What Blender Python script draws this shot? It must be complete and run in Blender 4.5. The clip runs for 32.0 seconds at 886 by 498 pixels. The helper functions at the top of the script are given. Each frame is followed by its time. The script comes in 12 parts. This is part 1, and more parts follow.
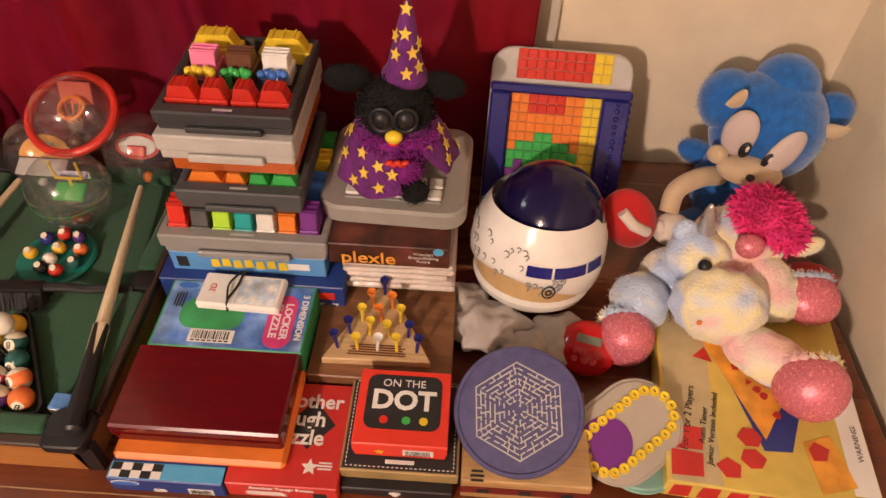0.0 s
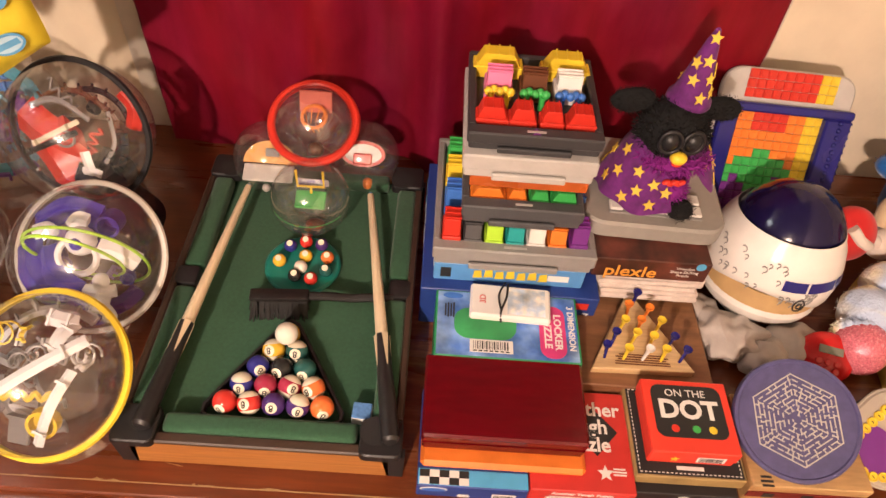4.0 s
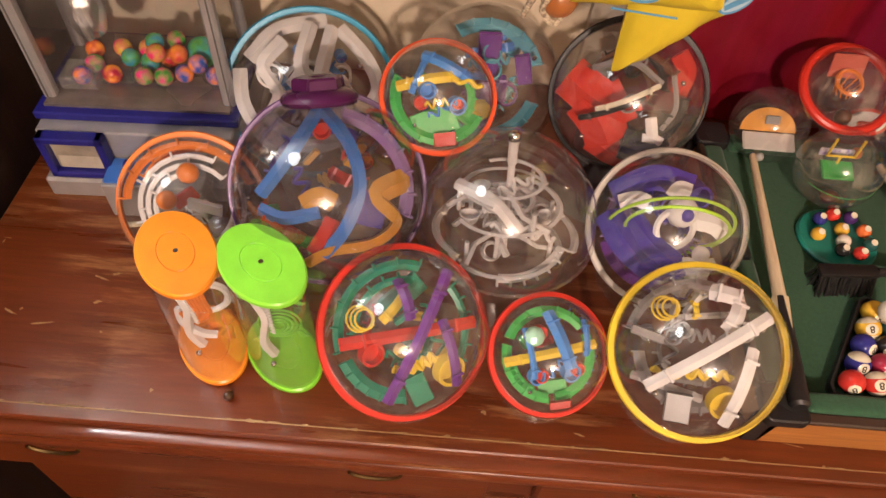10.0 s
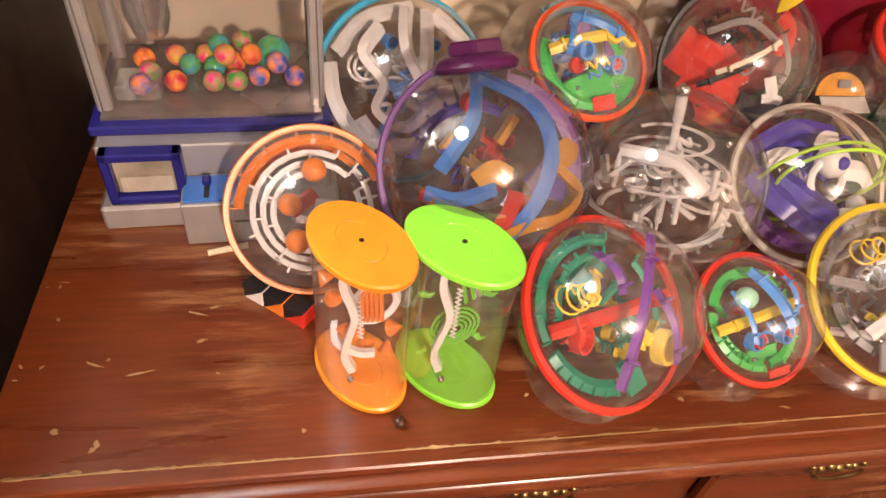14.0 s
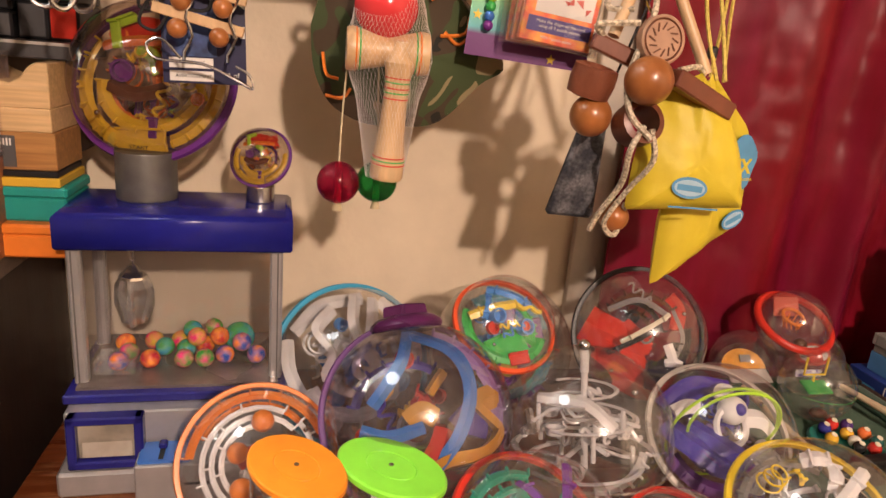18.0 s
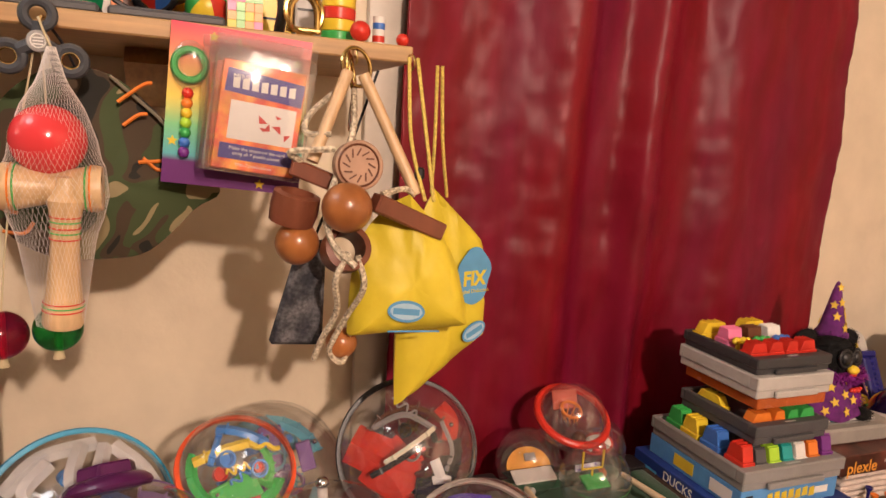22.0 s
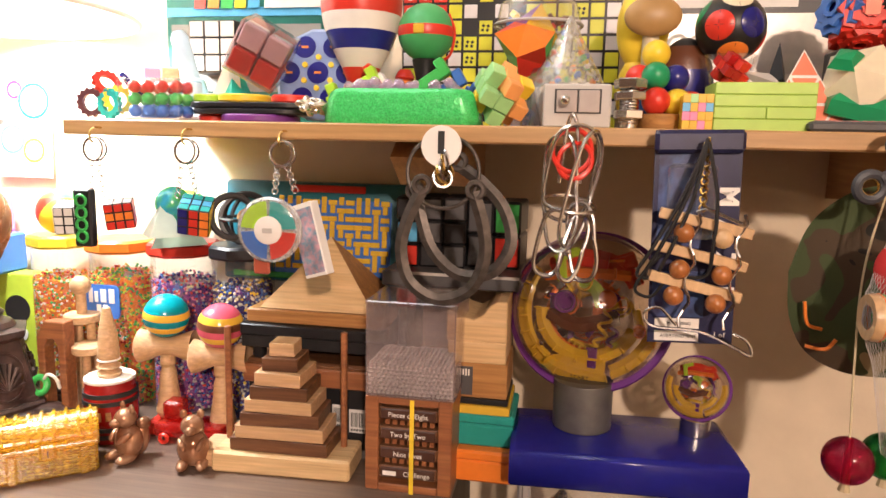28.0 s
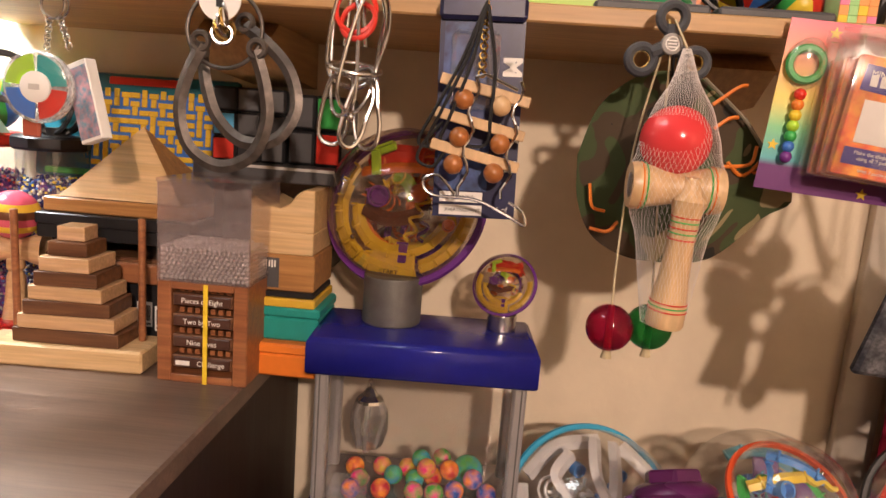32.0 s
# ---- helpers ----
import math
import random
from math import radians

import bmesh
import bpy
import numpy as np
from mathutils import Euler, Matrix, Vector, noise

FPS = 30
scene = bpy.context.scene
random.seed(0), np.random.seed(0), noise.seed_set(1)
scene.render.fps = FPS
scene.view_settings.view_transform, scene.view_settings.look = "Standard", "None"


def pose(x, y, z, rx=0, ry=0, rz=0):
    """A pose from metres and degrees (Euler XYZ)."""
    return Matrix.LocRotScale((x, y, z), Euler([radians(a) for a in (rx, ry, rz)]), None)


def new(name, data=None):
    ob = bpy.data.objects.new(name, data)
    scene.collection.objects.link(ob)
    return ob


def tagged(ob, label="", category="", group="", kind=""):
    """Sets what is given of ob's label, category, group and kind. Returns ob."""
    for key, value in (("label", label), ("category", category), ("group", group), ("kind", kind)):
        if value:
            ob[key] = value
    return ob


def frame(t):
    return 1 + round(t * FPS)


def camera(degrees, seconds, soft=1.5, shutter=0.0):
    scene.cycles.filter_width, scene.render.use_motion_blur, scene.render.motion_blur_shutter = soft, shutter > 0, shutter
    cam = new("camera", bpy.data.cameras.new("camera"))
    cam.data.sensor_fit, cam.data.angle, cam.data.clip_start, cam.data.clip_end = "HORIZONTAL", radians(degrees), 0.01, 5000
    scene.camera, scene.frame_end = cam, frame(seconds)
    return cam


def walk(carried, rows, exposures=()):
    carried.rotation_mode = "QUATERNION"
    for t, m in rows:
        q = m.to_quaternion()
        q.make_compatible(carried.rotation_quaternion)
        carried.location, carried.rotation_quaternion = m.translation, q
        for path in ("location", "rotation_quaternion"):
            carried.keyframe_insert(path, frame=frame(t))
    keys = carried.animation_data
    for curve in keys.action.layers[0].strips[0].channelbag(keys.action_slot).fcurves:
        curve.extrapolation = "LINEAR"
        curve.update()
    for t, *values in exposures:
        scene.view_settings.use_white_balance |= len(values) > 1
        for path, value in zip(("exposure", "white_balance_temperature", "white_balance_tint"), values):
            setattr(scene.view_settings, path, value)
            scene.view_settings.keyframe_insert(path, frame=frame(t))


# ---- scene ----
cam = camera(66.3, 32.0)
# seconds, x, y, z, and the turn about x, y, z in degrees
PATH = [
    (0, 0.2949, 0.3231, 1.6085, 42.63, -1.39, 3.32),
    (0.5, 0.2544, 0.3313, 1.6075, 42.52, -0.59, 3.54),
    (1, 0.2026, 0.3353, 1.6059, 41.85, -1.12, 3.50),
    (1.5, 0.1496, 0.3359, 1.6189, 42.64, -0.68, 1.66),
    (2, 0.1102, 0.3117, 1.6211, 41.52, -0.05, 1.20),
    (2.5, 0.0453, 0.2930, 1.6233, 41.75, -0.87, 0.35),
    (3, -0.0174, 0.2962, 1.6427, 40.97, -1.71, 1.00),
    (3.5, -0.0661, 0.3072, 1.6449, 41.09, -2.65, 1.13),
    (5.5, -0.2765, 0.3357, 1.6419, 40.89, -6.13, 6.26),
    (6, -0.3549, 0.3537, 1.6327, 40.83, -4.11, 6.21),
    (6.5, -0.4497, 0.3620, 1.6206, 40.32, -4.42, 4.75),
    (7, -0.5108, 0.3555, 1.6300, 40.43, -4.41, 4.96),
    (7.5, -0.5809, 0.3601, 1.6192, 40.89, -5.50, 5.47),
    (8, -0.6559, 0.3510, 1.6142, 40.80, -6.12, 6.06),
    (8.5, -0.6827, 0.3256, 1.6053, 39.40, -5.83, 5.67),
    (9, -0.6894, 0.3272, 1.6095, 38.55, -6.04, 6.11),
    (9.5, -0.7775, 0.3078, 1.5882, 39.03, -3.50, 4.28),
    (10, -0.8583, 0.3102, 1.5727, 38.20, -3.20, 3.52),
    (10.5, -0.9341, 0.3346, 1.5704, 37.41, -3.18, 2.45),
    (11, -0.9703, 0.3412, 1.5822, 35.98, -2.82, 0.47),
    (11.5, -0.9478, 0.3622, 1.5841, 35.23, -4.62, 1.87),
    (12, -1.0012, 0.3861, 1.5695, 35.35, -5.03, 1.75),
    (12.5, -1.0721, 0.3864, 1.5407, 36.75, -4.02, -2.21),
    (13, -1.1291, 0.3698, 1.5028, 38.70, -4.99, -5.23),
    (13.5, -1.1608, 0.3488, 1.4616, 41.29, -5.24, -6.61),
    (15.5, -1.1239, 0.1783, 1.3323, 58.60, -5.25, -10.81),
    (16, -1.1053, 0.1647, 1.3461, 62.96, -4.38, -11.50),
    (16.5, -1.1006, 0.1495, 1.3533, 65.65, -5.64, -11.28),
    (17, -1.1050, 0.1433, 1.3687, 69.33, -5.70, -11.55),
    (17.5, -1.1119, 0.1444, 1.3858, 71.18, -4.61, -10.62),
    (18, -1.1262, 0.1572, 1.3924, 73.42, -4.81, -10.03),
    (18.5, -1.1703, 0.1978, 1.3791, 76.26, -5.46, -10.45),
    (19, -1.1784, 0.2104, 1.3663, 78.37, -4.29, -10.12),
    (19.5, -1.1211, 0.2006, 1.3580, 75.84, -3.84, -12.08),
    (20, -1.0667, 0.1997, 1.3588, 75.65, -3.52, -14.25),
    (20.5, -1.0193, 0.1901, 1.3743, 76.28, -2.91, -16.15),
    (21, -0.9758, 0.1789, 1.3972, 77.16, -2.74, -17.82),
    (21.5, -0.9367, 0.1718, 1.4353, 79.09, -3.09, -19.87),
    (22, -0.9387, 0.1689, 1.4597, 80.22, -3.59, -21.04),
    (22.5, -0.9708, 0.1783, 1.4760, 80.33, -3.09, -18.37),
    (23, -1.0125, 0.1900, 1.4827, 80.76, -3.95, -16.89),
    (23.5, -1.0606, 0.2008, 1.4863, 80.35, -3.91, -15.11),
    (24, -1.1144, 0.2145, 1.4787, 78.58, -3.07, -13.45),
    (24.5, -1.1672, 0.2163, 1.4892, 78.52, -2.93, -11.65),
    (26.5, -1.2695, 0.2396, 1.5022, 79.55, -2.84, 1.75),
    (27, -1.3067, 0.2269, 1.5042, 81.08, -2.54, 5.18),
    (27.5, -1.3318, 0.2257, 1.5308, 81.17, -1.69, 8.43),
    (28, -1.3847, 0.2182, 1.5380, 81.23, -1.30, 10.46),
    (28.5, -1.4168, 0.2138, 1.5479, 81.20, -1.71, 12.21),
    (29, -1.4473, 0.2017, 1.5485, 81.43, -1.74, 13.79),
    (29.5, -1.4527, 0.1847, 1.5626, 82.07, -1.15, 14.85),
    (30, -1.4356, 0.1945, 1.5605, 79.95, -2.30, 13.28),
    (30.5, -1.4022, 0.2013, 1.5187, 80.13, -3.25, 11.48),
    (31, -1.3489, 0.2178, 1.4743, 80.58, -3.97, 10.01),
    (31.5, -1.2767, 0.2313, 1.4555, 80.85, -3.83, 8.48),
    (32, -1.2316, 0.2390, 1.4228, 79.97, -4.24, 4.27),
]
walk(cam, [(t, pose(*p)) for t, *p in PATH],
     exposures=((0, -0.20), (1, -0.08), (3, 0.20), (6, 0.30), (7, 0.15), (9, -0.10), (10, -0.15), (11, -0.08), (12, -0.06), (13, 0.26), (16, 0.02), (17, -0.12), (19, -0.22), (20, -0.24), (21, -0.28), (23, -0.18), (26, -0.22), (28, -0.25), (29, -0.45), (30, -0.8), (31, -0.70), (32, -0.3)))

# ---- world, lamps, exposure ----
world = bpy.data.worlds.new("world")
scene.world = world
world.use_nodes = True
world.node_tree.nodes["Background"].inputs[0].default_value = (0.9, 0.75, 0.6, 1)
world.node_tree.nodes["Background"].inputs[1].default_value = 0.004
scene.view_settings.exposure = 0.0


def lamp(name, place, watts, colour, radius):
    data = bpy.data.lights.new(name, "POINT")
    data.energy, data.color, data.shadow_soft_size = watts, colour, radius
    ob = new(name, data)
    ob.location = place
    return ob


lamp("ceiling_bulb", (-0.70, -1.6, 2.28), 292, (1.0, 0.74, 0.595), 0.05)
lamp("table_lamp_bulb", (-2.262, 1.085, 1.865), 82, (0.93, 0.96, 1.0), 0.04)

# ---- materials ----
MATS = {}


def mat(name, colour, rough=0.5, metal=0.0, vary=0.12, scale=30.0, bump=0.0, bump_scale=200.0, second=None, mix_scale=6.0,
        trans=0.0, ior=1.45, coat=0.0, glow=0.0, stretch=(1, 1, 1), sheen=0.0, sub=0.0, rand=0.0):
    """A material with broad and fine variation of its colour and roughness, and a fine relief."""
    if name in MATS:
        return MATS[name]
    m = bpy.data.materials.new(name)
    m.use_nodes = True
    nt = m.node_tree
    nd, ln = nt.nodes, nt.links
    b = nd["Principled BSDF"]
    b.inputs["Roughness"].default_value = rough
    b.inputs["Metallic"].default_value = metal
    b.inputs["IOR"].default_value = ior
    b.inputs["Transmission Weight"].default_value = trans
    b.inputs["Coat Weight"].default_value = coat
    b.inputs["Coat Roughness"].default_value = 0.08
    b.inputs["Sheen Weight"].default_value = sheen
    if sub:
        b.inputs["Subsurface Weight"].default_value = sub
        b.inputs["Subsurface Radius"].default_value = (0.02, 0.01, 0.01)
    co = nd.new("ShaderNodeTexCoord")
    mp = nd.new("ShaderNodeMapping")
    mp.inputs["Scale"].default_value = stretch
    ln.new(co.outputs["Object"], mp.inputs[0])
    n1 = nd.new("ShaderNodeTexNoise")
    n1.inputs["Scale"].default_value = mix_scale
    n1.inputs["Detail"].default_value = 3
    n2 = nd.new("ShaderNodeTexNoise")
    n2.inputs["Scale"].default_value = scale
    n2.inputs["Detail"].default_value = 5
    ln.new(mp.outputs[0], n1.inputs[0])
    ln.new(mp.outputs[0], n2.inputs[0])
    second = second or tuple(c * 0.72 for c in colour)
    mx = nd.new("ShaderNodeMixRGB")
    mx.inputs[1].default_value = (*colour, 1)
    mx.inputs[2].default_value = (*second, 1)
    rg = nd.new("ShaderNodeMapRange")
    rg.inputs[1].default_value, rg.inputs[2].default_value = 0.38, 0.66
    rg.inputs[3].default_value, rg.inputs[4].default_value = 0.0, 1.0 if vary > 0.3 else 0.5
    ln.new(n1.outputs[0], rg.inputs[0])
    ln.new(rg.outputs[0], mx.inputs[0])
    hs = nd.new("ShaderNodeHueSaturation")
    vr = nd.new("ShaderNodeMapRange")
    vr.inputs[1].default_value, vr.inputs[2].default_value = 0.3, 0.7
    vr.inputs[3].default_value, vr.inputs[4].default_value = 1 - vary, 1 + vary
    ln.new(n2.outputs[0], vr.inputs[0])
    ln.new(mx.outputs[0], hs.inputs["Color"])
    if rand:
        oi = nd.new("ShaderNodeObjectInfo")
        rr = nd.new("ShaderNodeMapRange")
        rr.inputs[3].default_value, rr.inputs[4].default_value = 1 - rand, 1 + rand
        ln.new(oi.outputs["Random"], rr.inputs[0])
        mu = nd.new("ShaderNodeMath")
        mu.operation = "MULTIPLY"
        ln.new(vr.outputs[0], mu.inputs[0])
        ln.new(rr.outputs[0], mu.inputs[1])
        ln.new(mu.outputs[0], hs.inputs["Value"])
    else:
        ln.new(vr.outputs[0], hs.inputs["Value"])
    ln.new(hs.outputs[0], b.inputs["Base Color"])
    rr2 = nd.new("ShaderNodeMapRange")
    rr2.inputs[3].default_value, rr2.inputs[4].default_value = max(0.02, rough - 0.08), min(1, rough + 0.1)
    ln.new(n1.outputs[0], rr2.inputs[0])
    ln.new(rr2.outputs[0], b.inputs["Roughness"])
    if bump:
        n3 = nd.new("ShaderNodeTexNoise")
        n3.inputs["Scale"].default_value = bump_scale
        n3.inputs["Detail"].default_value = 4
        ln.new(mp.outputs[0], n3.inputs[0])
        bp = nd.new("ShaderNodeBump")
        bp.inputs["Strength"].default_value = min(1, bump)
        bp.inputs["Distance"].default_value = 0.002
        ln.new(n3.outputs[0], bp.inputs["Height"])
        ln.new(bp.outputs[0], b.inputs["Normal"])
    if glow:
        b.inputs["Emission Color"].default_value = (*colour, 1)
        b.inputs["Emission Strength"].default_value = glow
    MATS[name] = m
    return m


def plastic(name, colour, rough=0.32):
    return mat(name, colour, rough, vary=0.05, scale=60, bump=0.06, bump_scale=300)


def clear(name, tint=(1, 1, 1), rough=0.05, ior=1.12, keep=0.985, haze=0.018, low=0.105):
    """Thin moulded clear plastic: mostly see-through, with real gloss and a pale haze for dust and soft reflections."""
    if name in MATS:
        return MATS[name]
    m = bpy.data.materials.new(name)
    m.use_nodes = True
    nt = m.node_tree
    nd, ln = nt.nodes, nt.links
    nd.remove(nd["Principled BSDF"])
    out = nd["Material Output"]
    tr = nd.new("ShaderNodeBsdfTransparent")
    tr.inputs[0].default_value = (*[keep * c for c in tint], 1)
    df = nd.new("ShaderNodeBsdfDiffuse")
    df.inputs[0].default_value = (*[0.8 * c for c in tint], 1)
    nz = nd.new("ShaderNodeTexNoise")
    nz.inputs["Scale"].default_value, nz.inputs["Detail"].default_value = 14, 6
    hz = nd.new("ShaderNodeMapRange")
    hz.inputs[1].default_value, hz.inputs[2].default_value = 0.35, 0.75
    hz.inputs[3].default_value, hz.inputs[4].default_value = haze * 0.4, haze * 1.7
    ln.new(nz.outputs[0], hz.inputs[0])
    m0 = nd.new("ShaderNodeMixShader")
    ln.new(hz.outputs[0], m0.inputs[0])
    ln.new(tr.outputs[0], m0.inputs[1])
    ln.new(df.outputs[0], m0.inputs[2])
    gl = nd.new("ShaderNodeBsdfGlossy")
    gl.inputs["Roughness"].default_value = rough
    lw = nd.new("ShaderNodeLayerWeight")
    lw.inputs[0].default_value = 0.5
    pw = nd.new("ShaderNodeMath")
    pw.operation, pw.inputs[1].default_value = "POWER", 2.6
    fr = nd.new("ShaderNodeMapRange")
    fr.inputs[3].default_value, fr.inputs[4].default_value = low, 0.6
    ln.new(lw.outputs["Facing"], pw.inputs[0])
    ln.new(pw.outputs[0], fr.inputs[0])
    mx = nd.new("ShaderNodeMixShader")
    ln.new(fr.outputs[0], mx.inputs[0])
    ln.new(m0.outputs[0], mx.inputs[1])
    ln.new(gl.outputs[0], mx.inputs[2])
    ln.new(mx.outputs[0], out.inputs[0])
    MATS[name] = m
    return m


def wood(name, light, dark, rough=0.4, scale=(3, 40, 40), coat=0.0, grain=6.0, wear=None):
    """Wood with rings drawn out along one axis, scratches and a fine grain."""
    if name in MATS:
        return MATS[name]
    m = bpy.data.materials.new(name)
    m.use_nodes = True
    nt = m.node_tree
    nd, ln = nt.nodes, nt.links
    b = nd["Principled BSDF"]
    b.inputs["Coat Weight"].default_value = coat
    co = nd.new("ShaderNodeTexCoord")
    mp = nd.new("ShaderNodeMapping")
    mp.inputs["Scale"].default_value = scale
    ln.new(co.outputs["Object"], mp.inputs[0])
    n1 = nd.new("ShaderNodeTexNoise")
    n1.inputs["Scale"].default_value = 1.0
    n1.inputs["Detail"].default_value = 6
    n1.inputs["Distortion"].default_value = 0.6
    ln.new(mp.outputs[0], n1.inputs[0])
    n2 = nd.new("ShaderNodeTexNoise")
    n2.inputs["Scale"].default_value = grain
    n2.inputs["Detail"].default_value = 4
    ln.new(mp.outputs[0], n2.inputs[0])
    rp = nd.new("ShaderNodeValToRGB")
    rp.color_ramp.elements[0].position, rp.color_ramp.elements[0].color = 0.32, (*dark, 1)
    rp.color_ramp.elements[1].position, rp.color_ramp.elements[1].color = 0.68, (*light, 1)
    ln.new(n1.outputs[0], rp.inputs[0])
    hs = nd.new("ShaderNodeHueSaturation")
    vr = nd.new("ShaderNodeMapRange")
    vr.inputs[1].default_value, vr.inputs[2].default_value = 0.3, 0.7
    vr.inputs[3].default_value, vr.inputs[4].default_value = 0.82, 1.12
    ln.new(n2.outputs[0], vr.inputs[0])
    ln.new(rp.outputs[0], hs.inputs["Color"])
    ln.new(vr.outputs[0], hs.inputs["Value"])
    ln.new(hs.outputs[0], b.inputs["Base Color"])
    if wear:
        streak, patch = nd.new("ShaderNodeTexNoise"), nd.new("ShaderNodeTexNoise")
        m2 = nd.new("ShaderNodeMapping")
        m2.inputs["Scale"].default_value = (5, 38, 38)
        ln.new(co.outputs["Object"], m2.inputs[0])
        ln.new(m2.outputs[0], streak.inputs[0])
        ln.new(co.outputs["Object"], patch.inputs[0])
        streak.inputs["Scale"].default_value, streak.inputs["Detail"].default_value, streak.inputs["Roughness"].default_value = 1.0, 10, 0.72
        patch.inputs["Scale"].default_value, patch.inputs["Detail"].default_value = 3.4, 6
        c1, c2, mul, mixc = nd.new("ShaderNodeMapRange"), nd.new("ShaderNodeMapRange"), nd.new("ShaderNodeMath"), nd.new("ShaderNodeMixRGB")
        c1.inputs[1].default_value, c1.inputs[2].default_value = 0.51, 0.64
        c2.inputs[1].default_value, c2.inputs[2].default_value = 0.47, 0.60
        c2.inputs[4].default_value = 0.7
        mul.operation = "MULTIPLY"
        ln.new(streak.outputs[0], c1.inputs[0])
        ln.new(patch.outputs[0], c2.inputs[0])
        ln.new(c1.outputs[0], mul.inputs[0])
        ln.new(c2.outputs[0], mul.inputs[1])
        ln.new(mul.outputs[0], mixc.inputs[0])
        ln.new(hs.outputs[0], mixc.inputs[1])
        mixc.inputs[2].default_value = (*wear, 1)
        ln.new(mixc.outputs[0], b.inputs["Base Color"])
    rr = nd.new("ShaderNodeMapRange")
    rr.inputs[3].default_value, rr.inputs[4].default_value = max(0.05, rough - 0.12), rough + 0.12
    ln.new(n1.outputs[0], rr.inputs[0])
    ln.new(rr.outputs[0], b.inputs["Roughness"])
    bp = nd.new("ShaderNodeBump")
    bp.inputs["Strength"].default_value, bp.inputs["Distance"].default_value = 0.25, 0.001
    ln.new(n2.outputs[0], bp.inputs["Height"])
    ln.new(bp.outputs[0], b.inputs["Normal"])
    MATS[name] = m
    return m


# ---- mesh helpers ----
def shade(bm, smooth, angle=0.6):
    for f in bm.faces:
        f.smooth = smooth
    if smooth:
        for e in bm.edges:
            if len(e.link_faces) == 2 and e.calc_face_angle(0) > angle:
                e.smooth = False


def part(name, bm, material, parent=None, label="", smooth=True, angle=0.6):
    """Links a bmesh as one mesh object under a thing or a part."""
    shade(bm, smooth, angle)
    me = bpy.data.meshes.new(name)
    bm.to_mesh(me)
    bm.free()
    if isinstance(material, (list, tuple)):
        for m in material:
            me.materials.append(m)
    else:
        me.materials.append(material)
    ob = new(name, me)
    if parent:
        ob.parent = parent
    if label:
        ob["label"] = label
    return ob


def thing(name, m, label, category, group="", kind=""):
    ob = new(name)
    ob.empty_display_size = 0.02
    ob.matrix_basis = m
    return tagged(ob, label, category, group, kind)


def at(x=0, y=0, z=0, rx=0, ry=0, rz=0, s=1.0):
    return pose(x, y, z, rx, ry, rz) @ Matrix.Diagonal((*((s, s, s) if isinstance(s, (int, float)) else s), 1))


def put(bm, geom_verts, m):
    bmesh.ops.transform(bm, matrix=m, verts=geom_verts)


def box(sx, sy, sz, m=None, bevel=0.0, seg=1, bm=None):
    """A box that stands on the origin's plane, centred in x and y."""
    bm = bm or bmesh.new()
    tmp = bmesh.new()
    bmesh.ops.create_cube(tmp, size=1)
    put(tmp, tmp.verts, at(0, 0, sz / 2, s=(sx, sy, sz)))
    if bevel:
        bmesh.ops.bevel(tmp, geom=tmp.edges[:], offset=min(bevel, 0.49 * min(sx, sy, sz)), segments=seg, profile=0.5, affect="EDGES")
    return join(bm, tmp, m)


def join(bm, tmp, m=None, index=None):
    if m is not None:
        put(tmp, tmp.verts, m)
        if m.determinant() < 0:
            bmesh.ops.reverse_faces(tmp, faces=tmp.faces[:])
    if index is not None:
        for f in tmp.faces:
            f.material_index = index
    me = bpy.data.meshes.new("tmp")
    tmp.to_mesh(me)
    tmp.free()
    bm.from_mesh(me)
    bpy.data.meshes.remove(me)
    return bm


def lathe(profile, n=32, m=None, bm=None, turn=math.tau):
    """Turns a profile of (radius, height) about z."""
    bm = bm or bmesh.new()
    tmp = bmesh.new()
    full = turn > math.tau - 1e-6
    rings = []
    for i in range(n if full else n + 1):
        a = turn * i / n
        rings.append([tmp.verts.new((r * math.cos(a), r * math.sin(a), h)) for r, h in profile])
    for i in range(n):
        a, b = rings[i], rings[(i + 1) % len(rings)]
        for j in range(len(profile) - 1):
            if profile[j][0] < 1e-7 and profile[j + 1][0] < 1e-7:
                continue
            tmp.faces.new((a[j], b[j], b[j + 1], a[j + 1]))
    bmesh.ops.remove_doubles(tmp, verts=tmp.verts[:], dist=1e-6)
    bmesh.ops.recalc_face_normals(tmp, faces=tmp.faces[:])
    return join(bm, tmp, m)


def cyl(r, h, m=None, n=28, bevel=0.0, r2=None, bm=None):
    r2 = r if r2 is None else r2
    b = bevel
    prof = [(0, 0), (r - b, 0), (r, b), (r2, h - b), (r2 - b, h), (0, h)] if b else [(0, 0), (r, 0), (r2, h), (0, h)]
    return lathe(prof, n, m, bm)


def ball(r, m=None, n=28, bm=None, lo=-90, hi=90, squash=1.0):
    k = max(6, n // 2)
    prof = [(r * math.cos(radians(lo + (hi - lo) * i / k)), r * squash * math.sin(radians(lo + (hi - lo) * i / k))) for i in range(k + 1)]
    return lathe(prof, n, m, bm)


def ring(R, r, m=None, n=40, k=10, bm=None, flat=1.0):
    prof = [(R + r * math.cos(math.tau * i / k), r * flat * math.sin(math.tau * i / k)) for i in range(k + 1)]
    return lathe(prof, n, m, bm)


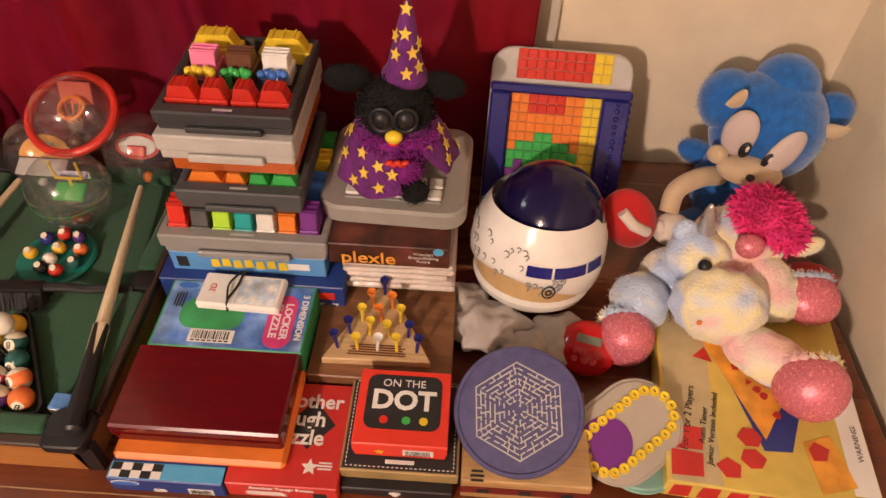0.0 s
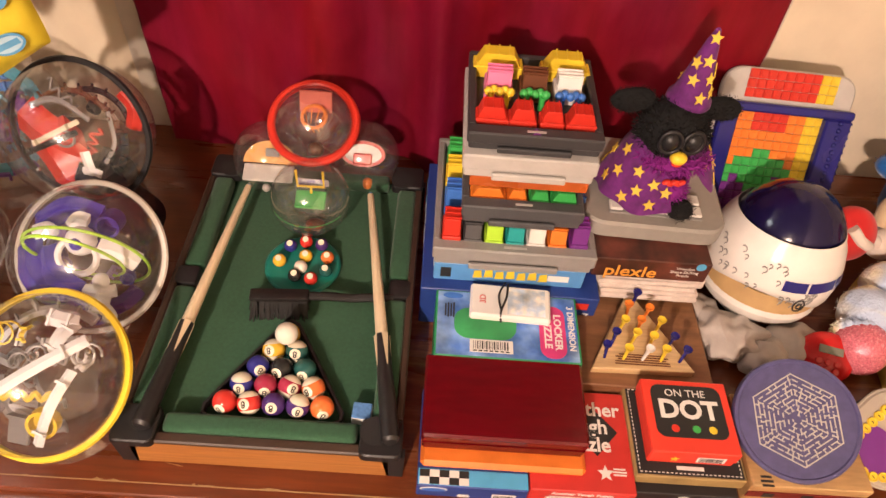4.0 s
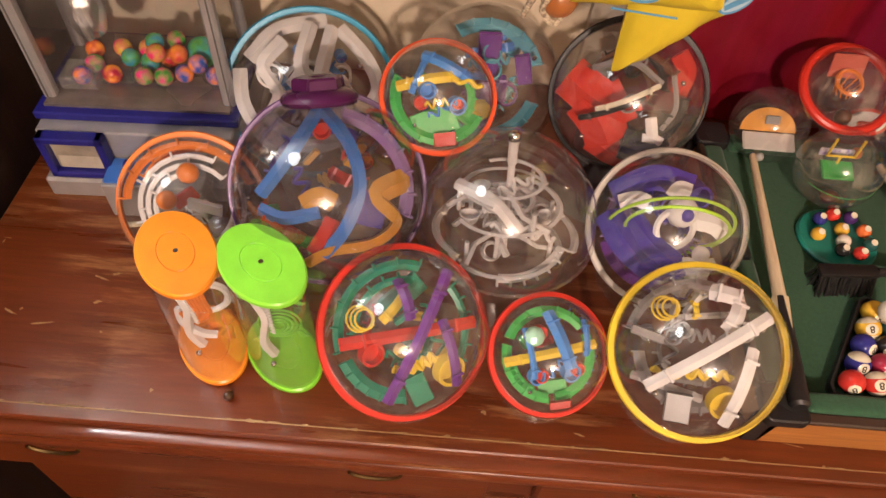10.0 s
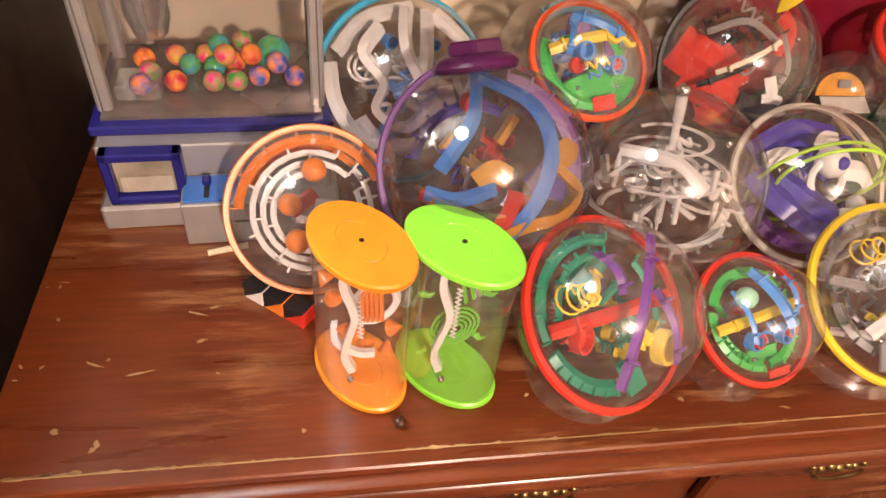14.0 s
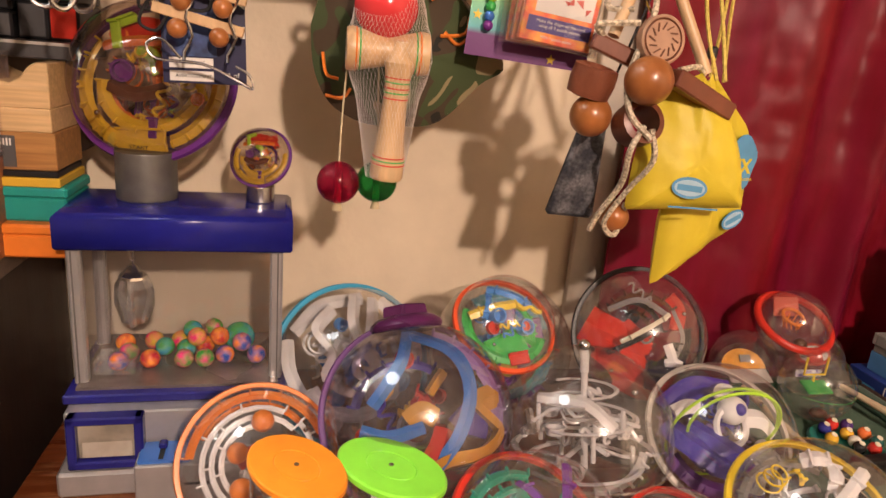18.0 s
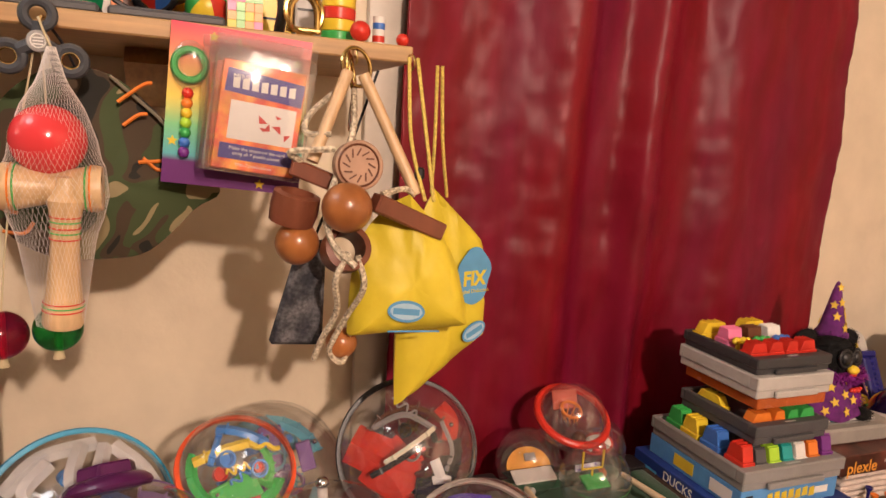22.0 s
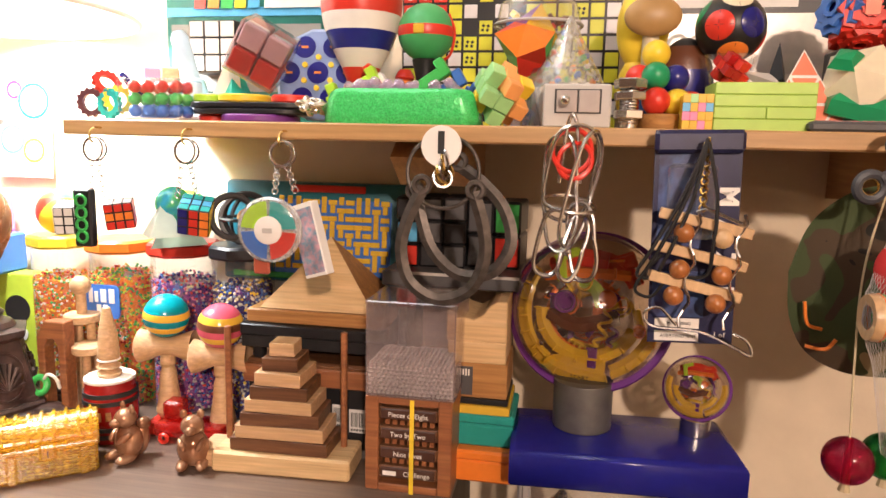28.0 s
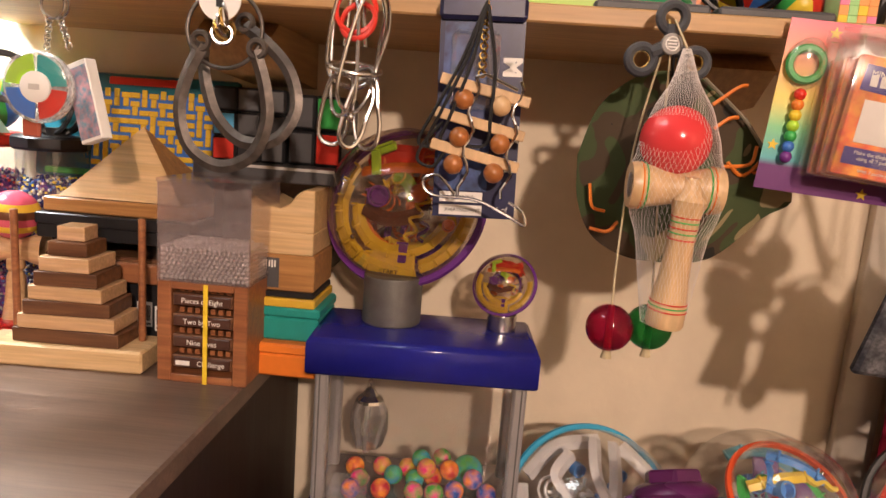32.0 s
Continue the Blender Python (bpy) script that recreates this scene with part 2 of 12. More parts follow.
def tube(points, r, k=8, m=None, bm=None, closed=False, wide=1.0, radii=None, up=None):
    """A round (or flattened) rod that runs through the points."""
    bm = bm or bmesh.new()
    tmp = bmesh.new()
    P = [Vector(p) for p in points]
    n = len(P)
    rings = []
    side = None
    for i, p in enumerate(P):
        a, b = (P[i - 1], P[(i + 1) % n]) if closed else (P[max(0, i - 1)], P[min(n - 1, i + 1)])
        d = (b - a).normalized()
        if side is None:
            side = Vector(up).cross(d) if up else d.orthogonal()
        side = (side - d * side.dot(d)).normalized()
        nor = d.cross(side)
        rad = radii[i] if radii else r
        rings.append([tmp.verts.new(p + (side * math.cos(math.tau * j / k) * wide + nor * math.sin(math.tau * j / k)) * rad) for j in range(k)])
    for i in range(n if closed else n - 1):
        a, b = rings[i], rings[(i + 1) % n]
        for j in range(k):
            tmp.faces.new((a[j], a[(j + 1) % k], b[(j + 1) % k], b[j]))
    if not closed:
        tmp.faces.new(rings[0][::-1])
        tmp.faces.new(rings[-1])
    bmesh.ops.recalc_face_normals(tmp, faces=tmp.faces[:])
    return join(bm, tmp, m)


def spline(points, n=8):
    """A smooth line of n steps between each two points."""
    P = [Vector(p) for p in points]
    P = [P[0] * 2 - P[1]] + P + [P[-1] * 2 - P[-2]]
    out = []
    for i in range(1, len(P) - 2):
        a, b, c, d = P[i - 1:i + 3]
        for j in range(n):
            t = j / n
            out.append(0.5 * ((2 * b) + (c - a) * t + (2 * a - 5 * b + 4 * c - d) * t * t + (3 * b - a - 3 * c + d) * t ** 3))
    return out + [P[-2]]


def arc(R, a0, a1, n=16, m=None):
    pts = [Vector((R * math.cos(radians(a0 + (a1 - a0) * i / n)), R * math.sin(radians(a0 + (a1 - a0) * i / n)), 0)) for i in range(n + 1)]
    return [m @ p for p in pts] if m is not None else pts


def prism(outline, h, m=None, bm=None, bevel=0.0):
    """A flat outline of (x, y) drawn up by h."""
    bm = bm or bmesh.new()
    tmp = bmesh.new()
    f = tmp.faces.new([tmp.verts.new((x, y, 0)) for x, y in outline])
    r = bmesh.ops.extrude_face_region(tmp, geom=[f])
    bmesh.ops.translate(tmp, verts=[v for v in r["geom"] if isinstance(v, bmesh.types.BMVert)], vec=(0, 0, h))
    bmesh.ops.recalc_face_normals(tmp, faces=tmp.faces[:])
    if bevel:
        bmesh.ops.bevel(tmp, geom=tmp.edges[:], offset=bevel, segments=1, profile=0.5, affect="EDGES")
    return join(bm, tmp, m)


def rounded(w, h, r, n=5):
    pts = []
    for cx, cy, a in ((w / 2 - r, h / 2 - r, 0), (-w / 2 + r, h / 2 - r, 90), (-w / 2 + r, -h / 2 + r, 180), (w / 2 - r, -h / 2 + r, 270)):
        pts += [(cx + r * math.cos(radians(a + 90 * i / n)), cy + r * math.sin(radians(a + 90 * i / n))) for i in range(n + 1)]
    return pts


def words(name, text, size, material, parent, m, label="", squeeze=1.0, bold=0.0):
    """Printed words, lying in the local x-y plane, centred."""
    cu = bpy.data.curves.new(name, "FONT")
    cu.body, cu.size, cu.align_x, cu.align_y, cu.extrude, cu.offset = text, size, "CENTER", "CENTER", 0.0002, bold
    cu.resolution_u = 3
    tmp = bpy.data.objects.new(name, cu)
    me = bpy.data.meshes.new_from_object(tmp)
    bpy.data.objects.remove(tmp)
    bpy.data.curves.remove(cu)
    me.transform(m @ Matrix.Diagonal((squeeze, 1, 1, 1)))
    me.materials.clear()
    me.materials.append(material)
    ob = new(name, me)
    ob.parent = parent
    if label:
        ob["label"] = label
    return ob


TOP = 0.80      # the dresser's top
DESK = 1.085    # the desk's top
BACK = 1.335    # the back wall's face

# ---- setting ----
cream = mat("cream_wall", (0.77, 0.665, 0.505), 0.75, vary=0.06, scale=12, bump=0.5, bump_scale=55, second=(0.69, 0.585, 0.42), mix_scale=2)
white_paint = mat("white_paint", (0.55, 0.53, 0.50), 0.45, vary=0.05, bump=0.15)
# unseen floor, its brown kept dark to lower the fill light
carpet = mat("carpet", (0.09, 0.06, 0.045), 0.95, vary=0.25, scale=120, bump=0.8, bump_scale=300)
red_wood = wood("red_brown_wood", (0.155, 0.034, 0.008), (0.102, 0.021, 0.0055), 0.3, (2.2, 26, 26), coat=0.25, wear=(0.36, 0.17, 0.07))
dark_wood = wood("dark_wood", (0.022, 0.009, 0.005), (0.012, 0.005, 0.0035), 0.5, (20, 20, 2))
grey_wood = wood("grey_wood", (0.155, 0.105, 0.078), (0.092, 0.060, 0.044), 0.35, (2.0, 34, 34), coat=0.15)
pine = wood("pine", (0.52, 0.33, 0.15), (0.40, 0.23, 0.09), 0.5, (1.6, 24, 24))


def wall(name, x0, y0, z0, x1, y1, z1, material, label):
    ob = part(name, box(x1 - x0, y1 - y0, z1 - z0, at((x0 + x1) / 2, (y0 + y1) / 2, z0)), material, smooth=False)
    return tagged(ob, label, "wall", kind="structure")


tagged(part("floor", box(6.2, 5.2, 0.1, at(-0.8, -0.7, -0.1)), carpet, smooth=False), "brown carpeted floor of the room", "floor", kind="structure")
tagged(part("ceiling", box(6.2, 5.2, 0.1, at(-0.8, -0.7, 2.45)), white_paint, smooth=False), "plain off-white painted ceiling", "ceiling", kind="structure")
wall("wall_back", -3.0, BACK, 0, 1.02, BACK + 0.12, 2.45, cream, "cream textured plaster wall behind the shelf")
wall("wall_right", 0.90, -3.2, 0, 1.02, BACK, 2.45, cream, "cream textured plaster side wall")
# these two walls are unseen, coloured dark to hold down bounced light
wall("wall_left", -3.0, -3.2, 0, -2.9, BACK, 2.45, mat("unseen_wall_brown", (0.10, 0.055, 0.03), 0.5, vary=0.2, scale=6), "unseen wall on the lamp's side, dark brown to cut bounced light")
wall("wall_front", -2.9, -3.2, 0, 0.90, -3.1, 2.45, mat("unseen_wall_brown", (0.10, 0.055, 0.03), 0.5, vary=0.2, scale=6), "unseen wall behind the camera, dark brown to cut bounced light")

# curtain
# the violet second colour paints the satin's sheen as upright zones
red_cloth = mat("red_satin", (0.185, 0.0045, 0.011), 0.40, vary=0.20, scale=16, bump=0.18, bump_scale=50, second=(0.095, 0.005, 0.040), mix_scale=4, ior=1.30, stretch=(2.0, 1.0, 0.4))


def curtain():
    bm = bmesh.new()
    x0, x1, z0, z1, nx, nz = -0.585, 0.39, 0.56, 2.3, 230, 120
    grid = []
    for j in range(nz + 1):
        z = z0 + (z1 - z0) * j / nz
        row = []
        for i in range(nx + 1):
            u = i / nx
            x = x0 + (x1 - x0) * u
            ph = x * 21 + 2.2 * math.sin(x * 8 + 1) + 0.5 * math.sin(z * 2.2 + x * 4)
            depth = 0.023 * math.sin(ph) + 0.005 * math.sin(ph * 2.1 + 1.1 + 0.9 * z)
            depth += 0.014 * noise.noise((x * 5, z * 1.6, 2.0)) + 0.010 * noise.noise((x * 11, z * 7, 5.0)) + 0.0034 * noise.noise((x * 22, z * 30, 1.0)) + 0.0014 * noise.noise((x * 44, z * 80, 3.0))
            edge = 0.008 * math.sin(z * 3.1 + 0.6) * max(0.0, 1 - u * 5)
            row.append(bm.verts.new((x + edge + 0.004 * math.sin(z * 5 + x * 20), 1.255 + depth, z)))
        grid.append(row)
    for j in range(nz):
        for i in range(nx):
            bm.faces.new((grid[j][i], grid[j][i + 1], grid[j + 1][i + 1], grid[j + 1][i]))
    ob = part("curtain", bm, red_cloth, angle=2)
    s = ob.modifiers.new("thick", "SOLIDIFY")
    s.thickness = 0.002
    tagged(ob, "dark red satin curtain hanging in soft folds", "curtain")


curtain()
casing = mat("casing_paint", (0.62, 0.56, 0.47), 0.4, vary=0.06, bump=0.12, bump_scale=80)
for x0, x1 in ((-0.642, -0.578), (0.385, 0.432)):
    tagged(part("trim", box(x1 - x0, 0.020, 1.85, at((x0 + x1) / 2, BACK - 0.010, 0.56), bevel=0.004, seg=2), casing), "painted wooden window casing beside the red curtain", "window casing", kind="structure")


# dresser
def dresser():
    t = thing("dresser", at(-0.31, 0.97, 0), "red-brown wooden dresser with a worn, scratched top", "dresser")
    w = 2.36
    part("top", box(w, 0.70, 0.022, at(0, 0, TOP - 0.022), bevel=0.002), red_wood, t)
    part("front_moulding", box(w + 0.01, 0.02, 0.016, at(0, -0.356, TOP - 0.026), bevel=0.006, seg=2), red_wood, t)
    part("lower_moulding", box(w + 0.004, 0.03, 0.03, at(0, -0.35, TOP - 0.062), bevel=0.012, seg=3), red_wood, t)
    part("body", box(w - 0.04, 0.64, 0.70, at(0, 0.02, 0.03)), red_wood, t)
    part("inlay_line", box(w - 0.06, 0.0014, 0.0006, at(0, -0.334, TOP + 0.0001)), mat("worn_inlay", (0.35, 0.22, 0.10), 0.6), t, "worn pale inlay line")
    rnd = random.Random(31)
    for k in range(90):
        x = -1.17 + 1.2 * rnd.random() ** 2.4
        L, q = rnd.uniform(0.003, 0.034), rnd.uniform(0.0006, 0.0026)
        y = rnd.choice((-0.333, -0.333, -0.333 + 0.24 * rnd.random() ** 1.6))
        if y > -0.33 and rnd.random() < 0.5:
            L, q = rnd.uniform(0.003, 0.010), rnd.uniform(0.002, 0.005)
        part("chip", prism([(L * 0.5 * math.cos(a) * rnd.uniform(0.4, 1.15), q * math.sin(a) * rnd.uniform(0.3, 1.3)) for a in np.linspace(0, 5.8, 11)], 0.0004, at(x, y, TOP + 0.0001, 0, 0, rnd.uniform(-25, 25) if y > -0.33 else 0)), mat("worn_inlay", (0, 0, 0)), t)
    for i in range(3):
        d = part("drawer", box(0.76, 0.02, 0.17, at(-0.83 + i * 0.83, -0.31, 0.545), bevel=0.005), red_wood, t)
        for sx in (-0.22, 0.22):
            brass = mat("old_brass", (0.28, 0.20, 0.09), 0.35, 1.0, vary=0.3)
            x = -0.83 + i * 0.83 + sx
            part("handle", tube([(x + 0.035 * math.cos(q), -0.332, 0.652 - 0.018 * math.sin(q)) for q in np.linspace(0, math.pi, 9)], 0.003, 6), brass, d, "ornate old brass handle")
            for a in range(-3, 4):
                part("boss", ball(0.009 - 0.001 * abs(a), at(x + a * 0.012, -0.325, 0.655 + 0.004 * (a % 2)), n=8), brass, d)


dresser()


# taller desk beside the dresser
def desk():
    t = thing("desk", at(-2.16, 0.90, 0), "dark wooden desk with a grey-brown grained top", "desk")
    part("top", box(1.28, 0.86, 0.03, at(0, 0, DESK - 0.03), bevel=0.003), grey_wood, t)
    part("side_panel", box(0.03, 0.82, DESK - 0.03, at(0.62, 0, 0)), dark_wood, t)
    part("side_panel", box(0.03, 0.82, DESK - 0.03, at(-0.62, 0, 0)), dark_wood, t)
    part("back_panel", box(1.21, 0.02, DESK - 0.03, at(0, 0.40, 0)), dark_wood, t)
    part("front_panel", box(1.21, 0.02, DESK - 0.03, at(0, -0.38, 0)), dark_wood, t)


desk()


# shelf
def shelf():
    t = thing("wall_shelf", at(-1.30, 0, 0), "long pine wall shelf crowded with puzzles and toys", "shelf")
    part("board", box(1.345, BACK - 0.985, 0.02, at(-0.0425, (BACK + 0.985) / 2, 1.54), bevel=0.002), pine, t)
    for x in (-0.32, 0.30):
        bm = prism([(0, 0), (0.20, 0), (0.23, -0.02), (0.17, -0.06), (0, -0.07)], 0.10)
        part("bracket", bm, pine, t).matrix_basis = Matrix(((0, 0, 1, x), (-1, 0, 0, BACK), (0, 1, 0, 1.54), (0, 0, 0, 1)))


shelf()


# added glowing disc in place of the ceiling patch lit by the table lamp
CEILING_GLOW = bpy.data.materials.new("ceiling_patch_glow")
CEILING_GLOW.use_nodes = True
CEILING_GLOW.node_tree.nodes["Principled BSDF"].inputs["Base Color"].default_value = (0.8, 0.8, 0.8, 1)
CEILING_GLOW.node_tree.nodes["Principled BSDF"].inputs["Emission Color"].default_value = (0.90, 0.95, 1.0, 1)
CEILING_GLOW.node_tree.nodes["Principled BSDF"].inputs["Emission Strength"].default_value = 9.0
t = thing("ceiling_lit_patch", at(-1.9, 0.65, 2.45), "added glowing disc standing in for the lamp-lit patch of ceiling", "ceiling light")
part("base", cyl(0.24, 0.02, at(0, 0, -0.0205), 40), white_paint, t)
part("glow_face", lathe([(0.23, -0.021), (0.225, -0.045), (0.18, -0.07), (0.1, -0.083), (0, -0.087)], 40), CEILING_GLOW, t, "added glowing face for the lit ceiling patch")

# ---- common colours ----
P_RED = plastic("red_plastic", (0.62, 0.035, 0.02))
P_ORANGE = plastic("orange_plastic", (0.80, 0.22, 0.03))
P_YELLOW = plastic("yellow_plastic", (0.80, 0.58, 0.04))
P_GREEN = plastic("green_plastic", (0.05, 0.42, 0.09))
P_LIME = plastic("lime_plastic", (0.42, 0.72, 0.05))
P_TEAL = plastic("teal_plastic", (0.02, 0.34, 0.33))
P_BLUE = plastic("blue_plastic", (0.05, 0.17, 0.55))
P_NAVY = plastic("navy_plastic", (0.016, 0.016, 0.17), 0.25)
P_SKY = plastic("sky_blue_plastic", (0.10, 0.42, 0.72))
P_PURPLE = plastic("purple_plastic", (0.17, 0.03, 0.24))
P_PINK = plastic("pink_plastic", (0.80, 0.22, 0.40))
P_WHITE = plastic("white_plastic", (0.78, 0.76, 0.72))
P_BLACK = plastic("black_plastic", (0.012, 0.012, 0.014), 0.4)
P_GREY = plastic("grey_plastic", (0.27, 0.26, 0.25), 0.5)
P_DKGREY = plastic("dark_grey_plastic", (0.075, 0.075, 0.08), 0.5)
P_LTGREY = plastic("light_grey_plastic", (0.50, 0.48, 0.45), 0.5)
P_BROWN = plastic("brown_plastic", (0.13, 0.045, 0.02))
PAPER = mat("white_paper", (0.80, 0.78, 0.74), 0.7, vary=0.04)
INK = mat("black_ink", (0.02, 0.02, 0.02), 0.6, vary=0.05)
STEEL = mat("steel", (0.62, 0.61, 0.60), 0.22, 1.0, vary=0.1, bump=0.05)
CHROME = mat("chrome", (0.75, 0.75, 0.75), 0.1, 1.0, vary=0.05)
BRASS = mat("brass", (0.62, 0.44, 0.16), 0.25, 1.0, vary=0.15)
# stronger haze here paints in the shells' broad hazy reflections
CLEAR = clear("clear_plastic", haze=0.040, low=0.12)
CLEAR_TINT = clear("smoky_clear_plastic", (0.86, 0.82, 0.88), keep=0.86, haze=0.04, low=0.12)


def pos(m, x=0, y=0, z=0, rx=0, ry=0, rz=0):
    return m @ pose(x, y, z, rx, ry, rz)


def add(bm, tmp, m=None, index=0):
    return join(bm, tmp, m, index)


def flat(w, h, m, bm=None):
    """A printed patch: a thin sheet in the local x-y plane, centred."""
    return box(w, h, 0.0005, m, bm=bm)


UPFACE = pose(0, 0, 0)


def front(x, y, z):
    """A pose on a front face (facing -y), print upright."""
    return pose(x, y, z, 90, 0, 0)


def barcode(parent, m, w, h, seed=1):
    part("label", flat(w, h, m), PAPER, parent, "white sticker with a bar code")
    rnd = random.Random(seed)
    bm = bmesh.new()
    x = -w * 0.42
    while x < w * 0.4:
        b = w * rnd.choice((0.012, 0.02, 0.035))
        box(b, h * 0.62, 0.0004, m @ pose(x + b / 2, h * 0.06, 0.0005), bm=bm)
        x += b + w * rnd.choice((0.02, 0.03))
    for k in range(7):
        box(w * 0.08, h * 0.09, 0.0004, m @ pose(-w * 0.38 + k * w * 0.125, -h * 0.38, 0.0005), bm=bm)
    part("bar_code", bm, INK, parent, smooth=False)


def bars(parent, m, w, lines, h, material, seed=3, name="print"):
    """Small unreadable print as plain bars."""
    rnd = random.Random(seed)
    bm = bmesh.new()
    for i in range(lines):
        box(w * rnd.uniform(0.6, 1.0), h, 0.0004, m @ pose(0, -i * h * 1.9, 0), bm=bm)
    return part(name, bm, material, parent, smooth=False)


def blob(bm, c, radii, rot=(0, 0, 0), index=0, rough=0.0, fuzz=0, hair=0.004, n=24, seed=1, freq=30):
    """A soft stuffed form with a slightly uneven skin and, if wanted, tufts of pile."""
    tmp = bmesh.new()
    bmesh.ops.create_icosphere(tmp, subdivisions=4 if n > 20 else 3, radius=1)
    m = pose(*c, *rot)
    rnd = random.Random(seed)
    for v in tmp.verts:
        d = v.co.normalized()
        p = Vector((d.x * radii[0], d.y * radii[1], d.z * radii[2]))
        k = 1 + rough * noise.noise(p * freq + Vector((seed * 3.1, 0, 0)))
        v.co = m @ (p * k)
    if fuzz:
        fs = tmp.faces[:]
        tmp.normal_update()
        for f in rnd.choices(fs, k=fuzz):
            c0 = f.calc_center_median()
            nrm = (f.normal + Vector((rnd.uniform(-.7, .7), rnd.uniform(-.7, .7), rnd.uniform(-.7, .7)))).normalized()
            s = nrm.orthogonal().normalized() * hair * 0.16
            j = Vector((rnd.uniform(-1, 1), rnd.uniform(-1, 1), rnd.uniform(-1, 1))) * hair * 0.7
            a = [tmp.verts.new(c0 + j + s), tmp.verts.new(c0 + j - s), tmp.verts.new(c0 + j + nrm * hair * rnd.uniform(0.6, 1.3))]
            tmp.faces.new(a)
    return join(bm, tmp, None, index)


def star(r, h, m=None, bm=None):
    return prism([((r if i % 2 == 0 else r * 0.45) * math.sin(math.tau * i / 10), (r if i % 2 == 0 else r * 0.45) * math.cos(math.tau * i / 10)) for i in range(10)], h, m, bm)


def carton(name, x0, y0, z0, x1, y1, z1, material, label, category="puzzle box", rz=0, bevel=0.0015, lid=0.0, group=""):
    """A closed cardboard or wooden box; returns the thing. Its local origin is the middle of its foot."""
    t = thing(name, pose((x0 + x1) / 2, (y0 + y1) / 2, z0, 0, 0, rz), label, category, group)
    w, d, h = x1 - x0, y1 - y0, z1 - z0
    if lid:
        part("body", box(w - 0.003, d - 0.003, h - lid, bevel=bevel), material, t)
        part("lid", box(w, d, lid, pose(0, 0, h - lid), bevel=bevel), material, t)
    else:
        part("body", box(w, d, h, bevel=bevel), material, t)
    return t


# ---- stack of sliding-block games ----
def car(parent, x, y, z, l, w, h, material, rz=0, name="vehicle_piece"):
    """A small toy car block: a long chassis and a sloping cab with a ridge."""
    bm = bmesh.new()
    m = pose(x, y, z, 0, 0, rz)
    box(w, l, h * 0.5, m, 0.0015, bm=bm)
    prof = [(-l * 0.44, h * 0.5), (-l * 0.30, h), (l * 0.30, h), (l * 0.44, h * 0.5)]
    prism([(a, b) for a, b in prof], w * 0.86, m @ Matrix(((0, 0, 1, -w * 0.43), (1, 0, 0, 0), (0, 1, 0, 0), (0, 0, 0, 1))), bm, bevel=0.001)
    for k in (-0.3, 0.0, 0.3):
        box(w * 0.9, l * 0.03, h * 0.06, m @ pose(0, k * l * 0.7, h * 0.98), bm=bm)
    part(name, bm, material, parent, angle=0.4)


def tray(name, x0, y0, z0, x1, y1, z1, material, label, rz=0):
    t = thing(name, pose((x0 + x1) / 2, (y0 + y1) / 2, z0, 0, 0, rz), label, "game tray", "stacked sliding games")
    w, d, h = x1 - x0, y1 - y0, z1 - z0
    part("base", box(w * 0.97, d * 0.97, h * 0.45, bevel=0.002), material, t)
    rim = 0.010
    part("end_rim", box(w, rim * 1.9, h * 0.62, pose(0, -d / 2 + rim * 0.95, h * 0.38), 0.002), material, t)
    part("end_rim", box(w, rim, h * 0.62, pose(0, d / 2 - rim / 2, h * 0.38), 0.002), material, t)
    for s in (-1, 1):
        part("side_rim", box(rim, d - rim * 2.6, h * 0.62, pose(s * (w / 2 - rim / 2), rim * 0.4, h * 0.38), 0.002), material, t)
    part("drawer_lip", box(w * 0.55, 0.006, h * 0.3, pose(0, -d / 2 - 0.0022, h * 0.05), 0.0015), material, t)
    bars(t, pose(0, -d / 2 + rim * 0.9, h + 0.0002), w * 0.2, 1, 0.004, P_LTGREY if material is not P_LTGREY else P_GREY, name="emblem")
    return t


carton("puzzle_carton", -0.115, 0.905, TOP, 0.142, 1.17, 0.884, mat("dark_blue_card", (0.02, 0.05, 0.24), 0.35, vary=0.1), "dark blue cardboard puzzle box at the foot of a stack")
d = bpy.data.objects["puzzle_carton"]
words("lettering", "5-7", 0.022, PAPER, d, front(0.105, -0.133, 0.042))
words("lettering", "DUCKS\nIN A\nROW", 0.026, PAPER, d, pose(-0.1290, 0.01, 0.042, 90, 0, -90), squeeze=0.9)
part("picture", flat(0.05, 0.03, pose(-0.1292, 0.09, 0.05, 90, 0, -90)), P_SKY, d)
part("print", flat(0.03, 0.014, front(0.1, -0.1328, 0.066)), P_RED, d)
c = carton("puzzle_carton", -0.098, 0.923, 0.884, 0.116, 1.15, 0.921, mat("mid_blue_card", (0.10, 0.30, 0.62), 0.35, vary=0.1), "light blue cardboard puzzle box with yellow lettering")
bm = bmesh.new()
for k in range(7):
    prism([(-0.006, -0.008), (0.007, -0.007), (0.005, 0.009), (-0.005, 0.007)], 0.0006, front(-0.045 + k * 0.0155, -0.1138, 0.018 + 0.002 * (k % 2)), bm)
part("lettering", bm, P_YELLOW, c, "yellow block letters")
part("print", flat(0.03, 0.012, front(0.07, -0.1138, 0.019)), PAPER, c)
part("print", flat(0.015, 0.02, front(-0.09, -0.1138, 0.018)), INK, c)
for x in (-0.07, 0.02):
    part("print", flat(0.05, 0.022, pose(-0.1072, x, 0.018, 90, 0, -90)), P_YELLOW if x > 0 else PAPER, c)

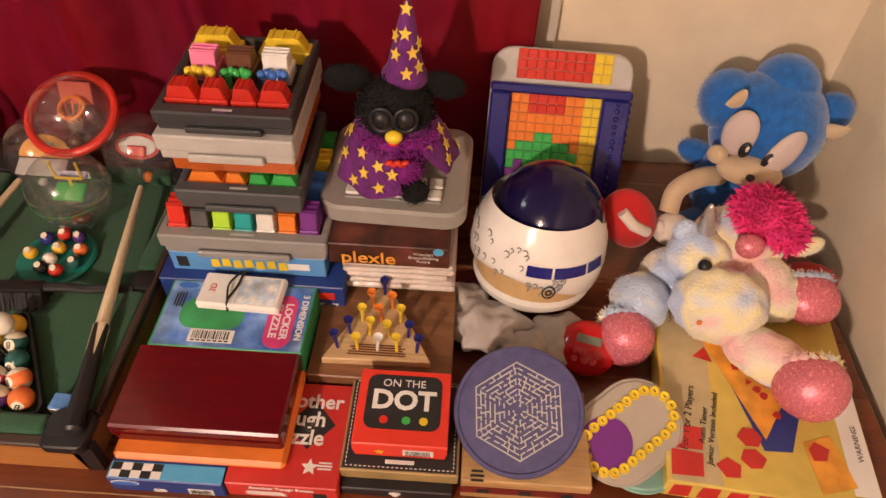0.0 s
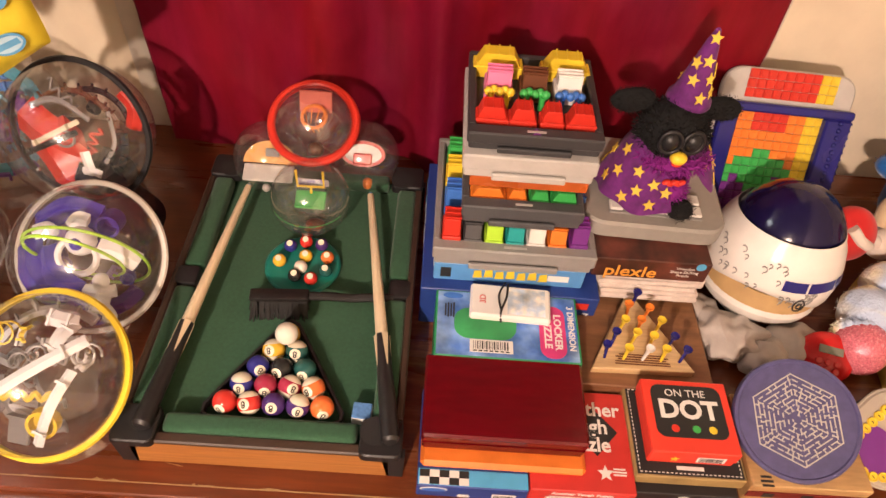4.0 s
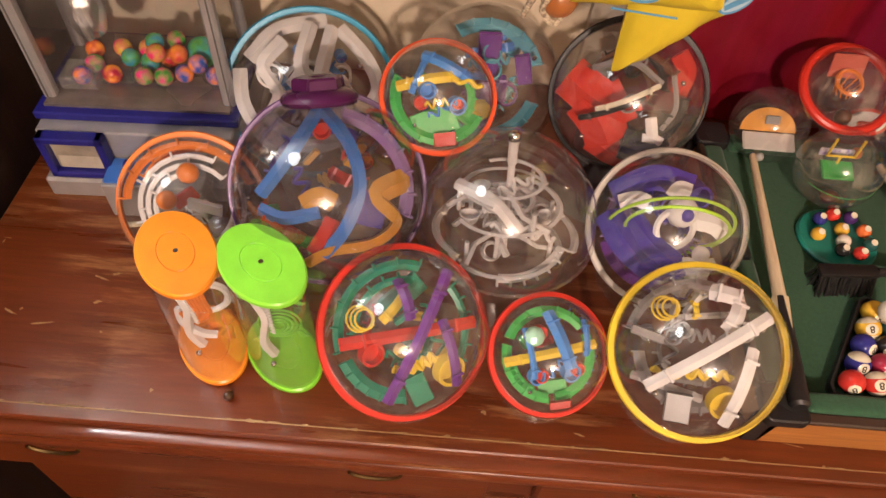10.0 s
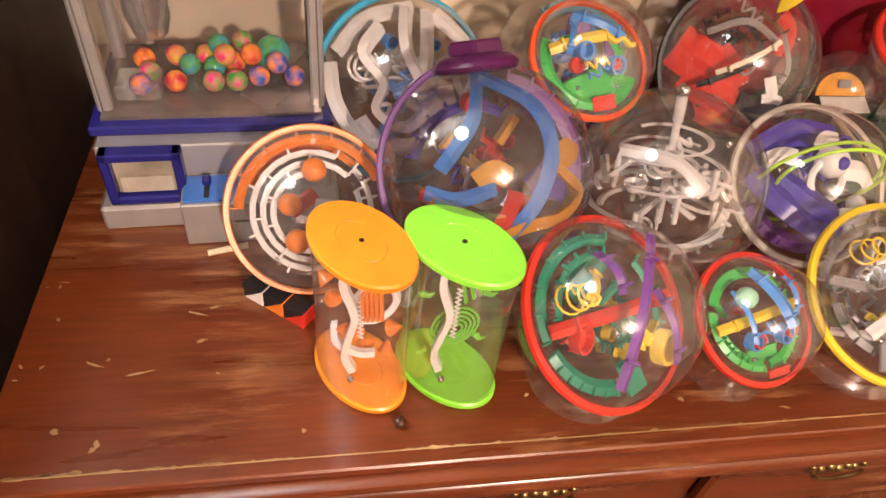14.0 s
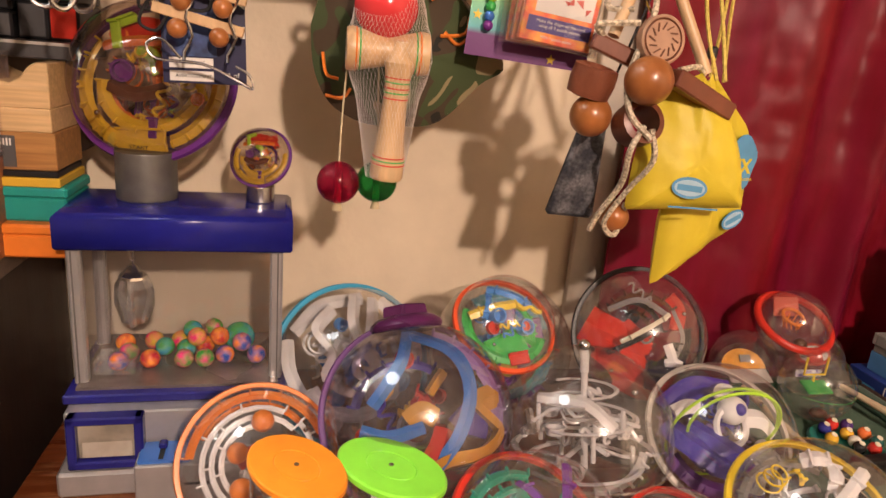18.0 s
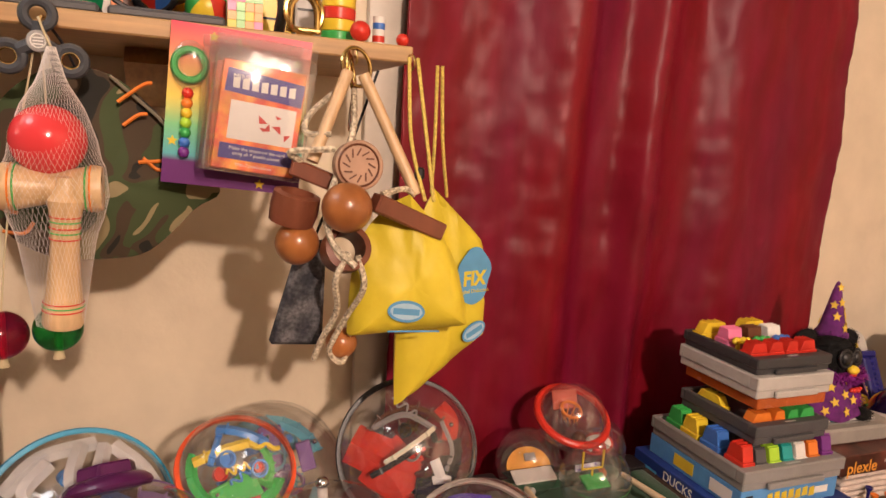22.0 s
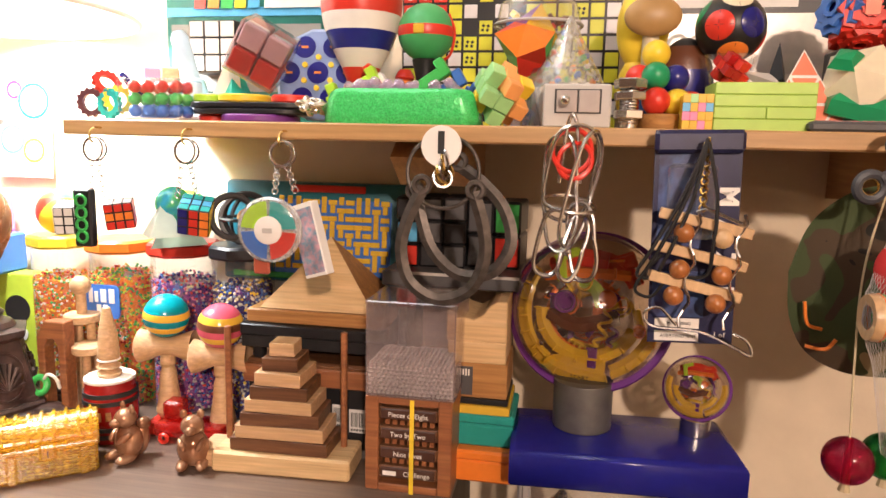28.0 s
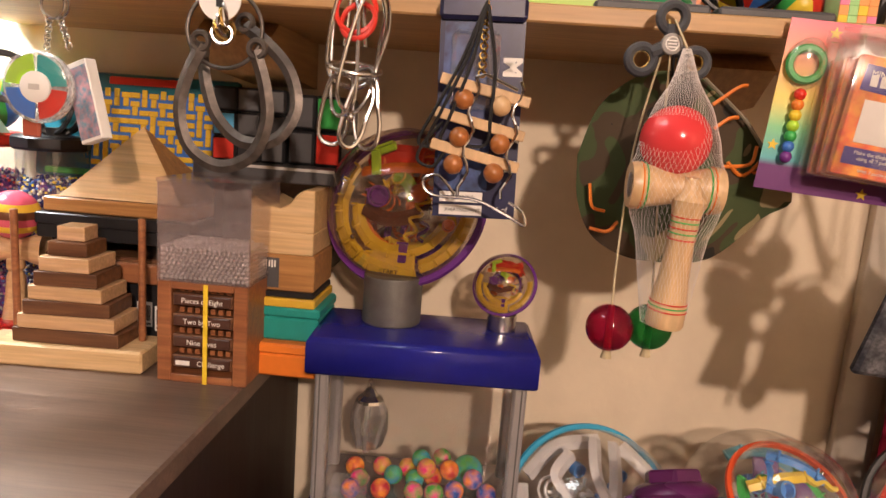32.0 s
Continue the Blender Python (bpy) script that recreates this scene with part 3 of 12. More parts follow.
t = tray("game_tray", -0.102, 0.918, 0.921, 0.123, 1.15, 0.957, P_GREY, "mid-grey plastic game tray full of coloured car pieces")
for i, mm in enumerate((P_RED, P_DKGREY, P_LIME, P_TEAL, P_WHITE, P_ORANGE, P_PURPLE)):
    car(t, -0.088 + i * 0.0292, -0.078, 0.0165, 0.044, 0.026, 0.05 if i in (0, 6) else 0.042, mm)
for y, mm, w in ((-0.02, P_BLUE, 0.03), (0.03, P_YELLOW, 0.03), (0.07, P_GREEN, 0.028)):
    for x in (-0.085, 0.085):
        car(t, x, y, 0.0165, 0.045, w, 0.05, mm)
car(t, -0.03, 0.06, 0.0165, 0.06, 0.026, 0.04, P_RED, 90)
t = tray("game_tray", -0.068, 0.938, 0.9885, 0.094, 1.12, 1.021, P_DKGREY, "dark grey plastic game tray with orange and green blocks")
part("foot", box(0.12, 0.12, 0.026, pose(0, 0.03, -0.0265)), P_DKGREY, t)
for x, l, mm in ((-0.047, 0.05, P_ORANGE), (-0.008, 0.028, P_ORANGE), (0.022, 0.028, P_GREEN), (0.055, 0.038, P_GREEN)):
    car(t, x, -0.058, 0.015, l * 0.98, 0.026, 0.030, mm, 90)
car(t, 0.005, -0.03, 0.015, 0.03, 0.026, 0.032, P_RED, 90)
car(t, -0.062, 0.03, 0.015, 0.07, 0.02, 0.03, P_YELLOW)
c = carton("game_board", -0.062, 0.95, 1.046, 0.09, 1.12, 1.066, mat("amber_plastic", (0.45, 0.10, 0.02), 0.25), "thin amber plastic game board between trays", "game board")
t = tray("game_tray", -0.074, 0.943, 1.066, 0.094, 1.13, 1.103, P_LTGREY, "pale grey plastic game tray with its lid closed")
part("lid", box(0.15, 0.16, 0.012, pose(0, 0.008, 0.0245), 0.002), P_LTGREY, t)
t = tray("game_tray", -0.071, 0.952, 1.1035, 0.095, 1.128, 1.131, plastic("charcoal_plastic", (0.045, 0.045, 0.048), 0.45), "dark grey plastic game tray heaped with animal and fence pieces")
for x in (-0.045, 0.045):
    car(t, x, 0.060, 0.012, 0.066, 0.026, 0.036, P_YELLOW, 90)
for x, l in ((-0.054, 0.040), (-0.016, 0.034), (0.020, 0.030), (0.056, 0.038)):
    car(t, x, -0.050, 0.012, l * 1.02, 0.026, 0.033, P_RED, 90, "fence_piece")
for x, mm, m2 in ((-0.045, P_PINK, P_YELLOW), (0.0, P_BROWN, P_GREEN), (0.045, P_WHITE, P_BLUE)):
    car(t, x, 0.016, 0.012, 0.034, 0.036, 0.038, mm, 0, "animal_piece")
    bm = bmesh.new()
    for k in range(5):
        ball(0.006, pose(x - 0.014 + 0.007 * k, -0.012 + 0.004 * (k % 2), 0.034), n=8, bm=bm)
    cyl(0.004, 0.02, pose(x + 0.01, -0.014, 0.012), 8, bm=bm)
    cyl(0.004, 0.02, pose(x - 0.01, -0.014, 0.012), 8, bm=bm)
    part("animal_head", bm, m2, t)
bm = star(0.008, 0.0006, pose(0.0, -0.079, 0.0272))
part("emblem", bm, P_PURPLE, t)

# ---- boxes in front of the stack ----
c = carton("puzzle_package", -0.092, 0.796, TOP, 0.106, 0.904, 0.884, mat("green_card", (0.02, 0.28, 0.10), 0.4), "green puzzle package with a blue printed top", bevel=0.001)
part("printed_top", flat(0.192, 0.104, pose(0, 0, 0.0838)), mat("blue_print", (0.06, 0.16, 0.48), 0.35, vary=0.5, second=(0.30, 0.46, 0.70), mix_scale=18), c)
part("picture", prism(rounded(0.085, 0.05, 0.02), 0.0006, pose(-0.03, 0.0, 0.0843)), mat("green_print", (0.05, 0.35, 0.12), 0.4, vary=0.4, mix_scale=60), c)
part("badge", prism(rounded(0.036, 0.085, 0.016), 0.0006, pose(0.062, -0.006, 0.0843)), mat("magenta_print", (0.62, 0.05, 0.20), 0.4), c)
words("lettering", "LOCKER", 0.014, PAPER, c, pose(0.069, -0.006, 0.0851, 0, 0, -90), squeeze=1.1, bold=0.0004)
words("lettering", "PUZZLE", 0.014, PAPER, c, pose(0.055, -0.006, 0.0851, 0, 0, -90), squeeze=1.1, bold=0.0004)
words("lettering", "3 DIMENSION", 0.012, PAPER, c, pose(0.088, 0.002, 0.0845, 0, 0, -90), bold=0.0003)
barcode(c, pose(-0.022, -0.036, 0.0845), 0.058, 0.02, 4)
bars(c, pose(-0.085, 0.02, 0.0845, 0, 0, 90), 0.03, 4, 0.002, INK)
part("badge", prism([(0.014 * math.cos(a), 0.005 * math.sin(a)) for a in np.linspace(0, 6.0, 20)], 0.0005, pose(-0.075, 0.045, 0.0845)), P_BLUE, c)

c = carton("card_deck", -0.045, 0.853, 0.8853, 0.066, 0.908, 0.899, PAPER, "white boxed deck of cards held by a black elastic band", "card deck", rz=-2, bevel=0.003)
part("picture", flat(0.052, 0.044, pose(0.022, 0, 0.0138)), mat("sketch_print", (0.45, 0.55, 0.66), 0.4, vary=0.6, second=(0.75, 0.72, 0.66), mix_scale=90), c)
words("lettering", "3D", 0.012, P_RED, c, pose(-0.038, 0, 0.014, 0, 0, 90))
part("elastic_band", tube(spline([(-0.012, -0.03, 0.004), (-0.013, -0.02, 0.0155), (-0.006, 0.004, 0.017), (-0.004, 0.028, 0.0155), (-0.003, 0.0295, 0.004)], 5), 0.0016), P_BLACK, c, "black elastic band")
part("elastic_loop", tube(spline([(-0.013, -0.02, 0.017), (-0.017, 0.004, 0.019), (-0.008, 0.029, 0.017)], 5), 0.0014), P_BLACK, c)

maroon = mat("mahogany_lacquer", (0.105, 0.002, 0.005), 0.22, vary=0.07, scale=14, coat=0.3, second=(0.075, 0.002, 0.004), stretch=(2, 9, 9))
c = carton("wooden_box", -0.101, 0.682, 0.846, 0.104, 0.798, 0.884, maroon, "dark red lacquered wooden box with a lid", "wooden box", lid=0.017, bevel=0.003)
part("joint_strip", box(0.2, 0.004, 0.002, pose(0, -0.057, 0.0195)), maroon, c)
carton("game_board", -0.100, 0.664, 0.8325, 0.107, 0.805, 0.8455, mat("orange_board", (0.78, 0.20, 0.03), 0.4), "thin bright orange boxed game under the lacquered box", "game board", bevel=0.005)
c = carton("puzzle_carton", -0.102, 0.642, TOP, 0.036, 0.775, 0.832, mat("dark_blue_card", (0, 0, 0)), "blue cardboard puzzle box with a checkered front edge")
part("printed_edge", flat(0.136, 0.02, pose(0, -0.055, 0.032)), P_SKY, c)
bm = bmesh.new()
for i in range(5):
    for j in range(2):
        if (i + j) % 2:
            box(0.012, 0.009, 0.0004, pose(-0.06 + i * 0.0122, -0.06 + j * 0.0092, 0.0326), bm=bm)
part("checker_print", bm, INK, c, smooth=False)
bm = bmesh.new()
for i in range(5):
    for j in range(2):
        if not (i + j) % 2:
            box(0.012, 0.009, 0.0004, pose(-0.06 + i * 0.0122, -0.06 + j * 0.0092, 0.0326), bm=bm)
part("checker_print", bm, PAPER, c, smooth=False)
part("badge", prism([(0.017 * math.cos(a), 0.006 * math.sin(a)) for a in np.linspace(0, 6.1, 24)], 0.0006, front(-0.048, -0.0668, 0.023)), PAPER, c)
part("badge_field", prism([(0.015 * math.cos(a), 0.0048 * math.sin(a)) for a in np.linspace(0, 6.1, 24)], 0.0006, front(-0.048, -0.0673, 0.023)), P_BLUE, c)
barcode(c, front(0.04, -0.0668, 0.01), 0.03, 0.014, 8)
bars(c, front(-0.01, -0.0668, 0.01), 0.02, 3, 0.0015, PAPER)

card_red = mat("red_card", (0.55, 0.035, 0.03), 0.4, vary=0.1)
c = carton("puzzle_carton", 0.0375, 0.645, TOP, 0.1705, 0.785, 0.833, card_red, "red cardboard jigsaw box with white lettering")
words("lettering", "Another", 0.028, PAPER, c, pose(0.012, 0.043, 0.0336), bold=0.0006, squeeze=0.95)
words("lettering", "Tough", 0.028, PAPER, c, pose(0.005, 0.018, 0.0336), bold=0.0006, squeeze=0.95)
words("lettering", "Puzzle", 0.028, PAPER, c, pose(0.007, -0.007, 0.0336), bold=0.0006, squeeze=0.95)
part("diamond", prism([(0, -0.034), (0.03, 0), (0, 0.034), (-0.03, 0)], 0.0003, pose(0.022, 0.012, 0.0331)), INK, c)
part("star_badge", star(0.011, 0.0005, pose(0.03, -0.044, 0.0332)), PAPER, c)
bars(c, pose(0.048, -0.038, 0.0332), 0.022, 3, 0.002, PAPER)
words("lettering", "Another Tough Puzzle", 0.0085, PAPER, c, front(0.0, -0.0703, 0.025), bold=0.0003)
bars(c, front(-0.02, -0.0703, 0.016), 0.06, 4, 0.0014, PAPER)
part("print", flat(0.016, 0.014, front(0.045, -0.0703, 0.012)), INK, c)

c = carton("puzzle_carton", 0.172, 0.655, TOP, 0.306, 0.79, 0.8185, mat("black_card", (0.018, 0.016, 0.018), 0.45), "black cardboard box with a small white emblem")
part("emblem", prism([(0.006 * math.cos(a) * (1 + 0.35 * math.sin(3 * a)), 0.006 * math.sin(a)) for a in np.linspace(0, 6.0, 22)], 0.0005, front(-0.002, -0.0678, 0.0095)), PAPER, c)
c = carton("domino_box", 0.170, 0.668, 0.8188, 0.312, 0.795, 0.8395, mat("gold_card", (0.34, 0.23, 0.09), 0.45, vary=0.2), "gold-edged box with a black lid and a dotted border")
part("lid_print", flat(0.136, 0.121, pose(0, 0, 0.0206)), INK, c)
bm = bmesh.new()
for k in range(24):
    for s in (-1, 1):
        box(0.003, 0.0012, 0.0004, pose(-0.063 + k * 0.0055, s * 0.0575, 0.0212), bm=bm)
        if k < 21:
            box(0.0012, 0.003, 0.0004, pose(s * 0.0645, -0.053 + k * 0.0053, 0.0212), bm=bm)
part("border", bm, PAPER, c, smooth=False)
bars(c, pose(0, -0.0505, 0.0213), 0.05, 1, 0.005, PAPER)
c = carton("game_box", 0.184, 0.686, 0.8402, 0.297, 0.788, 0.873, mat("bright_red_card", (0.75, 0.05, 0.03), 0.35, vary=0.06), "bright red boxed game with a black square on its lid", "game box", lid=0.022)
part("lid_panel", prism(rounded(0.092, 0.074, 0.012), 0.0005, pose(0, 0.006, 0.0331)), INK, c)
words("lettering", "ON THE", 0.0145, PAPER, c, pose(-0.001, 0.031, 0.0337))
words("lettering", "DOT", 0.036, PAPER, c, pose(0, 0.007, 0.0337), bold=0.0012)
for x, mm in ((-0.022, P_RED), (0.005, P_GREEN), (0.026, P_YELLOW)):
    part("dot", cyl(0.0052, 0.0004, pose(x, -0.019, 0.0337), 18), mm, c)
barcode(c, front(0.022, -0.0515, 0.017), 0.036, 0.013, 12)
part("print", star(0.006, 0.0006, front(-0.024, -0.0515, 0.016)), P_YELLOW, c)

c = carton("wooden_box", 0.108, 0.79, TOP, 0.297, 0.945, 0.8455, wood("brown_box_wood", (0.24, 0.11, 0.05), (0.14, 0.06, 0.025), 0.45, (4, 30, 30)), "brown wooden box under a peg game", "wooden box")
light_wood = wood("pale_wood", (0.60, 0.42, 0.22), (0.50, 0.33, 0.16), 0.5, (4, 40, 40))
t = thing("peg_game", pose(0.197, 0.808, 0.8458), "triangular pale wooden peg game with golf-tee pegs", "peg game")
part("board", prism([(-0.072, 0), (0.072, 0.003), (0.006, 0.125), (-0.010, 0.125)], 0.013, bevel=0.0015), light_wood, t)
bars(t, pose(0, 0.025, 0.0131), 0.09, 5, 0.002, P_BROWN)


def tee(x, y, mm, lean=(0, 0)):
    part("peg", lathe([(0, 0), (0.002, 0.001), (0.0025, 0.02), (0.003, 0.026), (0.0062, 0.032), (0.0064, 0.0345), (0.005, 0.0335), (0, 0.0325)], 12, pose(x, y, 0.010, lean[0], lean[1])), mm, t)


for r, row in enumerate(((P_NAVY, P_YELLOW, P_WHITE, P_YELLOW, P_NAVY), (P_NAVY, P_YELLOW, P_YELLOW, P_NAVY), (P_YELLOW, P_ORANGE, P_YELLOW), (P_ORANGE, P_ORANGE), (P_NAVY,))):
    for k, mm in enumerate(row):
        tee((k - (len(row) - 1) / 2) * 0.026, 0.018 + r * 0.0235, mm, ((7 * k + 3 * r) % 9 - 4, (5 * k + r * 4) % 11 - 5))
c = carton("teal_box", 0.138, 0.945, TOP, 0.262, 1.06, 0.857, mat("teal_card", (0.02, 0.20, 0.19), 0.5), "teal cardboard box under plastic packets", "box")
wrap = mat("crinkled_wrap", (0.62, 0.55, 0.50), 0.25, vary=0.35, scale=40, bump=0.9, bump_scale=60, second=(0.45, 0.36, 0.32), mix_scale=20)
for k in range(5):
    bm = box(0.155 - 0.006 * (k % 3), 0.15, 0.0095, bevel=0.003)
    for v in bm.verts:
        v.co.z += 0.003 * noise.noise(v.co * 40 + Vector((k * 7, 0, 0)))
        v.co.x += 0.004 * noise.noise(v.co * 30 + Vector((0, k * 5, 3)))
    ob = part("puzzle_packet", bm, wrap)
    ob.matrix_basis = pose(0.216 + 0.003 * math.sin(k * 2), 1.005, 0.8575 + k * 0.0112, 0, 0, 2 * math.sin(k * 3))
    tagged(ob, "flat puzzle packet in crinkled clear wrapping", "packet", "packets in a pile")
c = carton("puzzle_carton", 0.123, 0.925, 0.9145, 0.285, 1.10, 0.953, mat("dark_brown_card", (0.035, 0.014, 0.010), 0.35, vary=0.5, second=(0.11, 0.03, 0.02), mix_scale=25), "dark brown cardboard puzzle box with an orange title")
words("lettering", "plexle", 0.031, mat("title_orange", (0.85, 0.38, 0.06), 0.4), c, front(-0.028, -0.0882, 0.014), bold=0.0003)
words("lettering", "Wooden\nShape-Shifting\nPuzzle", 0.0072, PAPER, c, front(0.046, -0.0882, 0.020))
part("badge", cyl(0.007, 0.0005, front(0.066, -0.0878, 0.033), 16), P_SKY, c)

# electronic game and the furry toy on it
t = thing("electronic_game", pose(0.207, 1.055, 0.9535, 0, 0, -2), "grey plastic electronic game with white and teal keys", "game")
part("body", prism(rounded(0.20, 0.19, 0.03), 0.03, bevel=0.004), plastic("warm_grey_plastic", (0.32, 0.30, 0.27), 0.45), t)
part("key_bed", box(0.13, 0.05, 0.003, pose(0, -0.05, 0.0295), 0.001), P_GREY, t)
for i in range(6):
    for j in range(2):
        part("key", box(0.019, 0.020, 0.005, pose(-0.055 + i * 0.022, -0.062 + j * 0.023, 0.0322), 0.002), P_TEAL if (i + j) in (1, 2) and i < 3 else P_WHITE, t)


def furry():
    fur = mat("black_fur", (0.0025, 0.0025, 0.003), 0.95, vary=0.3)
    robe = mat("purple_velvet", (0.125, 0.014, 0.150), 0.85, vary=0.3, scale=60, bump=0.3, sheen=0.08)
    mats = [fur, robe, P_YELLOW, P_BLACK, mat("yellow_felt", (0.78, 0.55, 0.07), 0.8), mat("purple_fluff", (0.20, 0.01, 0.20), 0.95), P_RED]
    bm = bmesh.new()
    blob(bm, (0, 0, 0.108), (0.056, 0.048, 0.050), index=0, rough=0.05, fuzz=3000, hair=0.007, seed=2)
    blob(bm, (0, 0.008, 0.060), (0.058, 0.048, 0.058), index=0, rough=0.05, fuzz=900, hair=0.006, seed=3)
    for s in (-1, 1):
        blob(bm, (s * 0.070, 0.016, 0.145 - 0.004 * s), (0.034, 0.010, 0.020), (0, s * 6 + 4, 0), 0, 0.08, 900, 0.004, 24, seed=5 + s)
        add(bm, ball(0.0155, pose(s * 0.0175, -0.040, 0.122), 20), None, 3)
        add(bm, ring(0.0165, 0.0034, pose(s * 0.0175, -0.046, 0.122, 82, 0, s * 8), 22, 8), None, 3)
    blob(bm, (0.030, -0.066, 0.014), (0.022, 0.022, 0.014), index=0, rough=0.05, fuzz=400, hair=0.005, n=20, seed=9)
    blob(bm, (-0.018, -0.052, 0.012), (0.018, 0.018, 0.012), index=0, rough=0.05, fuzz=300, hair=0.005, n=20, seed=10)
    add(bm, ball(0.0135, pose(0, -0.054, 0.101) @ Matrix.Diagonal((1, 0.9, 0.68, 1)), 16), None, 2)
    add(bm, ball(0.0095, pose(0, -0.055, 0.092) @ Matrix.Diagonal((1, 0.8, 0.5, 1)), 12), None, 6)
    blob(bm, (0.004, -0.026, 0.084), (0.054, 0.036, 0.013), index=5, rough=0.12, fuzz=1600, hair=0.009, seed=11)
    blob(bm, (0.008, -0.034, 0.038), (0.032, 0.034, 0.026), index=5, rough=0.1, fuzz=900, hair=0.007, seed=13)
    # cape open in front, with a fold on each side
    n, rows = 64, 14

    def cloak(u, v):
        a = radians(-72 + 34 * v) + radians(336 - 20 * v) * u
        fall = 0.100 - (0.092 - 0.030 * max(0.0, math.cos(a - radians(-20))) ** 2) * v
        r = 0.052 + 0.040 * v ** 0.7 + 0.0035 * math.sin(a * 9 + v) * v
        return Vector((r * math.cos(a) * 1.06, r * 0.84 * math.sin(a), max(0.003, fall + 0.004 * math.sin(a * 4))))
    grid = [[bm.verts.new(cloak(i / n, j / rows)) for i in range(n + 1)] for j in range(rows + 1)]
    for j in range(rows):
        for i in range(n):
            bm.faces.new((grid[j][i], grid[j][i + 1], grid[j + 1][i + 1], grid[j + 1][i])).material_index = 1
    for u, v in ((0.05, 0.30), (0.06, 0.75), (0.12, 0.5), (0.16, 0.2), (0.17, 0.85), (0.24, 0.5), (0.35, 0.6), (0.5, 0.4), (0.62, 0.7), (0.70, 0.35), (0.74, 0.75), (0.79, 0.20), (0.80, 0.52), (0.84, 0.85), (0.88, 0.35), (0.89, 0.62), (0.935, 0.80), (0.945, 0.45), (0.965, 0.16), (0.985, 0.62)):
        q, e1, e2 = cloak(u, v), cloak(u + 0.01, v) - cloak(u - 0.01, v), cloak(u, v - 0.05) - cloak(u, v + 0.05)
        e1.normalize()
        nrm = e1.cross(e2).normalized()
        e2 = nrm.cross(e1)
        m4 = Matrix((e1, e2, nrm)).transposed().to_4x4()
        m4.translation = q + nrm * 0.0012
        add(bm, star(0.0105, 0.0015, m4 @ pose(0, 0, 0, 0, 0, 360 * u * 3)), None, 4)
    hat = [(0.0, 0.262), (0.004, 0.259), (0.010, 0.240), (0.018, 0.205), (0.026, 0.172), (0.030, 0.162), (0.034, 0.159), (0.035, 0.152), (0.031, 0.146), (0, 0.146)]
    H = pose(0.006, 0.010, 0.0, -3, 3, 0)
    add(bm, lathe(hat, 30, H), None, 1)
    for a, z in ((-95, 0.220), (-62, 0.196), (-128, 0.192), (-84, 0.170), (-40, 0.176), (-150, 0.214), (-98, 0.250), (-20, 0.205), (60, 0.2), (120, 0.18)):
        r = np.interp(z, [q[1] for q in hat[:6]][::-1], [q[0] for q in hat[:6]][::-1])
        add(bm, star(0.0100, 0.0014, H @ pose(0, 0, 0, 0, 0, a + 90) @ pose(0, -r - 0.0008, z, 76, 0, 0)), None, 4)
    for k in range(5):
        blob(bm, (-0.008 + 0.006 * k, -0.064, 0.064 - 0.003 * (k % 2)), (0.007, 0.005, 0.004), (0, 40 * (k % 2) - 20, 0), 6, n=18, seed=k)
    ob = part("furry_toy", bm, mats, angle=1.2)
    ob.matrix_basis = pose(0.205, 1.040, 0.985, 0, 0, 3) @ Matrix.Diagonal((0.85, 0.85, 0.94, 1))
    tagged(ob, "black furry toy creature in a purple starry wizard robe and hat", "plush toy")


furry()

# ---- leaning tile puzzle ----
def tile_board():
    t = thing("tile_puzzle", pose(0.43, 1.098, TOP + 0.004, -26, 0, 0) @ pose(0, 0, 0, 0, 1.5, 0), "grey and blue mosaic puzzle board leaning on the wall", "puzzle board")
    up = Matrix(((1, 0, 0, 0), (0, 0, -1, 0), (0, 1, 0, 0), (0, 0, 0, 1)))
    part("back_plate", prism(rounded(0.212, 0.30, 0.03), 0.014, up @ pose(0, 0.15, -0.014), bevel=0.003), P_LTGREY, t)
    part("frame", box(0.03, 0.016, 0.235, pose(-0.09, -0.009, 0), 0.003), P_NAVY, t)
    part("frame", box(0.042, 0.016, 0.235, pose(0.084, -0.009, 0), 0.003), P_NAVY, t)
    part("frame", box(0.212, 0.017, 0.014, pose(0, -0.0092, 0.235), 0.003), P_NAVY, t)
    bm = bmesh.new()
    for k in range(20):
        ball(0.004, pose(0.086, -0.017, 0.012 + k * 0.0115), 8, bm=bm)
        ball(0.003, pose(0.1045, -0.012, 0.012 + k * 0.0115), 8, bm=bm)
    part("studs", bm, P_NAVY, t)
    rows = ["RRRRRRRRYY"] * 3 + "OORRRROOYY OORRRROOYY OOOOOOOOYY OOOOOOOOYY OOOGGOOOYY OGGGGGGOYY GGGGGGGGYY GPGGGGPGYY PPPGGPPPYY".split() + ["PPPPPPPPYY"] * 6
    key = {"R": P_RED, "Y": P_YELLOW, "O": P_ORANGE, "G": P_GREEN, "P": P_PURPLE}
    tile = bmesh.new()
    box(0.0137, 0.004, 0.0140, pose(0, -0.002, 0), 0.001, bm=tile)
    box(0.0085, 0.0012, 0.0085, pose(0, -0.0046, 0.0028), 0.0004, bm=tile)
    meshes = {}
    for ch, mm in key.items():
        ob = part("tile", tile.copy(), mm, t, smooth=False)
        meshes[ch] = ob.data
        bpy.data.objects.remove(ob)
    tile.free()
    for j, row in enumerate(rows):
        for i, ch in enumerate(row):
            o = new("tile", meshes[ch])
            o.parent = t
            o.location = (-0.062 + i * 0.0142, 0.0006, 0.2845 - j * 0.0146) if j < 3 else (-0.0665 + i * 0.0139, 0.0002, 0.2195 - (j - 3) * 0.0146)


tile_board()


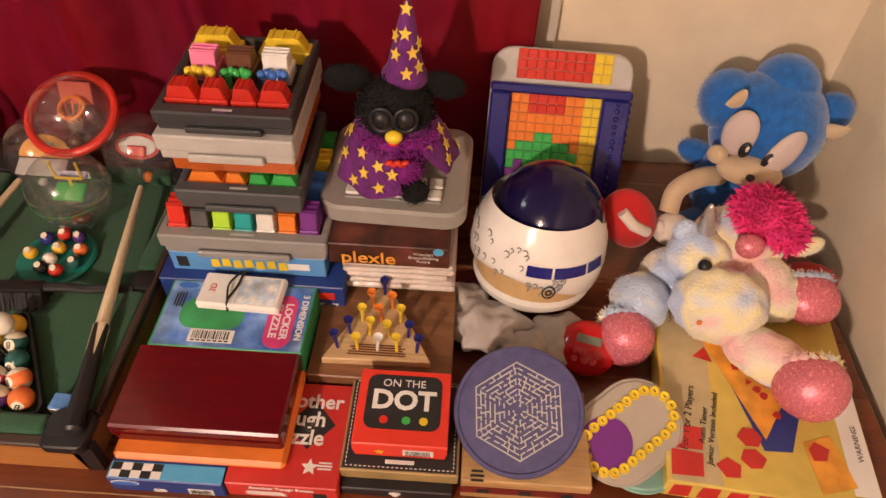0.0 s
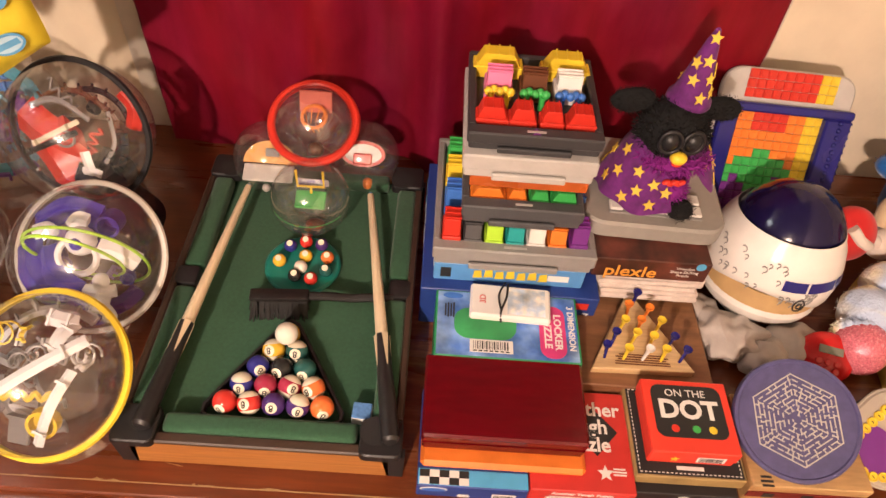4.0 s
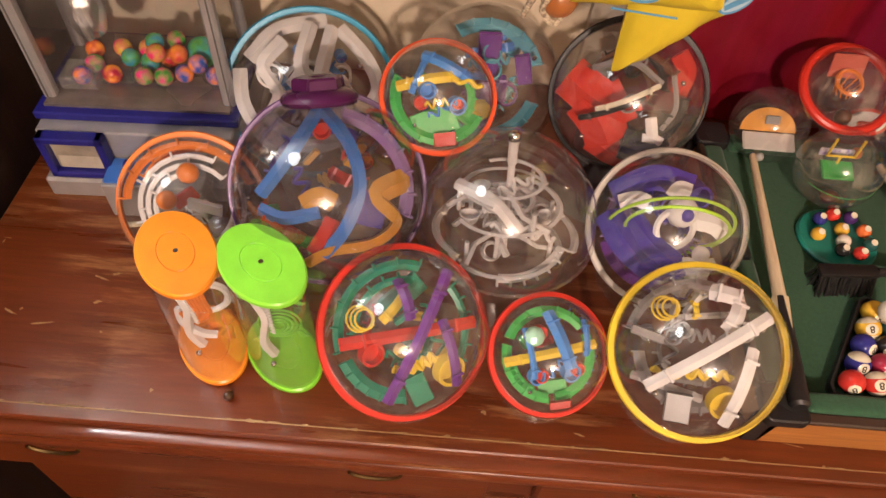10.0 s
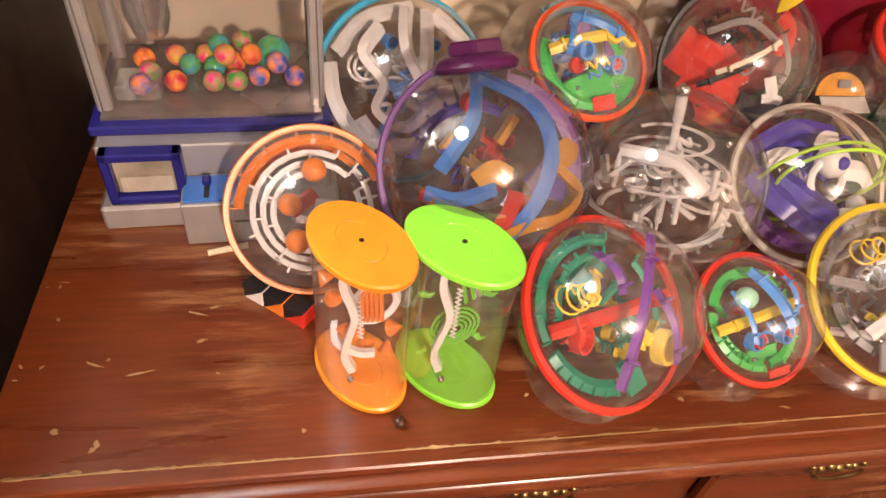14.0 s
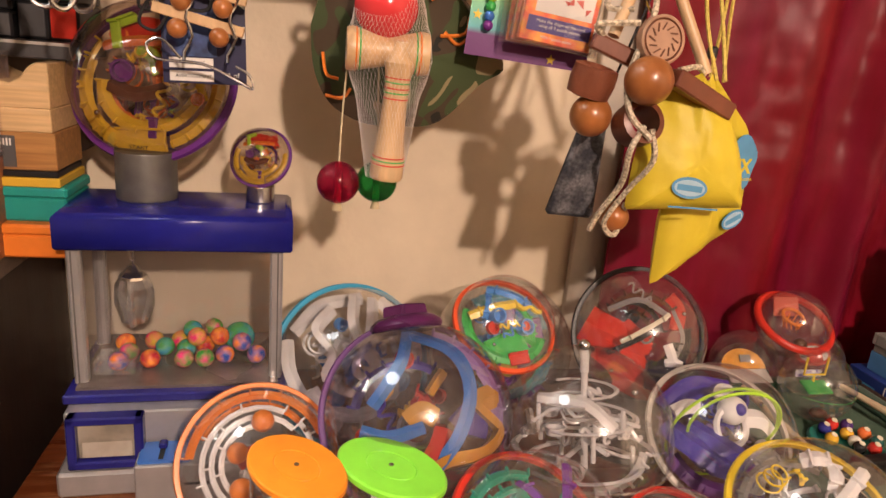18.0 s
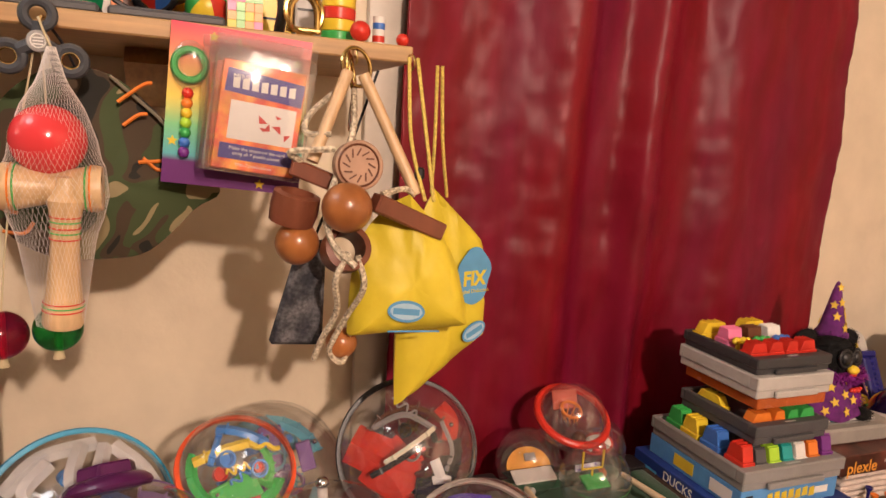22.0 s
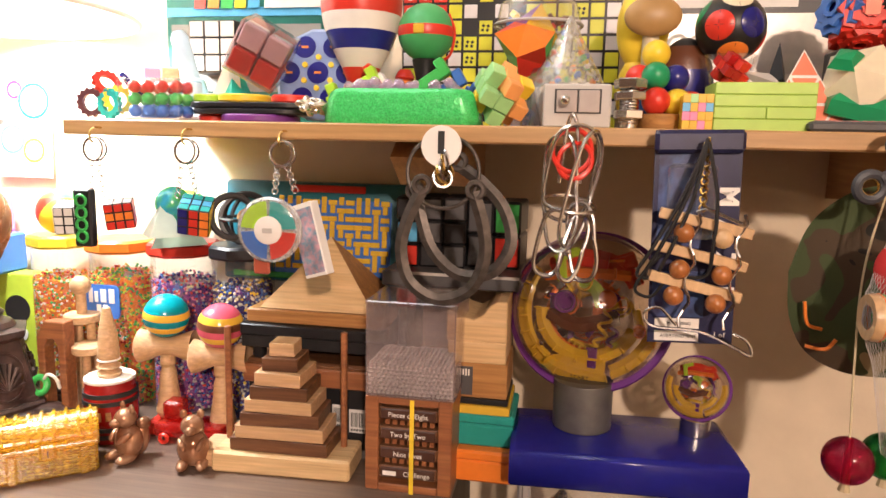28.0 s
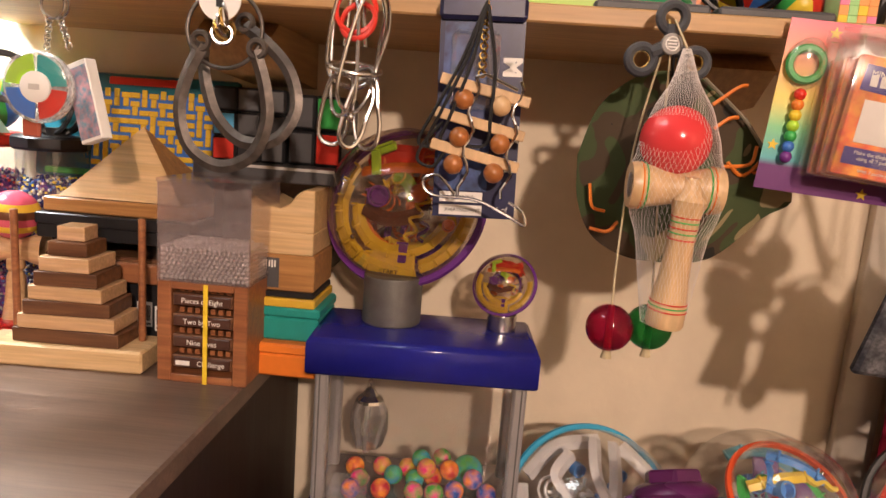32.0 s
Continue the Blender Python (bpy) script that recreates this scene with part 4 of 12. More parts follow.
# ---- domed space-helmet toy ----
def helmet():
    t = thing("dome_game", pose(0.405, 0.985, TOP, -10, -3, -32) @ Matrix.Diagonal((0.95, 0.95, 1.10, 1)), "white helmet-shaped electronic game with a dark blue dome and open mouth", "game")
    white = mat("glossy_white", (0.80, 0.77, 0.72), 0.22, vary=0.05)
    part("foot", lathe([(0, 0.004), (0.050, 0.004), (0.056, 0.014), (0.078, 0.026), (0.089, 0.036), (0.093, 0.046), (0.090, 0.053), (0.084, 0.055), (0.080, 0.050), (0, 0.050)], 48), white, t, "white rimmed lower jaw")
    part("mouth", lathe([(0, 0.051), (0.090, 0.051), (0.090, 0.080), (0, 0.080)], 40), mat("sandy_plastic", (0.55, 0.36, 0.16), 0.6), t, "sandy inside of the mouth")
    prof = [(0.097, 0.056), (0.101, 0.068), (0.103, 0.09), (0.100, 0.115), (0.092, 0.138), (0.080, 0.158)]
    bm = lathe(prof, 64)
    for v in bm.verts:
        lift = max(0.0, math.cos(math.atan2(v.co.y, v.co.x) - radians(-88))) ** 1.5
        v.co.z += 0.030 * lift * max(0.0, (0.10 - v.co.z) / 0.044)
    part("shell", bm, white, t)
    part("dome", ball(0.087, pose(0.004, 0.010, 0.116, -6, 3, 0), 40, lo=5, hi=90, squash=1.0), plastic("midnight_dome", (0.008, 0.006, 0.045), 0.07), t, "shiny midnight-blue dome")
    part("dome_rim", ring(0.088, 0.005, pose(0.004, 0.010, 0.124, -6, 3, 0), 48, 8), white, t)
    for a0, a1 in ((-72, -52), (-50, -22), (-20, -2)):
        bm = bmesh.new()
        pts = []
        for r, h in ((0.1024, 0.101), (0.0995, 0.116)):
            pts.append([bm.verts.new((1.014 * r * math.cos(radians(a0 + (a1 - a0) * k / 6)), 1.014 * r * math.sin(radians(a0 + (a1 - a0) * k / 6)), h)) for k in range(7)])
        for k in range(6):
            bm.faces.new((pts[0][k], pts[0][k + 1], pts[1][k + 1], pts[1][k]))
        part("visor_window", bm, P_NAVY, t)
    bm = bmesh.new()
    rnd = random.Random(5)
    for k in range(46):
        a = radians(rnd.uniform(-175, -40))
        h = rnd.uniform(0.086, 0.128) if a < radians(-72) else rnd.uniform(0.078, 0.094)
        r = np.interp(h, [p[1] for p in prof], [p[0] for p in prof]) + 0.0004
        m = pose(r * math.cos(a), r * math.sin(a), h, 90, 0, math.degrees(a) + 90)
        s = rnd.uniform(0.5, 1.0)
        q = [m @ Vector((0.005 * s * math.cos(u), 0.005 * s * math.sin(u) + 0.003, 0)) for u in np.linspace(2.6, -1.4, 6)] + [m @ Vector((0, -0.004 * s, 0))]
        tube(q, 0.0009, 4, bm=bm)
    part("print", bm, P_GREY, t, "small grey question marks")
    bm = bmesh.new()
    ring(0.009, 0.0012, pose(0.064, -0.081, 0.080, 90, 0, 40), 16, 5, bm=bm)
    ring(0.004, 0.0012, pose(0.0645, -0.082, 0.080, 90, 0, 40), 12, 5, bm=bm)
    part("emblem", bm, INK, t)
    cloth = mat("crumpled_white_cloth", (0.46, 0.41, 0.37), 0.8, vary=0.12, bump=0.4, bump_scale=50)
    for k, (x, y, r) in enumerate(((0.345, 0.90, 0.042), (0.40, 0.865, 0.035), (0.45, 0.89, 0.036), (0.32, 0.945, 0.03))):
        bm = bmesh.new()
        blob(bm, (0, 0, r * 0.55), (r * 1.25, r, r * 0.6), (0, 0, k * 40), 0, 0.45, n=24, seed=k + 3, freq=45)
        ob = part("crumpled_tissue", bm, cloth)
        lo = min(v.co.z for v in ob.data.vertices)
        ob.location = (x, y, TOP - lo)
        tagged(ob, "crumpled piece of white wrapping tissue under the dome game", "tissue", "crumpled tissues")


helmet()


# ---- round maze tin and its wooden box ----
def maze_tin():
    c = carton("wooden_box", 0.315, 0.662, TOP, 0.468, 0.79, 0.846, wood("tan_wood", (0.48, 0.30, 0.13), (0.36, 0.20, 0.08), 0.5, (5, 30, 30)), "tan wooden box with dark red bands", "wooden box")
    part("band", box(0.154, 0.0015, 0.014, pose(0, -0.0648, 0.016)), mat("dark_red_paint", (0.16, 0.015, 0.012), 0.5), c)
    for k in range(3):
        part("dark_square", box(0.014, 0.0016, 0.010, pose(-0.05 + k * 0.05, -0.0656, 0.018)), INK, c)
    bars(c, pose(-0.058, -0.052, 0.0461), 0.02, 3, 0.003, INK)
    t = thing("maze_tin", pose(0.381, 0.743, 0.868, 22, -9, 0), "round dusty-blue tin with a silver hexagon maze on its lid", "maze puzzle")
    tin = mat("dusty_blue_tin", (0.085, 0.080, 0.19), 0.36, vary=0.15, scale=80)
    part("base", lathe([(0, -0.012), (0.074, -0.012), (0.076, -0.009), (0.076, 0.002), (0, 0.002)], 56), tin, t)
    part("lid", lathe([(0, 0.010), (0.072, 0.010), (0.0735, 0.012), (0.0775, 0.012), (0.079, 0.009), (0.079, 0.001), (0.0765, 0.001)], 56), tin, t)
    silver = mat("silver_print", (0.62, 0.60, 0.52), 0.4, 0.3, vary=0.08)
    rnd = random.Random(21)
    bm = bmesh.new()
    for k in range(1, 10):
        R = 0.0065 * k
        for s in range(6):
            a0, a1 = math.tau * s / 6 + math.pi / 6, math.tau * (s + 1) / 6 + math.pi / 6
            p, q = Vector((R * math.cos(a0), R * math.sin(a0), 0)), Vector((R * math.cos(a1), R * math.sin(a1), 0))
            cuts = [0.0, 1.0] if k == 9 else sorted([0.0, 1.0] + [rnd.uniform(0.1, 0.9) for _ in range(1 + k // 2)])
            for u, v in zip(cuts, cuts[1:]):
                g = 0.0035 / max(R, 0.004) * 0.45 if k < 9 else 0
                if v - u < 2.2 * g:
                    continue
                a, b = p.lerp(q, u + g), p.lerp(q, v - g)
                mid, dl = (a + b) / 2, (b - a)
                box(dl.length + 0.0012, 0.0016, 0.0006, pose(mid.x, mid.y, 0.0102, 0, 0, math.degrees(math.atan2(dl.y, dl.x))), bm=bm)
                if k < 9 and rnd.random() < 0.75:
                    n = mid.normalized()
                    f = rnd.uniform(u + g, v - g)
                    e = p.lerp(q, f)
                    box(0.0065, 0.0016, 0.0006, pose(e.x + n.x * 0.003, e.y + n.y * 0.003, 0.0102, 0, 0, math.degrees(math.atan2(n.y, n.x))), bm=bm)
    part("maze", bm, silver, t, "raised silver maze lines", smooth=False)


maze_tin()


# ---- red hand-held game, chain puzzles and boxed game ----
def handheld():
    t = thing("handheld_game", pose(0.481, 0.868, 0.832, 38, 0, -15), "red translucent hand-held electronic game with a small screen", "game")
    red = mat("red_gloss", (0.42, 0.010, 0.012), 0.12, vary=0.2)
    part("body", ball(0.041, Matrix.Diagonal((1, 0.95, 0.44, 1)), 32), red, t)
    part("screen", box(0.034, 0.012, 0.002, pose(0, 0.012, 0.0155, -14, 0, 0), 0.0008), mat("lcd_glass", (0.16, 0.17, 0.13), 0.15), t)
    for i in range(3):
        for j in range(2):
            part("button", cyl(0.005, 0.004, pose(-0.014 + i * 0.013, -0.006 - j * 0.011, 0.0155), 14, 0.001), red, t)
    part("rest", box(0.03, 0.03, 0.02, pose(0, 0.005, -0.022), 0.006), red, t)


handheld()


def chain_puzzle(x, y, z, rx, ry, rz, mats, links=True):
    t = thing("chain_puzzle", pose(x, y, z, rx, ry, rz), "flat oval plastic puzzle with a track of yellow number links" if links else "flat oval teal plastic puzzle under another", "puzzle", "oval track puzzles")
    part("plate", prism(rounded(0.135, 0.105, 0.05, 9), 0.008, bevel=0.002), mats[0], t)
    part("rim", prism(rounded(0.143, 0.112, 0.054, 9), 0.004, pose(0, 0, 0.0015), bevel=0.0015), mats[1], t)
    part("turntable", cyl(0.032, 0.0015, pose(-0.032, 0.006, 0.0078), 32), mats[2], t)
    if not links:
        return
    L, R = 0.062, 0.026
    per = 2 * L + math.tau * R
    for k in range(24):
        s = per * k / 24
        if s < L:
            p = (-L / 2 + s, -R)
        elif s < L + math.pi * R:
            a = (s - L) / R - math.pi / 2
            p = (L / 2 + R * math.cos(a), R * math.sin(a))
        elif s < 2 * L + math.pi * R:
            p = (L / 2 - (s - L - math.pi * R), R)
        else:
            a = (s - 2 * L - math.pi * R) / R + math.pi / 2
            p = (-L / 2 + R * math.cos(a), R * math.sin(a))
        m = pose(p[0] * 1.12, p[1] * 1.12, 0.0082)
        ob = part("link", lathe([(0, 0.0018), (0.0042, 0.0018), (0.0054, 0.003), (0.0062, 0.003), (0.0068, 0), (0, 0)], 14, m), P_YELLOW, t)
        part("numeral", box(0.0012, 0.004, 0.0004, m @ pose(0, 0, 0.0019)), INK, ob)


stone = mat("mushroom_plastic", (0.42, 0.37, 0.31), 0.4, vary=0.05)
aqua = mat("pale_aqua_plastic", (0.22, 0.42, 0.36), 0.4)
chain_puzzle(0.545, 0.755, 0.803, 0, 0, 52, (P_DKGREY, P_DKGREY, P_DKGREY), False)
chain_puzzle(0.548, 0.742, 0.8125, 3, -3, 45, (aqua, aqua, P_TEAL), False)
chain_puzzle(0.520, 0.742, 0.838, 17, -14, 38, (stone, stone, P_PURPLE))


def boxed_game():
    t = thing("game_box", pose(0.70, 0.845, TOP, 0, 0, -5), "yellow boxed family game printed with red shapes and a blue board", "game box")
    yel = mat("yellow_card", (0.66, 0.50, 0.11), 0.45, vary=0.1)
    part("body", box(0.25, 0.35, 0.038, bevel=0.0015), yel, t)
    part("white_margin", flat(0.06, 0.345, pose(-0.09, 0, 0.038)), mat("cream_print", (0.52, 0.43, 0.24), 0.5), t)
    part("board_picture", prism([(-0.074, 0.10), (-0.045, 0.12), (0.072, 0.045), (0.056, -0.04), (0.030, -0.115), (-0.004, -0.118)], 0.0005, pose(0.0, 0, 0.0381)), mat("blue_board_print", (0.03, 0.05, 0.24), 0.45), t)
    part("tray_picture", prism([(-0.062, 0.035), (-0.040, 0.085), (0.060, 0.04), (0.040, -0.03), (0.0, -0.103)], 0.0005, pose(0.0, 0, 0.0387)), mat("orange_print", (0.78, 0.36, 0.05), 0.45, vary=0.3), t)
    rnd = random.Random(8)
    for k in range(22):
        x, y = rnd.choice((-0.065, -0.05, -0.02, 0.03, 0.06)), rnd.uniform(-0.15, 0.08)
        if k < 13:
            y = rnd.uniform(-0.07, 0.06)
            x = -0.018 - y * 0.35 + rnd.uniform(-0.008, 0.040)
        n = rnd.choice((3, 4, 5, 6))
        s = 0.006 if k < 13 else 0.014
        part("printed_shape", prism([(s * rnd.uniform(0.7, 1.2) * math.cos(math.tau * i / n + k), s * math.sin(math.tau * i / n + k)) for i in range(n)], 0.0006, pose(x, y, 0.0393 if k < 13 else 0.0391)), card_red, t, smooth=False)
    words("lettering", "For 1 or 2 Players", 0.013, INK, t, pose(-0.094, -0.085, 0.0392, 0, 0, 80))
    words("lettering", "Auto Timer\nJunior Version Included", 0.011, INK, t, pose(-0.070, -0.095, 0.0392, 0, 0, 80))
    words("lettering", "Convenient Storage\nCompartments", 0.008, INK, t, pose(-0.098, 0.095, 0.0385, 0, 0, 85))
    for k in range(7):
        part("title_letter", prism([(-0.012, -0.014), (0.012, -0.013), (0.010, 0.014), (-0.011, 0.013)], 0.0006, front(-0.105 + 0.033 * k, -0.1753, 0.019 + 0.002 * (k % 2))), card_red, t, smooth=False)
    for k in range(2):
        part("title_letter", prism([(-0.02, -0.016), (0.018, -0.014), (0.02, 0.016), (-0.018, 0.018)], 0.0006, pose(-0.10 + 0.002 * k, -0.15 + 0.035 * k, 0.0386)), card_red, t, smooth=False)
    words("lettering", "WARNING:", 0.010, INK, t, pose(0.112, -0.09, 0.0385, 0, 0, 90))
    part("picture_box", prism([(0.045, -0.10), (0.080, -0.085), (0.098, -0.150), (0.055, -0.165)], 0.0005, pose(0, 0, 0.0389)), mat("orange_print", (0, 0, 0)), t)
    part("warning_panel", flat(0.03, 0.14, pose(0.108, -0.09, 0.0379)), PAPER, t)


boxed_game()


# ---- plush toys in the corner ----
def blue_plush():
    blue = mat("blue_plush", (0.010, 0.125, 0.44), 0.95, vary=0.22, scale=90, bump=0.5, bump_scale=300, sheen=0.5)
    tan = mat("tan_plush", (0.62, 0.47, 0.30), 0.95, vary=0.1, bump=0.3, sheen=0.3)
    mats = [blue, tan, mat("white_plush", (0.70, 0.62, 0.54), 0.95, vary=0.1, sheen=0.3), P_BLACK, mat("red_felt", (0.52, 0.012, 0.012), 0.85, vary=0.12, sheen=0.2), mat("pale_felt", (0.60, 0.50, 0.47), 0.9, vary=0.06)]
    bm = bmesh.new()

    def b(c, r, rot=(0, 0, 0), i=0, n=24, rough=0.02, fz=0):
        blob(bm, c, r, rot, i, rough, fz, 0.003, n, seed=int(1000 * (c[0] + c[2])))
    # head with two swept-back lumps and side spikes
    b((0.750, 1.180, 0.992), (0.083, 0.078, 0.086), fz=1400)
    b((0.684, 1.195, 1.026), (0.043, 0.046, 0.047), fz=500)
    b((0.760, 1.200, 1.048), (0.048, 0.050, 0.050), fz=600)
    b((0.722, 1.180, 1.030), (0.050, 0.055, 0.046), fz=500)
    b((0.672, 1.205, 0.918), (0.034, 0.022, 0.020), (0, 20, 0), fz=240)
    b((0.845, 1.205, 1.005), (0.036, 0.026, 0.034), (0, -40, 0), fz=300)
    add(bm, lathe([(0, 0.026), (0.005, 0.019), (0.013, 0.004), (0.015, -0.006), (0, -0.008)], 16, pose(0.667, 1.128, 1.072, 40, -78, 0) @ Matrix.Diagonal((1, 0.55, 1.2, 1))), None, 1)
    add(bm, lathe([(0, 0.026), (0.006, 0.019), (0.015, 0.004), (0.017, -0.006), (0, -0.008)], 16, pose(0.824, 1.140, 1.020, 40, 30, 0) @ Matrix.Diagonal((1, 0.55, 1.1, 1))), None, 1)
    # face
    b((0.684, 1.117, 1.024), (0.024, 0.012, 0.036), (-8, 2, -22), 5)
    b((0.749, 1.103, 1.002), (0.025, 0.010, 0.040), (-4, 30, 14), 5)
    b((0.692, 1.100, 1.008), (0.0078, 0.004, 0.0138), (0, 4, -14), 3, 20, 0)
    b((0.727, 1.094, 0.996), (0.0078, 0.004, 0.0138), (0, 16, 6), 3, 20, 0)
    b((0.693, 1.0955, 1.013), (0.0026, 0.0014, 0.0052), (0, 4, 0), 2, 18, 0)
    b((0.728, 1.0895, 1.001), (0.0026, 0.0014, 0.0052), (0, 12, 0), 2, 18, 0)
    b((0.712, 1.100, 0.970), (0.050, 0.026, 0.021), (0, 10, 0), 1)
    b((0.662, 1.110, 0.990), (0.016, 0.012, 0.014), (0, 40, 0), 1, 20)
    b((0.703, 1.073, 0.980), (0.0065, 0.006, 0.005), (0, 0, 0), 3, 18, 0)
    # body, arm, glove, shoes
    b((0.730, 1.175, 0.885), (0.062, 0.055, 0.085), fz=600)
    add(bm, tube(spline([(0.690, 1.135, 0.930), (0.652, 1.115, 0.940), (0.618, 1.098, 0.928), (0.610, 1.080, 0.900)], 5), 0.015, 12, radii=None), None, 1)
    b((0.617, 1.062, 0.880), (0.029, 0.024, 0.027), (0, 12, 0), 2)
    b((0.600, 1.055, 0.884), (0.011, 0.012, 0.019), (0, -20, 0), 2, 20)
    add(bm, tube(spline([(0.690, 1.150, 0.835), (0.640, 1.110, 0.850), (0.590, 1.075, 0.880)], 4), 0.014, 10), None, 0)
    b((0.546, 1.055, 0.904), (0.040, 0.030, 0.056), (0, -24, 0), 4)
    add(bm, tube([(0.526, 1.030, 0.940), (0.545, 1.0225, 0.922), (0.570, 1.031, 0.903)], 0.0085, 8, wide=1.0), None, 2)
    b((0.822, 1.016, 0.829), (0.048, 0.034, 0.028), (0, -10, 0), 4)
    add(bm, tube([(0.838, 0.986, 0.850), (0.845, 0.985, 0.832), (0.846, 0.990, 0.815)], 0.008, 8), None, 2)
    b((0.785, 1.090, 0.835), (0.020, 0.060, 0.020), (0, 0, -15), 0)
    ob = part("blue_plush_toy", bm, mats, angle=1.3)
    tagged(ob, "blue plush toy animal with a large head slumped against the wall", "plush toy")


blue_plush()


def rainbow_plush():
    m = bpy.data.materials.new("rainbow_pile")
    m.use_nodes = True
    nd, ln = m.node_tree.nodes, m.node_tree.links
    b = nd["Principled BSDF"]
    b.inputs["Roughness"].default_value = 0.95
    b.inputs["Sheen Weight"].default_value = 0.4
    co = nd.new("ShaderNodeTexCoord")
    nz = nd.new("ShaderNodeTexNoise")
    nz.inputs["Scale"].default_value, nz.inputs["Detail"].default_value, nz.inputs["Distortion"].default_value = 13, 1.0, 0.3
    rp = nd.new("ShaderNodeValToRGB")
    e = rp.color_ramp.elements
    e[0].position, e[0].color = 0.28, (0.46, 0.56, 0.74, 1)
    e[1].position, e[1].color = 0.72, (0.82, 0.52, 0.40, 1)
    for q, c in ((0.36, (0.48, 0.58, 0.76, 1)), (0.43, (0.74, 0.72, 0.64, 1)), (0.50, (0.84, 0.76, 0.44, 1)), (0.56, (0.78, 0.72, 0.58, 1)), (0.63, (0.82, 0.50, 0.50, 1))):
        k = e.new(q)
        k.color = c
    ln.new(co.outputs["Object"], nz.inputs[0])
    ln.new(nz.outputs[0], rp.inputs[0])
    ln.new(rp.outputs[0], b.inputs["Base Color"])
    pile = nd.new("ShaderNodeTexNoise")
    pile.inputs["Scale"].default_value, pile.inputs["Detail"].default_value = 260, 3
    ln.new(co.outputs["Object"], pile.inputs[0])
    bp = nd.new("ShaderNodeBump")
    bp.inputs["Strength"].default_value, bp.inputs["Distance"].default_value = 0.7, 0.003
    ln.new(pile.outputs[0], bp.inputs["Height"])
    ln.new(bp.outputs[0], b.inputs["Normal"])
    glit = mat("pink_glitter", (0.62, 0.15, 0.20), 0.24, 0.2, vary=0.3, scale=420, bump=0.35, bump_scale=420, second=(0.74, 0.28, 0.31), mix_scale=260)
    mats = [m, glit, mat("hot_pink_yarn", (0.80, 0.04, 0.22), 0.9, vary=0.2), mat("silver_cloth", (0.55, 0.52, 0.50), 0.25, 0.7, vary=0.2, bump=0.3), P_BLACK, P_ORANGE]
    bm = bmesh.new()

    def f(c, r, rot, n, seed):
        blob(bm, c, r, rot, 0, 0.10, int(n * 0.35), 0.0026, 24, seed, 60)
    f((0.690, 1.010, 0.905), (0.067, 0.056, 0.062), (0, 0, 0), 5200, 1)
    f((0.630, 0.975, 0.915), (0.046, 0.040, 0.043), (0, 10, 0), 3000, 2)
    f((0.716, 0.965, 0.886), (0.046, 0.042, 0.044), (0, 0, 0), 3000, 3)
    f((0.648, 0.905, 0.897), (0.062, 0.048, 0.056), (0, 0, -10), 5200, 4)
    f((0.598, 0.985, 0.868), (0.036, 0.036, 0.034), (0, 0, 0), 1800, 5)
    f((0.556, 0.935, 0.858), (0.040, 0.042, 0.042), (0, 0, 20), 2200, 6)
    f((0.706, 0.842, 0.874), (0.058, 0.034, 0.034), (0, 0, -32), 2800, 7)
    f((0.742, 0.955, 0.872), (0.046, 0.046, 0.034), (0, 0, 0), 2200, 8)
    f((0.797, 1.020, 0.903), (0.024, 0.014, 0.014), (0, -30, 0), 700, 9)
    f((0.602, 0.985, 0.955), (0.016, 0.012, 0.018), (0, -30, 0), 500, 10)
    for c, r, sd in (((0.534, 0.884, 0.842), (0.040, 0.040, 0.042), 17), ((0.744, 0.795, 0.882), (0.045, 0.042, 0.0435), 18), ((0.790, 0.945, 0.874), (0.042, 0.038, 0.035), 19)):
        blob(bm, c, r, index=1, rough=0.03, seed=sd)
        n = 22
        for k in range(n):
            u = math.tau * k / n
            blob(bm, (c[0] + r[0] * 0.80 * math.cos(u), c[1] + 0.020 + 0.004 * math.sin(3 * u), c[2] + r[2] * 0.80 * math.sin(u)), (0.007, 0.008, 0.007), index=0, rough=0.2, fuzz=60, hair=0.005, n=18, seed=sd + k)
    blob(bm, (0.676, 0.950, 0.968), (0.0185, 0.016, 0.0176), index=1, rough=0.03, n=20, seed=10)
    blob(bm, (0.706, 0.995, 0.983), (0.040, 0.032, 0.028), (0, 24, 0), 2, 0.25, 3800, 0.010, seed=11)
    blob(bm, (0.736, 0.985, 0.962), (0.020, 0.020, 0.020), (0, 24, 0), 2, 0.25, 1200, 0.010, n=20, seed=12)
    add(bm, lathe([(0, 0.052), (0.004, 0.046), (0.008, 0.034), (0.0075, 0.030), (0.0115, 0.018), (0.0108, 0.014), (0.015, 0), (0, -0.006)], 16, pose(0.630, 0.985, 0.962, 6, -12, 0)), None, 3)
    add(bm, ball(0.0092, pose(0.622, 0.933, 0.943), 14), None, 4)
    add(bm, ball(0.0034, pose(0.610, 0.862, 0.912), 10), None, 5)
    ob = part("rainbow_plush_toy", bm, mats, angle=1.3)
    tagged(ob, "pastel rainbow plush animal with glittery pink hooves on a box", "plush toy")


rainbow_plush()
tagged(part("plastic_sheet", prism([(0, 0), (0.03, 0.005), (0.028, 0.14), (0.006, 0.15)], 0.05, pose(0.866, 0.62, TOP, 0, 0, 0), bevel=0.004), PAPER), "crumpled white paper bag beside the game box", "paper")

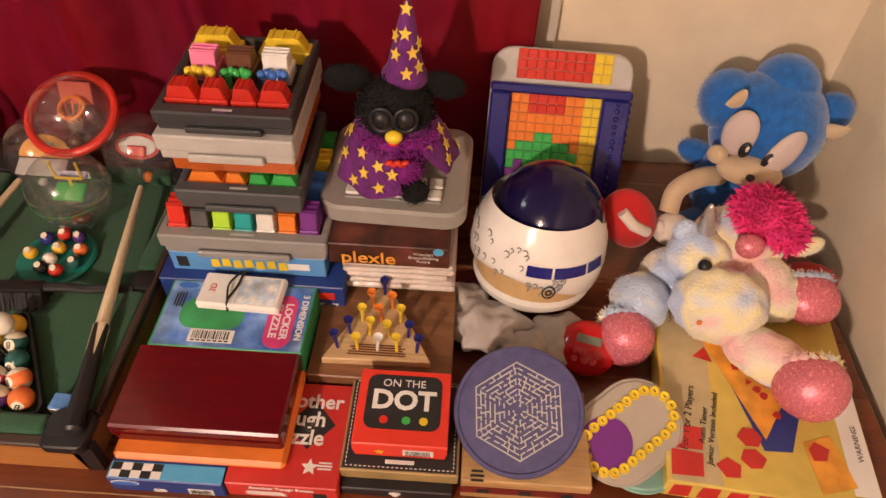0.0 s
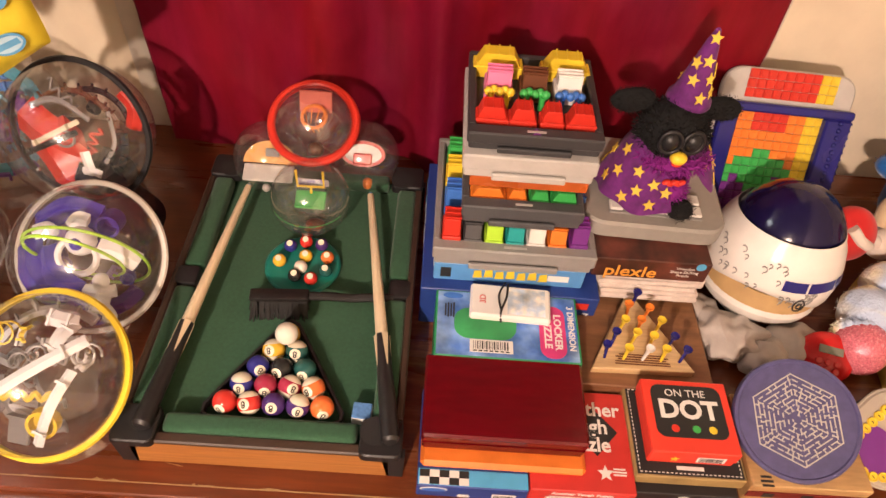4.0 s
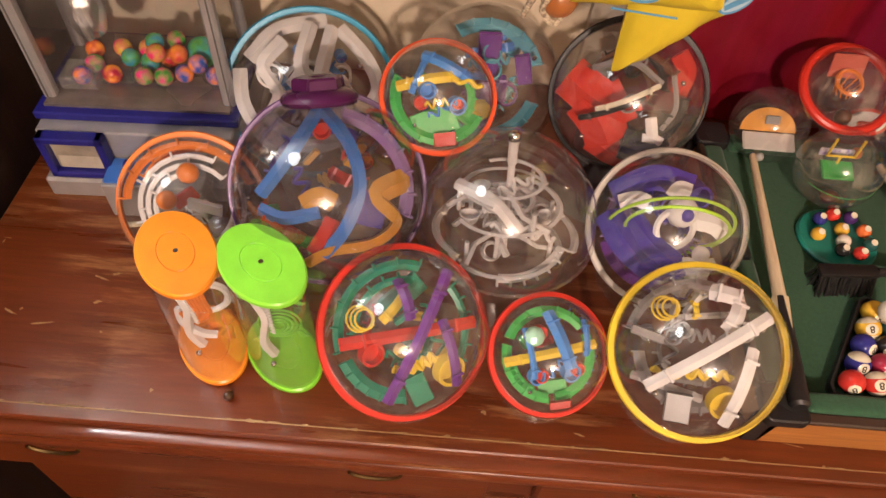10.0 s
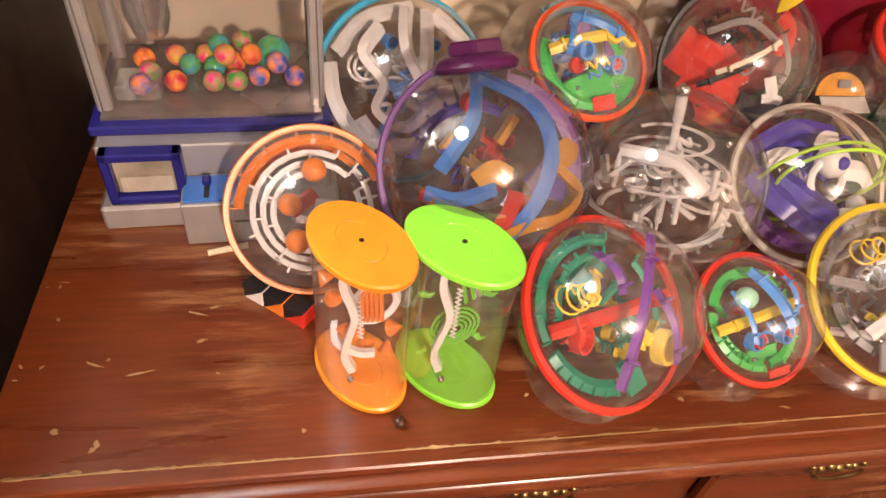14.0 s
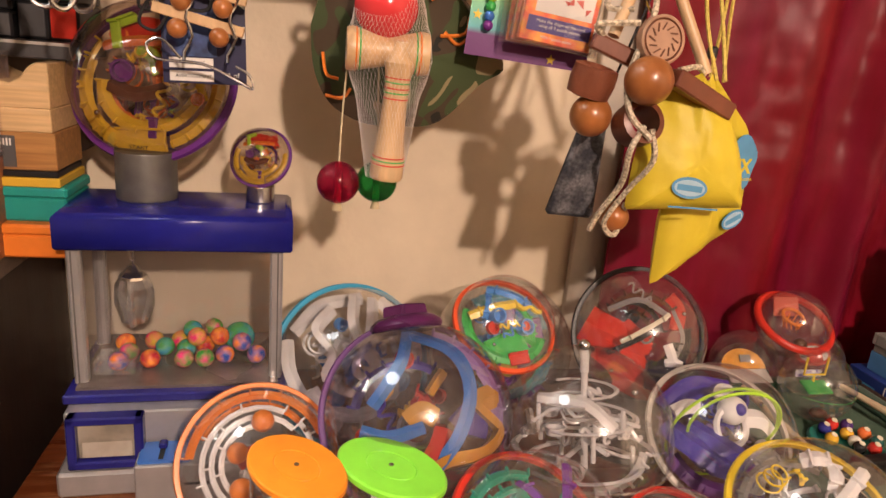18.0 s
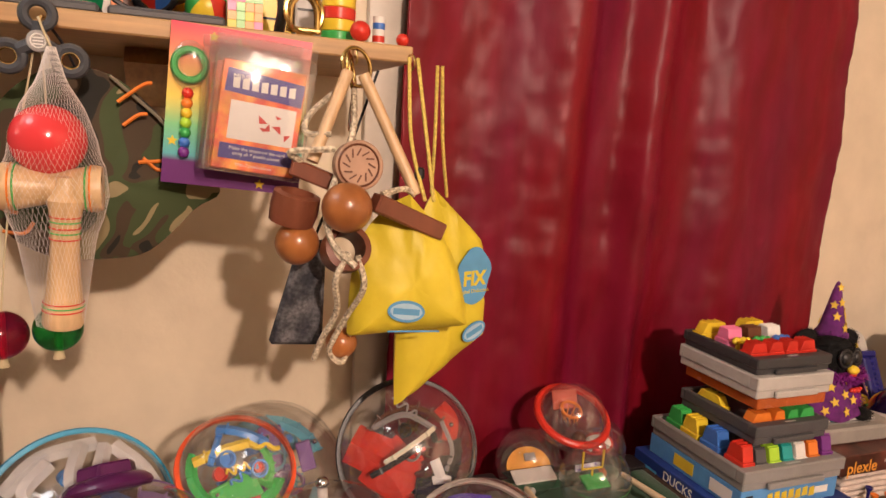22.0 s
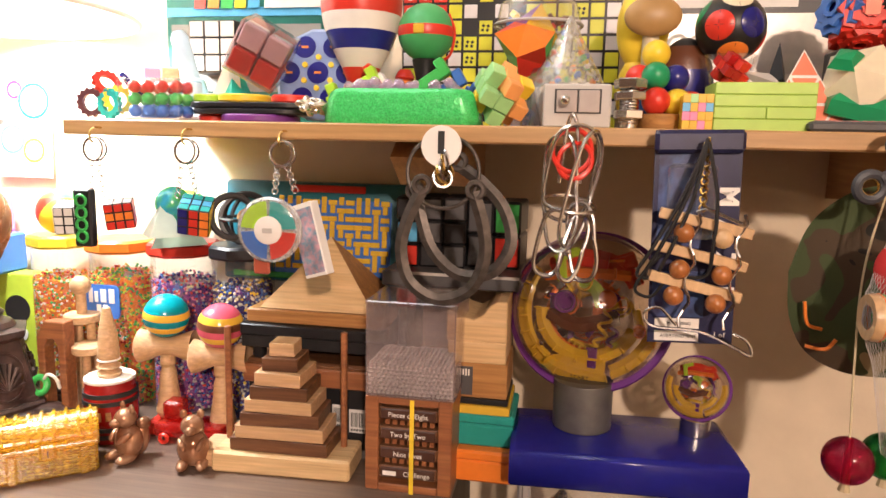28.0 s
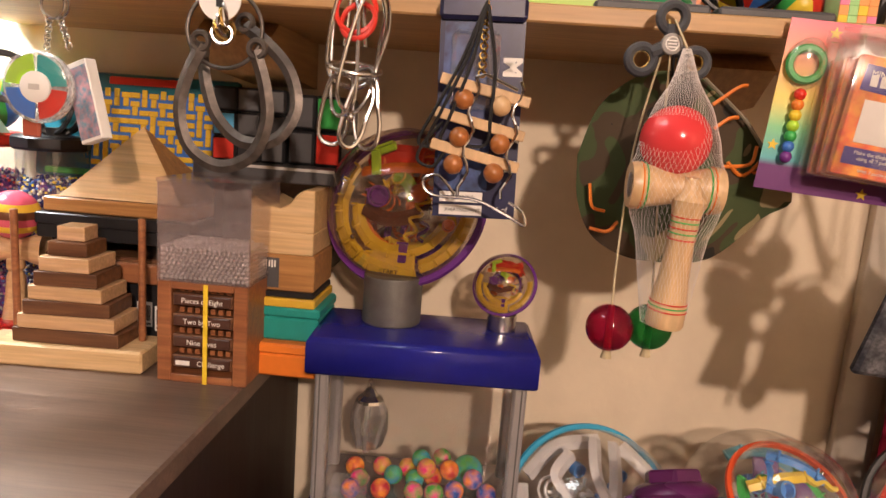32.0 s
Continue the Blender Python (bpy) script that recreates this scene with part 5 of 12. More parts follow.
# ---- small pool table ----
felt = mat("green_felt", (0.026, 0.087, 0.043), 0.97, vary=0.12, scale=200, bump=0.25, bump_scale=700, second=(0.021, 0.074, 0.037), mix_scale=9, sheen=0.15)
table_black = mat("matt_black_plastic", (0.014, 0.013, 0.014), 0.45, vary=0.1)
apron_wood = wood("orange_veneer", (0.40, 0.17, 0.045), (0.32, 0.125, 0.032), 0.4, (3, 30, 60))
PX, PY0, PY1, PZ, FELT = -0.297, 0.662, 1.165, 0.868, 0.8455


def pool_table():
    t = thing("pool_table", pose(PX, PY0, TOP), "miniature pool table with green felt and black corners", "pool table")
    L = PY1 - PY0
    f, z = FELT - TOP, PZ - TOP
    part("bed", box(0.30, L - 0.02, 0.012, pose(0, L / 2, f - 0.012)), felt, t)
    part("apron", box(0.318, 0.010, z - 0.014, pose(0, 0.007, 0.0), 0.001), apron_wood, t, "orange wood-grain apron")
    part("apron", box(0.318, 0.010, z - 0.014, pose(0, L - 0.007, 0.0), 0.001), apron_wood, t)
    for s in (-1, 1):
        part("side_board", box(0.010, L - 0.03, z - 0.014, pose(s * 0.161, L / 2, 0.0), 0.001), apron_wood, t)
    for x0, x1, y0, y1, ax in ((-0.118, 0.118, 0.014, 0.040, 0), (-0.118, 0.118, L - 0.040, L - 0.014, 0),
                               (-0.164, -0.134, 0.045, L / 2 - 0.018, 1), (-0.164, -0.134, L / 2 + 0.018, L - 0.045, 1),
                               (0.134, 0.164, 0.045, L / 2 - 0.018, 1), (0.134, 0.164, L / 2 + 0.018, L - 0.045, 1)):
        part("cushion", box(x1 - x0, y1 - y0, z - f, pose((x0 + x1) / 2, (y0 + y1) / 2, f), 0.007, 3), felt, t)
    part("rail", box(0.25, 0.014, 0.008, pose(0, 0.0075, z - 0.014), 0.002), mat("dark_brown_rail", (0.05, 0.03, 0.02), 0.5), t)
    for s in (-1, 1):
        part("rail", box(0.010, L - 0.09, 0.016, pose(s * 0.168, L / 2, z - 0.016), 0.002), mat("dark_brown_rail", (0, 0, 0)), t)
        for y, e in ((0.02, -1), (L - 0.02, 1)):
            bm = prism(rounded(0.052, 0.050, 0.008), 0.016, pose(s * 0.148, y, z - 0.013), bevel=0.002)
            part("corner_cap", bm, table_black, t, "black plastic corner")
            part("pocket", cyl(0.019, 0.002, pose(s * 0.140, y - e * 0.008, z + 0.0015), 24), INK, t)
            part("leg", prism([(-0.018, 0.0), (0.002, 0), (0.010, z - 0.012), (-0.020, z - 0.012)], 0.012, pose(s * 0.158, y - e * 0.014 * 0 + (0.006 if e > 0 else -0.006), 0.0, 90, 0, 0 if s > 0 else 0) @ Matrix.Diagonal((-s, 1, 1, 1))), table_black, t)
        part("side_pocket", box(0.034, 0.034, 0.02, pose(s * 0.153, L / 2, z - 0.0185), 0.006, 2), table_black, t)


pool_table()


def pool_ball(x, y, z, colour, stripe=False, number=True, rx=0, ry=0, r=0.0152, name="pool_ball"):
    ivory = mat("ivory_ball", (0.80, 0.74, 0.58), 0.12, vary=0.04)
    t = thing(name, pose(x, y, z, rx, ry, 0), ("striped " if stripe else "") + "glossy " + colour[0] + " miniature pool ball", "pool ball", "racked pool balls")
    c = mat("ball_" + colour[0], colour[1], 0.1, vary=0.03)
    if stripe:
        part("sphere", ball(r, None, 24), ivory, t)
        part("stripe", lathe([(r * 1.008 * math.cos(radians(q)), r * 1.008 * math.sin(radians(q))) for q in range(-32, 33, 8)], 24), c, t)
    else:
        part("sphere", ball(r, None, 24), c, t)
    if number:
        d = part("number_spot", ball(r * 1.016, pose(0, 0, 0, 90, 0, 0), 20, lo=62, hi=90), ivory, t)
        bm = ring(r * 0.14, r * 0.05, pose(0, -r * 1.02, r * 0.10, 90, 0, 0), 10, 4)
        ring(r * 0.12, r * 0.05, pose(0, -r * 1.02, -r * 0.14, 90, 0, 0), 10, 4, bm=bm)
        part("numeral", bm, INK, t)


BALLS = {"yellow": (0.80, 0.48, 0.05), "navy": (0.03, 0.03, 0.22), "red": (0.60, 0.04, 0.03), "violet": (0.07, 0.03, 0.16), "orange": (0.80, 0.19, 0.05), "green": (0.02, 0.10, 0.09), "maroon": (0.36, 0.03, 0.07), "black": (0.02, 0.02, 0.02)}
rack = ((("red", 0), ("red", 1), ("violet", 0), ("violet", 1), ("orange", 0)), (("navy", 1), ("maroon", 0), ("maroon", 1), ("orange", 1)), (("navy", 0), ("black", 0), ("green", 0)), (("yellow", 1), ("green", 1)), (("yellow", 0),))
for r, row in enumerate(rack):
    for k, (cn, st) in enumerate(row):
        pool_ball(-0.2885 + (k - (len(row) - 1) / 2) * 0.0306, 0.7215 + r * 0.0265, FELT + 0.0154, (cn, BALLS[cn]), bool(st), True, -20 - 11 * ((k * 3 + r) % 4), 18 * ((k + r * 2) % 5 - 2))
pool_ball(-0.286, 0.811, FELT + 0.0420, ("white", (0.80, 0.76, 0.66)), False, False, name="cue_ball")
t = thing("ball_rack", pose(-0.2885, 0.7195, FELT), "black plastic triangle rack round the balls", "rack")
tri = [Vector((-0.096, -0.018, 0.008)), Vector((0.096, -0.018, 0.008)), Vector((0, 0.143, 0.008))]
loop = []
for i in range(3):
    a, b_, c = tri[i - 1], tri[i], tri[(i + 1) % 3]
    loop += [b_ + (a - b_) * 0.10, b_ + (a - b_) * 0.035 + (c - b_) * 0.035, b_ + (c - b_) * 0.10]
part("frame", tube(loop, 0.0075, 6, closed=True, wide=0.45, up=(0, 0, 1)), table_black, t)

c = thing("chalk", pose(-0.177, 0.720, FELT, 0, 0, -3), "small blue cube of cue chalk with a white paper sleeve", "chalk")
part("cube", box(0.024, 0.022, 0.016, pose(0, 0, 0.0), 0.001), PAPER, c)
part("chalk_face", box(0.0236, 0.0216, 0.003, pose(0, 0, 0.0155), 0.0008), mat("blue_chalk", (0.10, 0.24, 0.52), 0.95, vary=0.2, scale=200), c)
pale = wood("maple", (0.74, 0.62, 0.42), (0.725, 0.60, 0.40), 0.35, (30, 30, 3))


def cue(a, b_, c):
    a, b_, c = Vector(a), Vector(b_), Vector(c)
    d = (c - a)
    t = thing("pool_cue", Matrix.Translation(c) @ (a - c).to_track_quat("Z", "Y").to_matrix().to_4x4(), "short two-tone pool cue resting along the table's rail", "pool cue", "pool cues")
    L, k = d.length, (c - b_).length
    part("shaft", lathe([(0, L), (0.0046, L), (0.0050, L - 0.004), (0.0085, k), (0, k)], 16), pale, t)
    part("butt", lathe([(0.0092, k), (0.0115, 0.02), (0.0115, 0.004), (0.008, 0), (0, 0)], 16), table_black, t)
    for s in range(4):
        u = math.tau * s / 4 + 0.4
        part("inlay_point", prism([(-0.0045, 0), (0.0045, 0), (0, -0.055)], 0.0006, pose(0.0094 * math.cos(u), 0.0094 * math.sin(u), k, 90, 0, math.degrees(u) + 90)), pale, t)
    part("tip", cyl(0.0032, 0.003, pose(0, 0, L), 12), P_BLUE, t)


cue((-0.398, 1.085, 0.882), (-0.424, 0.822, 0.880), (-0.434, 0.672, 0.879))
cue((-0.205, 1.085, 0.882), (-0.163, 0.822, 0.880), (-0.137, 0.672, 0.879))
t = thing("table_brush", pose(-0.262, 0.886, FELT, 0, 0, 4), "black table brush lying on the felt", "brush")
brush_black = mat("brush_black", (0.010, 0.008, 0.008), 0.5, vary=0.1)
part("handle", tube(spline([(-0.008, 0, 0.027), (0.02, 0.002, 0.024), (0.05, 0.003, 0.019), (0.075, 0.003, 0.021), (0.11, 0.004, 0.019)], 5), 0.0048, 8, wide=1.3), brush_black, t)
part("head", box(0.082, 0.020, 0.008, pose(-0.049, 0, 0.024), 0.003, 2), brush_black, t)
bm = bmesh.new()
rnd = random.Random(3)
for k in range(420):
    x, y = rnd.uniform(-0.088, -0.010), rnd.uniform(-0.009, 0.009)
    tube([(x, y, 0.026), (x * 1.03 + rnd.uniform(-.004, .004), y * 2.0 - 0.006 + rnd.uniform(-.003, .003), 0.0005)], 0.0009, 3, bm=bm)
part("bristles", bm, INK, t)

t = thing("ball_game_disc", pose(-0.293, 0.958, FELT), "round teal peg game set with tiny pool balls", "game")
part("disc", cyl(0.056, 0.009, None, 44, 0.003), plastic("sea_green_plastic", (0.01, 0.20, 0.16), 0.3), t)
tiny = [("yellow", -0.033, -0.004), ("navy", -0.022, 0.026), ("red", 0.0, 0.036), ("violet", 0.024, 0.032), ("yellow", 0.004, 0.008), ("orange", 0.036, 0.008), ("green", 0.037, -0.017), ("red", 0.018, -0.034), ("black", -0.006, -0.030), ("white", 0.0, -0.014)]
for cn, x, y in tiny:
    part("tiny_ball", ball(0.0100, pose(x, y, 0.0178), 18), mat("ball_" + cn, BALLS.get(cn, (0.8, 0.76, 0.66)), 0.1, vary=0.03), t)
    if cn != "white":
        part("number_spot", cyl(0.0046, 0.0008, pose(x, y - 0.0032, 0.0270, 20), 12), mat("ivory_ball", (0, 0, 0)), t)


# ---- little sports globes ----
def globe(x, y, z, r, label):
    t = thing("sports_globe", pose(x, y, z), label, "puzzle ball", "clear sports globes")
    part("shell", ball(r, None, 40), CLEAR, t, "clear plastic shell")
    return t


g = globe(-0.371, 1.133, FELT + 0.0585, 0.058, "small clear globe with a tiny hockey rink inside")
part("rink", box(0.080, 0.030, 0.004, pose(0, -0.022, -0.016, 24), 0.002), P_WHITE, g)
part("backdrop", prism([(0.043 * math.cos(a), 0.036 * math.sin(a)) for a in np.linspace(0, math.pi, 20)], 0.002, pose(0, -0.004, -0.010, 52)), mat("orange_print", (0, 0, 0)), g, "orange printed half-round backdrop")
part("goal_mouth", box(0.022, 0.013, 0.003, pose(0.004, 0.004, 0.006, 52), 0.001), P_GREY, g)
part("black_shelf", prism([(0.050 * math.cos(a), 0.030 * math.sin(a)) for a in np.linspace(-math.pi, 0, 20)], 0.002, pose(0, -0.002, -0.014, 14)), P_BLACK, g)
part("puck", ball(0.007, pose(-0.005, -0.030, -0.040), 12), P_WHITE, g)
g = globe(-0.292, 1.046, FELT + 0.0605, 0.060, "small clear globe with a green football field and yellow goal")
part("field", box(0.046, 0.030, 0.005, pose(0, 0, -0.006, 20), 0.0015), P_GREEN, g)
part("field_edge", tube([(0.058 * math.cos(a), 0.058 * math.sin(a), -0.004) for a in np.linspace(-2.6, -0.55, 18)], 0.0007, 4), P_GREEN, g, "thin green line along the globe")
bm = tube([(-0.02, 0.01, 0.045), (-0.02, 0.01, 0.014), (0.02, 0.01, 0.014), (0.02, 0.01, 0.045)], 0.0022, 6)
tube([(0, 0.01, 0.014), (0, 0.008, -0.004)], 0.0022, 6, bm=bm)
part("goal", bm, P_YELLOW, g)
part("banner", box(0.05, 0.003, 0.012, pose(0, 0.022, 0.004, -10), 0.001), mat("banner_print", (0.6, 0.6, 0.62), 0.5, vary=0.6, second=(0.12, 0.08, 0.3), mix_scale=120), g)
part("tiny_football", ball(0.012, pose(0.006, -0.012, -0.046) @ Matrix.Diagonal((1.3, 1, 0.7, 1)), 14), P_BROWN, g)
g = globe(-0.223, 1.152, FELT + 0.0585, 0.058, "small clear globe with a red baseball diamond inside")
part("stadium", prism([(0.036 * math.cos(a), 0.021 * math.sin(a)) for a in np.linspace(0, 6.1, 28)], 0.003, pose(0, -0.004, 0.008, 52)), P_RED, g, "oval red stadium")
part("stadium_band", prism([(0.030 * math.cos(a), 0.016 * math.sin(a)) for a in np.linspace(0, 6.1, 28)], 0.001, pose(0, -0.0068, 0.0102, 52)), P_WHITE, g)
part("infield", box(0.030, 0.018, 0.006, pose(0, -0.012, 0.004, 52), 0.002), P_RED, g)
part("post", tube([(0, -0.004, 0.004), (0, 0.004, -0.056)], 0.004, 8), CLEAR, g)
part("tiny_ball", ball(0.010, pose(0.008, -0.02, -0.042), 12), P_ORANGE, g)
g = globe(-0.294, 1.128, FELT + 0.135, 0.060, "small clear globe with a red rim and an orange basketball hoop")
part("rim", ring(0.064, 0.0065, pose(0, 0, 0.004, 28), 48, 10), P_RED, g, "thick red rim")
part("hoop", ring(0.018, 0.003, pose(0, 0.004, 0.012, 28), 24, 6), P_ORANGE, g)
part("backboard", box(0.05, 0.003, 0.034, pose(0, 0.022, 0.006, -20), 0.001), mat("red_haze_print", (0.55, 0.12, 0.08), 0.4), g)
bm = bmesh.new()
for k in range(10):
    u = math.tau * k / 10
    tube([(0.018 * math.cos(u), 0.004 + 0.018 * math.sin(u), 0.012), (0.012 * math.cos(u + .4), 0.004 + 0.012 * math.sin(u + .4), -0.008)], 0.0012, 4, bm=bm)
part("net", bm, P_ORANGE, g)
part("tiny_ball", ball(0.012, pose(0.004, -0.022, -0.03), 14), P_BROWN, g)

# ---- maze balls ----
def facing(c, target):
    """A pose at c whose z looks at target and whose x stays level."""
    z = (Vector(target) - Vector(c)).normalized()
    x = Vector((0, 0, 1)).cross(z).normalized()
    y = z.cross(x)
    m = Matrix((x, y, z)).transposed().to_4x4()
    m.translation = c
    return m


EYE_SIDE = (-0.60, 0.25, 1.65)
WHITE_T = plastic("white_track", (0.84, 0.83, 0.83), 0.35)
FROST = mat("frosted_clear", (0.82, 0.80, 0.80), 0.25, vary=0.12, trans=0.35)
GREY_T = mat("smoky_track", (0.30, 0.28, 0.28), 0.3, vary=0.1, trans=0.2)
LILAC = plastic("lilac_plastic", (0.36, 0.24, 0.52))
JADE = plastic("jade_plastic", (0.02, 0.28, 0.17))
AZURE = plastic("azure_plastic", (0.06, 0.26, 0.68))
GRASS = plastic("grass_green_plastic", (0.06, 0.50, 0.10))
AMBER = plastic("amber_yellow_plastic", (0.80, 0.42, 0.04))
VIOLET = plastic("violet_plastic", (0.15, 0.03, 0.28))
INDIGO = plastic("indigo_plastic", (0.06, 0.04, 0.36))


def track(t, R, spec):
    """One piece of a ball's inner track, in parts of its radius: x to the right, y up, z towards the front."""
    kind, mm, *a = spec
    if kind == "bar":
        x0, y0, z0, x1, y1, z1, w = a
        bow = 0.12
        pts = []
        for k in range(7):
            u = k / 6
            pts.append((R * (x0 + (x1 - x0) * u), R * (y0 + (y1 - y0) * u), R * (z0 + (z1 - z0) * u + bow * math.sin(math.pi * u))))
        bm = tube(pts, R * w * 0.36, 4, wide=1.9, up=(0, 0, 1))
        for k in (1, 5):
            box(R * w * 1.5, R * 0.03, R * 0.07, pose(*pts[k], 0, 0, math.degrees(math.atan2(y1 - y0, x1 - x0)) + 90), bm=bm)
    elif kind == "arc":
        r, a0, a1, z, w = a
        pts = [(R * r * math.cos(radians(a0 + (a1 - a0) * k / 18)), R * r * math.sin(radians(a0 + (a1 - a0) * k / 18)), R * z) for k in range(19)]
        bm = tube(pts, R * w * 0.36, 4, wide=2.0, up=(0, 0, 1))
        for k in range(0, 19, 3):
            p = Vector(pts[k])
            d = Vector((p.x, p.y, 0)).normalized()
            box(R * 0.028, R * 0.10, R * 0.05, pose(p.x + d.x * R * 0.05, p.y + d.y * R * 0.05, p.z, 0, 0, math.degrees(math.atan2(d.y, d.x)) - 90), R * 0.01, bm=bm)
    elif kind == "cup":
        x, y, z, r, h = a
        bm = lathe([(0, 0), (R * r, 0), (R * r, R * h), (R * r * 0.78, R * h), (R * r * 0.74, R * 0.04), (0, R * 0.04)], 18, pose(R * x, R * y, R * z, 25, 10, 0))
    elif kind == "plate":
        x, y, z, w, h, rz = a
        bm = box(R * w, R * h, R * 0.05, pose(R * x, R * y, R * z, 12, -10, rz), R * 0.015)
        box(R * w * 0.94, R * 0.03, R * 0.1, pose(R * x, R * y, R * z, 12, -10, rz) @ pose(0, R * h * 0.44, 0), bm=bm)
    elif kind == "coil":
        x, y, z, r, turns, w = a
        pts = [(R * (x + r * (1 - 0.04 * k / 4) * math.cos(k * 0.5)), R * (y + r * (1 - 0.04 * k / 4) * math.sin(k * 0.5)), R * (z + 0.012 * k)) for k in range(int(turns * 12.6))]
        bm = tube(pts, R * w, 5)
    elif kind == "wave":
        x0, y0, x1, y1, z, amp, n, w = a
        pts = []
        for k in range(8 * n + 1):
            u = k / (8 * n)
            q = amp * math.sin(math.tau * n * u)
            dx, dy = x1 - x0, y1 - y0
            l = math.hypot(dx, dy)
            pts.append((R * (x0 + dx * u - dy / l * q), R * (y0 + dy * u + dx / l * q), R * z + R * 0.08 * math.sin(math.pi * u)))
        bm = tube(pts, R * w, 5)
    elif kind == "rib":
        w, *pts = a
        bm = tube(spline([Vector(q) * R for q in pts], 6), R * w * 0.40, 4, wide=2.1, up=(0, 0, 1))
    elif kind == "dot":
        x, y, z, r = a
        bm = ball(R * r, pose(R * x, R * y, R * z), 14)
    elif kind == "ring":
        r, z, w, rx, ry = a
        bm = ring(R * r, R * w, pose(0, 0, R * z, rx, ry, 0), 40, 6)
    part("track", bm, mm, t, angle=0.5)


def clutter(t, R, seed, palette, n=9):
    """The small tracks and posts deeper in a ball."""
    rnd = random.Random(seed)
    for k in range(n):
        mm = rnd.choice(palette)
        u = rnd.uniform(0, 360)
        z = rnd.uniform(-0.55, 0.15)
        q = rnd.uniform(0.2, math.sqrt(max(0.05, 0.70 - z * z)))
        x, y = q * math.cos(radians(u)), q * math.sin(radians(u))
        kind = rnd.choice(("arc", "bar", "cup", "plate", "coil", "wave"))
        if kind == "arc":
            track(t, R, ("arc", mm, max(0.35, q), u, u + rnd.uniform(50, 130), z, rnd.uniform(0.04, 0.07)))
        elif kind == "bar":
            track(t, R, ("bar", mm, x, y, z, x * 0.2 - y * 0.7, y * 0.2 + x * 0.7, z + rnd.uniform(0, 0.3), rnd.uniform(0.05, 0.1)))
        elif kind == "cup":
            track(t, R, ("cup", mm, x * 0.85, y * 0.85, z, rnd.uniform(0.07, 0.12), 0.10))
        elif kind == "plate":
            track(t, R, ("plate", mm, x * 0.8, y * 0.8, z, rnd.uniform(0.15, 0.32), rnd.uniform(0.05, 0.11), rnd.uniform(0, 180)))
        elif kind == "coil":
            track(t, R, ("coil", mm, x * 0.7, y * 0.7, z, rnd.uniform(0.1, 0.17), 2.2, 0.018))
        else:
            track(t, R, ("wave", mm, x * 0.8, y * 0.8, -y * 0.5, x * 0.5, z + 0.2, 0.07, 3, 0.025))


def maze_ball(c, R, rim, label, specs, seed, palette, n=9, target=EYE_SIDE, rim_w=0.055, shell=CLEAR, stand=True):
    t = thing("maze_ball", facing(c, target), label, "puzzle ball", "clear maze balls")
    part("front_shell", ball(R, None, 48, lo=2, hi=90), shell, t, "clear plastic dome")
    part("back_shell", ball(R * 0.995, None, 48, lo=-90, hi=-2), shell, t, "clear plastic dome")
    if rim:
        part("rim", lathe([(R * 0.985, -R * rim_w * 0.8), (R * (1.0 + rim_w), -R * rim_w * 0.8), (R * (1.015 + rim_w), 0), (R * (1.0 + rim_w), R * rim_w * 0.8), (R * 0.985, R * rim_w * 0.8), (R * 0.985, -R * rim_w * 0.8)], 64), rim, t, "coloured plastic rim")
    for s in specs:
        track(t, R, s)
    clutter(t, R, seed, palette, int(n * 1.8))
    for k in range(2):
        part("steel_ball", ball(R * 0.035, pose(R * (0.6 - k * 1.1), R * (0.35 - 0.9 * k), R * 0.28), 12), STEEL, t)
    if stand:
        foot = c[2] - TOP
        if foot > 0.03:
            inv = facing(c, target).inverted()
            r0 = R * 0.55
            lo = -foot
            hi = -math.sqrt(R * R - r0 * r0) * 1.0
            part("stand", lathe([(r0 * 1.25, lo + 0.0005), (r0 * 1.22, lo + 0.004), (r0 * 1.05, (lo + hi) / 2), (r0 * 1.04, hi)], 36, inv @ Matrix.Translation(c)), CLEAR, t, "clear plastic stand")
    return t


# red-rimmed large ball
maze_ball((-0.889, 0.714, 0.905), 0.0955, P_RED, "clear maze ball with a red rim and green and purple tracks", [
    ("arc", JADE, 0.80, 55, 175, -0.05, 0.09), ("arc", JADE, 0.62, 60, 160, 0.0, 0.06), ("arc", JADE, 0.78, 185, 250, -0.1, 0.12), ("arc", JADE, 0.8, -60, 20, -0.1, 0.07),
    ("plate", JADE, -0.1, -0.68, 0.0, 0.26, 0.42, 5), ("bar", VIOLET, -0.58, -0.62, 0.35, 0.62, 0.52, 0.45, 0.10), ("bar", VIOLET, 0.08, 0.62, 0.2, 0.02, 0.15, 0.35, 0.10), ("bar", VIOLET, 0.34, 0.02, 0.45, 0.28, -0.78, 0.3, 0.09),
    ("bar", P_RED, -0.8, 0.16, 0.05, 0.85, -0.22, 0.05, 0.11), ("cup", P_YELLOW, 0.25, -0.55, 0.2, 0.19, 0.14), ("wave", P_YELLOW, -0.35, -0.36, 0.18, -0.38, 0.25, 0.05, 5, 0.04), ("coil", P_YELLOW, -0.5, 0.36, 0.1, 0.16, 3, 0.014), ("plate", JADE, 0.2, 0.4, -0.3, 0.6, 0.3, 20), ("cup", P_RED, -0.5, -0.05, 0, 0.15, 0.12)],
    11, [JADE, JADE, P_RED, P_YELLOW], 7, rim_w=0.05)
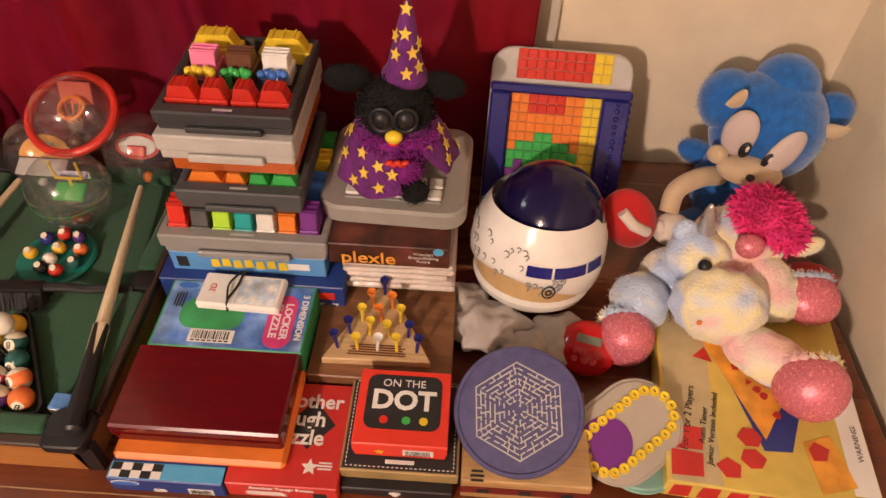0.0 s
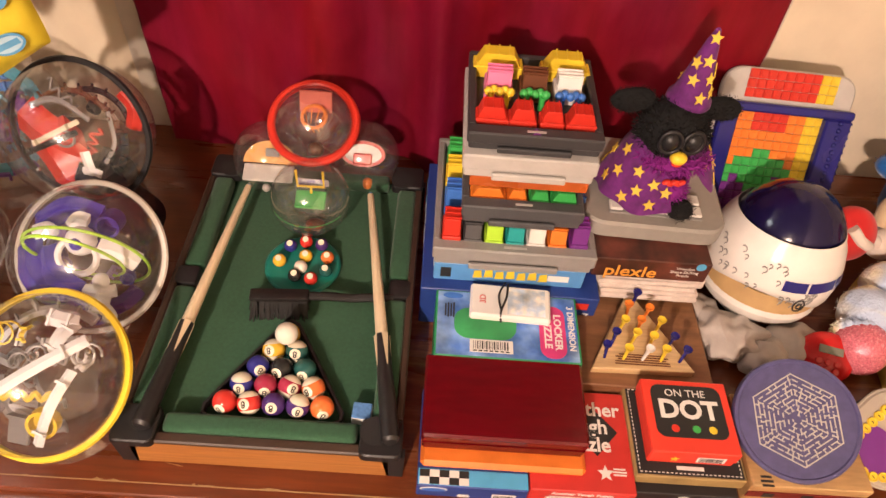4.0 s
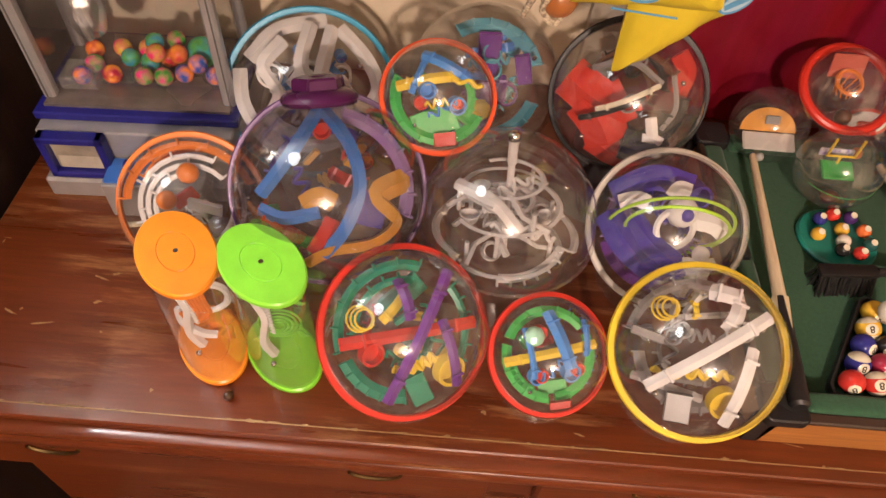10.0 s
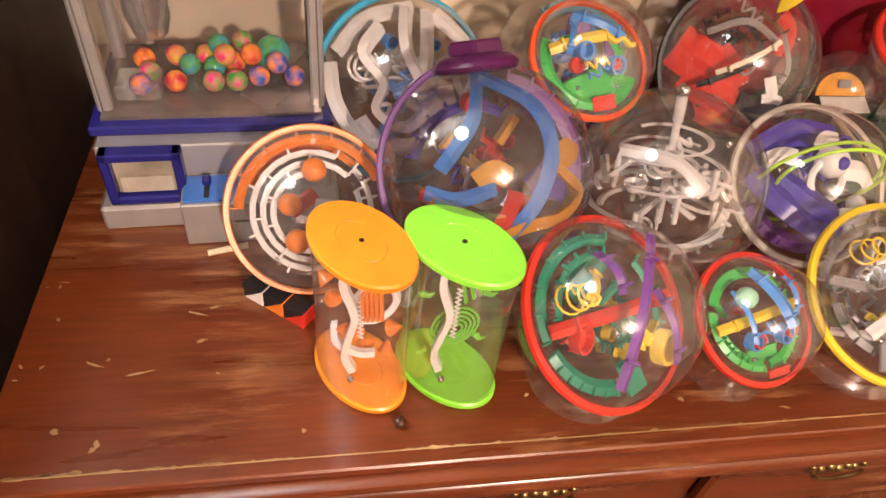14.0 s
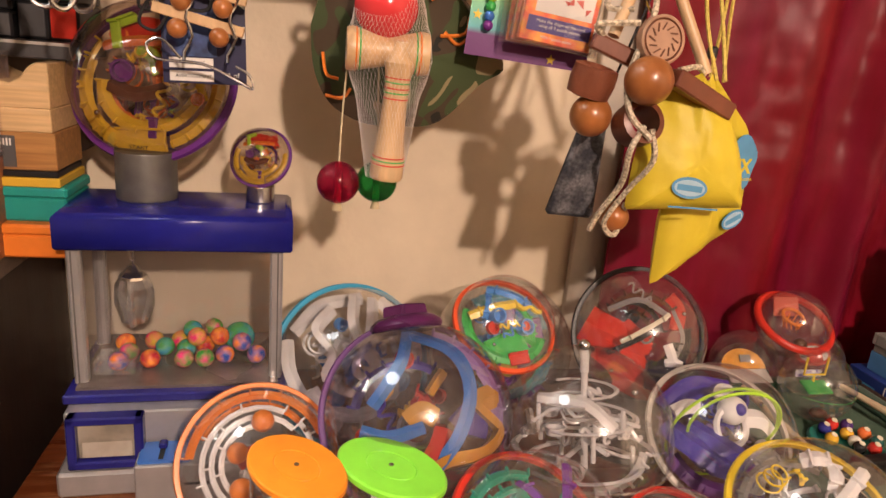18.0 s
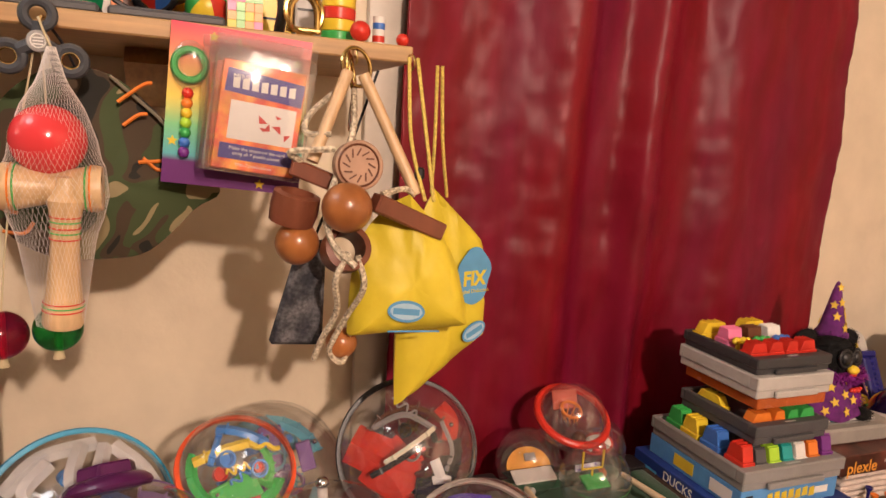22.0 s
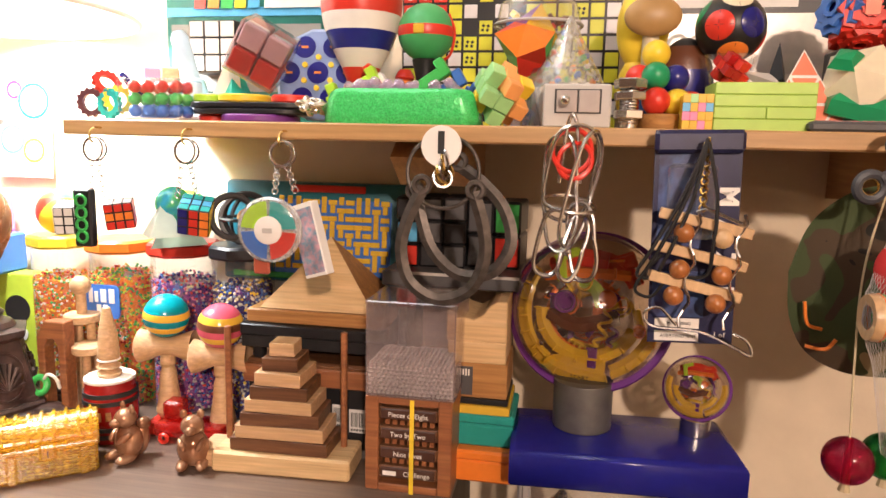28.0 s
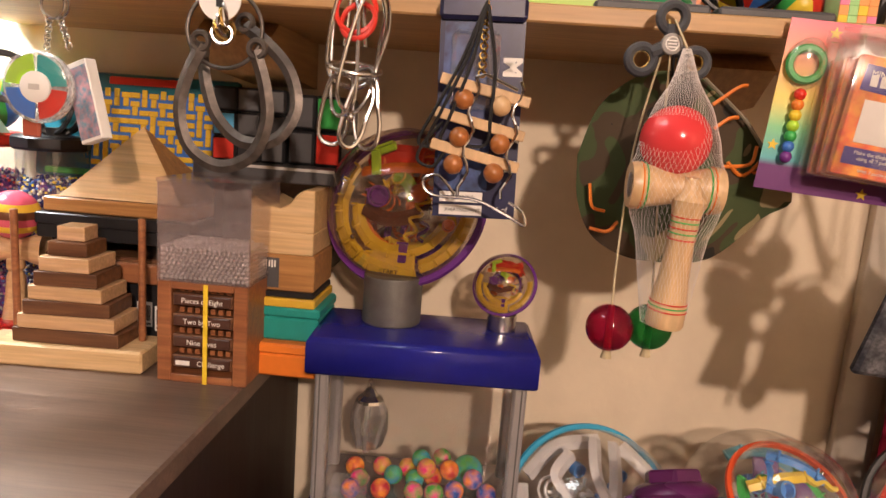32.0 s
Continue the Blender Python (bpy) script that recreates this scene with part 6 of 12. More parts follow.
# small red-rimmed ball
small_specs = [("arc", GRASS, 0.74, 30, 150, 0, 0.12), ("arc", GRASS, 0.74, 160, 260, 0, 0.12), ("arc", GRASS, 0.74, -90, 20, 0, 0.12), ("bar", AZURE, 0.0, 0.72, 0.3, 0.18, -0.25, 0.55, 0.16), ("bar", AZURE, -0.42, 0.5, 0.25, -0.4, -0.35, 0.35, 0.08), ("bar", AZURE, 0.62, 0.5, 0.25, 0.55, -0.1, 0.3, 0.08),
               ("bar", P_YELLOW, -0.82, -0.02, 0.12, 0.82, 0.06, 0.12, 0.12), ("cup", AZURE, -0.35, -0.28, 0.15, 0.14, 0.16), ("cup", AZURE, 0.25, -0.3, 0.15, 0.16, 0.16), ("cup", P_RED, -0.26, -0.3, 0.2, 0.12, 0.1), ("cup", P_RED, 0.38, -0.28, 0.2, 0.12, 0.1), ("cup", P_RED, -0.15, 0.42, 0.1, 0.12, 0.12), ("plate", P_RED, 0.05, -0.86, 0.05, 0.36, 0.14, 0), ("plate", GRASS, 0.0, -0.55, -0.1, 0.5, 0.25, 0), ("dot", mat("mint", (0.35, 0.7, 0.45), 0.3), -0.3, 0.35, 0.35, 0.17)]
maze_ball((-0.722, 0.709, 0.889), 0.0675, P_RED, "small clear maze ball with red rim, green and blue tracks", small_specs, 12, [GRASS, AZURE, P_RED], 4, rim_w=0.065)
# its twin, orange-rimmed, lying on two other balls
maze_ball((-0.874, 0.954, 1.049), 0.0665, plastic("vermilion_plastic", (0.75, 0.10, 0.03)), "small clear maze ball with an orange rim perched on larger balls", [
    ("arc", GRASS, 0.78, 150, 330, 0, 0.14), ("plate", GRASS, -0.1, -0.45, -0.02, 0.8, 0.5, 15), ("arc", GRASS, 0.6, -40, 60, 0, 0.1), ("bar", AZURE, -0.25, 0.7, 0.25, 0.55, 0.2, 0.3, 0.14), ("cup", AZURE, -0.25, 0.1, 0.2, 0.15, 0.2), ("cup", AZURE, 0.25, -0.2, 0.2, 0.16, 0.2), ("bar", P_YELLOW, -0.75, 0.18, 0.15, 0.4, 0.28, 0.3, 0.14), ("wave", P_YELLOW, -0.2, 0.3, 0.75, 0.1, 0.25, 0.04, 3, 0.05), ("cup", P_RED, -0.35, -0.1, 0.1, 0.13, 0.1), ("cup", P_RED, 0.28, -0.18, 0.22, 0.1, 0.1), ("plate", P_RED, 0.05, -0.78, 0.04, 0.4, 0.24, 0)],
    13, [GRASS, AZURE, P_YELLOW], 5, target=(-0.75, 0.35, 1.9), rim_w=0.06, stand=False)
# yellow-rimmed ball
maze_ball((-0.553, 0.719, 0.906), 0.0975, P_YELLOW, "clear maze ball with a yellow rim and white and grey tracks", [
    ("bar", WHITE_T, -0.62, -0.5, 0.3, 0.62, 0.5, 0.4, 0.11), ("bar", WHITE_T, 0.50, 0.12, 0.35, 0.28, -0.78, 0.3, 0.10), ("bar", WHITE_T, 0.0, 0.7, 0.2, 0.35, 0.66, 0.2, 0.14), ("bar", WHITE_T, 0.33, 0.66, 0.2, 0.2, 0.28, 0.3, 0.13), ("arc", GREY_T, 0.8, 60, 170, -0.1, 0.08), ("arc", GREY_T, 0.66, 190, 300, -0.1, 0.10), ("plate", GREY_T, -0.15, -0.68, 0.0, 0.3, 0.36, 0), ("plate", GREY_T, -0.6, 0.1, 0.0, 0.4, 0.1, -12),
    ("cup", P_YELLOW, 0.25, -0.5, 0.2, 0.18, 0.14), ("wave", P_YELLOW, -0.55, -0.32, 0.35, -0.22, 0.2, 0.04, 6, 0.035), ("coil", P_YELLOW, -0.5, 0.42, 0.1, 0.15, 3, 0.014), ("bar", P_YELLOW, -0.2, 0.55, 0.2, -0.18, 0.35, 0.3, 0.05)],
    14, [GREY_T, GREY_T, FROST], 8, rim_w=0.05)
# white-rimmed ball
maze_ball((-0.565, 0.898, 0.911), 0.0995, plastic("ivory_plastic", (0.66, 0.62, 0.56), 0.4), "clear maze ball with a white rim, violet tracks and lime hoops", [
    ("ring", P_LIME, 0.80, 0.10, 0.022, 62, 4), ("ring", P_LIME, 0.62, 0.42, 0.022, 66, -6), ("rib", INDIGO, 0.20, (-0.75, 0.35, 0.0), (-0.3, 0.62, 0.15), (0.2, 0.55, 0.2)), ("rib", INDIGO, 0.22, (-0.8, 0.1, 0.1), (-0.55, -0.3, 0.35), (-0.1, -0.6, 0.35)), ("rib", INDIGO, 0.18, (-0.5, 0.05, 0.2), (-0.25, -0.25, 0.4), (0.2, -0.55, 0.3), (0.3, -0.85, 0.1)), ("arc", INDIGO, 0.5, 180, 300, 0.0, 0.14), ("arc", VIOLET, 0.75, 200, 330, -0.1, 0.16), ("cup", INDIGO, 0.25, 0.55, 0.0, 0.16, 0.3),
    ("dot", WHITE_T, 0.05, 0.22, 0.40, 0.20), ("ring", WHITE_T, 0.24, 0.36, 0.045, 15, 10), ("dot", INDIGO, 0.07, 0.18, 0.54, 0.09), ("rib", WHITE_T, 0.12, (-0.1, 0.38, 0.4), (-0.02, 0.5, 0.4), (0.12, 0.48, 0.4)), ("rib", WHITE_T, 0.16, (0.25, 0.15, 0.3), (0.5, 0.12, 0.3), (0.72, 0.0, 0.15)), ("dot", WHITE_T, 0.36, -0.28, 0.38, 0.11), ("rib", WHITE_T, 0.20, (0.36, -0.35, 0.36), (0.34, -0.5, 0.36), (0.3, -0.62, 0.32)), ("rib", WHITE_T, 0.10, (0.14, -0.42, 0.36), (0.34, -0.44, 0.4), (0.56, -0.38, 0.34)), ("rib", WHITE_T, 0.11, (0.28, -0.6, 0.32), (0.22, -0.74, 0.26), (0.2, -0.84, 0.2)), ("rib", WHITE_T, 0.11, (0.36, -0.6, 0.32), (0.46, -0.72, 0.26), (0.44, -0.82, 0.2)), ("rib", WHITE_T, 0.12, (-0.7, 0.25, 0.2), (-0.5, 0.32, 0.25), (-0.35, 0.28, 0.3))],
    15, [INDIGO, LILAC, INDIGO], 8, rim_w=0.045)
# black-rimmed space ball
maze_ball((-0.619, 1.064, 0.987), 0.102, P_BLACK, "clear maze ball with black rim, red terrain and tiny shuttle", [
    ("rib", P_RED, 0.34, (-0.82, 0.15, -0.05), (-0.5, -0.02, 0.05), (-0.2, -0.12, 0.1), (0.0, 0.02, 0.1)), ("rib", P_RED, 0.36, (-0.55, -0.12, 0.0), (-0.28, -0.36, 0.1), (-0.12, -0.62, 0.1)), ("rib", P_RED, 0.22, (-0.35, -0.62, 0.05), (0.1, -0.8, 0.05), (0.5, -0.68, 0.0)), ("rib", P_RED, 0.14, (0.55, 0.62, -0.2), (0.72, 0.4, -0.2), (0.68, 0.1, -0.2)), ("bar", mat("ivory_ball", (0.80, 0.74, 0.58), 0.12, vary=0.04), -0.42, -0.12, 0.42, 0.30, 0.32, 0.46, 0.05), ("bar", P_BLACK, -0.60, -0.30, 0.32, 0.18, 0.12, 0.34, 0.06),
    ("rib", WHITE_T, 0.09, (0.30, -0.12, 0.40), (0.36, -0.30, 0.42), (0.40, -0.44, 0.40)), ("rib", WHITE_T, 0.07, (0.26, -0.40, 0.40), (0.40, -0.38, 0.42), (0.52, -0.42, 0.40)), ("arc", P_BLACK, 0.70, -70, 10, 0.12, 0.12), ("arc", P_BLACK, 0.52, -80, -10, 0.2, 0.10), ("rib", P_BLACK, 0.26, (0.05, -0.58, 0.2), (0.35, -0.6, 0.22), (0.6, -0.42, 0.15)), ("arc", P_BROWN, 0.62, 40, 150, 0.1, 0.05), ("wave", GREY_T, -0.25, 0.75, 0.15, 0.45, 0.2, 0.06, 3, 0.018), ("rib", GREY_T, 0.05, (-0.55, 0.35, 0.2), (-0.1, 0.52, 0.3), (0.35, 0.3, 0.3)), ("rib", GREY_T, 0.04, (0.5, 0.4, 0.1), (0.62, 0.0, 0.2), (0.5, -0.3, 0.25)), ("ring", GREY_T, 0.12, 0.35, 0.02, 10, 20)],
    16, [P_BLACK, P_BROWN, P_BLACK, P_RED], 4, rim_w=0.045, target=(-0.75, 0.0, 1.45))
tagged(part("ball_stand", lathe([(0.075, TOP + 0.0005), (0.07, TOP + 0.01), (0.05, 0.86), (0.055, 0.90)], 30, pose(-0.619, 1.064, 0)), P_BLACK), "black plastic ring stand under a maze ball", "ball stand")
# blue-rimmed white ball
maze_ball((-1.06, 1.085, 0.925), 0.118, plastic("cyan_rim", (0.03, 0.36, 0.60)), "large clear maze ball with a blue rim and white tracks", [
    ("rib", WHITE_T, 0.10, (-0.80, 0.42, 0.0), (-0.82, 0.0, 0.1), (-0.62, -0.45, 0.15), (-0.3, -0.72, 0.15)), ("rib", WHITE_T, 0.10, (-0.25, 0.72, 0.2), (-0.52, 0.48, 0.35), (-0.40, 0.18, 0.5), (-0.52, -0.08, 0.5), (-0.25, -0.30, 0.55), (0.02, -0.16, 0.55)), ("rib", WHITE_T, 0.10, (0.10, 0.86, 0.1), (-0.10, 0.48, 0.5), (0.0, 0.1, 0.62), (0.15, -0.10, 0.6)), ("rib", WHITE_T, 0.10, (0.34, 0.80, 0.1), (0.14, 0.42, 0.45), (0.06, 0.2, 0.5)), ("rib", WHITE_T, 0.10, (0.42, 0.78, 0.1), (0.68, 0.42, 0.25), (0.78, 0.05, 0.25), (0.55, -0.12, 0.4), (0.35, 0.28, 0.5)), ("ring", WHITE_T, 0.15, 0.5, 0.05, 20, 10), ("rib", WHITE_T, 0.26, (0.22, 0.02, 0.35), (0.22, -0.2, 0.4), (0.2, -0.45, 0.35)), ("dot", AZURE, 0.10, 0.08, 0.35, 0.13), ("dot", AZURE, -0.35, -0.35, 0.3, 0.11), ("cup", AZURE, 0.5, -0.25, 0.2, 0.13, 0.1), ("rib", WHITE_T, 0.10, (-0.68, 0.5, -0.1), (-0.3, 0.8, -0.1), (0.3, 0.85, -0.2)), ("arc", WHITE_T, 0.6, 200, 340, 0.05, 0.10)],
    17, [WHITE_T, WHITE_T, AZURE], 9, target=(-0.75, 0.1, 1.45), rim_w=0.04)
# purple and aqua ball behind
maze_ball((-0.812, 1.150, 0.925), 0.115, None, "large clear maze ball with purple and aqua tracks", [
    ("plate", VIOLET, 0.05, 0.35, 0.1, 0.3, 0.6, 0), ("arc", plastic("aqua_track", (0.10, 0.40, 0.52)), 0.72, 20, 120, 0, 0.12), ("arc", plastic("aqua_track", (0, 0, 0)), 0.7, 230, 340, 0, 0.12), ("plate", VIOLET, 0.5, 0.2, 0.1, 0.2, 0.4, 10), ("cup", P_YELLOW, -0.05, -0.3, 0.3, 0.13, 0.08), ("cup", VIOLET, -0.05, -0.34, 0.2, 0.2, 0.12), ("plate", AZURE, -0.2, 0.1, 0.2, 0.5, 0.1, 0), ("plate", VIOLET, 0.1, -0.1, 0.1, 0.3, 0.3, 0)],
    18, [VIOLET, plastic("aqua_track", (0, 0, 0)), AZURE], 9, target=(-0.75, 0.1, 1.6))
# orange ring ball with concentric white tracks
maze_ball((-1.180, 0.880, 0.900), 0.090, P_ORANGE, "clear maze ball with orange rings and concentric white tracks", [
    ("arc", P_ORANGE, 0.88, 20, 170, 0.1, 0.08), ("arc", WHITE_T, 0.72, 60, 330, 0.05, 0.05), ("arc", WHITE_T, 0.60, 40, 320, 0.1, 0.05), ("arc", WHITE_T, 0.48, 80, 300, 0.15, 0.05), ("arc", WHITE_T, 0.72, -60, 40, 0.05, 0.05), ("arc", WHITE_T, 0.58, -50, 20, 0.1, 0.05), ("dot", P_ORANGE, 0.05, 0.52, 0.3, 0.15), ("dot", P_ORANGE, -0.28, 0.15, 0.3, 0.14), ("dot", P_ORANGE, -0.25, -0.3, 0.3, 0.15), ("dot", P_ORANGE, 0.1, -0.3, 0.25, 0.13), ("plate", FROST, 0.25, 0.05, 0.35, 0.5, 0.16, -15), ("plate", P_RED, -0.1, 0.12, 0.0, 0.4, 0.2, 30)],
    19, [WHITE_T, P_ORANGE], 4, target=(-1.05, 0.10, 1.45), rim_w=0.05)


def knob_ball():
    c = Vector((-0.996, 0.864, 0.968))
    t = maze_ball(tuple(c), 0.114, plastic("purple_rim", (0.14, 0.06, 0.20)), "large clear maze ball with a purple knob and blue hanging tracks", [
        ("bar", P_RED, -0.70, -0.1, 0.2, -0.3, -0.45, 0.3, 0.10), ("rib", AMBER, 0.15, (0.80, 0.10, 0.25), (0.48, -0.02, 0.5), (0.66, -0.28, 0.5), (0.42, -0.48, 0.55), (0.0, -0.52, 0.6), (-0.25, -0.66, 0.45)), ("rib", P_RED, 0.14, (0.06, -0.22, 0.6), (-0.02, -0.36, 0.62), (-0.16, -0.56, 0.55)), ("rib", INDIGO, 0.20, (0.30, -0.02, 0.45), (0.38, -0.16, 0.5), (0.34, -0.3, 0.5)), ("arc", LILAC, 0.80, -20, 75, 0.25, 0.10), ("rib", AMBER, 0.12, (-0.25, -0.08, 0.4), (-0.1, 0.0, 0.45), (0.05, -0.08, 0.42)), ("coil", GREY_T, -0.1, -0.15, 0.1, 0.18, 1.3, 0.04), ("rib", AZURE, 0.08, (-0.7, -0.1, 0.3), (-0.45, -0.2, 0.4), (-0.1, -0.15, 0.45)), ("dot", P_RED, -0.42, -0.38, 0.4, 0.08), ("arc", P_GREEN, 0.6, 190, 260, 0.1, 0.08)],
        20, [GREY_T, P_RED, AMBER, INDIGO, GREY_T], 5, rim_w=0.03, shell=CLEAR_TINT, target=(-0.85, 0.15, 1.55))
    inv = t.matrix_basis.inverted()
    up = Vector((-0.011, 0.046, 0.078)).normalized()
    k = inv @ Matrix.Translation(c + up * 0.1135) @ up.to_track_quat("Z", "Y").to_matrix().to_4x4() @ Matrix.Scale(1.22, 4)
    kn = part("knob", lathe([(0, 0.006), (0.026, 0.006), (0.031, 0.004), (0.0355, 0.000), (0.037, -0.004), (0.034, -0.008), (0.026, -0.009), (0, -0.009)], 28, k), plastic("plum_plastic", (0.085, 0.013, 0.075), 0.25), t, "plum-coloured knob with a six-sided grip")
    part("grip", lathe([(0.0255, 0.005), (0.0245, 0.0145), (0.0225, 0.0165), (0.008, 0.0165), (0.0055, 0.012), (0, 0.012)], 6, k @ pose(0, 0, 0, 0, 0, 12)), plastic("plum_plastic", (0, 0, 0)), kn, smooth=False)
    R = 0.114
    top = inv @ (c + up * 0.10)
    for pts in (((-0.28, 0.50, 0.62), (-0.46, 0.28, 0.66), (-0.64, 0.08, 0.60)), ((0.24, 0.52, 0.66), (0.31, 0.12, 0.78), (0.14, -0.28, 0.76), (-0.10, -0.56, 0.60))):
        part("track", tube(spline([top] + [Vector(q) * R for q in pts], 6), 0.0034, 4, wide=2.2, up=(0, 0, 1)), AZURE, t, "long blue hanging track")


knob_ball()


def clear_dome():
    c = Vector((-0.778, 0.870, 0.940))
    t = maze_ball(tuple(c), 0.110, None, "large colourless maze ball with frosted tracks and a small silver finial", [
        ("rib", FROST, 0.08, (-0.6, 0.3, 0.3), (-0.2, 0.1, 0.6), (0.1, -0.2, 0.6)), ("wave", FROST, -0.2, -0.15, 0.5, -0.2, 0.35, 0.05, 4, 0.03)],
        22, [FROST, FROST, GREY_T], 6, target=(-0.78, 0.35, 1.6))
    inv = t.matrix_basis.inverted()
    up = Vector((-0.004, 0.027, 0.098)).normalized()
    k = inv @ Matrix.Translation(c + up * 0.075) @ up.to_track_quat("Z", "Y").to_matrix().to_4x4()
    part("spindle", cyl(0.006, 0.030, k, 18, 0.001), FROST, t)
    lev = inv @ Matrix.Translation(c) @ up.to_track_quat("Z", "Y").to_matrix().to_4x4()
    for r, z, a0, a1, w in ((0.088, -0.026, 150, 400, 0.0045), (0.078, -0.012, 190, 350, 0.0035), (0.064, 0.012, 20, 250, 0.0035), (0.055, 0.034, 200, 420, 0.003), (0.040, 0.050, 60, 300, 0.003), (0.070, -0.045, 0, 330, 0.004), (0.030, 0.020, 0, 300, 0.003)):
        part("track", tube([(r * math.cos(radians(a0 + (a1 - a0) * q / 26)), r * math.sin(radians(a0 + (a1 - a0) * q / 26)), z + 0.010 * q / 26) for q in range(27)], w * 0.6, 4, lev, wide=1.9, up=(0, 0, 1)), FROST, t, "frosted track running round")
    part("mast", cyl(0.0045, 0.125, lev @ pose(0, 0, -0.050), 14, 0.001), FROST, t)
    for q in range(9):
        u = radians(40 * q + 12)
        z0 = (-0.03, 0.0, 0.025)[q % 3]
        part("track_rib", tube([(0.008 * math.cos(u), 0.008 * math.sin(u), z0 + 0.012), (0.045 * math.cos(u + 0.2), 0.045 * math.sin(u + 0.2), z0 + 0.002), (0.075 * math.cos(u + 0.5), 0.075 * math.sin(u + 0.5), z0 - 0.006)], 0.0026, 4, lev, wide=1.8, up=(0, 0, 1)), FROST, t)
        part("pillar", cyl(0.003, 0.034, lev @ pose(0.060 * math.cos(u + 0.3), 0.060 * math.sin(u + 0.3), z0 - 0.020), 8), FROST, t)
    for q in range(5):
        u = radians(72 * q + 230)
        part("cup", lathe([(0.010, 0), (0.013, 0.010), (0.011, 0.010), (0.0085, 0.002), (0, 0.002), (0, 0)], 14, lev @ pose(0.050 * math.cos(u), 0.050 * math.sin(u), 0.004 + 0.008 * (q % 2))), FROST, t)
    part("finial", ball(0.008, k @ pose(0, 0, 0.035), 16), STEEL, t, "small silver finial")
    part("flange", ring(0.112, 0.0022, inv @ Matrix.Translation(c + Vector((0, 0, -0.012))), 64, 6), CLEAR, t)


clear_dome()


# ---- slanted tube mazes ----
def tube_maze(x, y, ang, colour, cap, label, rings):
    t = thing("tube_maze", pose(x, y, TOP, 0, 0, ang), label, "puzzle", "oval tube mazes")
    R = 0.058
    H = 0.197
    oval = Matrix.Diagonal((1, 0.66, 1, 1))
    for z, nm in ((0.0005, "bottom_cap"), (H - 0.009, "top_cap")):
        part(nm, lathe([(0, 0), (R * 1.02, 0), (R * 1.06, 0.002), (R * 1.06, 0.007), (R * 1.02, 0.009), (R * 0.5, 0.009), (R * 0.485, 0.008), (R * 0.47, 0.009), (0, 0.009)], 56, pose(0, 0, z) @ oval), cap, t)
    part("screw", cyl(0.0026, 0.001, pose(0, 0, H), 10), STEEL, t)
    part("wall", lathe([(R, 0.008), (R, H - 0.008)], 56, oval), CLEAR, t, "clear plastic tube")
    V = pose(0, 0, 0, 0, 0, -ang)
    strip = [(-0.014, -0.008, 0.178), (-0.016, -0.010, 0.150), (-0.006, -0.012, 0.110), (-0.012, -0.012, 0.075), (-0.016, -0.010, 0.045), (-0.008, -0.008, 0.014)]
    part("white_strip", tube(spline(strip, 6), 0.0042, 4, V, wide=1.5), WHITE_T, t, "long white track")
    zig = [(-0.003 + 0.0045 * (k % 2), -0.014, 0.150 - 0.0032 * k) for k in range(24)]
    part("zigzag_track", tube(zig, 0.0013, 5, V), WHITE_T, t, "white zig-zag")
    if rings:
        for r in (0.007, 0.0115, 0.016, 0.0205, 0.025):
            part("ring_track", ring(r, 0.0015, V @ pose(0.004, -0.006 + 0.2 * r, 0.078, 84, 0, 8), 30, 5), colour, t)
        for k in range(5):
            part("finger", tube(spline([(0.006 + 0.004 * k, 0.004, 0.176), (0.004 + 0.007 * k, -0.006, 0.150), (0.010 + 0.007 * k, -0.004, 0.118 + 0.006 * k)], 4), 0.0019, 5, V, wide=1.4), colour, t)
        for x, z, a in ((0.032, 0.128, 30), (0.028, 0.150, -30), (-0.030, 0.130, 20), (0.030, 0.060, 50), (-0.028, 0.040, -40)):
            part("leaf", prism([(-0.008, 0), (-0.003, 0.004), (0.002, 0.001), (0.008, 0.005), (0.006, -0.004), (-0.004, -0.005)], 0.003, V @ pose(x, 0.0, z, 90, a, 0), bevel=0.0008), colour, t)
    else:
        part("wheel", ring(0.022, 0.0036, V @ pose(0.014, 0.002, 0.108, 84, 0, 16), 30, 6), WHITE_T, t, "white wheel")
        part("wheel_rim", ring(0.026, 0.0014, V @ pose(0.014, 0.003, 0.108, 84, 0, 16), 30, 5), WHITE_T, t)
        part("white_arm", tube(spline([(-0.026, 0.0, 0.085), (-0.024, -0.004, 0.060), (-0.004, -0.008, 0.045), (0.014, -0.006, 0.040)], 5), 0.0036, 4, V, wide=1.4), WHITE_T, t)
        for k in range(5):
            part("finger", tube(spline([(-0.004 + 0.006 * k, -0.004, 0.170), (0.0 + 0.0045 * k, -0.014, 0.140), (0.002 + 0.0045 * k, -0.012, 0.100)], 4), 0.0019, 5, V, wide=1.4), colour, t)
        for k, (x, z) in enumerate(((-0.030, 0.150), (-0.026, 0.120), (0.030, 0.155), (-0.020, 0.072), (-0.018, 0.040), (0.006, 0.034), (0.026, 0.036), (0.030, 0.070), (-0.004, 0.060))):
            part("cone", lathe([(0.0095, 0), (0.002, 0.013), (0, 0.0135), (0, 0.001)], 14, V @ pose(x, -0.004 + 0.006 * (k % 3), z, 60 * (k % 3) - 40, 35 * (k % 4) - 50, 0)), colour, t)
    part("steel_ball", ball(0.004, pose(0.01, -0.02, 0.0135), 12), STEEL, t)
    return t


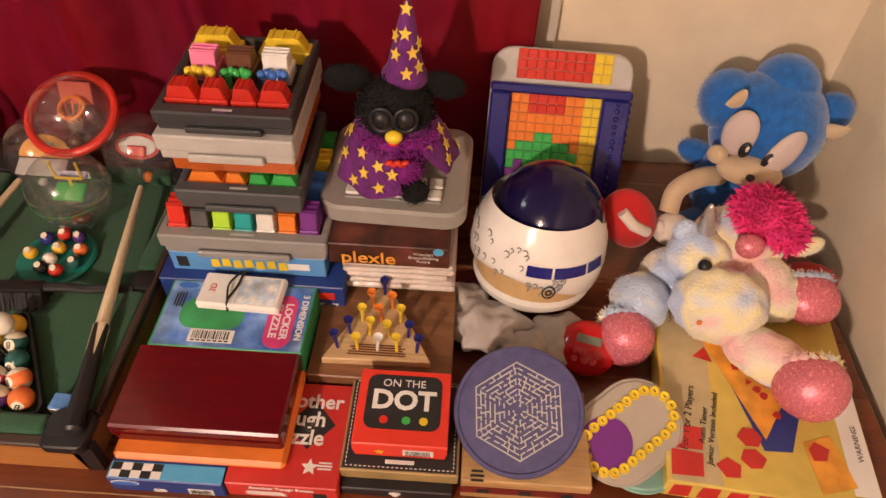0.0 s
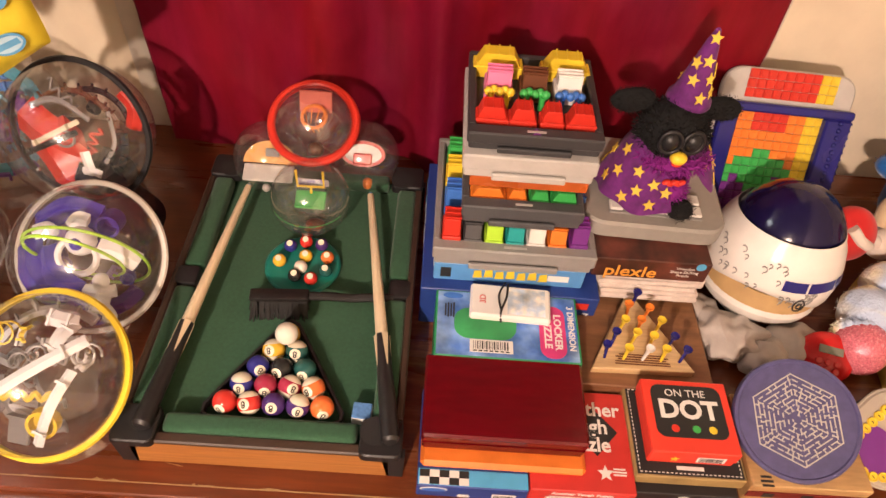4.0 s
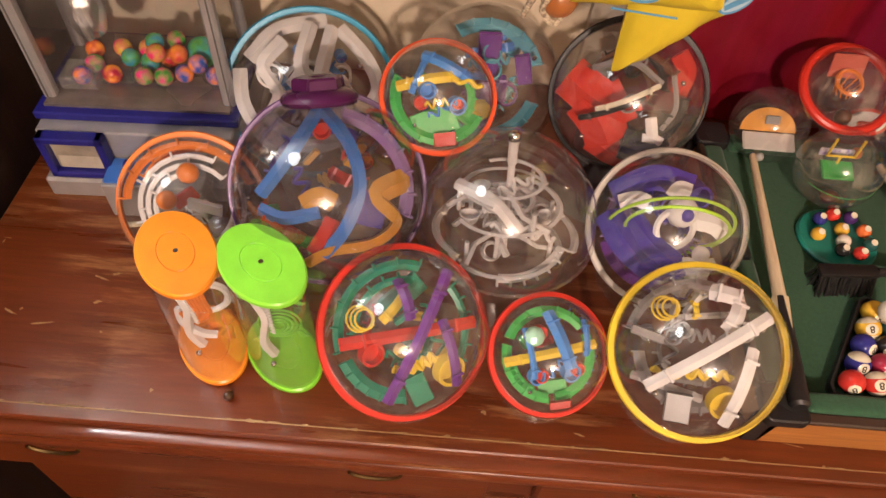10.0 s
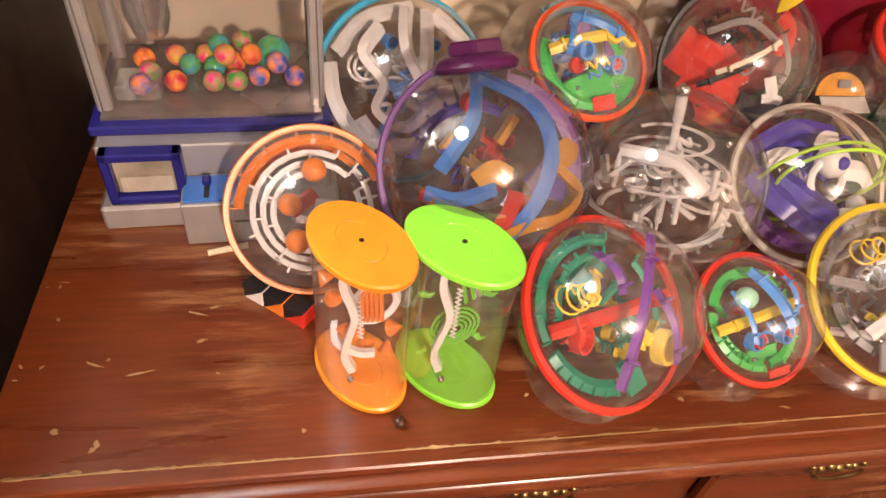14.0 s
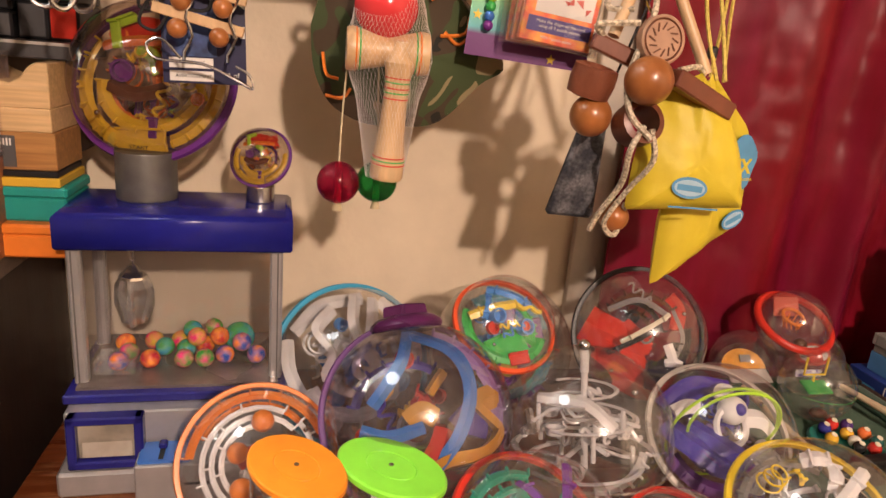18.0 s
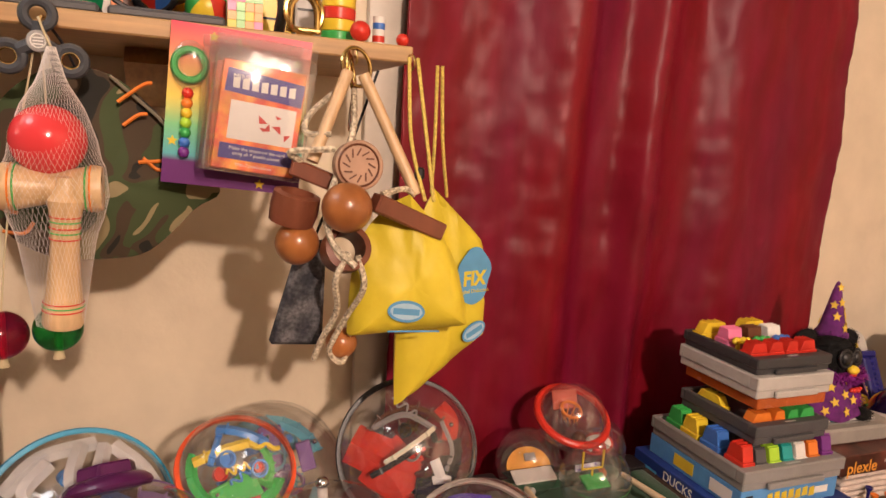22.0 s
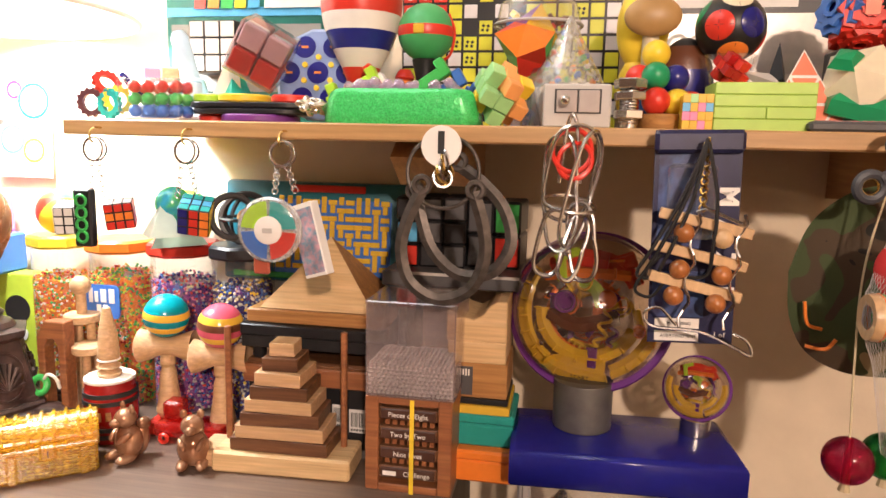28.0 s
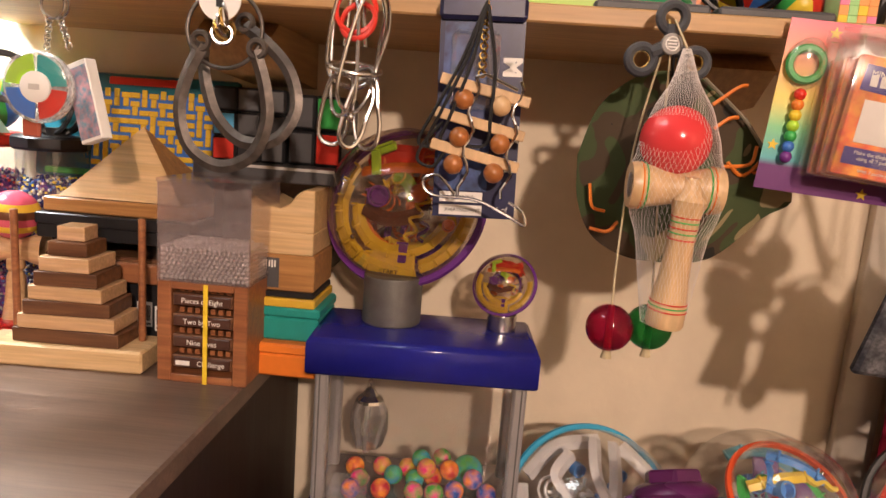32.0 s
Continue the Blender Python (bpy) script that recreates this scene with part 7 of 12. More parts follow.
tube_maze(-1.134, 0.733, -56, P_ORANGE, plastic("tangerine_plastic", (0.85, 0.27, 0.02), 0.3), "oval clear tube maze with orange caps and white tracks", False)
tube_maze(-1.043, 0.728, -46, plastic("lime_track", (0.20, 0.62, 0.06)), plastic("bright_lime_plastic", (0.25, 0.72, 0.05), 0.3), "oval clear tube maze with lime green caps and tracks", True)

# ---- toy claw machine ----
def claw_machine():
    t = thing("claw_machine", pose(-1.292, 0.968, TOP, 0, 0, 3), "toy claw machine with blue top, clear walls and bouncy balls", "claw machine")
    silver = mat("silver_plastic", (0.42, 0.41, 0.41), 0.32, 0.5, vary=0.08, bump=0.05)
    w, d = 0.286, 0.240
    part("foot", box(w, d, 0.036, pose(0, d / 2, 0), 0.004), silver, t)
    part("cabinet", box(w - 0.016, d - 0.024, 0.074, pose(0, d / 2 + 0.010, 0.036), 0.002), silver, t)
    bm = bmesh.new()
    for (x, z, sx, sz) in ((-0.083, 0.040, 0.090, 0.011), (-0.083, 0.103, 0.090, 0.011), (-0.1225, 0.040, 0.011, 0.074), (-0.0435, 0.040, 0.011, 0.074)):
        box(sx, 0.020, sz, pose(x, 0.010, z), 0.002, bm=bm)
    part("chute_frame", bm, P_NAVY, t, "blue frame of the prize door")
    part("chute_door", box(0.068, 0.004, 0.052, pose(-0.083, 0.013, 0.051), 0.001), mat("smoky_door", (0.30, 0.27, 0.22), 0.12, vary=0.3, second=(0.12, 0.1, 0.08), mix_scale=20), t)
    part("chute_flap", box(0.060, 0.003, 0.022, pose(-0.083, 0.0095, 0.053, -8, 0, 0), 0.001), mat("flap_plastic", (0.42, 0.38, 0.32), 0.15, vary=0.2), t)
    b = part("control_box", box(0.140, 0.068, 0.064, pose(0.026, 0.0, 0.0), 0.002), silver, t)
    part("control_panel", prism(rounded(0.062, 0.046, 0.003), 0.003, pose(-0.010, -0.006, 0.064)), P_BLUE, b)
    part("slider_slot", box(0.006, 0.036, 0.0012, pose(-0.014, -0.006, 0.067)), INK, b)
    part("slider", box(0.010, 0.012, 0.009, pose(-0.014, 0.002, 0.0675), 0.002), P_NAVY, b)
    part("coin_slot", box(0.03, 0.001, 0.004, pose(0.03, -0.0345, 0.034), 0.0004), INK, b)
    part("floor_band", box(w - 0.004, d - 0.045, 0.013, pose(0, d / 2 + 0.0205, 0.110), 0.002), P_NAVY, t)
    part("play_floor", box(w - 0.03, d - 0.07, 0.004, pose(0, d / 2 + 0.022, 0.1232)), mat("brushed_floor", (0.26, 0.22, 0.20), 0.25, 0.6, vary=0.2), t)
    F0, B0 = 0.080, 0.200
    for x in (-1, 1):
        for y in (F0, B0):
            p = part("post", box(0.017, 0.017, 0.189, pose(x * (w / 2 - 0.0185), y, 0.1232), 0.003), silver, t)
        part("post_groove", box(0.002, 0.0012, 0.185, pose(x * (w / 2 - 0.0165), F0 - 0.0089, 0.125)), mat("groove_grey", (0.12, 0.115, 0.11), 0.5), t)
    for (sx, sy, x, y) in ((w - 0.056, 0.002, 0, F0), (w - 0.056, 0.002, 0, B0), (0.002, B0 - F0 - 0.02, -w / 2 + 0.018, (F0 + B0) / 2), (0.002, B0 - F0 - 0.02, w / 2 - 0.018, (F0 + B0) / 2)):
        part("window", box(sx, sy, 0.187, pose(x, y, 0.1235)), clear("window_plastic", haze=0.012, low=0.05), t, "clear plastic wall")
    part("prize_bin", box(0.052, 0.046, 0.020, pose(-0.088, 0.112, 0.1274), 0.002), clear("bin_plastic", haze=0.16, low=0.12), t, "clear plastic prize bin")
    top = bmesh.new()
    prof = [(0.490, 0.0), (0.50, 0.003), (0.50, 0.040), (0.496, 0.043), (0.476, 0.0475), (0.466, 0.048)]
    rings = []
    for f, h in prof:
        hw, hd = f * (w + 0.004), f * 0.146
        rings.append([top.verts.new((sx * hw, 0.140 + sy * hd, 0.3122 + h)) for sx, sy in ((-1, -1), (1, -1), (1, 1), (-1, 1))])
    for a, b_ in zip(rings, rings[1:]):
        for k in range(4):
            top.faces.new((a[k], a[(k + 1) % 4], b_[(k + 1) % 4], b_[k]))
    top.faces.new(rings[0][::-1])
    top.faces.new(rings[-1])
    part("top", top, plastic("royal_blue_plastic", (0.014, 0.016, 0.22), 0.2), t, "glossy royal blue top", angle=0.2)
    cx, cy = -0.070, 0.150
    bm = bmesh.new()
    for k in range(8):
        ring(0.0032, 0.0008, pose(cx, cy, 0.309 - 0.0056 * k, 90, 0, 90 * (k % 2)), 10, 5, bm=bm)
    part("chain", bm, CHROME, t)
    part("claw_hub", lathe([(0, 0.020), (0.006, 0.019), (0.012, 0.010), (0.019, 0.004), (0.020, 0), (0, 0)], 8, pose(cx, cy, 0.248)), CHROME, t, smooth=False)
    part("claw_cup", lathe([(0.019, 0.248), (0.026, 0.236), (0.027, 0.208), (0.020, 0.184), (0.006, 0.180)], 8, pose(cx, cy, 0)), clear("claw_plastic", haze=0.10, low=0.22), t, "clear faceted plastic claw", smooth=False)
    for k in range(3):
        u = math.tau * k / 3 + 0.5
        ux, uy = math.cos(u), math.sin(u)
        part("claw_finger", tube([(cx + ux * 0.014, cy + uy * 0.014, 0.248), (cx + ux * 0.024, cy + uy * 0.024, 0.222), (cx + ux * 0.012, cy + uy * 0.012, 0.178)], 0.0022, 4, wide=2.4), mat("silvered_clear", (0.6, 0.58, 0.56), 0.12, 0.3, trans=0.4), t)
    rnd = random.Random(4)
    mix = []
    for nm, a, b_ in (("red_orange", (0.72, 0.02, 0.05), (0.85, 0.32, 0.03)), ("green_pink", (0.06, 0.50, 0.06), (0.75, 0.03, 0.22)), ("blue_orange", (0.03, 0.12, 0.58), (0.85, 0.24, 0.04)), ("yellow_pink", (0.80, 0.58, 0.04), (0.72, 0.02, 0.16)), ("green_blue", (0.10, 0.50, 0.10), (0.03, 0.28, 0.42))):
        mix.append(mat("swirl_" + nm, a, 0.2, vary=0.35, second=b_, mix_scale=55, scale=50))
    placed = [(0.072, 0.162, 0.1497)]
    for k in range(24):
        r = 0.0135
        for tries in range(120):
            x, y, z = rnd.uniform(-0.090, 0.098), rnd.uniform(0.104, 0.180), 0.1272 + r
            if k > 15:
                x, y, z = rnd.uniform(-0.01, 0.085), rnd.uniform(0.115, 0.172), 0.1272 + r * 2.55
            if all((x - q[0]) ** 2 + (y - q[1]) ** 2 + (z - q[2]) ** 2 > (1.94 * r if n else 0.036) ** 2 for n, q in enumerate(placed)):
                break
        else:
            continue
        placed.append((x, y, z))
        ob = part("bouncy_ball", ball(r, None, 18), mix[k % 5])
        ob.matrix_basis = t.matrix_basis @ pose(x, y, z, rnd.uniform(0, 360), rnd.uniform(0, 360), 0)
        tagged(ob, "small swirled multicoloured rubber bouncy ball in the claw machine", "bouncy ball", "bouncy balls")
    ob = part("bouncy_ball", ball(0.0225, None, 22), mix[4])
    ob.matrix_basis = t.matrix_basis @ pose(0.072, 0.162, 0.1497)
    tagged(ob, "larger green and teal striped bouncy ball", "bouncy ball", "bouncy balls")


claw_machine()

# small things on the dresser's open end
tagged(part("wooden_stick", tube([(-1.309, 0.913, TOP + 0.004), (-1.262, 0.925, TOP + 0.004)], 0.004, 8), pale), "short pale wooden stick lying on the dresser", "stick")
t = thing("snake_puzzle", pose(-1.262, 0.845, TOP, 0, 0, -38), "folding snake puzzle in black, white, orange and red", "puzzle")
for k, mm in enumerate((PAPER, P_BLACK, P_ORANGE, P_BLACK, P_RED, P_BLACK)):
    part("wedge", prism([(0, 0), (0.028, 0), (0.028, 0.024)] if k % 2 == 0 else [(0, 0), (0.028, 0.024), (0, 0.024)], 0.024, pose(0.029 * (k // 2), 0, 0.0, 0, 0, 0) @ pose(0, 0, 0, 90, 0, 0) @ pose(0, 0, -0.024), bevel=0.001), mm, t)
ob = part("wooden_bead", ball(0.0065, None, 14, squash=0.9), mat("dark_bead", (0.05, 0.018, 0.008), 0.3))
ob.matrix_basis = pose(-1.097, 0.664, TOP + 0.0058)
tagged(ob, "tiny dark wooden bead lying on the dresser", "bead")

# ---- things that hang from the shelf's edge ----
SH = 1.56       # the shelf board's upper face
ROPE = mat("cream_rope", (0.60, 0.52, 0.38), 0.6, vary=0.5, scale=300, second=(0.26, 0.21, 0.15), mix_scale=260)
CORD_Y = mat("yellow_cord", (0.62, 0.48, 0.10), 0.7, vary=0.3, scale=300)
CORD_B = mat("black_cord", (0.012, 0.012, 0.013), 0.7)
TWINE = mat("twine", (0.50, 0.42, 0.26), 0.8)
BEECH = wood("beech", (0.62, 0.43, 0.24), (0.54, 0.35, 0.18), 0.4, (20, 20, 4))
CARAMEL = mat("caramel_wood", (0.36, 0.13, 0.035), 0.28, vary=0.25, scale=30, coat=0.3, second=(0.22, 0.07, 0.02), stretch=(1, 1, 0.3))
WALNUT = mat("reddish_wood", (0.19, 0.06, 0.03), 0.35, vary=0.25, scale=30, second=(0.11, 0.03, 0.015), stretch=(1, 1, 0.3))


def hook(x, y=0.98, material=BRASS):
    t = thing("cup_hook", pose(x, 0.983, 1.549), "small screw hook in the shelf's front edge", "hook", "shelf hooks")
    part("wire", tube(spline([(0, 0.002, 0), (0, -0.008, 0), (0, -0.018, -0.004), (0, -0.020, -0.014), (0, -0.014, -0.018)], 4), 0.0013, 6), material, t)


for x in (-1.96, -1.837, -1.715, -1.52, -1.383, -1.249, -1.065, -0.875, -0.745, -0.675):
    hook(x)


def rope(parent, pts, r, material, name="cord", k=6):
    return part(name, tube(spline(pts, 6), r, k), material, parent)


# fidget spinner, kendama in a net
t = thing("fidget_spinner", pose(-1.065, 0.955, 1.522, 90, 0, 4), "dark grey three-armed fidget spinner hanging on a brass hook", "spinner")
for k in range(3):
    bm = bmesh.new()
    u = radians(90 + 120 * k)
    ring(0.0125, 0.0052, pose(0.031 * math.cos(u), 0.028 * math.sin(u) - 0.002, 0, 0, 0, 0), 24, 8, bm=bm)
    tube([(0, 0, 0), (0.021 * math.cos(u), 0.019 * math.sin(u), 0)], 0.007, 8, bm=bm, wide=1.0)
    part("arm", bm, mat("slate_plastic", (0.05, 0.055, 0.065), 0.4), t)
part("hub", cyl(0.0105, 0.006, pose(0, 0, 0.002), 24, 0.001), P_GREY, t)
bm = ring(0.0065, 0.0008, pose(0, 0, 0.0085), 18, 4)
for k in range(-1, 2):
    box(0.009, 0.0012, 0.0006, pose(0, k * 0.003, 0.008), bm=bm)
part("hub_print", bm, PAPER, t)
for k in range(2):
    u = radians(210 + 120 * k)
    part("bearing", ring(0.009, 0.0022, pose(0.031 * math.cos(u), 0.028 * math.sin(u) - 0.002, 0), 20, 6), BRASS, t)

t = thing("kendama", pose(-1.052, 0.925, 1.245), "pale wooden kendama with a red ball in a white net", "kendama")
part("handle", lathe([(0, 0.0), (0.017, 0.0), (0.019, 0.004), (0.0185, 0.02), (0.015, 0.05), (0.013, 0.085), (0.0135, 0.11), (0.0165, 0.128), (0.012, 0.134), (0.008, 0.15), (0, 0.152)], 28, pose(0.006, -0.012, 0, 3, 3, 0)), BEECH, t)
part("cross_piece", lathe([(0.012, -0.043), (0.022, -0.044), (0.0235, -0.038), (0.020, -0.022), (0.0155, 0), (0.020, 0.022), (0.0235, 0.038), (0.022, 0.044), (0.012, 0.043)], 28, pose(0, -0.008, 0.138, 0, 90, 0)), BEECH, t)
part("ball", ball(0.0345, pose(-0.003, 0.0, 0.183), 32), mat("coral_red_gloss", (0.62, 0.045, 0.05), 0.15, vary=0.05), t, "glossy red ball")
for z, mm in ((0.018, P_RED), (0.022, P_GREEN), (0.026, P_RED), (0.09, P_RED), (0.096, P_GREEN), (0.101, P_RED), (0.107, P_GREEN), (0.112, P_RED)):
    r = np.interp(z, (0, 0.02, 0.05, 0.085, 0.11), (0.0185, 0.0187, 0.0152, 0.0132, 0.0137))
    part("painted_band", ring(r, 0.0008, pose(0.006, -0.012, 0, 3, 3, 0) @ pose(0, 0, z), 28, 4), mm, t)
for s in (-1, 1):
    for q, mm in ((0.030, P_GREEN), (0.034, P_ORANGE)):
        part("painted_band", ring(np.interp(q, (0.022, 0.038), (0.0202, 0.0237)), 0.0009, pose(0, -0.008, 0.138, 0, 90, 0) @ pose(0, 0, s * q), 28, 4), mm, t)
bm = bmesh.new()
lev = [(0.002, 0.021, -0.012), (0.04, 0.027, -0.010), (0.085, 0.034, -0.008), (0.13, 0.045, -0.006), (0.155, 0.043, -0.002), (0.185, 0.038, 0), (0.215, 0.028, 0), (0.24, 0.013, 0.004), (0.272, 0.004, 0.012)]
def netp(u, v):
    z, r, y = [np.interp(v, np.linspace(0, 1, len(lev)), [q[i] for q in lev]) for i in range(3)]
    e = 1.0 if z > 0.16 or z < 0.1 else 1.05
    return Vector((r * e * math.cos(u) + 0.004 * (1 - v), y + r * 0.82 * math.sin(u), z))
for k in range(56):
    for s in (-1, 1):
        tube([netp(math.tau * k / 56 + s * v * 2.6, v) for v in np.linspace(0, 1, 30)], 0.00011, 3, bm=bm)
part("net", bm, mat("white_net", (0.75, 0.70, 0.66), 0.6), t, "fine white plastic net")
rope(t, [(0.0, 0.012, 0.272), (-0.006, 0.016, 0.285), (-0.012, 0.024, 0.30)], 0.0012, TWINE)

# two clear bobbles on a twine
t = thing("clackers", pose(-1.052, 0.925, 1.236), "red and green clear plastic clacker balls on a string", "toy")
for x, y, z, nm, c in ((-0.047, -0.012, 0.002, "red_ball", (0.36, 0.01, 0.05)), (-0.002, 0.012, 0.0, "green_ball", (0.02, 0.26, 0.05))):
    part(nm, ball(0.0238, pose(x, y, z), 32), mat(nm + "_acrylic", c, 0.05, vary=0.1, trans=0.8, ior=1.3), t)
    part("bore", cyl(0.003, 0.047, pose(x, y, z - 0.0235), 10), mat(nm + "_bore", tuple(min(1, q * 1.8 + 0.1) for q in c), 0.4), t)
    part("knot", lathe([(0, -0.008), (0.006, -0.008), (0.004, 0.0), (0, 0.002)], 10, pose(x, y, z - 0.024)), TWINE, t)
rope(t, [(-0.047, -0.012, 0.022), (-0.044, 0.005, 0.09), (-0.036, 0.03, 0.18), (-0.022, 0.035, 0.26), (-0.014, 0.03, 0.30)], 0.0011, TWINE)
rope(t, [(-0.002, 0.012, 0.022), (-0.006, 0.03, 0.15), (-0.012, 0.032, 0.30)], 0.0011, TWINE)

# camouflage pouch
def camo():
    m = bpy.data.materials.new("camouflage_cloth")
    m.use_nodes = True
    nd, ln = m.node_tree.nodes, m.node_tree.links
    b = nd["Principled BSDF"]
    b.inputs["Roughness"].default_value = 0.85
    co = nd.new("ShaderNodeTexCoord")
    nz = nd.new("ShaderNodeTexNoise")
    nz.inputs["Scale"].default_value, nz.inputs["Detail"].default_value, nz.inputs["Distortion"].default_value = 14, 1.0, 1.0
    rp = nd.new("ShaderNodeValToRGB")
    rp.color_ramp.interpolation = "CONSTANT"
    e = rp.color_ramp.elements
    e[0].position, e[0].color = 0.0, (0.012, 0.011, 0.008, 1)
    e[1].position, e[1].color = 0.60, (0.26, 0.21, 0.11, 1)
    for q, c in ((0.36, (0.055, 0.035, 0.018, 1)), (0.46, (0.045, 0.066, 0.022, 1))):
        k = e.new(q)
        k.color = c
    ln.new(co.outputs["Object"], nz.inputs[0])
    ln.new(nz.outputs[0], rp.inputs[0])
    ln.new(rp.outputs[0], b.inputs["Base Color"])
    t = thing("camouflage_pouch", pose(-1.02, 1.03, 1.385), "camouflage cloth pouch with orange stitching hanging under the shelf", "pouch")
    outline = [(-0.115, 0.02), (-0.10, 0.07), (-0.075, 0.10), (-0.04, 0.118), (0.01, 0.115), (0.06, 0.075), (0.128, -0.005), (0.10, -0.035), (0.05, -0.085), (0.0, -0.095), (-0.05, -0.092), (-0.09, -0.07), (-0.11, -0.03)]
    P = [Vector((x, 0, z)) for x, z in outline]
    S = spline(P + [P[0]], 5)[:-1]
    bm = bmesh.new()
    c = Vector((0, 0, 0))
    rows = []
    for side in (-1, 1):
        rr = []
        for f in (1.0, 0.85, 0.6, 0.3):
            rr.append([bm.verts.new((p.x * f, side * 0.026 * (1 - f ** 2) + 0.004 * noise.noise(p * 20) * (1 - f), p.z * f)) for p in S] if not (side == 1 and f == 1.0) else rows[0])
        if side == -1:
            rows = rr
        cen = bm.verts.new((0, side * 0.026, 0))
        n = len(S)
        for a, b_ in zip(rr, rr[1:]):
            for k in range(n):
                bm.faces.new((a[k], a[(k + 1) % n], b_[(k + 1) % n], b_[k]))
        for k in range(n):
            bm.faces.new((rr[-1][k], rr[-1][(k + 1) % n], cen))
    bmesh.ops.recalc_face_normals(bm, faces=bm.faces[:])
    part("cloth", bm, m, t)
    part("zip", tube([(0.012, -0.012, 0.113), (0.06, -0.016, 0.072), (0.122, -0.006, -0.002)], 0.002, 6), mat("old_zip", (0.25, 0.22, 0.16), 0.5), t)
    for a in (((0.02, 0.085), (0.045, 0.105), (0.055, 0.108)), ((0.025, 0.06), (0.04, 0.072), (0.05, 0.074)), ((0.045, 0.025), (0.065, 0.012), (0.09, 0.04)), ((0.04, 0.02), (0.07, 0.025), (0.075, 0.045)), ((0.075, 0.016), (0.09, 0.02), (0.105, 0.045)), ((-0.10, -0.01), (-0.095, -0.035), (-0.08, -0.04)), ((-0.095, -0.06), (-0.075, -0.062), (-0.065, -0.05))):
        part("orange_stitch", tube(spline([(x, -0.027 + 0.12 * abs(x) * 0.9, z) for x, z in a], 4), 0.0022, 5, radii=None), P_ORANGE, t)
    rope(t, [(-0.02, 0, 0.112), (-0.03, -0.03, 0.14), (-0.042, -0.055, 0.16)], 0.0016, CORD_B)


camo()

# carded beads and bagged tangram cards
t = thing("bead_card", pose(-0.877, 0.966, 1.468, 0, 4, -6), "rainbow-printed card with a toy in a blister and coloured beads", "card")
rainbow = bpy.data.materials.new("rainbow_card")
rainbow.use_nodes = True
nd, ln = rainbow.node_tree.nodes, rainbow.node_tree.links
co, sp, rp = nd.new("ShaderNodeTexCoord"), nd.new("ShaderNodeSeparateXYZ"), nd.new("ShaderNodeValToRGB")
mr = nd.new("ShaderNodeMapRange")
mr.inputs[1].default_value, mr.inputs[2].default_value = -0.09, 0.09
e = rp.color_ramp.elements
e[0].position, e[0].color = 0.0, (0.12, 0.02, 0.14, 1)
e[1].position, e[1].color = 1.0, (0.72, 0.03, 0.10, 1)
for q, cc in ((0.16, (0.12, 0.02, 0.14, 1)), (0.2, (0.10, 0.42, 0.45, 1)), (0.38, (0.20, 0.55, 0.25, 1)), (0.55, (0.78, 0.62, 0.10, 1)), (0.8, (0.80, 0.25, 0.12, 1))):
    k = e.new(q)
    k.color = cc
ln.new(co.outputs["Object"], sp.inputs[0])
ln.new(sp.outputs["Z"], mr.inputs[0])
ln.new(mr.outputs[0], rp.inputs[0])
ln.new(rp.outputs[0], nd["Principled BSDF"].inputs["Base Color"])
nd["Principled BSDF"].inputs["Roughness"].default_value = 0.35
part("card", box(0.148, 0.0012, 0.172, pose(0, 0, -0.086)), rainbow, t)
for k, mm in enumerate((P_RED, P_ORANGE, P_YELLOW, P_LIME, P_GREEN, P_BLUE, P_PURPLE)):
    part("bead", ball(0.0062, pose(-0.052, -0.008, 0.012 - k * 0.0105), 12), mm, t)
part("pen_toy", ball(0.024, pose(-0.052, -0.008, 0.042) @ Matrix.Diagonal((0.8, 0.35, 1.1, 1)), 20), CLEAR, t)
part("toy_ring", ring(0.016, 0.004, pose(-0.052, -0.006, 0.042, 90), 20, 6), P_GREEN, t)
for x, z in ((-0.065, -0.04), (0.06, 0.06), (0.062, 0.02), (0.03, -0.078), (-0.03, 0.075)):
    part("star_print", star(0.006, 0.0008, front(x, -0.0006, z)), P_YELLOW, t)
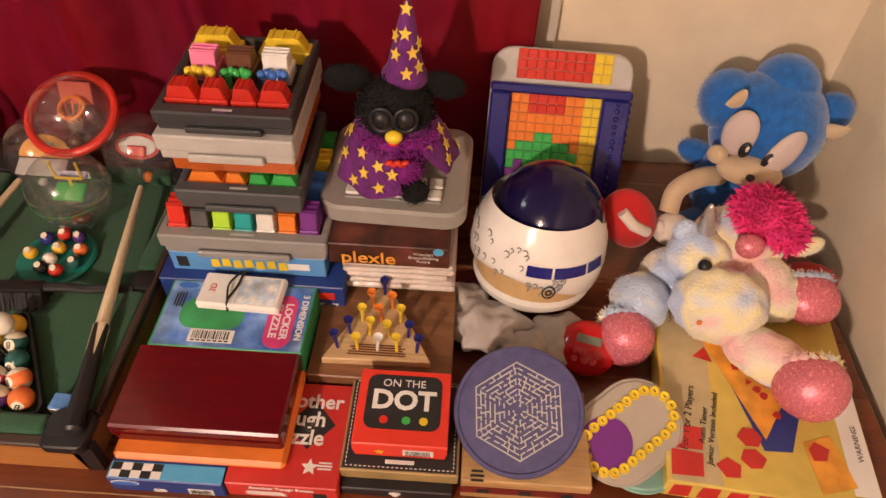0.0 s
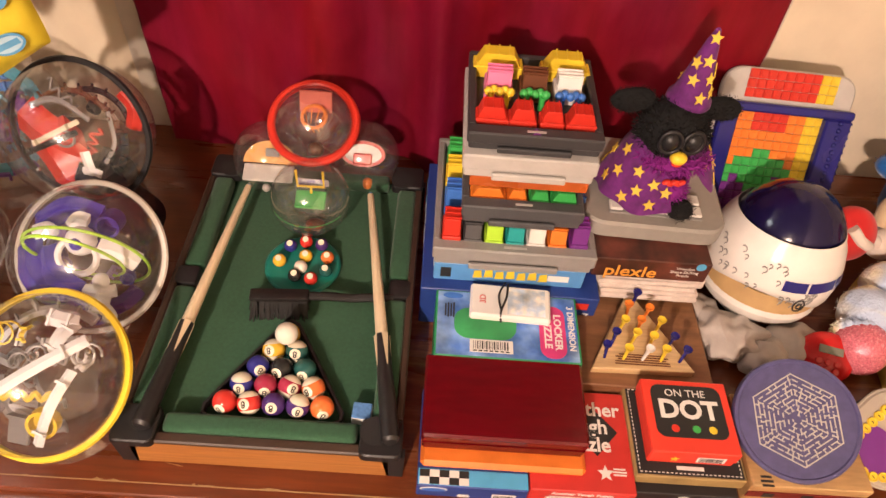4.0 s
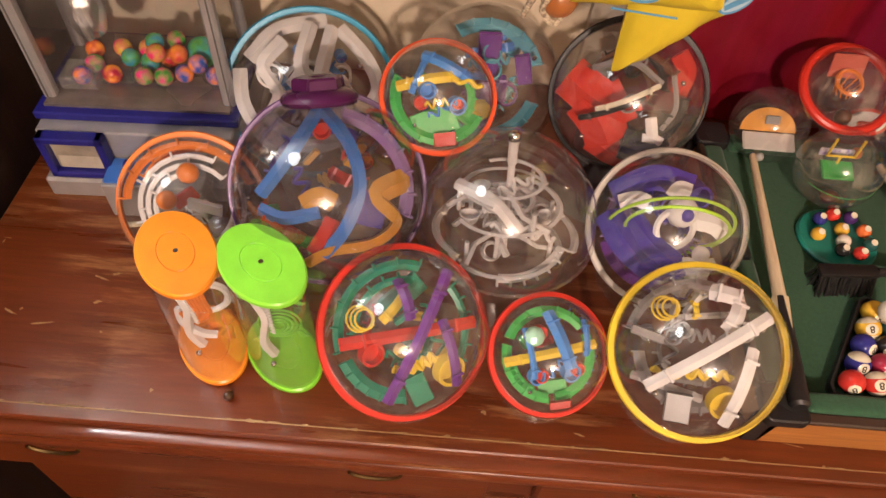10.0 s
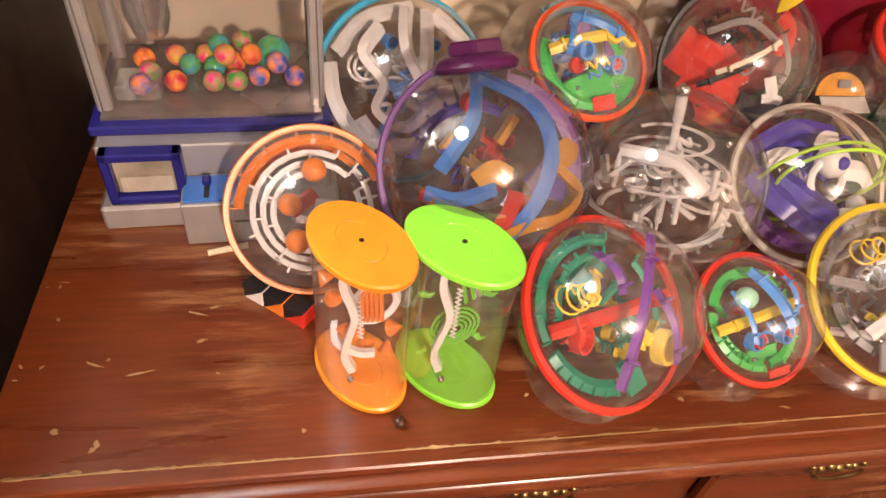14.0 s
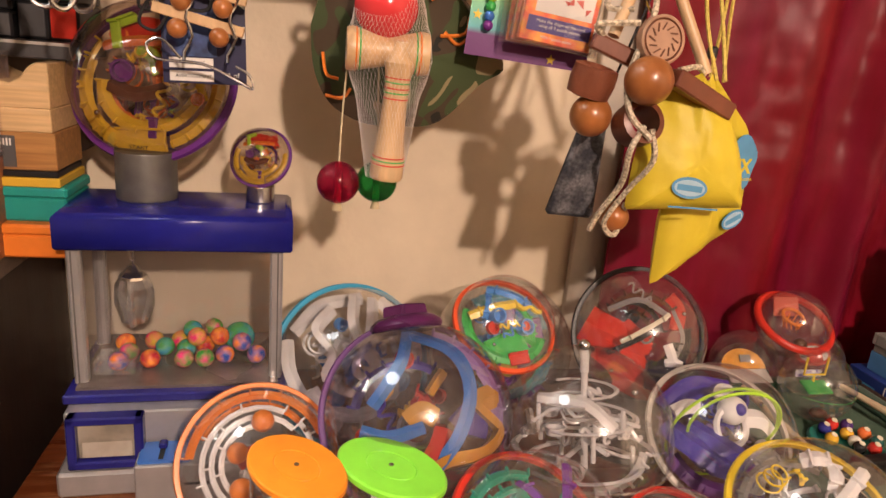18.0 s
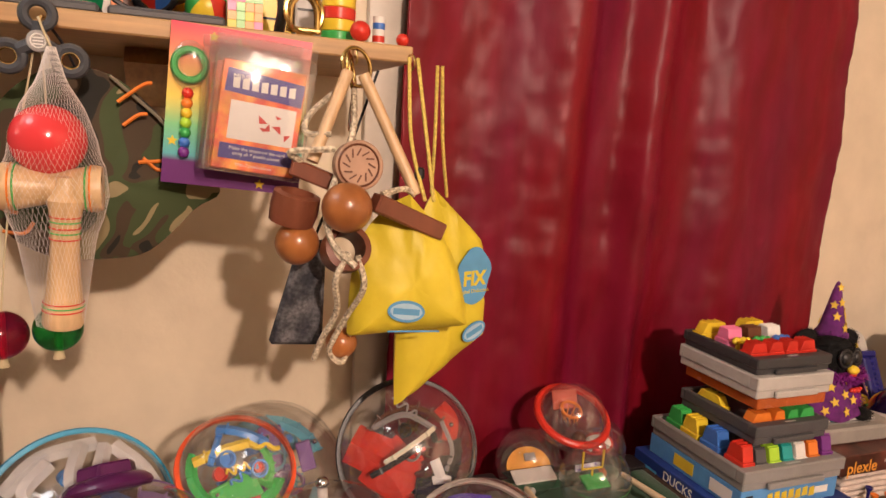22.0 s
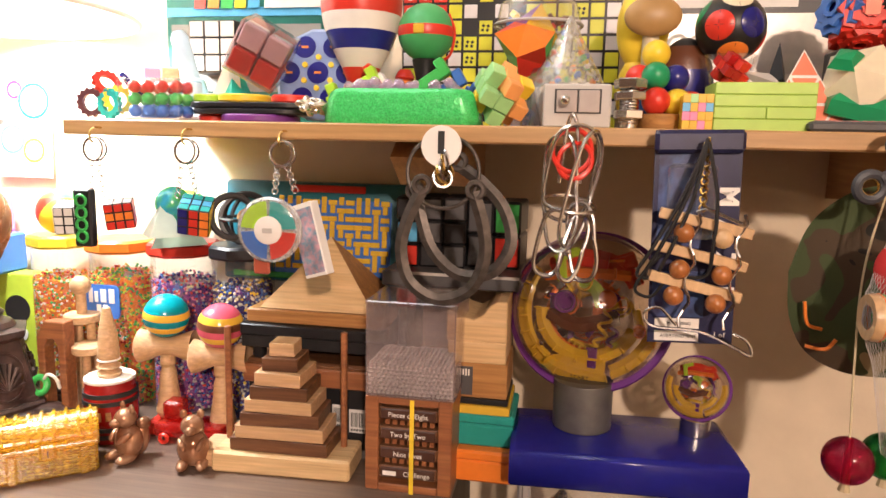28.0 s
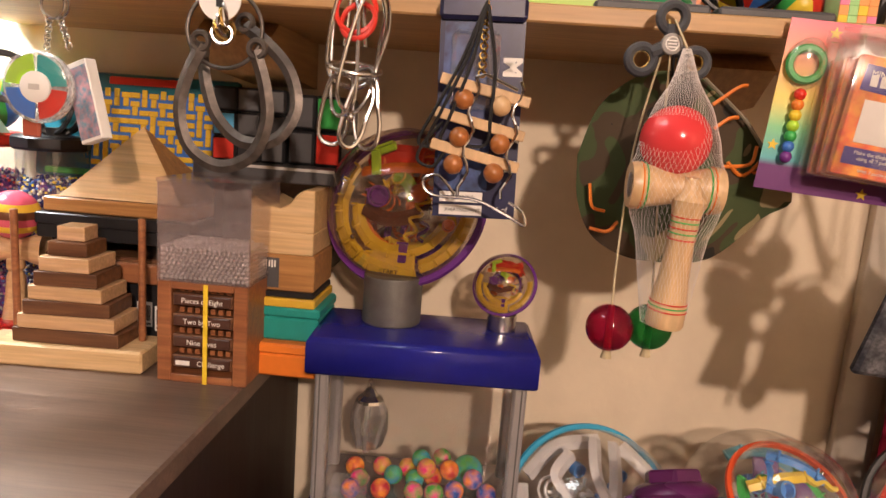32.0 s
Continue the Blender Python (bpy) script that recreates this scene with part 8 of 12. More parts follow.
for k in range(3):
    t = thing("tangram_packet", pose(-0.866 + 0.004 * k, 0.952 - 0.013 * k, 1.46, 0, 3 + 2 * k, -9 + 5 * k), "small tangram puzzle card in a clear plastic bag" if k < 2 else "orange tangram puzzle card in a clear plastic bag", "packet", "bagged tangram cards")
    part("card", box(0.086, 0.010, 0.112, pose(0, 0, -0.056), 0.001), mat("orange_card_print", (0.72, 0.10, 0.05), 0.4, vary=0.4, second=(0.80, 0.34, 0.06), mix_scale=70), t)
    if k == 2:
        part("title_band", box(0.080, 0.0005, 0.024, pose(0.001, -0.0053, 0.022, 0, 3, 0)), mat("navy_print", (0.06, 0.05, 0.26), 0.4), t)
        words("lettering", "MINI", 0.008, PAPER, t, front(-0.024, -0.0058, 0.040))
        bm = bmesh.new()
        for q in range(7):
            prism([(-0.0032, -0.0055), (0.0036, -0.0055), (0.0032, 0.006), (-0.0036, 0.0045)], 0.0004, front(-0.028 + q * 0.0096, -0.0056, 0.034 - 0.002 * 0), bm)
        part("title", bm, PAPER, t, smooth=False)
        part("white_panel", box(0.068, 0.0005, 0.040, pose(0.003, -0.0053, -0.024)), PAPER, t)
        bm = bmesh.new()
        for x, z, s, r in ((0.0, -0.004, 0.009, 10), (0.012, -0.010, 0.008, 100), (0.022, -0.003, 0.009, 190), (0.027, -0.012, 0.007, 280), (0.005, -0.012, 0.006, 45), (0.018, 0.003, 0.005, 30)):
            prism([(0, 0), (s, 0), (0, s)], 0.0004, front(x, -0.0058, z) @ pose(0, 0, 0, 0, 0, r), bm)
        part("shape_print", bm, card_red, t, smooth=False)
        words("lettering", "Make the shape on the card\nusing all 7 puzzle pieces.", 0.0052, PAPER, t, front(0.002, -0.0061, -0.036))
        part("text_band", box(0.076, 0.0005, 0.016, pose(0.001, -0.0055, -0.045)), mat("navy_print", (0, 0, 0)), t)
        words("lettering", "With 7 puzzle pieces", 0.0045, PAPER, t, front(0.0, -0.0058, -0.050))
    bm = box(0.104, 0.014, 0.132, pose(0, 0, -0.06), 0.004, 2)
    for v in bm.verts:
        v.co += Vector((0.003 * noise.noise(v.co * 40), 0.003 * noise.noise(v.co * 35 + Vector((3, 1, k))), 0.002 * noise.noise(v.co * 30)))
    part("bag", bm, CLEAR, t, "clear plastic bag")
    part("bag_seal", box(0.104, 0.002, 0.012, pose(0, 0, 0.072), 0.001), CLEAR, t)

# wooden rope puzzles on brass rings
t = thing("rope_puzzle", pose(-0.765, 0.89, 1.40), "bunch of wooden rope puzzles hanging from brass rings", "rope puzzle")
for k in range(2):
    part("brass_ring", ring(0.022, 0.0024, pose(0.018 - 0.006 * k, 0.065, 0.127 - 0.006 * k, 80, 0, 30 + 40 * k), 30, 8), BRASS, t)
part("pale_stick", tube([(0.02, 0.04, 0.117), (0.078, 0.005, -0.012)], 0.0068, 12), BEECH, t)
part("pale_stick", tube([(0.0, 0.03, 0.118), (-0.040, 0.01, 0.02)], 0.0068, 12), BEECH, t)
part("carved_disc", cyl(0.0265, 0.016, pose(0.003, -0.008, 0.018, 82, 0, 5), 36, 0.002), mat("pale_brown_wood", (0.42, 0.25, 0.16), 0.5, vary=0.2), t)
bm = ring(0.022, 0.0012, pose(0.003, -0.0242, 0.020, 82, 0, 5), 30, 4)
for k in range(12):
    u = math.tau * k / 12
    box(0.0016, 0.009, 0.0008, pose(0.003, -0.0242, 0.020, 82, 0, 5) @ pose(0.014 * math.cos(u), 0.014 * math.sin(u), 0, 0, 0, math.degrees(u) + 60), bm=bm)
part("carving", bm, P_BROWN, t)
part("wooden_ball", ball(0.0265, pose(-0.010, -0.032, -0.024), 28), CARAMEL, t)
part("wooden_bar", box(0.092, 0.022, 0.02, pose(0.058, -0.02, -0.044, 0, 22, 12), 0.002), WALNUT, t)
part("wooden_bar", box(0.07, 0.02, 0.018, pose(-0.032, 0.01, -0.006, 0, 20, -10), 0.002), WALNUT, t)
for x, y, z in ((-0.058, 0.008, -0.03), (-0.006, -0.012, -0.072)):
    part("wooden_cup", lathe([(0.017, -0.018), (0.024, -0.016), (0.026, 0.0), (0.025, 0.016), (0.018, 0.018), (0.017, 0.0), (0.017, -0.018)], 26, pose(x, y, z, 70 if x > -0.03 else 10, 10, 0)), WALNUT, t)
part("wooden_ball", ball(0.024, pose(-0.054, 0.008, -0.068), 24), CARAMEL, t)
part("wooden_ball", ball(0.0185, pose(0.004, 0.03, -0.19), 24), CARAMEL, t)
for pts in ([(0.0, 0.05, 0.105), (-0.04, 0.03, 0.07), (-0.045, 0.02, 0.05), (-0.02, 0.01, 0.05)], [(-0.05, 0.01, 0.018), (-0.065, -0.005, 0.03), (-0.02, -0.01, 0.035)], [(-0.006, -0.03, -0.072), (-0.02, -0.035, -0.10), (-0.012, -0.01, -0.14), (-0.024, 0.01, -0.18), (-0.03, 0.02, -0.205)], [(0.004, -0.03, -0.075), (0.012, -0.03, -0.11), (0.002, 0.0, -0.15), (-0.012, 0.02, -0.195), (0.004, 0.02, -0.21), (0.012, 0.02, -0.17)], [(0.01, 0.04, 0.10), (0.0, 0.0, 0.05), (-0.028, -0.02, -0.02), (-0.024, -0.03, -0.06), (0.0, -0.04, -0.085)], [(0.075, 0.005, -0.012), (0.06, -0.005, -0.005), (0.03, -0.02, -0.01)]):
    rope(t, pts, 0.0036, ROPE, "rope")
rope(t, [(0.012, 0.05, 0.10), (0.004, 0.03, 0.06), (0.006, 0.0, 0.04)], 0.002, CHROME, "wire")
t = thing("grey_pouch", pose(-0.803, 0.945, 1.25, 0, 8, 0), "small dark grey camouflage pouch hanging behind wooden puzzles", "pouch")
bm = prism([(-0.016, 0.075), (0.014, 0.08), (0.03, -0.045), (-0.032, -0.05)], 0.014, pose(0, 0.007, 0, 90), bevel=0.004)
part("cloth", bm, mat("grey_mesh", (0.018, 0.019, 0.026), 0.8, vary=0.5, scale=260, second=(0.12, 0.115, 0.12), mix_scale=42), t)
rope(t, [(0, 0, 0.078), (0.02, 0.01, 0.16), (0.045, 0.02, 0.285)], 0.0016, CORD_B)


# yellow drawstring bags
def bag(m, outline, depth, label, logos):
    yellow = mat("yellow_nylon", (0.62, 0.50, 0.030), 0.5, vary=0.12, scale=12, bump=0.8, bump_scale=22, second=(0.54, 0.42, 0.024), mix_scale=7)
    t = thing("drawstring_bag", m, label, "bag", "yellow drawstring bags")
    S = spline([Vector((x, 0, z)) for x, z in outline] + [Vector((outline[0][0], 0, outline[0][1]))], 5)[:-1]
    zs = [p.z for p in S]
    cx, cz = sum(p.x for p in S) / len(S), sum(zs) / len(S)
    bm = bmesh.new()
    n, first = len(S), None
    for side in (-1, 1):
        rr = []
        for f in (1.0, 0.95, 0.88, 0.78, 0.66, 0.54, 0.42, 0.3, 0.18):
            if side == 1 and f == 1.0:
                rr.append(first)
                continue
            row = []
            for p in S:
                x, z = cx + (p.x - cx) * f, cz + (p.z - cz) * f
                w = depth * (1 - f ** 6) * np.clip(0.3 + (max(zs) - z) / (max(zs) - min(zs)) * 1.1, 0.15, 1)
                w += (0.007 * noise.noise(Vector((x * 34, side * 3.0, z * 8))) + 0.003 * noise.noise(Vector((x * 80, side * 3.0, z * 40)))) * (f < 0.99)
                w += 0.005 * math.sin(x * 190 + 30 * z) * max(0.0, (z - cz) / (max(zs) - cz)) ** 1.5 * (f < 0.99)
                row.append(bm.verts.new((x, side * w, z)))
            rr.append(row)
        if side == -1:
            first = rr[0]
        cen = bm.verts.new((cx, side * depth * 0.9, cz))
        for a, b_ in zip(rr, rr[1:]):
            for k in range(n):
                bm.faces.new((a[k], a[(k + 1) % n], b_[(k + 1) % n], b_[k]))
        for k in range(n):
            bm.faces.new((rr[-1][k], rr[-1][(k + 1) % n], cen))
    bmesh.ops.recalc_face_normals(bm, faces=bm.faces[:])
    part("cloth", bm, yellow, t)
    for x, y, z, w, h, rz in logos:
        mm = front(x, y, z) @ pose(0, 0, 0, 0, 0, rz)
        lg = part("badge", prism([(w * math.cos(a), h * math.sin(a)) for a in np.linspace(0, 6.1, 28)], 0.0008, mm), mat("badge_blue", (0.10, 0.32, 0.55), 0.5), t, "blue oval badge")
        part("badge_field", prism([(w * 0.86 * math.cos(a), h * 0.74 * math.sin(a)) for a in np.linspace(0, 6.1, 28)], 0.0008, mm @ pose(0, 0, 0.0006)), mat("badge_white", (0.40, 0.58, 0.70), 0.5), lg)
        part("badge_band", box(w * 1.4, h * 0.55, 0.0008, mm @ pose(0, 0, 0.0012)), mat("badge_blue", (0, 0, 0)), lg)
    return t


t = bag(pose(-0.690, 0.885, 1.29, 0, 0, -8), [(-0.008, 0.099), (0.010, 0.080), (0.030, 0.056), (0.050, 0.022), (0.060, -0.010), (0.069, -0.044), (0.068, -0.051), (0.061, -0.053), (0.0, -0.058), (-0.062, -0.064), (-0.070, -0.062), (-0.072, -0.054), (-0.069, 0.010), (-0.056, 0.056), (-0.030, 0.086)], 0.026, "small yellow nylon drawstring bag with a blue badge", [(-0.010, -0.0285, -0.028, 0.021, 0.0125, -4)])
bars(t, front(0.0, -0.0245, -0.052), 0.085, 1, 0.002, mat("badge_blue", (0, 0, 0)))
t = bag(pose(-0.605, 0.965, 1.25, 0, 0, 17), [(-0.04, 0.14), (0.0, 0.108), (0.034, 0.080), (0.046, 0.062), (0.052, 0.0), (0.056, -0.050), (0.054, -0.060), (0.046, -0.064), (-0.01, -0.096), (-0.072, -0.130), (-0.081, -0.131), (-0.085, -0.122), (-0.085, 0.0), (-0.06, 0.10)], 0.022, "larger yellow nylon drawstring bag with blue print behind a smaller one", [(0.020, -0.0235, -0.044, 0.020, 0.012, 22)])
part("printed_patch", prism([(0.027 * math.cos(a) * (1 + 0.1 * math.sin(5 * a)), 0.038 * math.sin(a)) for a in np.linspace(0, 6.1, 30)], 0.0008, front(0.016, -0.0215, 0.030)), mat("badge_blue", (0, 0, 0)), t, "blue printed patch")
words("lettering", "FIX", 0.026, mat("yellow_nylon", (0, 0, 0)), t, front(0.016, -0.0225, 0.026), bold=0.001)
words("lettering", "Logical Deduction", 0.007, mat("yellow_nylon", (0, 0, 0)), t, front(0.016, -0.0225, 0.010))
rope(t, [(-0.045, 0, 0.135), (-0.052, -0.01, 0.2), (-0.062, -0.02, 0.285)], 0.0022, CORD_Y)
rope(t, [(-0.02, 0, 0.13), (-0.04, -0.01, 0.2), (-0.055, -0.02, 0.285)], 0.0022, CORD_Y)
t2 = bpy.data.objects["drawstring_bag"]
rope(t2, [(0.01, 0, 0.092), (-0.006, 0.02, 0.16), (-0.006, 0.06, 0.252)], 0.0022, CORD_Y)
rope(t2, [(0.02, 0, 0.092), (0.012, 0.02, 0.16), (0.004, 0.06, 0.252)], 0.0022, CORD_Y)
part("cord_stop", cyl(0.006, 0.014, pose(0.004, 0.012, 0.115), 10, 0.002), P_BLACK, t2)

# carded wire puzzle and bead ladder
t = thing("carded_maze_puzzle", pose(-1.25, 0.968, 1.445, 0, -1.5, 2), "dark blue printed blister card with white lettering", "card")
part("card", box(0.088, 0.0015, 0.228, pose(0, 0, -0.114)), mat("navy_card", (0.014, 0.016, 0.06), 0.35, vary=0.3), t)
part("pattern", box(0.046, 0.0006, 0.10, pose(-0.016, -0.001, -0.01)), mat("blue_block_print", (0.05, 0.10, 0.26), 0.4, vary=0.6, second=(0.02, 0.02, 0.08), mix_scale=45), t)
part("pattern", box(0.054, 0.0006, 0.05, pose(-0.014, -0.001, -0.085)), mat("blue_block_print", (0, 0, 0)), t)
part("fold", box(0.09, 0.012, 0.024, pose(0, -0.004, 0.090), 0.004), mat("navy_card", (0, 0, 0)), t)
for k, ch in enumerate("MAZE"):
    words("lettering", ch, 0.026, PAPER, t, front(0.032, -0.0012, 0.045 - k * 0.034) @ pose(0, 0, 0, 0, 0, -90), bold=0.0012)
for z, s in ((-0.092, "WARNING"), (-0.106, "AVERTISSEMENT")):
    part("label", box(0.046, 0.0006, 0.011, pose(-0.014, -0.0018, z - 0.0055)), PAPER, t)
    words("lettering", s, 0.0052, INK, t, front(-0.012, -0.0026, z))
words("lettering", "1 of", 0.008, PAPER, t, front(0.030, -0.0012, -0.104))
part("blister", box(0.05, 0.012, 0.08, pose(-0.006, -0.007, 0.0), 0.005), CLEAR, t)
t = thing("bead_ladder_puzzle", pose(-1.245, 0.945, 1.42, 0, 0, 0), "wood and wire ladder puzzle with wooden beads on a gold chain", "puzzle")
for k, (z, x) in enumerate(((0.044, 0.0), (0.010, -0.003), (-0.022, -0.006))):
    part("slat", box(0.094, 0.008, 0.011, pose(x, 0, z - 0.005, 0, 12, 0), 0.001), BEECH, t)
for x, z, mm in ((-0.020, 0.030, WALNUT), (0.018, 0.026, BEECH), (-0.022, -0.008, WALNUT), (0.02, -0.012, WALNUT), (-0.026, -0.036, WALNUT), (0.016, -0.042, WALNUT)):
    part("bead", ball(0.0105, pose(x, -0.004, z + 0.004), 18), CARAMEL if mm is WALNUT else mm, t)
for x in (-0.008, 0.036):
    part("wire", tube([(x + 0.004 * math.sin(k * 1.3) - 0.0006 * k, -0.006 - 0.004 * math.cos(k * 1.3), 0.055 - 0.0085 * k) for k in range(15)], 0.0017, 6), STEEL, t)
part("wire", tube(spline([(-0.022, -0.01, -0.062), (-0.040, -0.012, -0.044), (-0.055, -0.012, -0.05), (-0.045, -0.012, -0.064), (0.0, -0.014, -0.066), (0.035, -0.016, -0.080), (0.052, -0.014, -0.088), (0.048, -0.014, -0.074), (0.034, -0.012, -0.066)], 5), 0.0016, 6), STEEL, t)
part("wire", tube([(-0.010, -0.006, 0.056), (0.0, -0.008, 0.060), (0.034, -0.008, 0.046)], 0.0017, 6), STEEL, t)
for k in range(16):
    part("chain_link", ring(0.0034, 0.0011, pose(-0.004 + 0.001 * (k % 2), -0.004, 0.060 + 0.0045 * k, 90, 0, 90 * (k % 2)), 10, 5), BRASS, t)
for s, w in ((-1, 0.05), (-1, 0.06), (1, 0.02), (-1, 0.035)):
    rope(t, [(-0.004, -0.006, 0.13), (s * w * 0.42, -0.01, 0.07), (s * w * 0.72 - 0.006, -0.008, 0.02), (s * w * 0.85 - 0.012, 0.0, -0.01 - 0.1 * (w - 0.02)), (-0.024, 0.0, -0.012)], 0.0019, CORD_B)
rope(t, [(-0.040, 0.0, 0.01), (-0.058, 0, -0.012), (-0.064, 0.002, -0.030), (-0.048, 0.002, -0.036), (-0.036, 0, -0.02)], 0.0019, CORD_B)

# twisted metal rings, horseshoes, keyrings
t = thing("wire_puzzle", pose(-1.382, 0.958, 1.49) @ Matrix.Diagonal((0.84, 0.9, 1.0, 1)), "bunch of bent steel wire puzzles with a red ring", "wire puzzle")
for k, (x, z, w, h, rx, rz, ry) in enumerate(((0.0, 0.02, 0.030, 0.05, 12, 20, 8), (-0.012, 0.0, 0.026, 0.06, -8, -40, -12), (0.014, 0.004, 0.028, 0.06, 10, 60, 14), (-0.02, -0.055, 0.017, 0.036, 5, 10, 14), (0.018, -0.052, 0.016, 0.04, -5, -10, -10), (0.008, -0.058, 0.014, 0.035, 0, 30, 20))):
    S = spline([(w, 0, 0), (w, 0, h * 0.6), (w * 0.5, 0.002, h), (-w * 0.5, -0.002, h), (-w, 0, h * 0.6), (-w, 0, -h * 0.6), (-w * 0.5, 0, -h), (w * 0.5, 0, -h), (w, 0, -h * 0.6), (w, 0, 0)], 4)[:-1]
    part("wire_loop", tube(S, 0.0028 if k > 2 else 0.0024, 8, pose(x, -0.006 * (k % 3), z, rx, ry, rz), closed=True), STEEL, t)
part("red_ring", ring(0.024, 0.003, pose(0, -0.006, 0.045, 70, 10, 0), 28, 8), P_RED, t)
part("red_ring", ring(0.021, 0.003, pose(0.004, -0.010, 0.034, 60, -14, 0), 28, 8), P_RED, t)
part("steel_hoop", ring(0.033, 0.0022, pose(0, 0.0, -0.012, 12, 6, 0), 36, 8), STEEL, t)
part("steel_ball", ball(0.0055, pose(0.0, -0.012, -0.062), 12), CHROME, t)
part("hook_wire", tube(spline([(-0.014, 0, 0.01), (-0.006, 0, 0.074), (0.004, 0, 0.074), (0.012, 0, 0.01)], 6), 0.0026, 8), STEEL, t)

iron = mat("dark_iron", (0.10, 0.085, 0.075), 0.45, 0.7, vary=0.3, scale=80, bump=0.3)
t = thing("horseshoe_puzzle", pose(-1.52, 0.955, 1.45), "iron horseshoe puzzle joined by rings and a steel hoop", "puzzle")
for k, (rz, rx, y) in enumerate(((4, 90, -0.008), (-34, 80, 0.014))):
    S = spline([(-0.028, 0.052, 0), (-0.042, 0.016, 0), (-0.047, -0.020, 0), (-0.034, -0.056, 0), (0.0, -0.072, 0), (0.034, -0.056, 0), (0.047, -0.020, 0), (0.042, 0.016, 0), (0.028, 0.052, 0)], 5)
    part("horseshoe", tube(S, 0.0034, 4, pose(0.004 + 0.014 * k, y, -0.012 + 0.020 * k, rx, rz, 0), wide=2.1, up=(0, 0, 1)), iron, t)
    for s in (-1, 1):
        part("horseshoe_tip", ring(0.0085, 0.0034, pose(0.004 + 0.014 * k, y, -0.012 + 0.020 * k, rx, rz, 0) @ pose(s * 0.030, 0.054, 0), 16, 6), iron, t)
for k in range(6):
    part("steel_link", ring(0.010 + 0.001 * k, 0.002, pose(0.002 + 0.002 * math.sin(k), -0.012 + 0.002 * k, 0.052 + 0.005 * k, 80, 0, 20 + 25 * k), 18, 6), BRASS if k % 2 else STEEL, t)
part("hoop", ring(0.040, 0.0022, pose(0, 0.0, 0.058, 84, 0, 0), 44, 8), iron, t)
part("white_disc", cyl(0.022, 0.002, pose(0.0, -0.012, 0.086, 90), 30), PAPER, t)
part("disc_slot", box(0.007, 0.001, 0.024, pose(0.0, -0.0145, 0.078)), INK, t)


def keyring(x, z=1.523):
    t = thing("keyring_puzzle", pose(x, 0.968, z), "", "keyring", "keyring puzzles")
    for k in range(2):
        part("split_ring", ring(0.0145, 0.0014, pose(0.003 * k, 0, 0, 86, 0, 14 * k - 7), 28, 6), STEEL, t)
    return t


def links(t, a, b_, n=7):
    a, b_ = Vector(a), Vector(b_)
    for k in range(n):
        p = a.lerp(b_, (k + 0.5) / n)
        part("chain_link", ring(0.0036, 0.0008, pose(p.x, p.y, p.z, 90, 0, 90 * (k % 2)), 10, 4), STEEL, t)


def little_cube(t, m, s, colours, body=P_BLACK, n=3):
    part("cube_body", box(s, s, s, m @ pose(0, 0, -s / 2), 0.001), body, t)
    c = s / n
    for f, (rot, cols) in enumerate(zip(((90, 0, 0), (90, 0, 90), (0, 0, 0), (90, 0, -90)), colours)):
        for i in range(n):
            for j in range(n):
                mm = cols[(i * 2 + j * 3 + f) % len(cols)]
                part("sticker", box(c * 0.82, c * 0.82, 0.0006, m @ pose(0, 0, 0, *rot) @ pose((i - (n - 1) / 2) * c, (j - (n - 1) / 2) * c, s / 2)), mm, t)


t = tagged(keyring(-1.96), "keyring with small twisty cubes and a green chain puzzle")
links(t, (-0.004, 0, -0.014), (-0.006, 0, -0.062))
links(t, (0.006, 0, -0.014), (0.012, 0, -0.058))
little_cube(t, pose(-0.034, 0, -0.086, 10, 0, 24), 0.034, ((PAPER,), (P_RED, PAPER), (PAPER,), (PAPER,)))
little_cube(t, pose(0.036, -0.004, -0.078, 8, -6, 30), 0.032, ((P_RED, P_ORANGE), (P_RED,), (PAPER,), (PAPER,)))
part("block", box(0.024, 0.012, 0.070, pose(0.0, -0.02, -0.118), 0.002), P_BLACK, t)
for k in range(4):
    part("green_link", ring(0.0068, 0.002, pose(0.0, -0.027, -0.062 - 0.0145 * k, 90), 16, 6), P_GREEN, t)
t = tagged(keyring(-1.837), "keyring with a small twisty cube and a white pyramid puzzle")
links(t, (-0.004, 0, -0.014), (-0.012, 0, -0.056))
links(t, (0.006, 0, -0.014), (0.014, 0, -0.056))
little_cube(t, pose(0.016, -0.006, -0.076, 26, 8, 20), 0.036, ((P_NAVY, P_ORANGE, P_RED), (P_YELLOW,), (P_TEAL, P_SKY), (P_SKY,)))
part("pyramid", cyl(0.03, 0.044, pose(-0.034, 0.004, -0.104), 4, r2=0.001), mat("pale_mint", (0.60, 0.72, 0.62), 0.4), t)
part("ball_puzzle", ball(0.022, pose(-0.03, 0.02, -0.066), 22), mat("swirl_green_blue", (0, 0, 0)), t)
part("hoop", ring(0.026, 0.004, pose(0.052, 0.015, -0.078, 80, 0, 40), 24, 6), P_BLACK, t)
t = tagged(keyring(-1.715), "keyring with a colour-wheel disc game and a tiny box game")
links(t, (-0.004, 0, -0.014), (-0.008, 0, -0.046))
links(t, (0.008, 0, -0.014), (0.018, 0, -0.044))
M = pose(-0.009, -0.008, -0.088, 90, 0, 4)
part("disc", cyl(0.0385, 0.010, M, 44, 0.003), clear("wheel_plastic", haze=0.45, low=0.15), t, "milky clear disc")
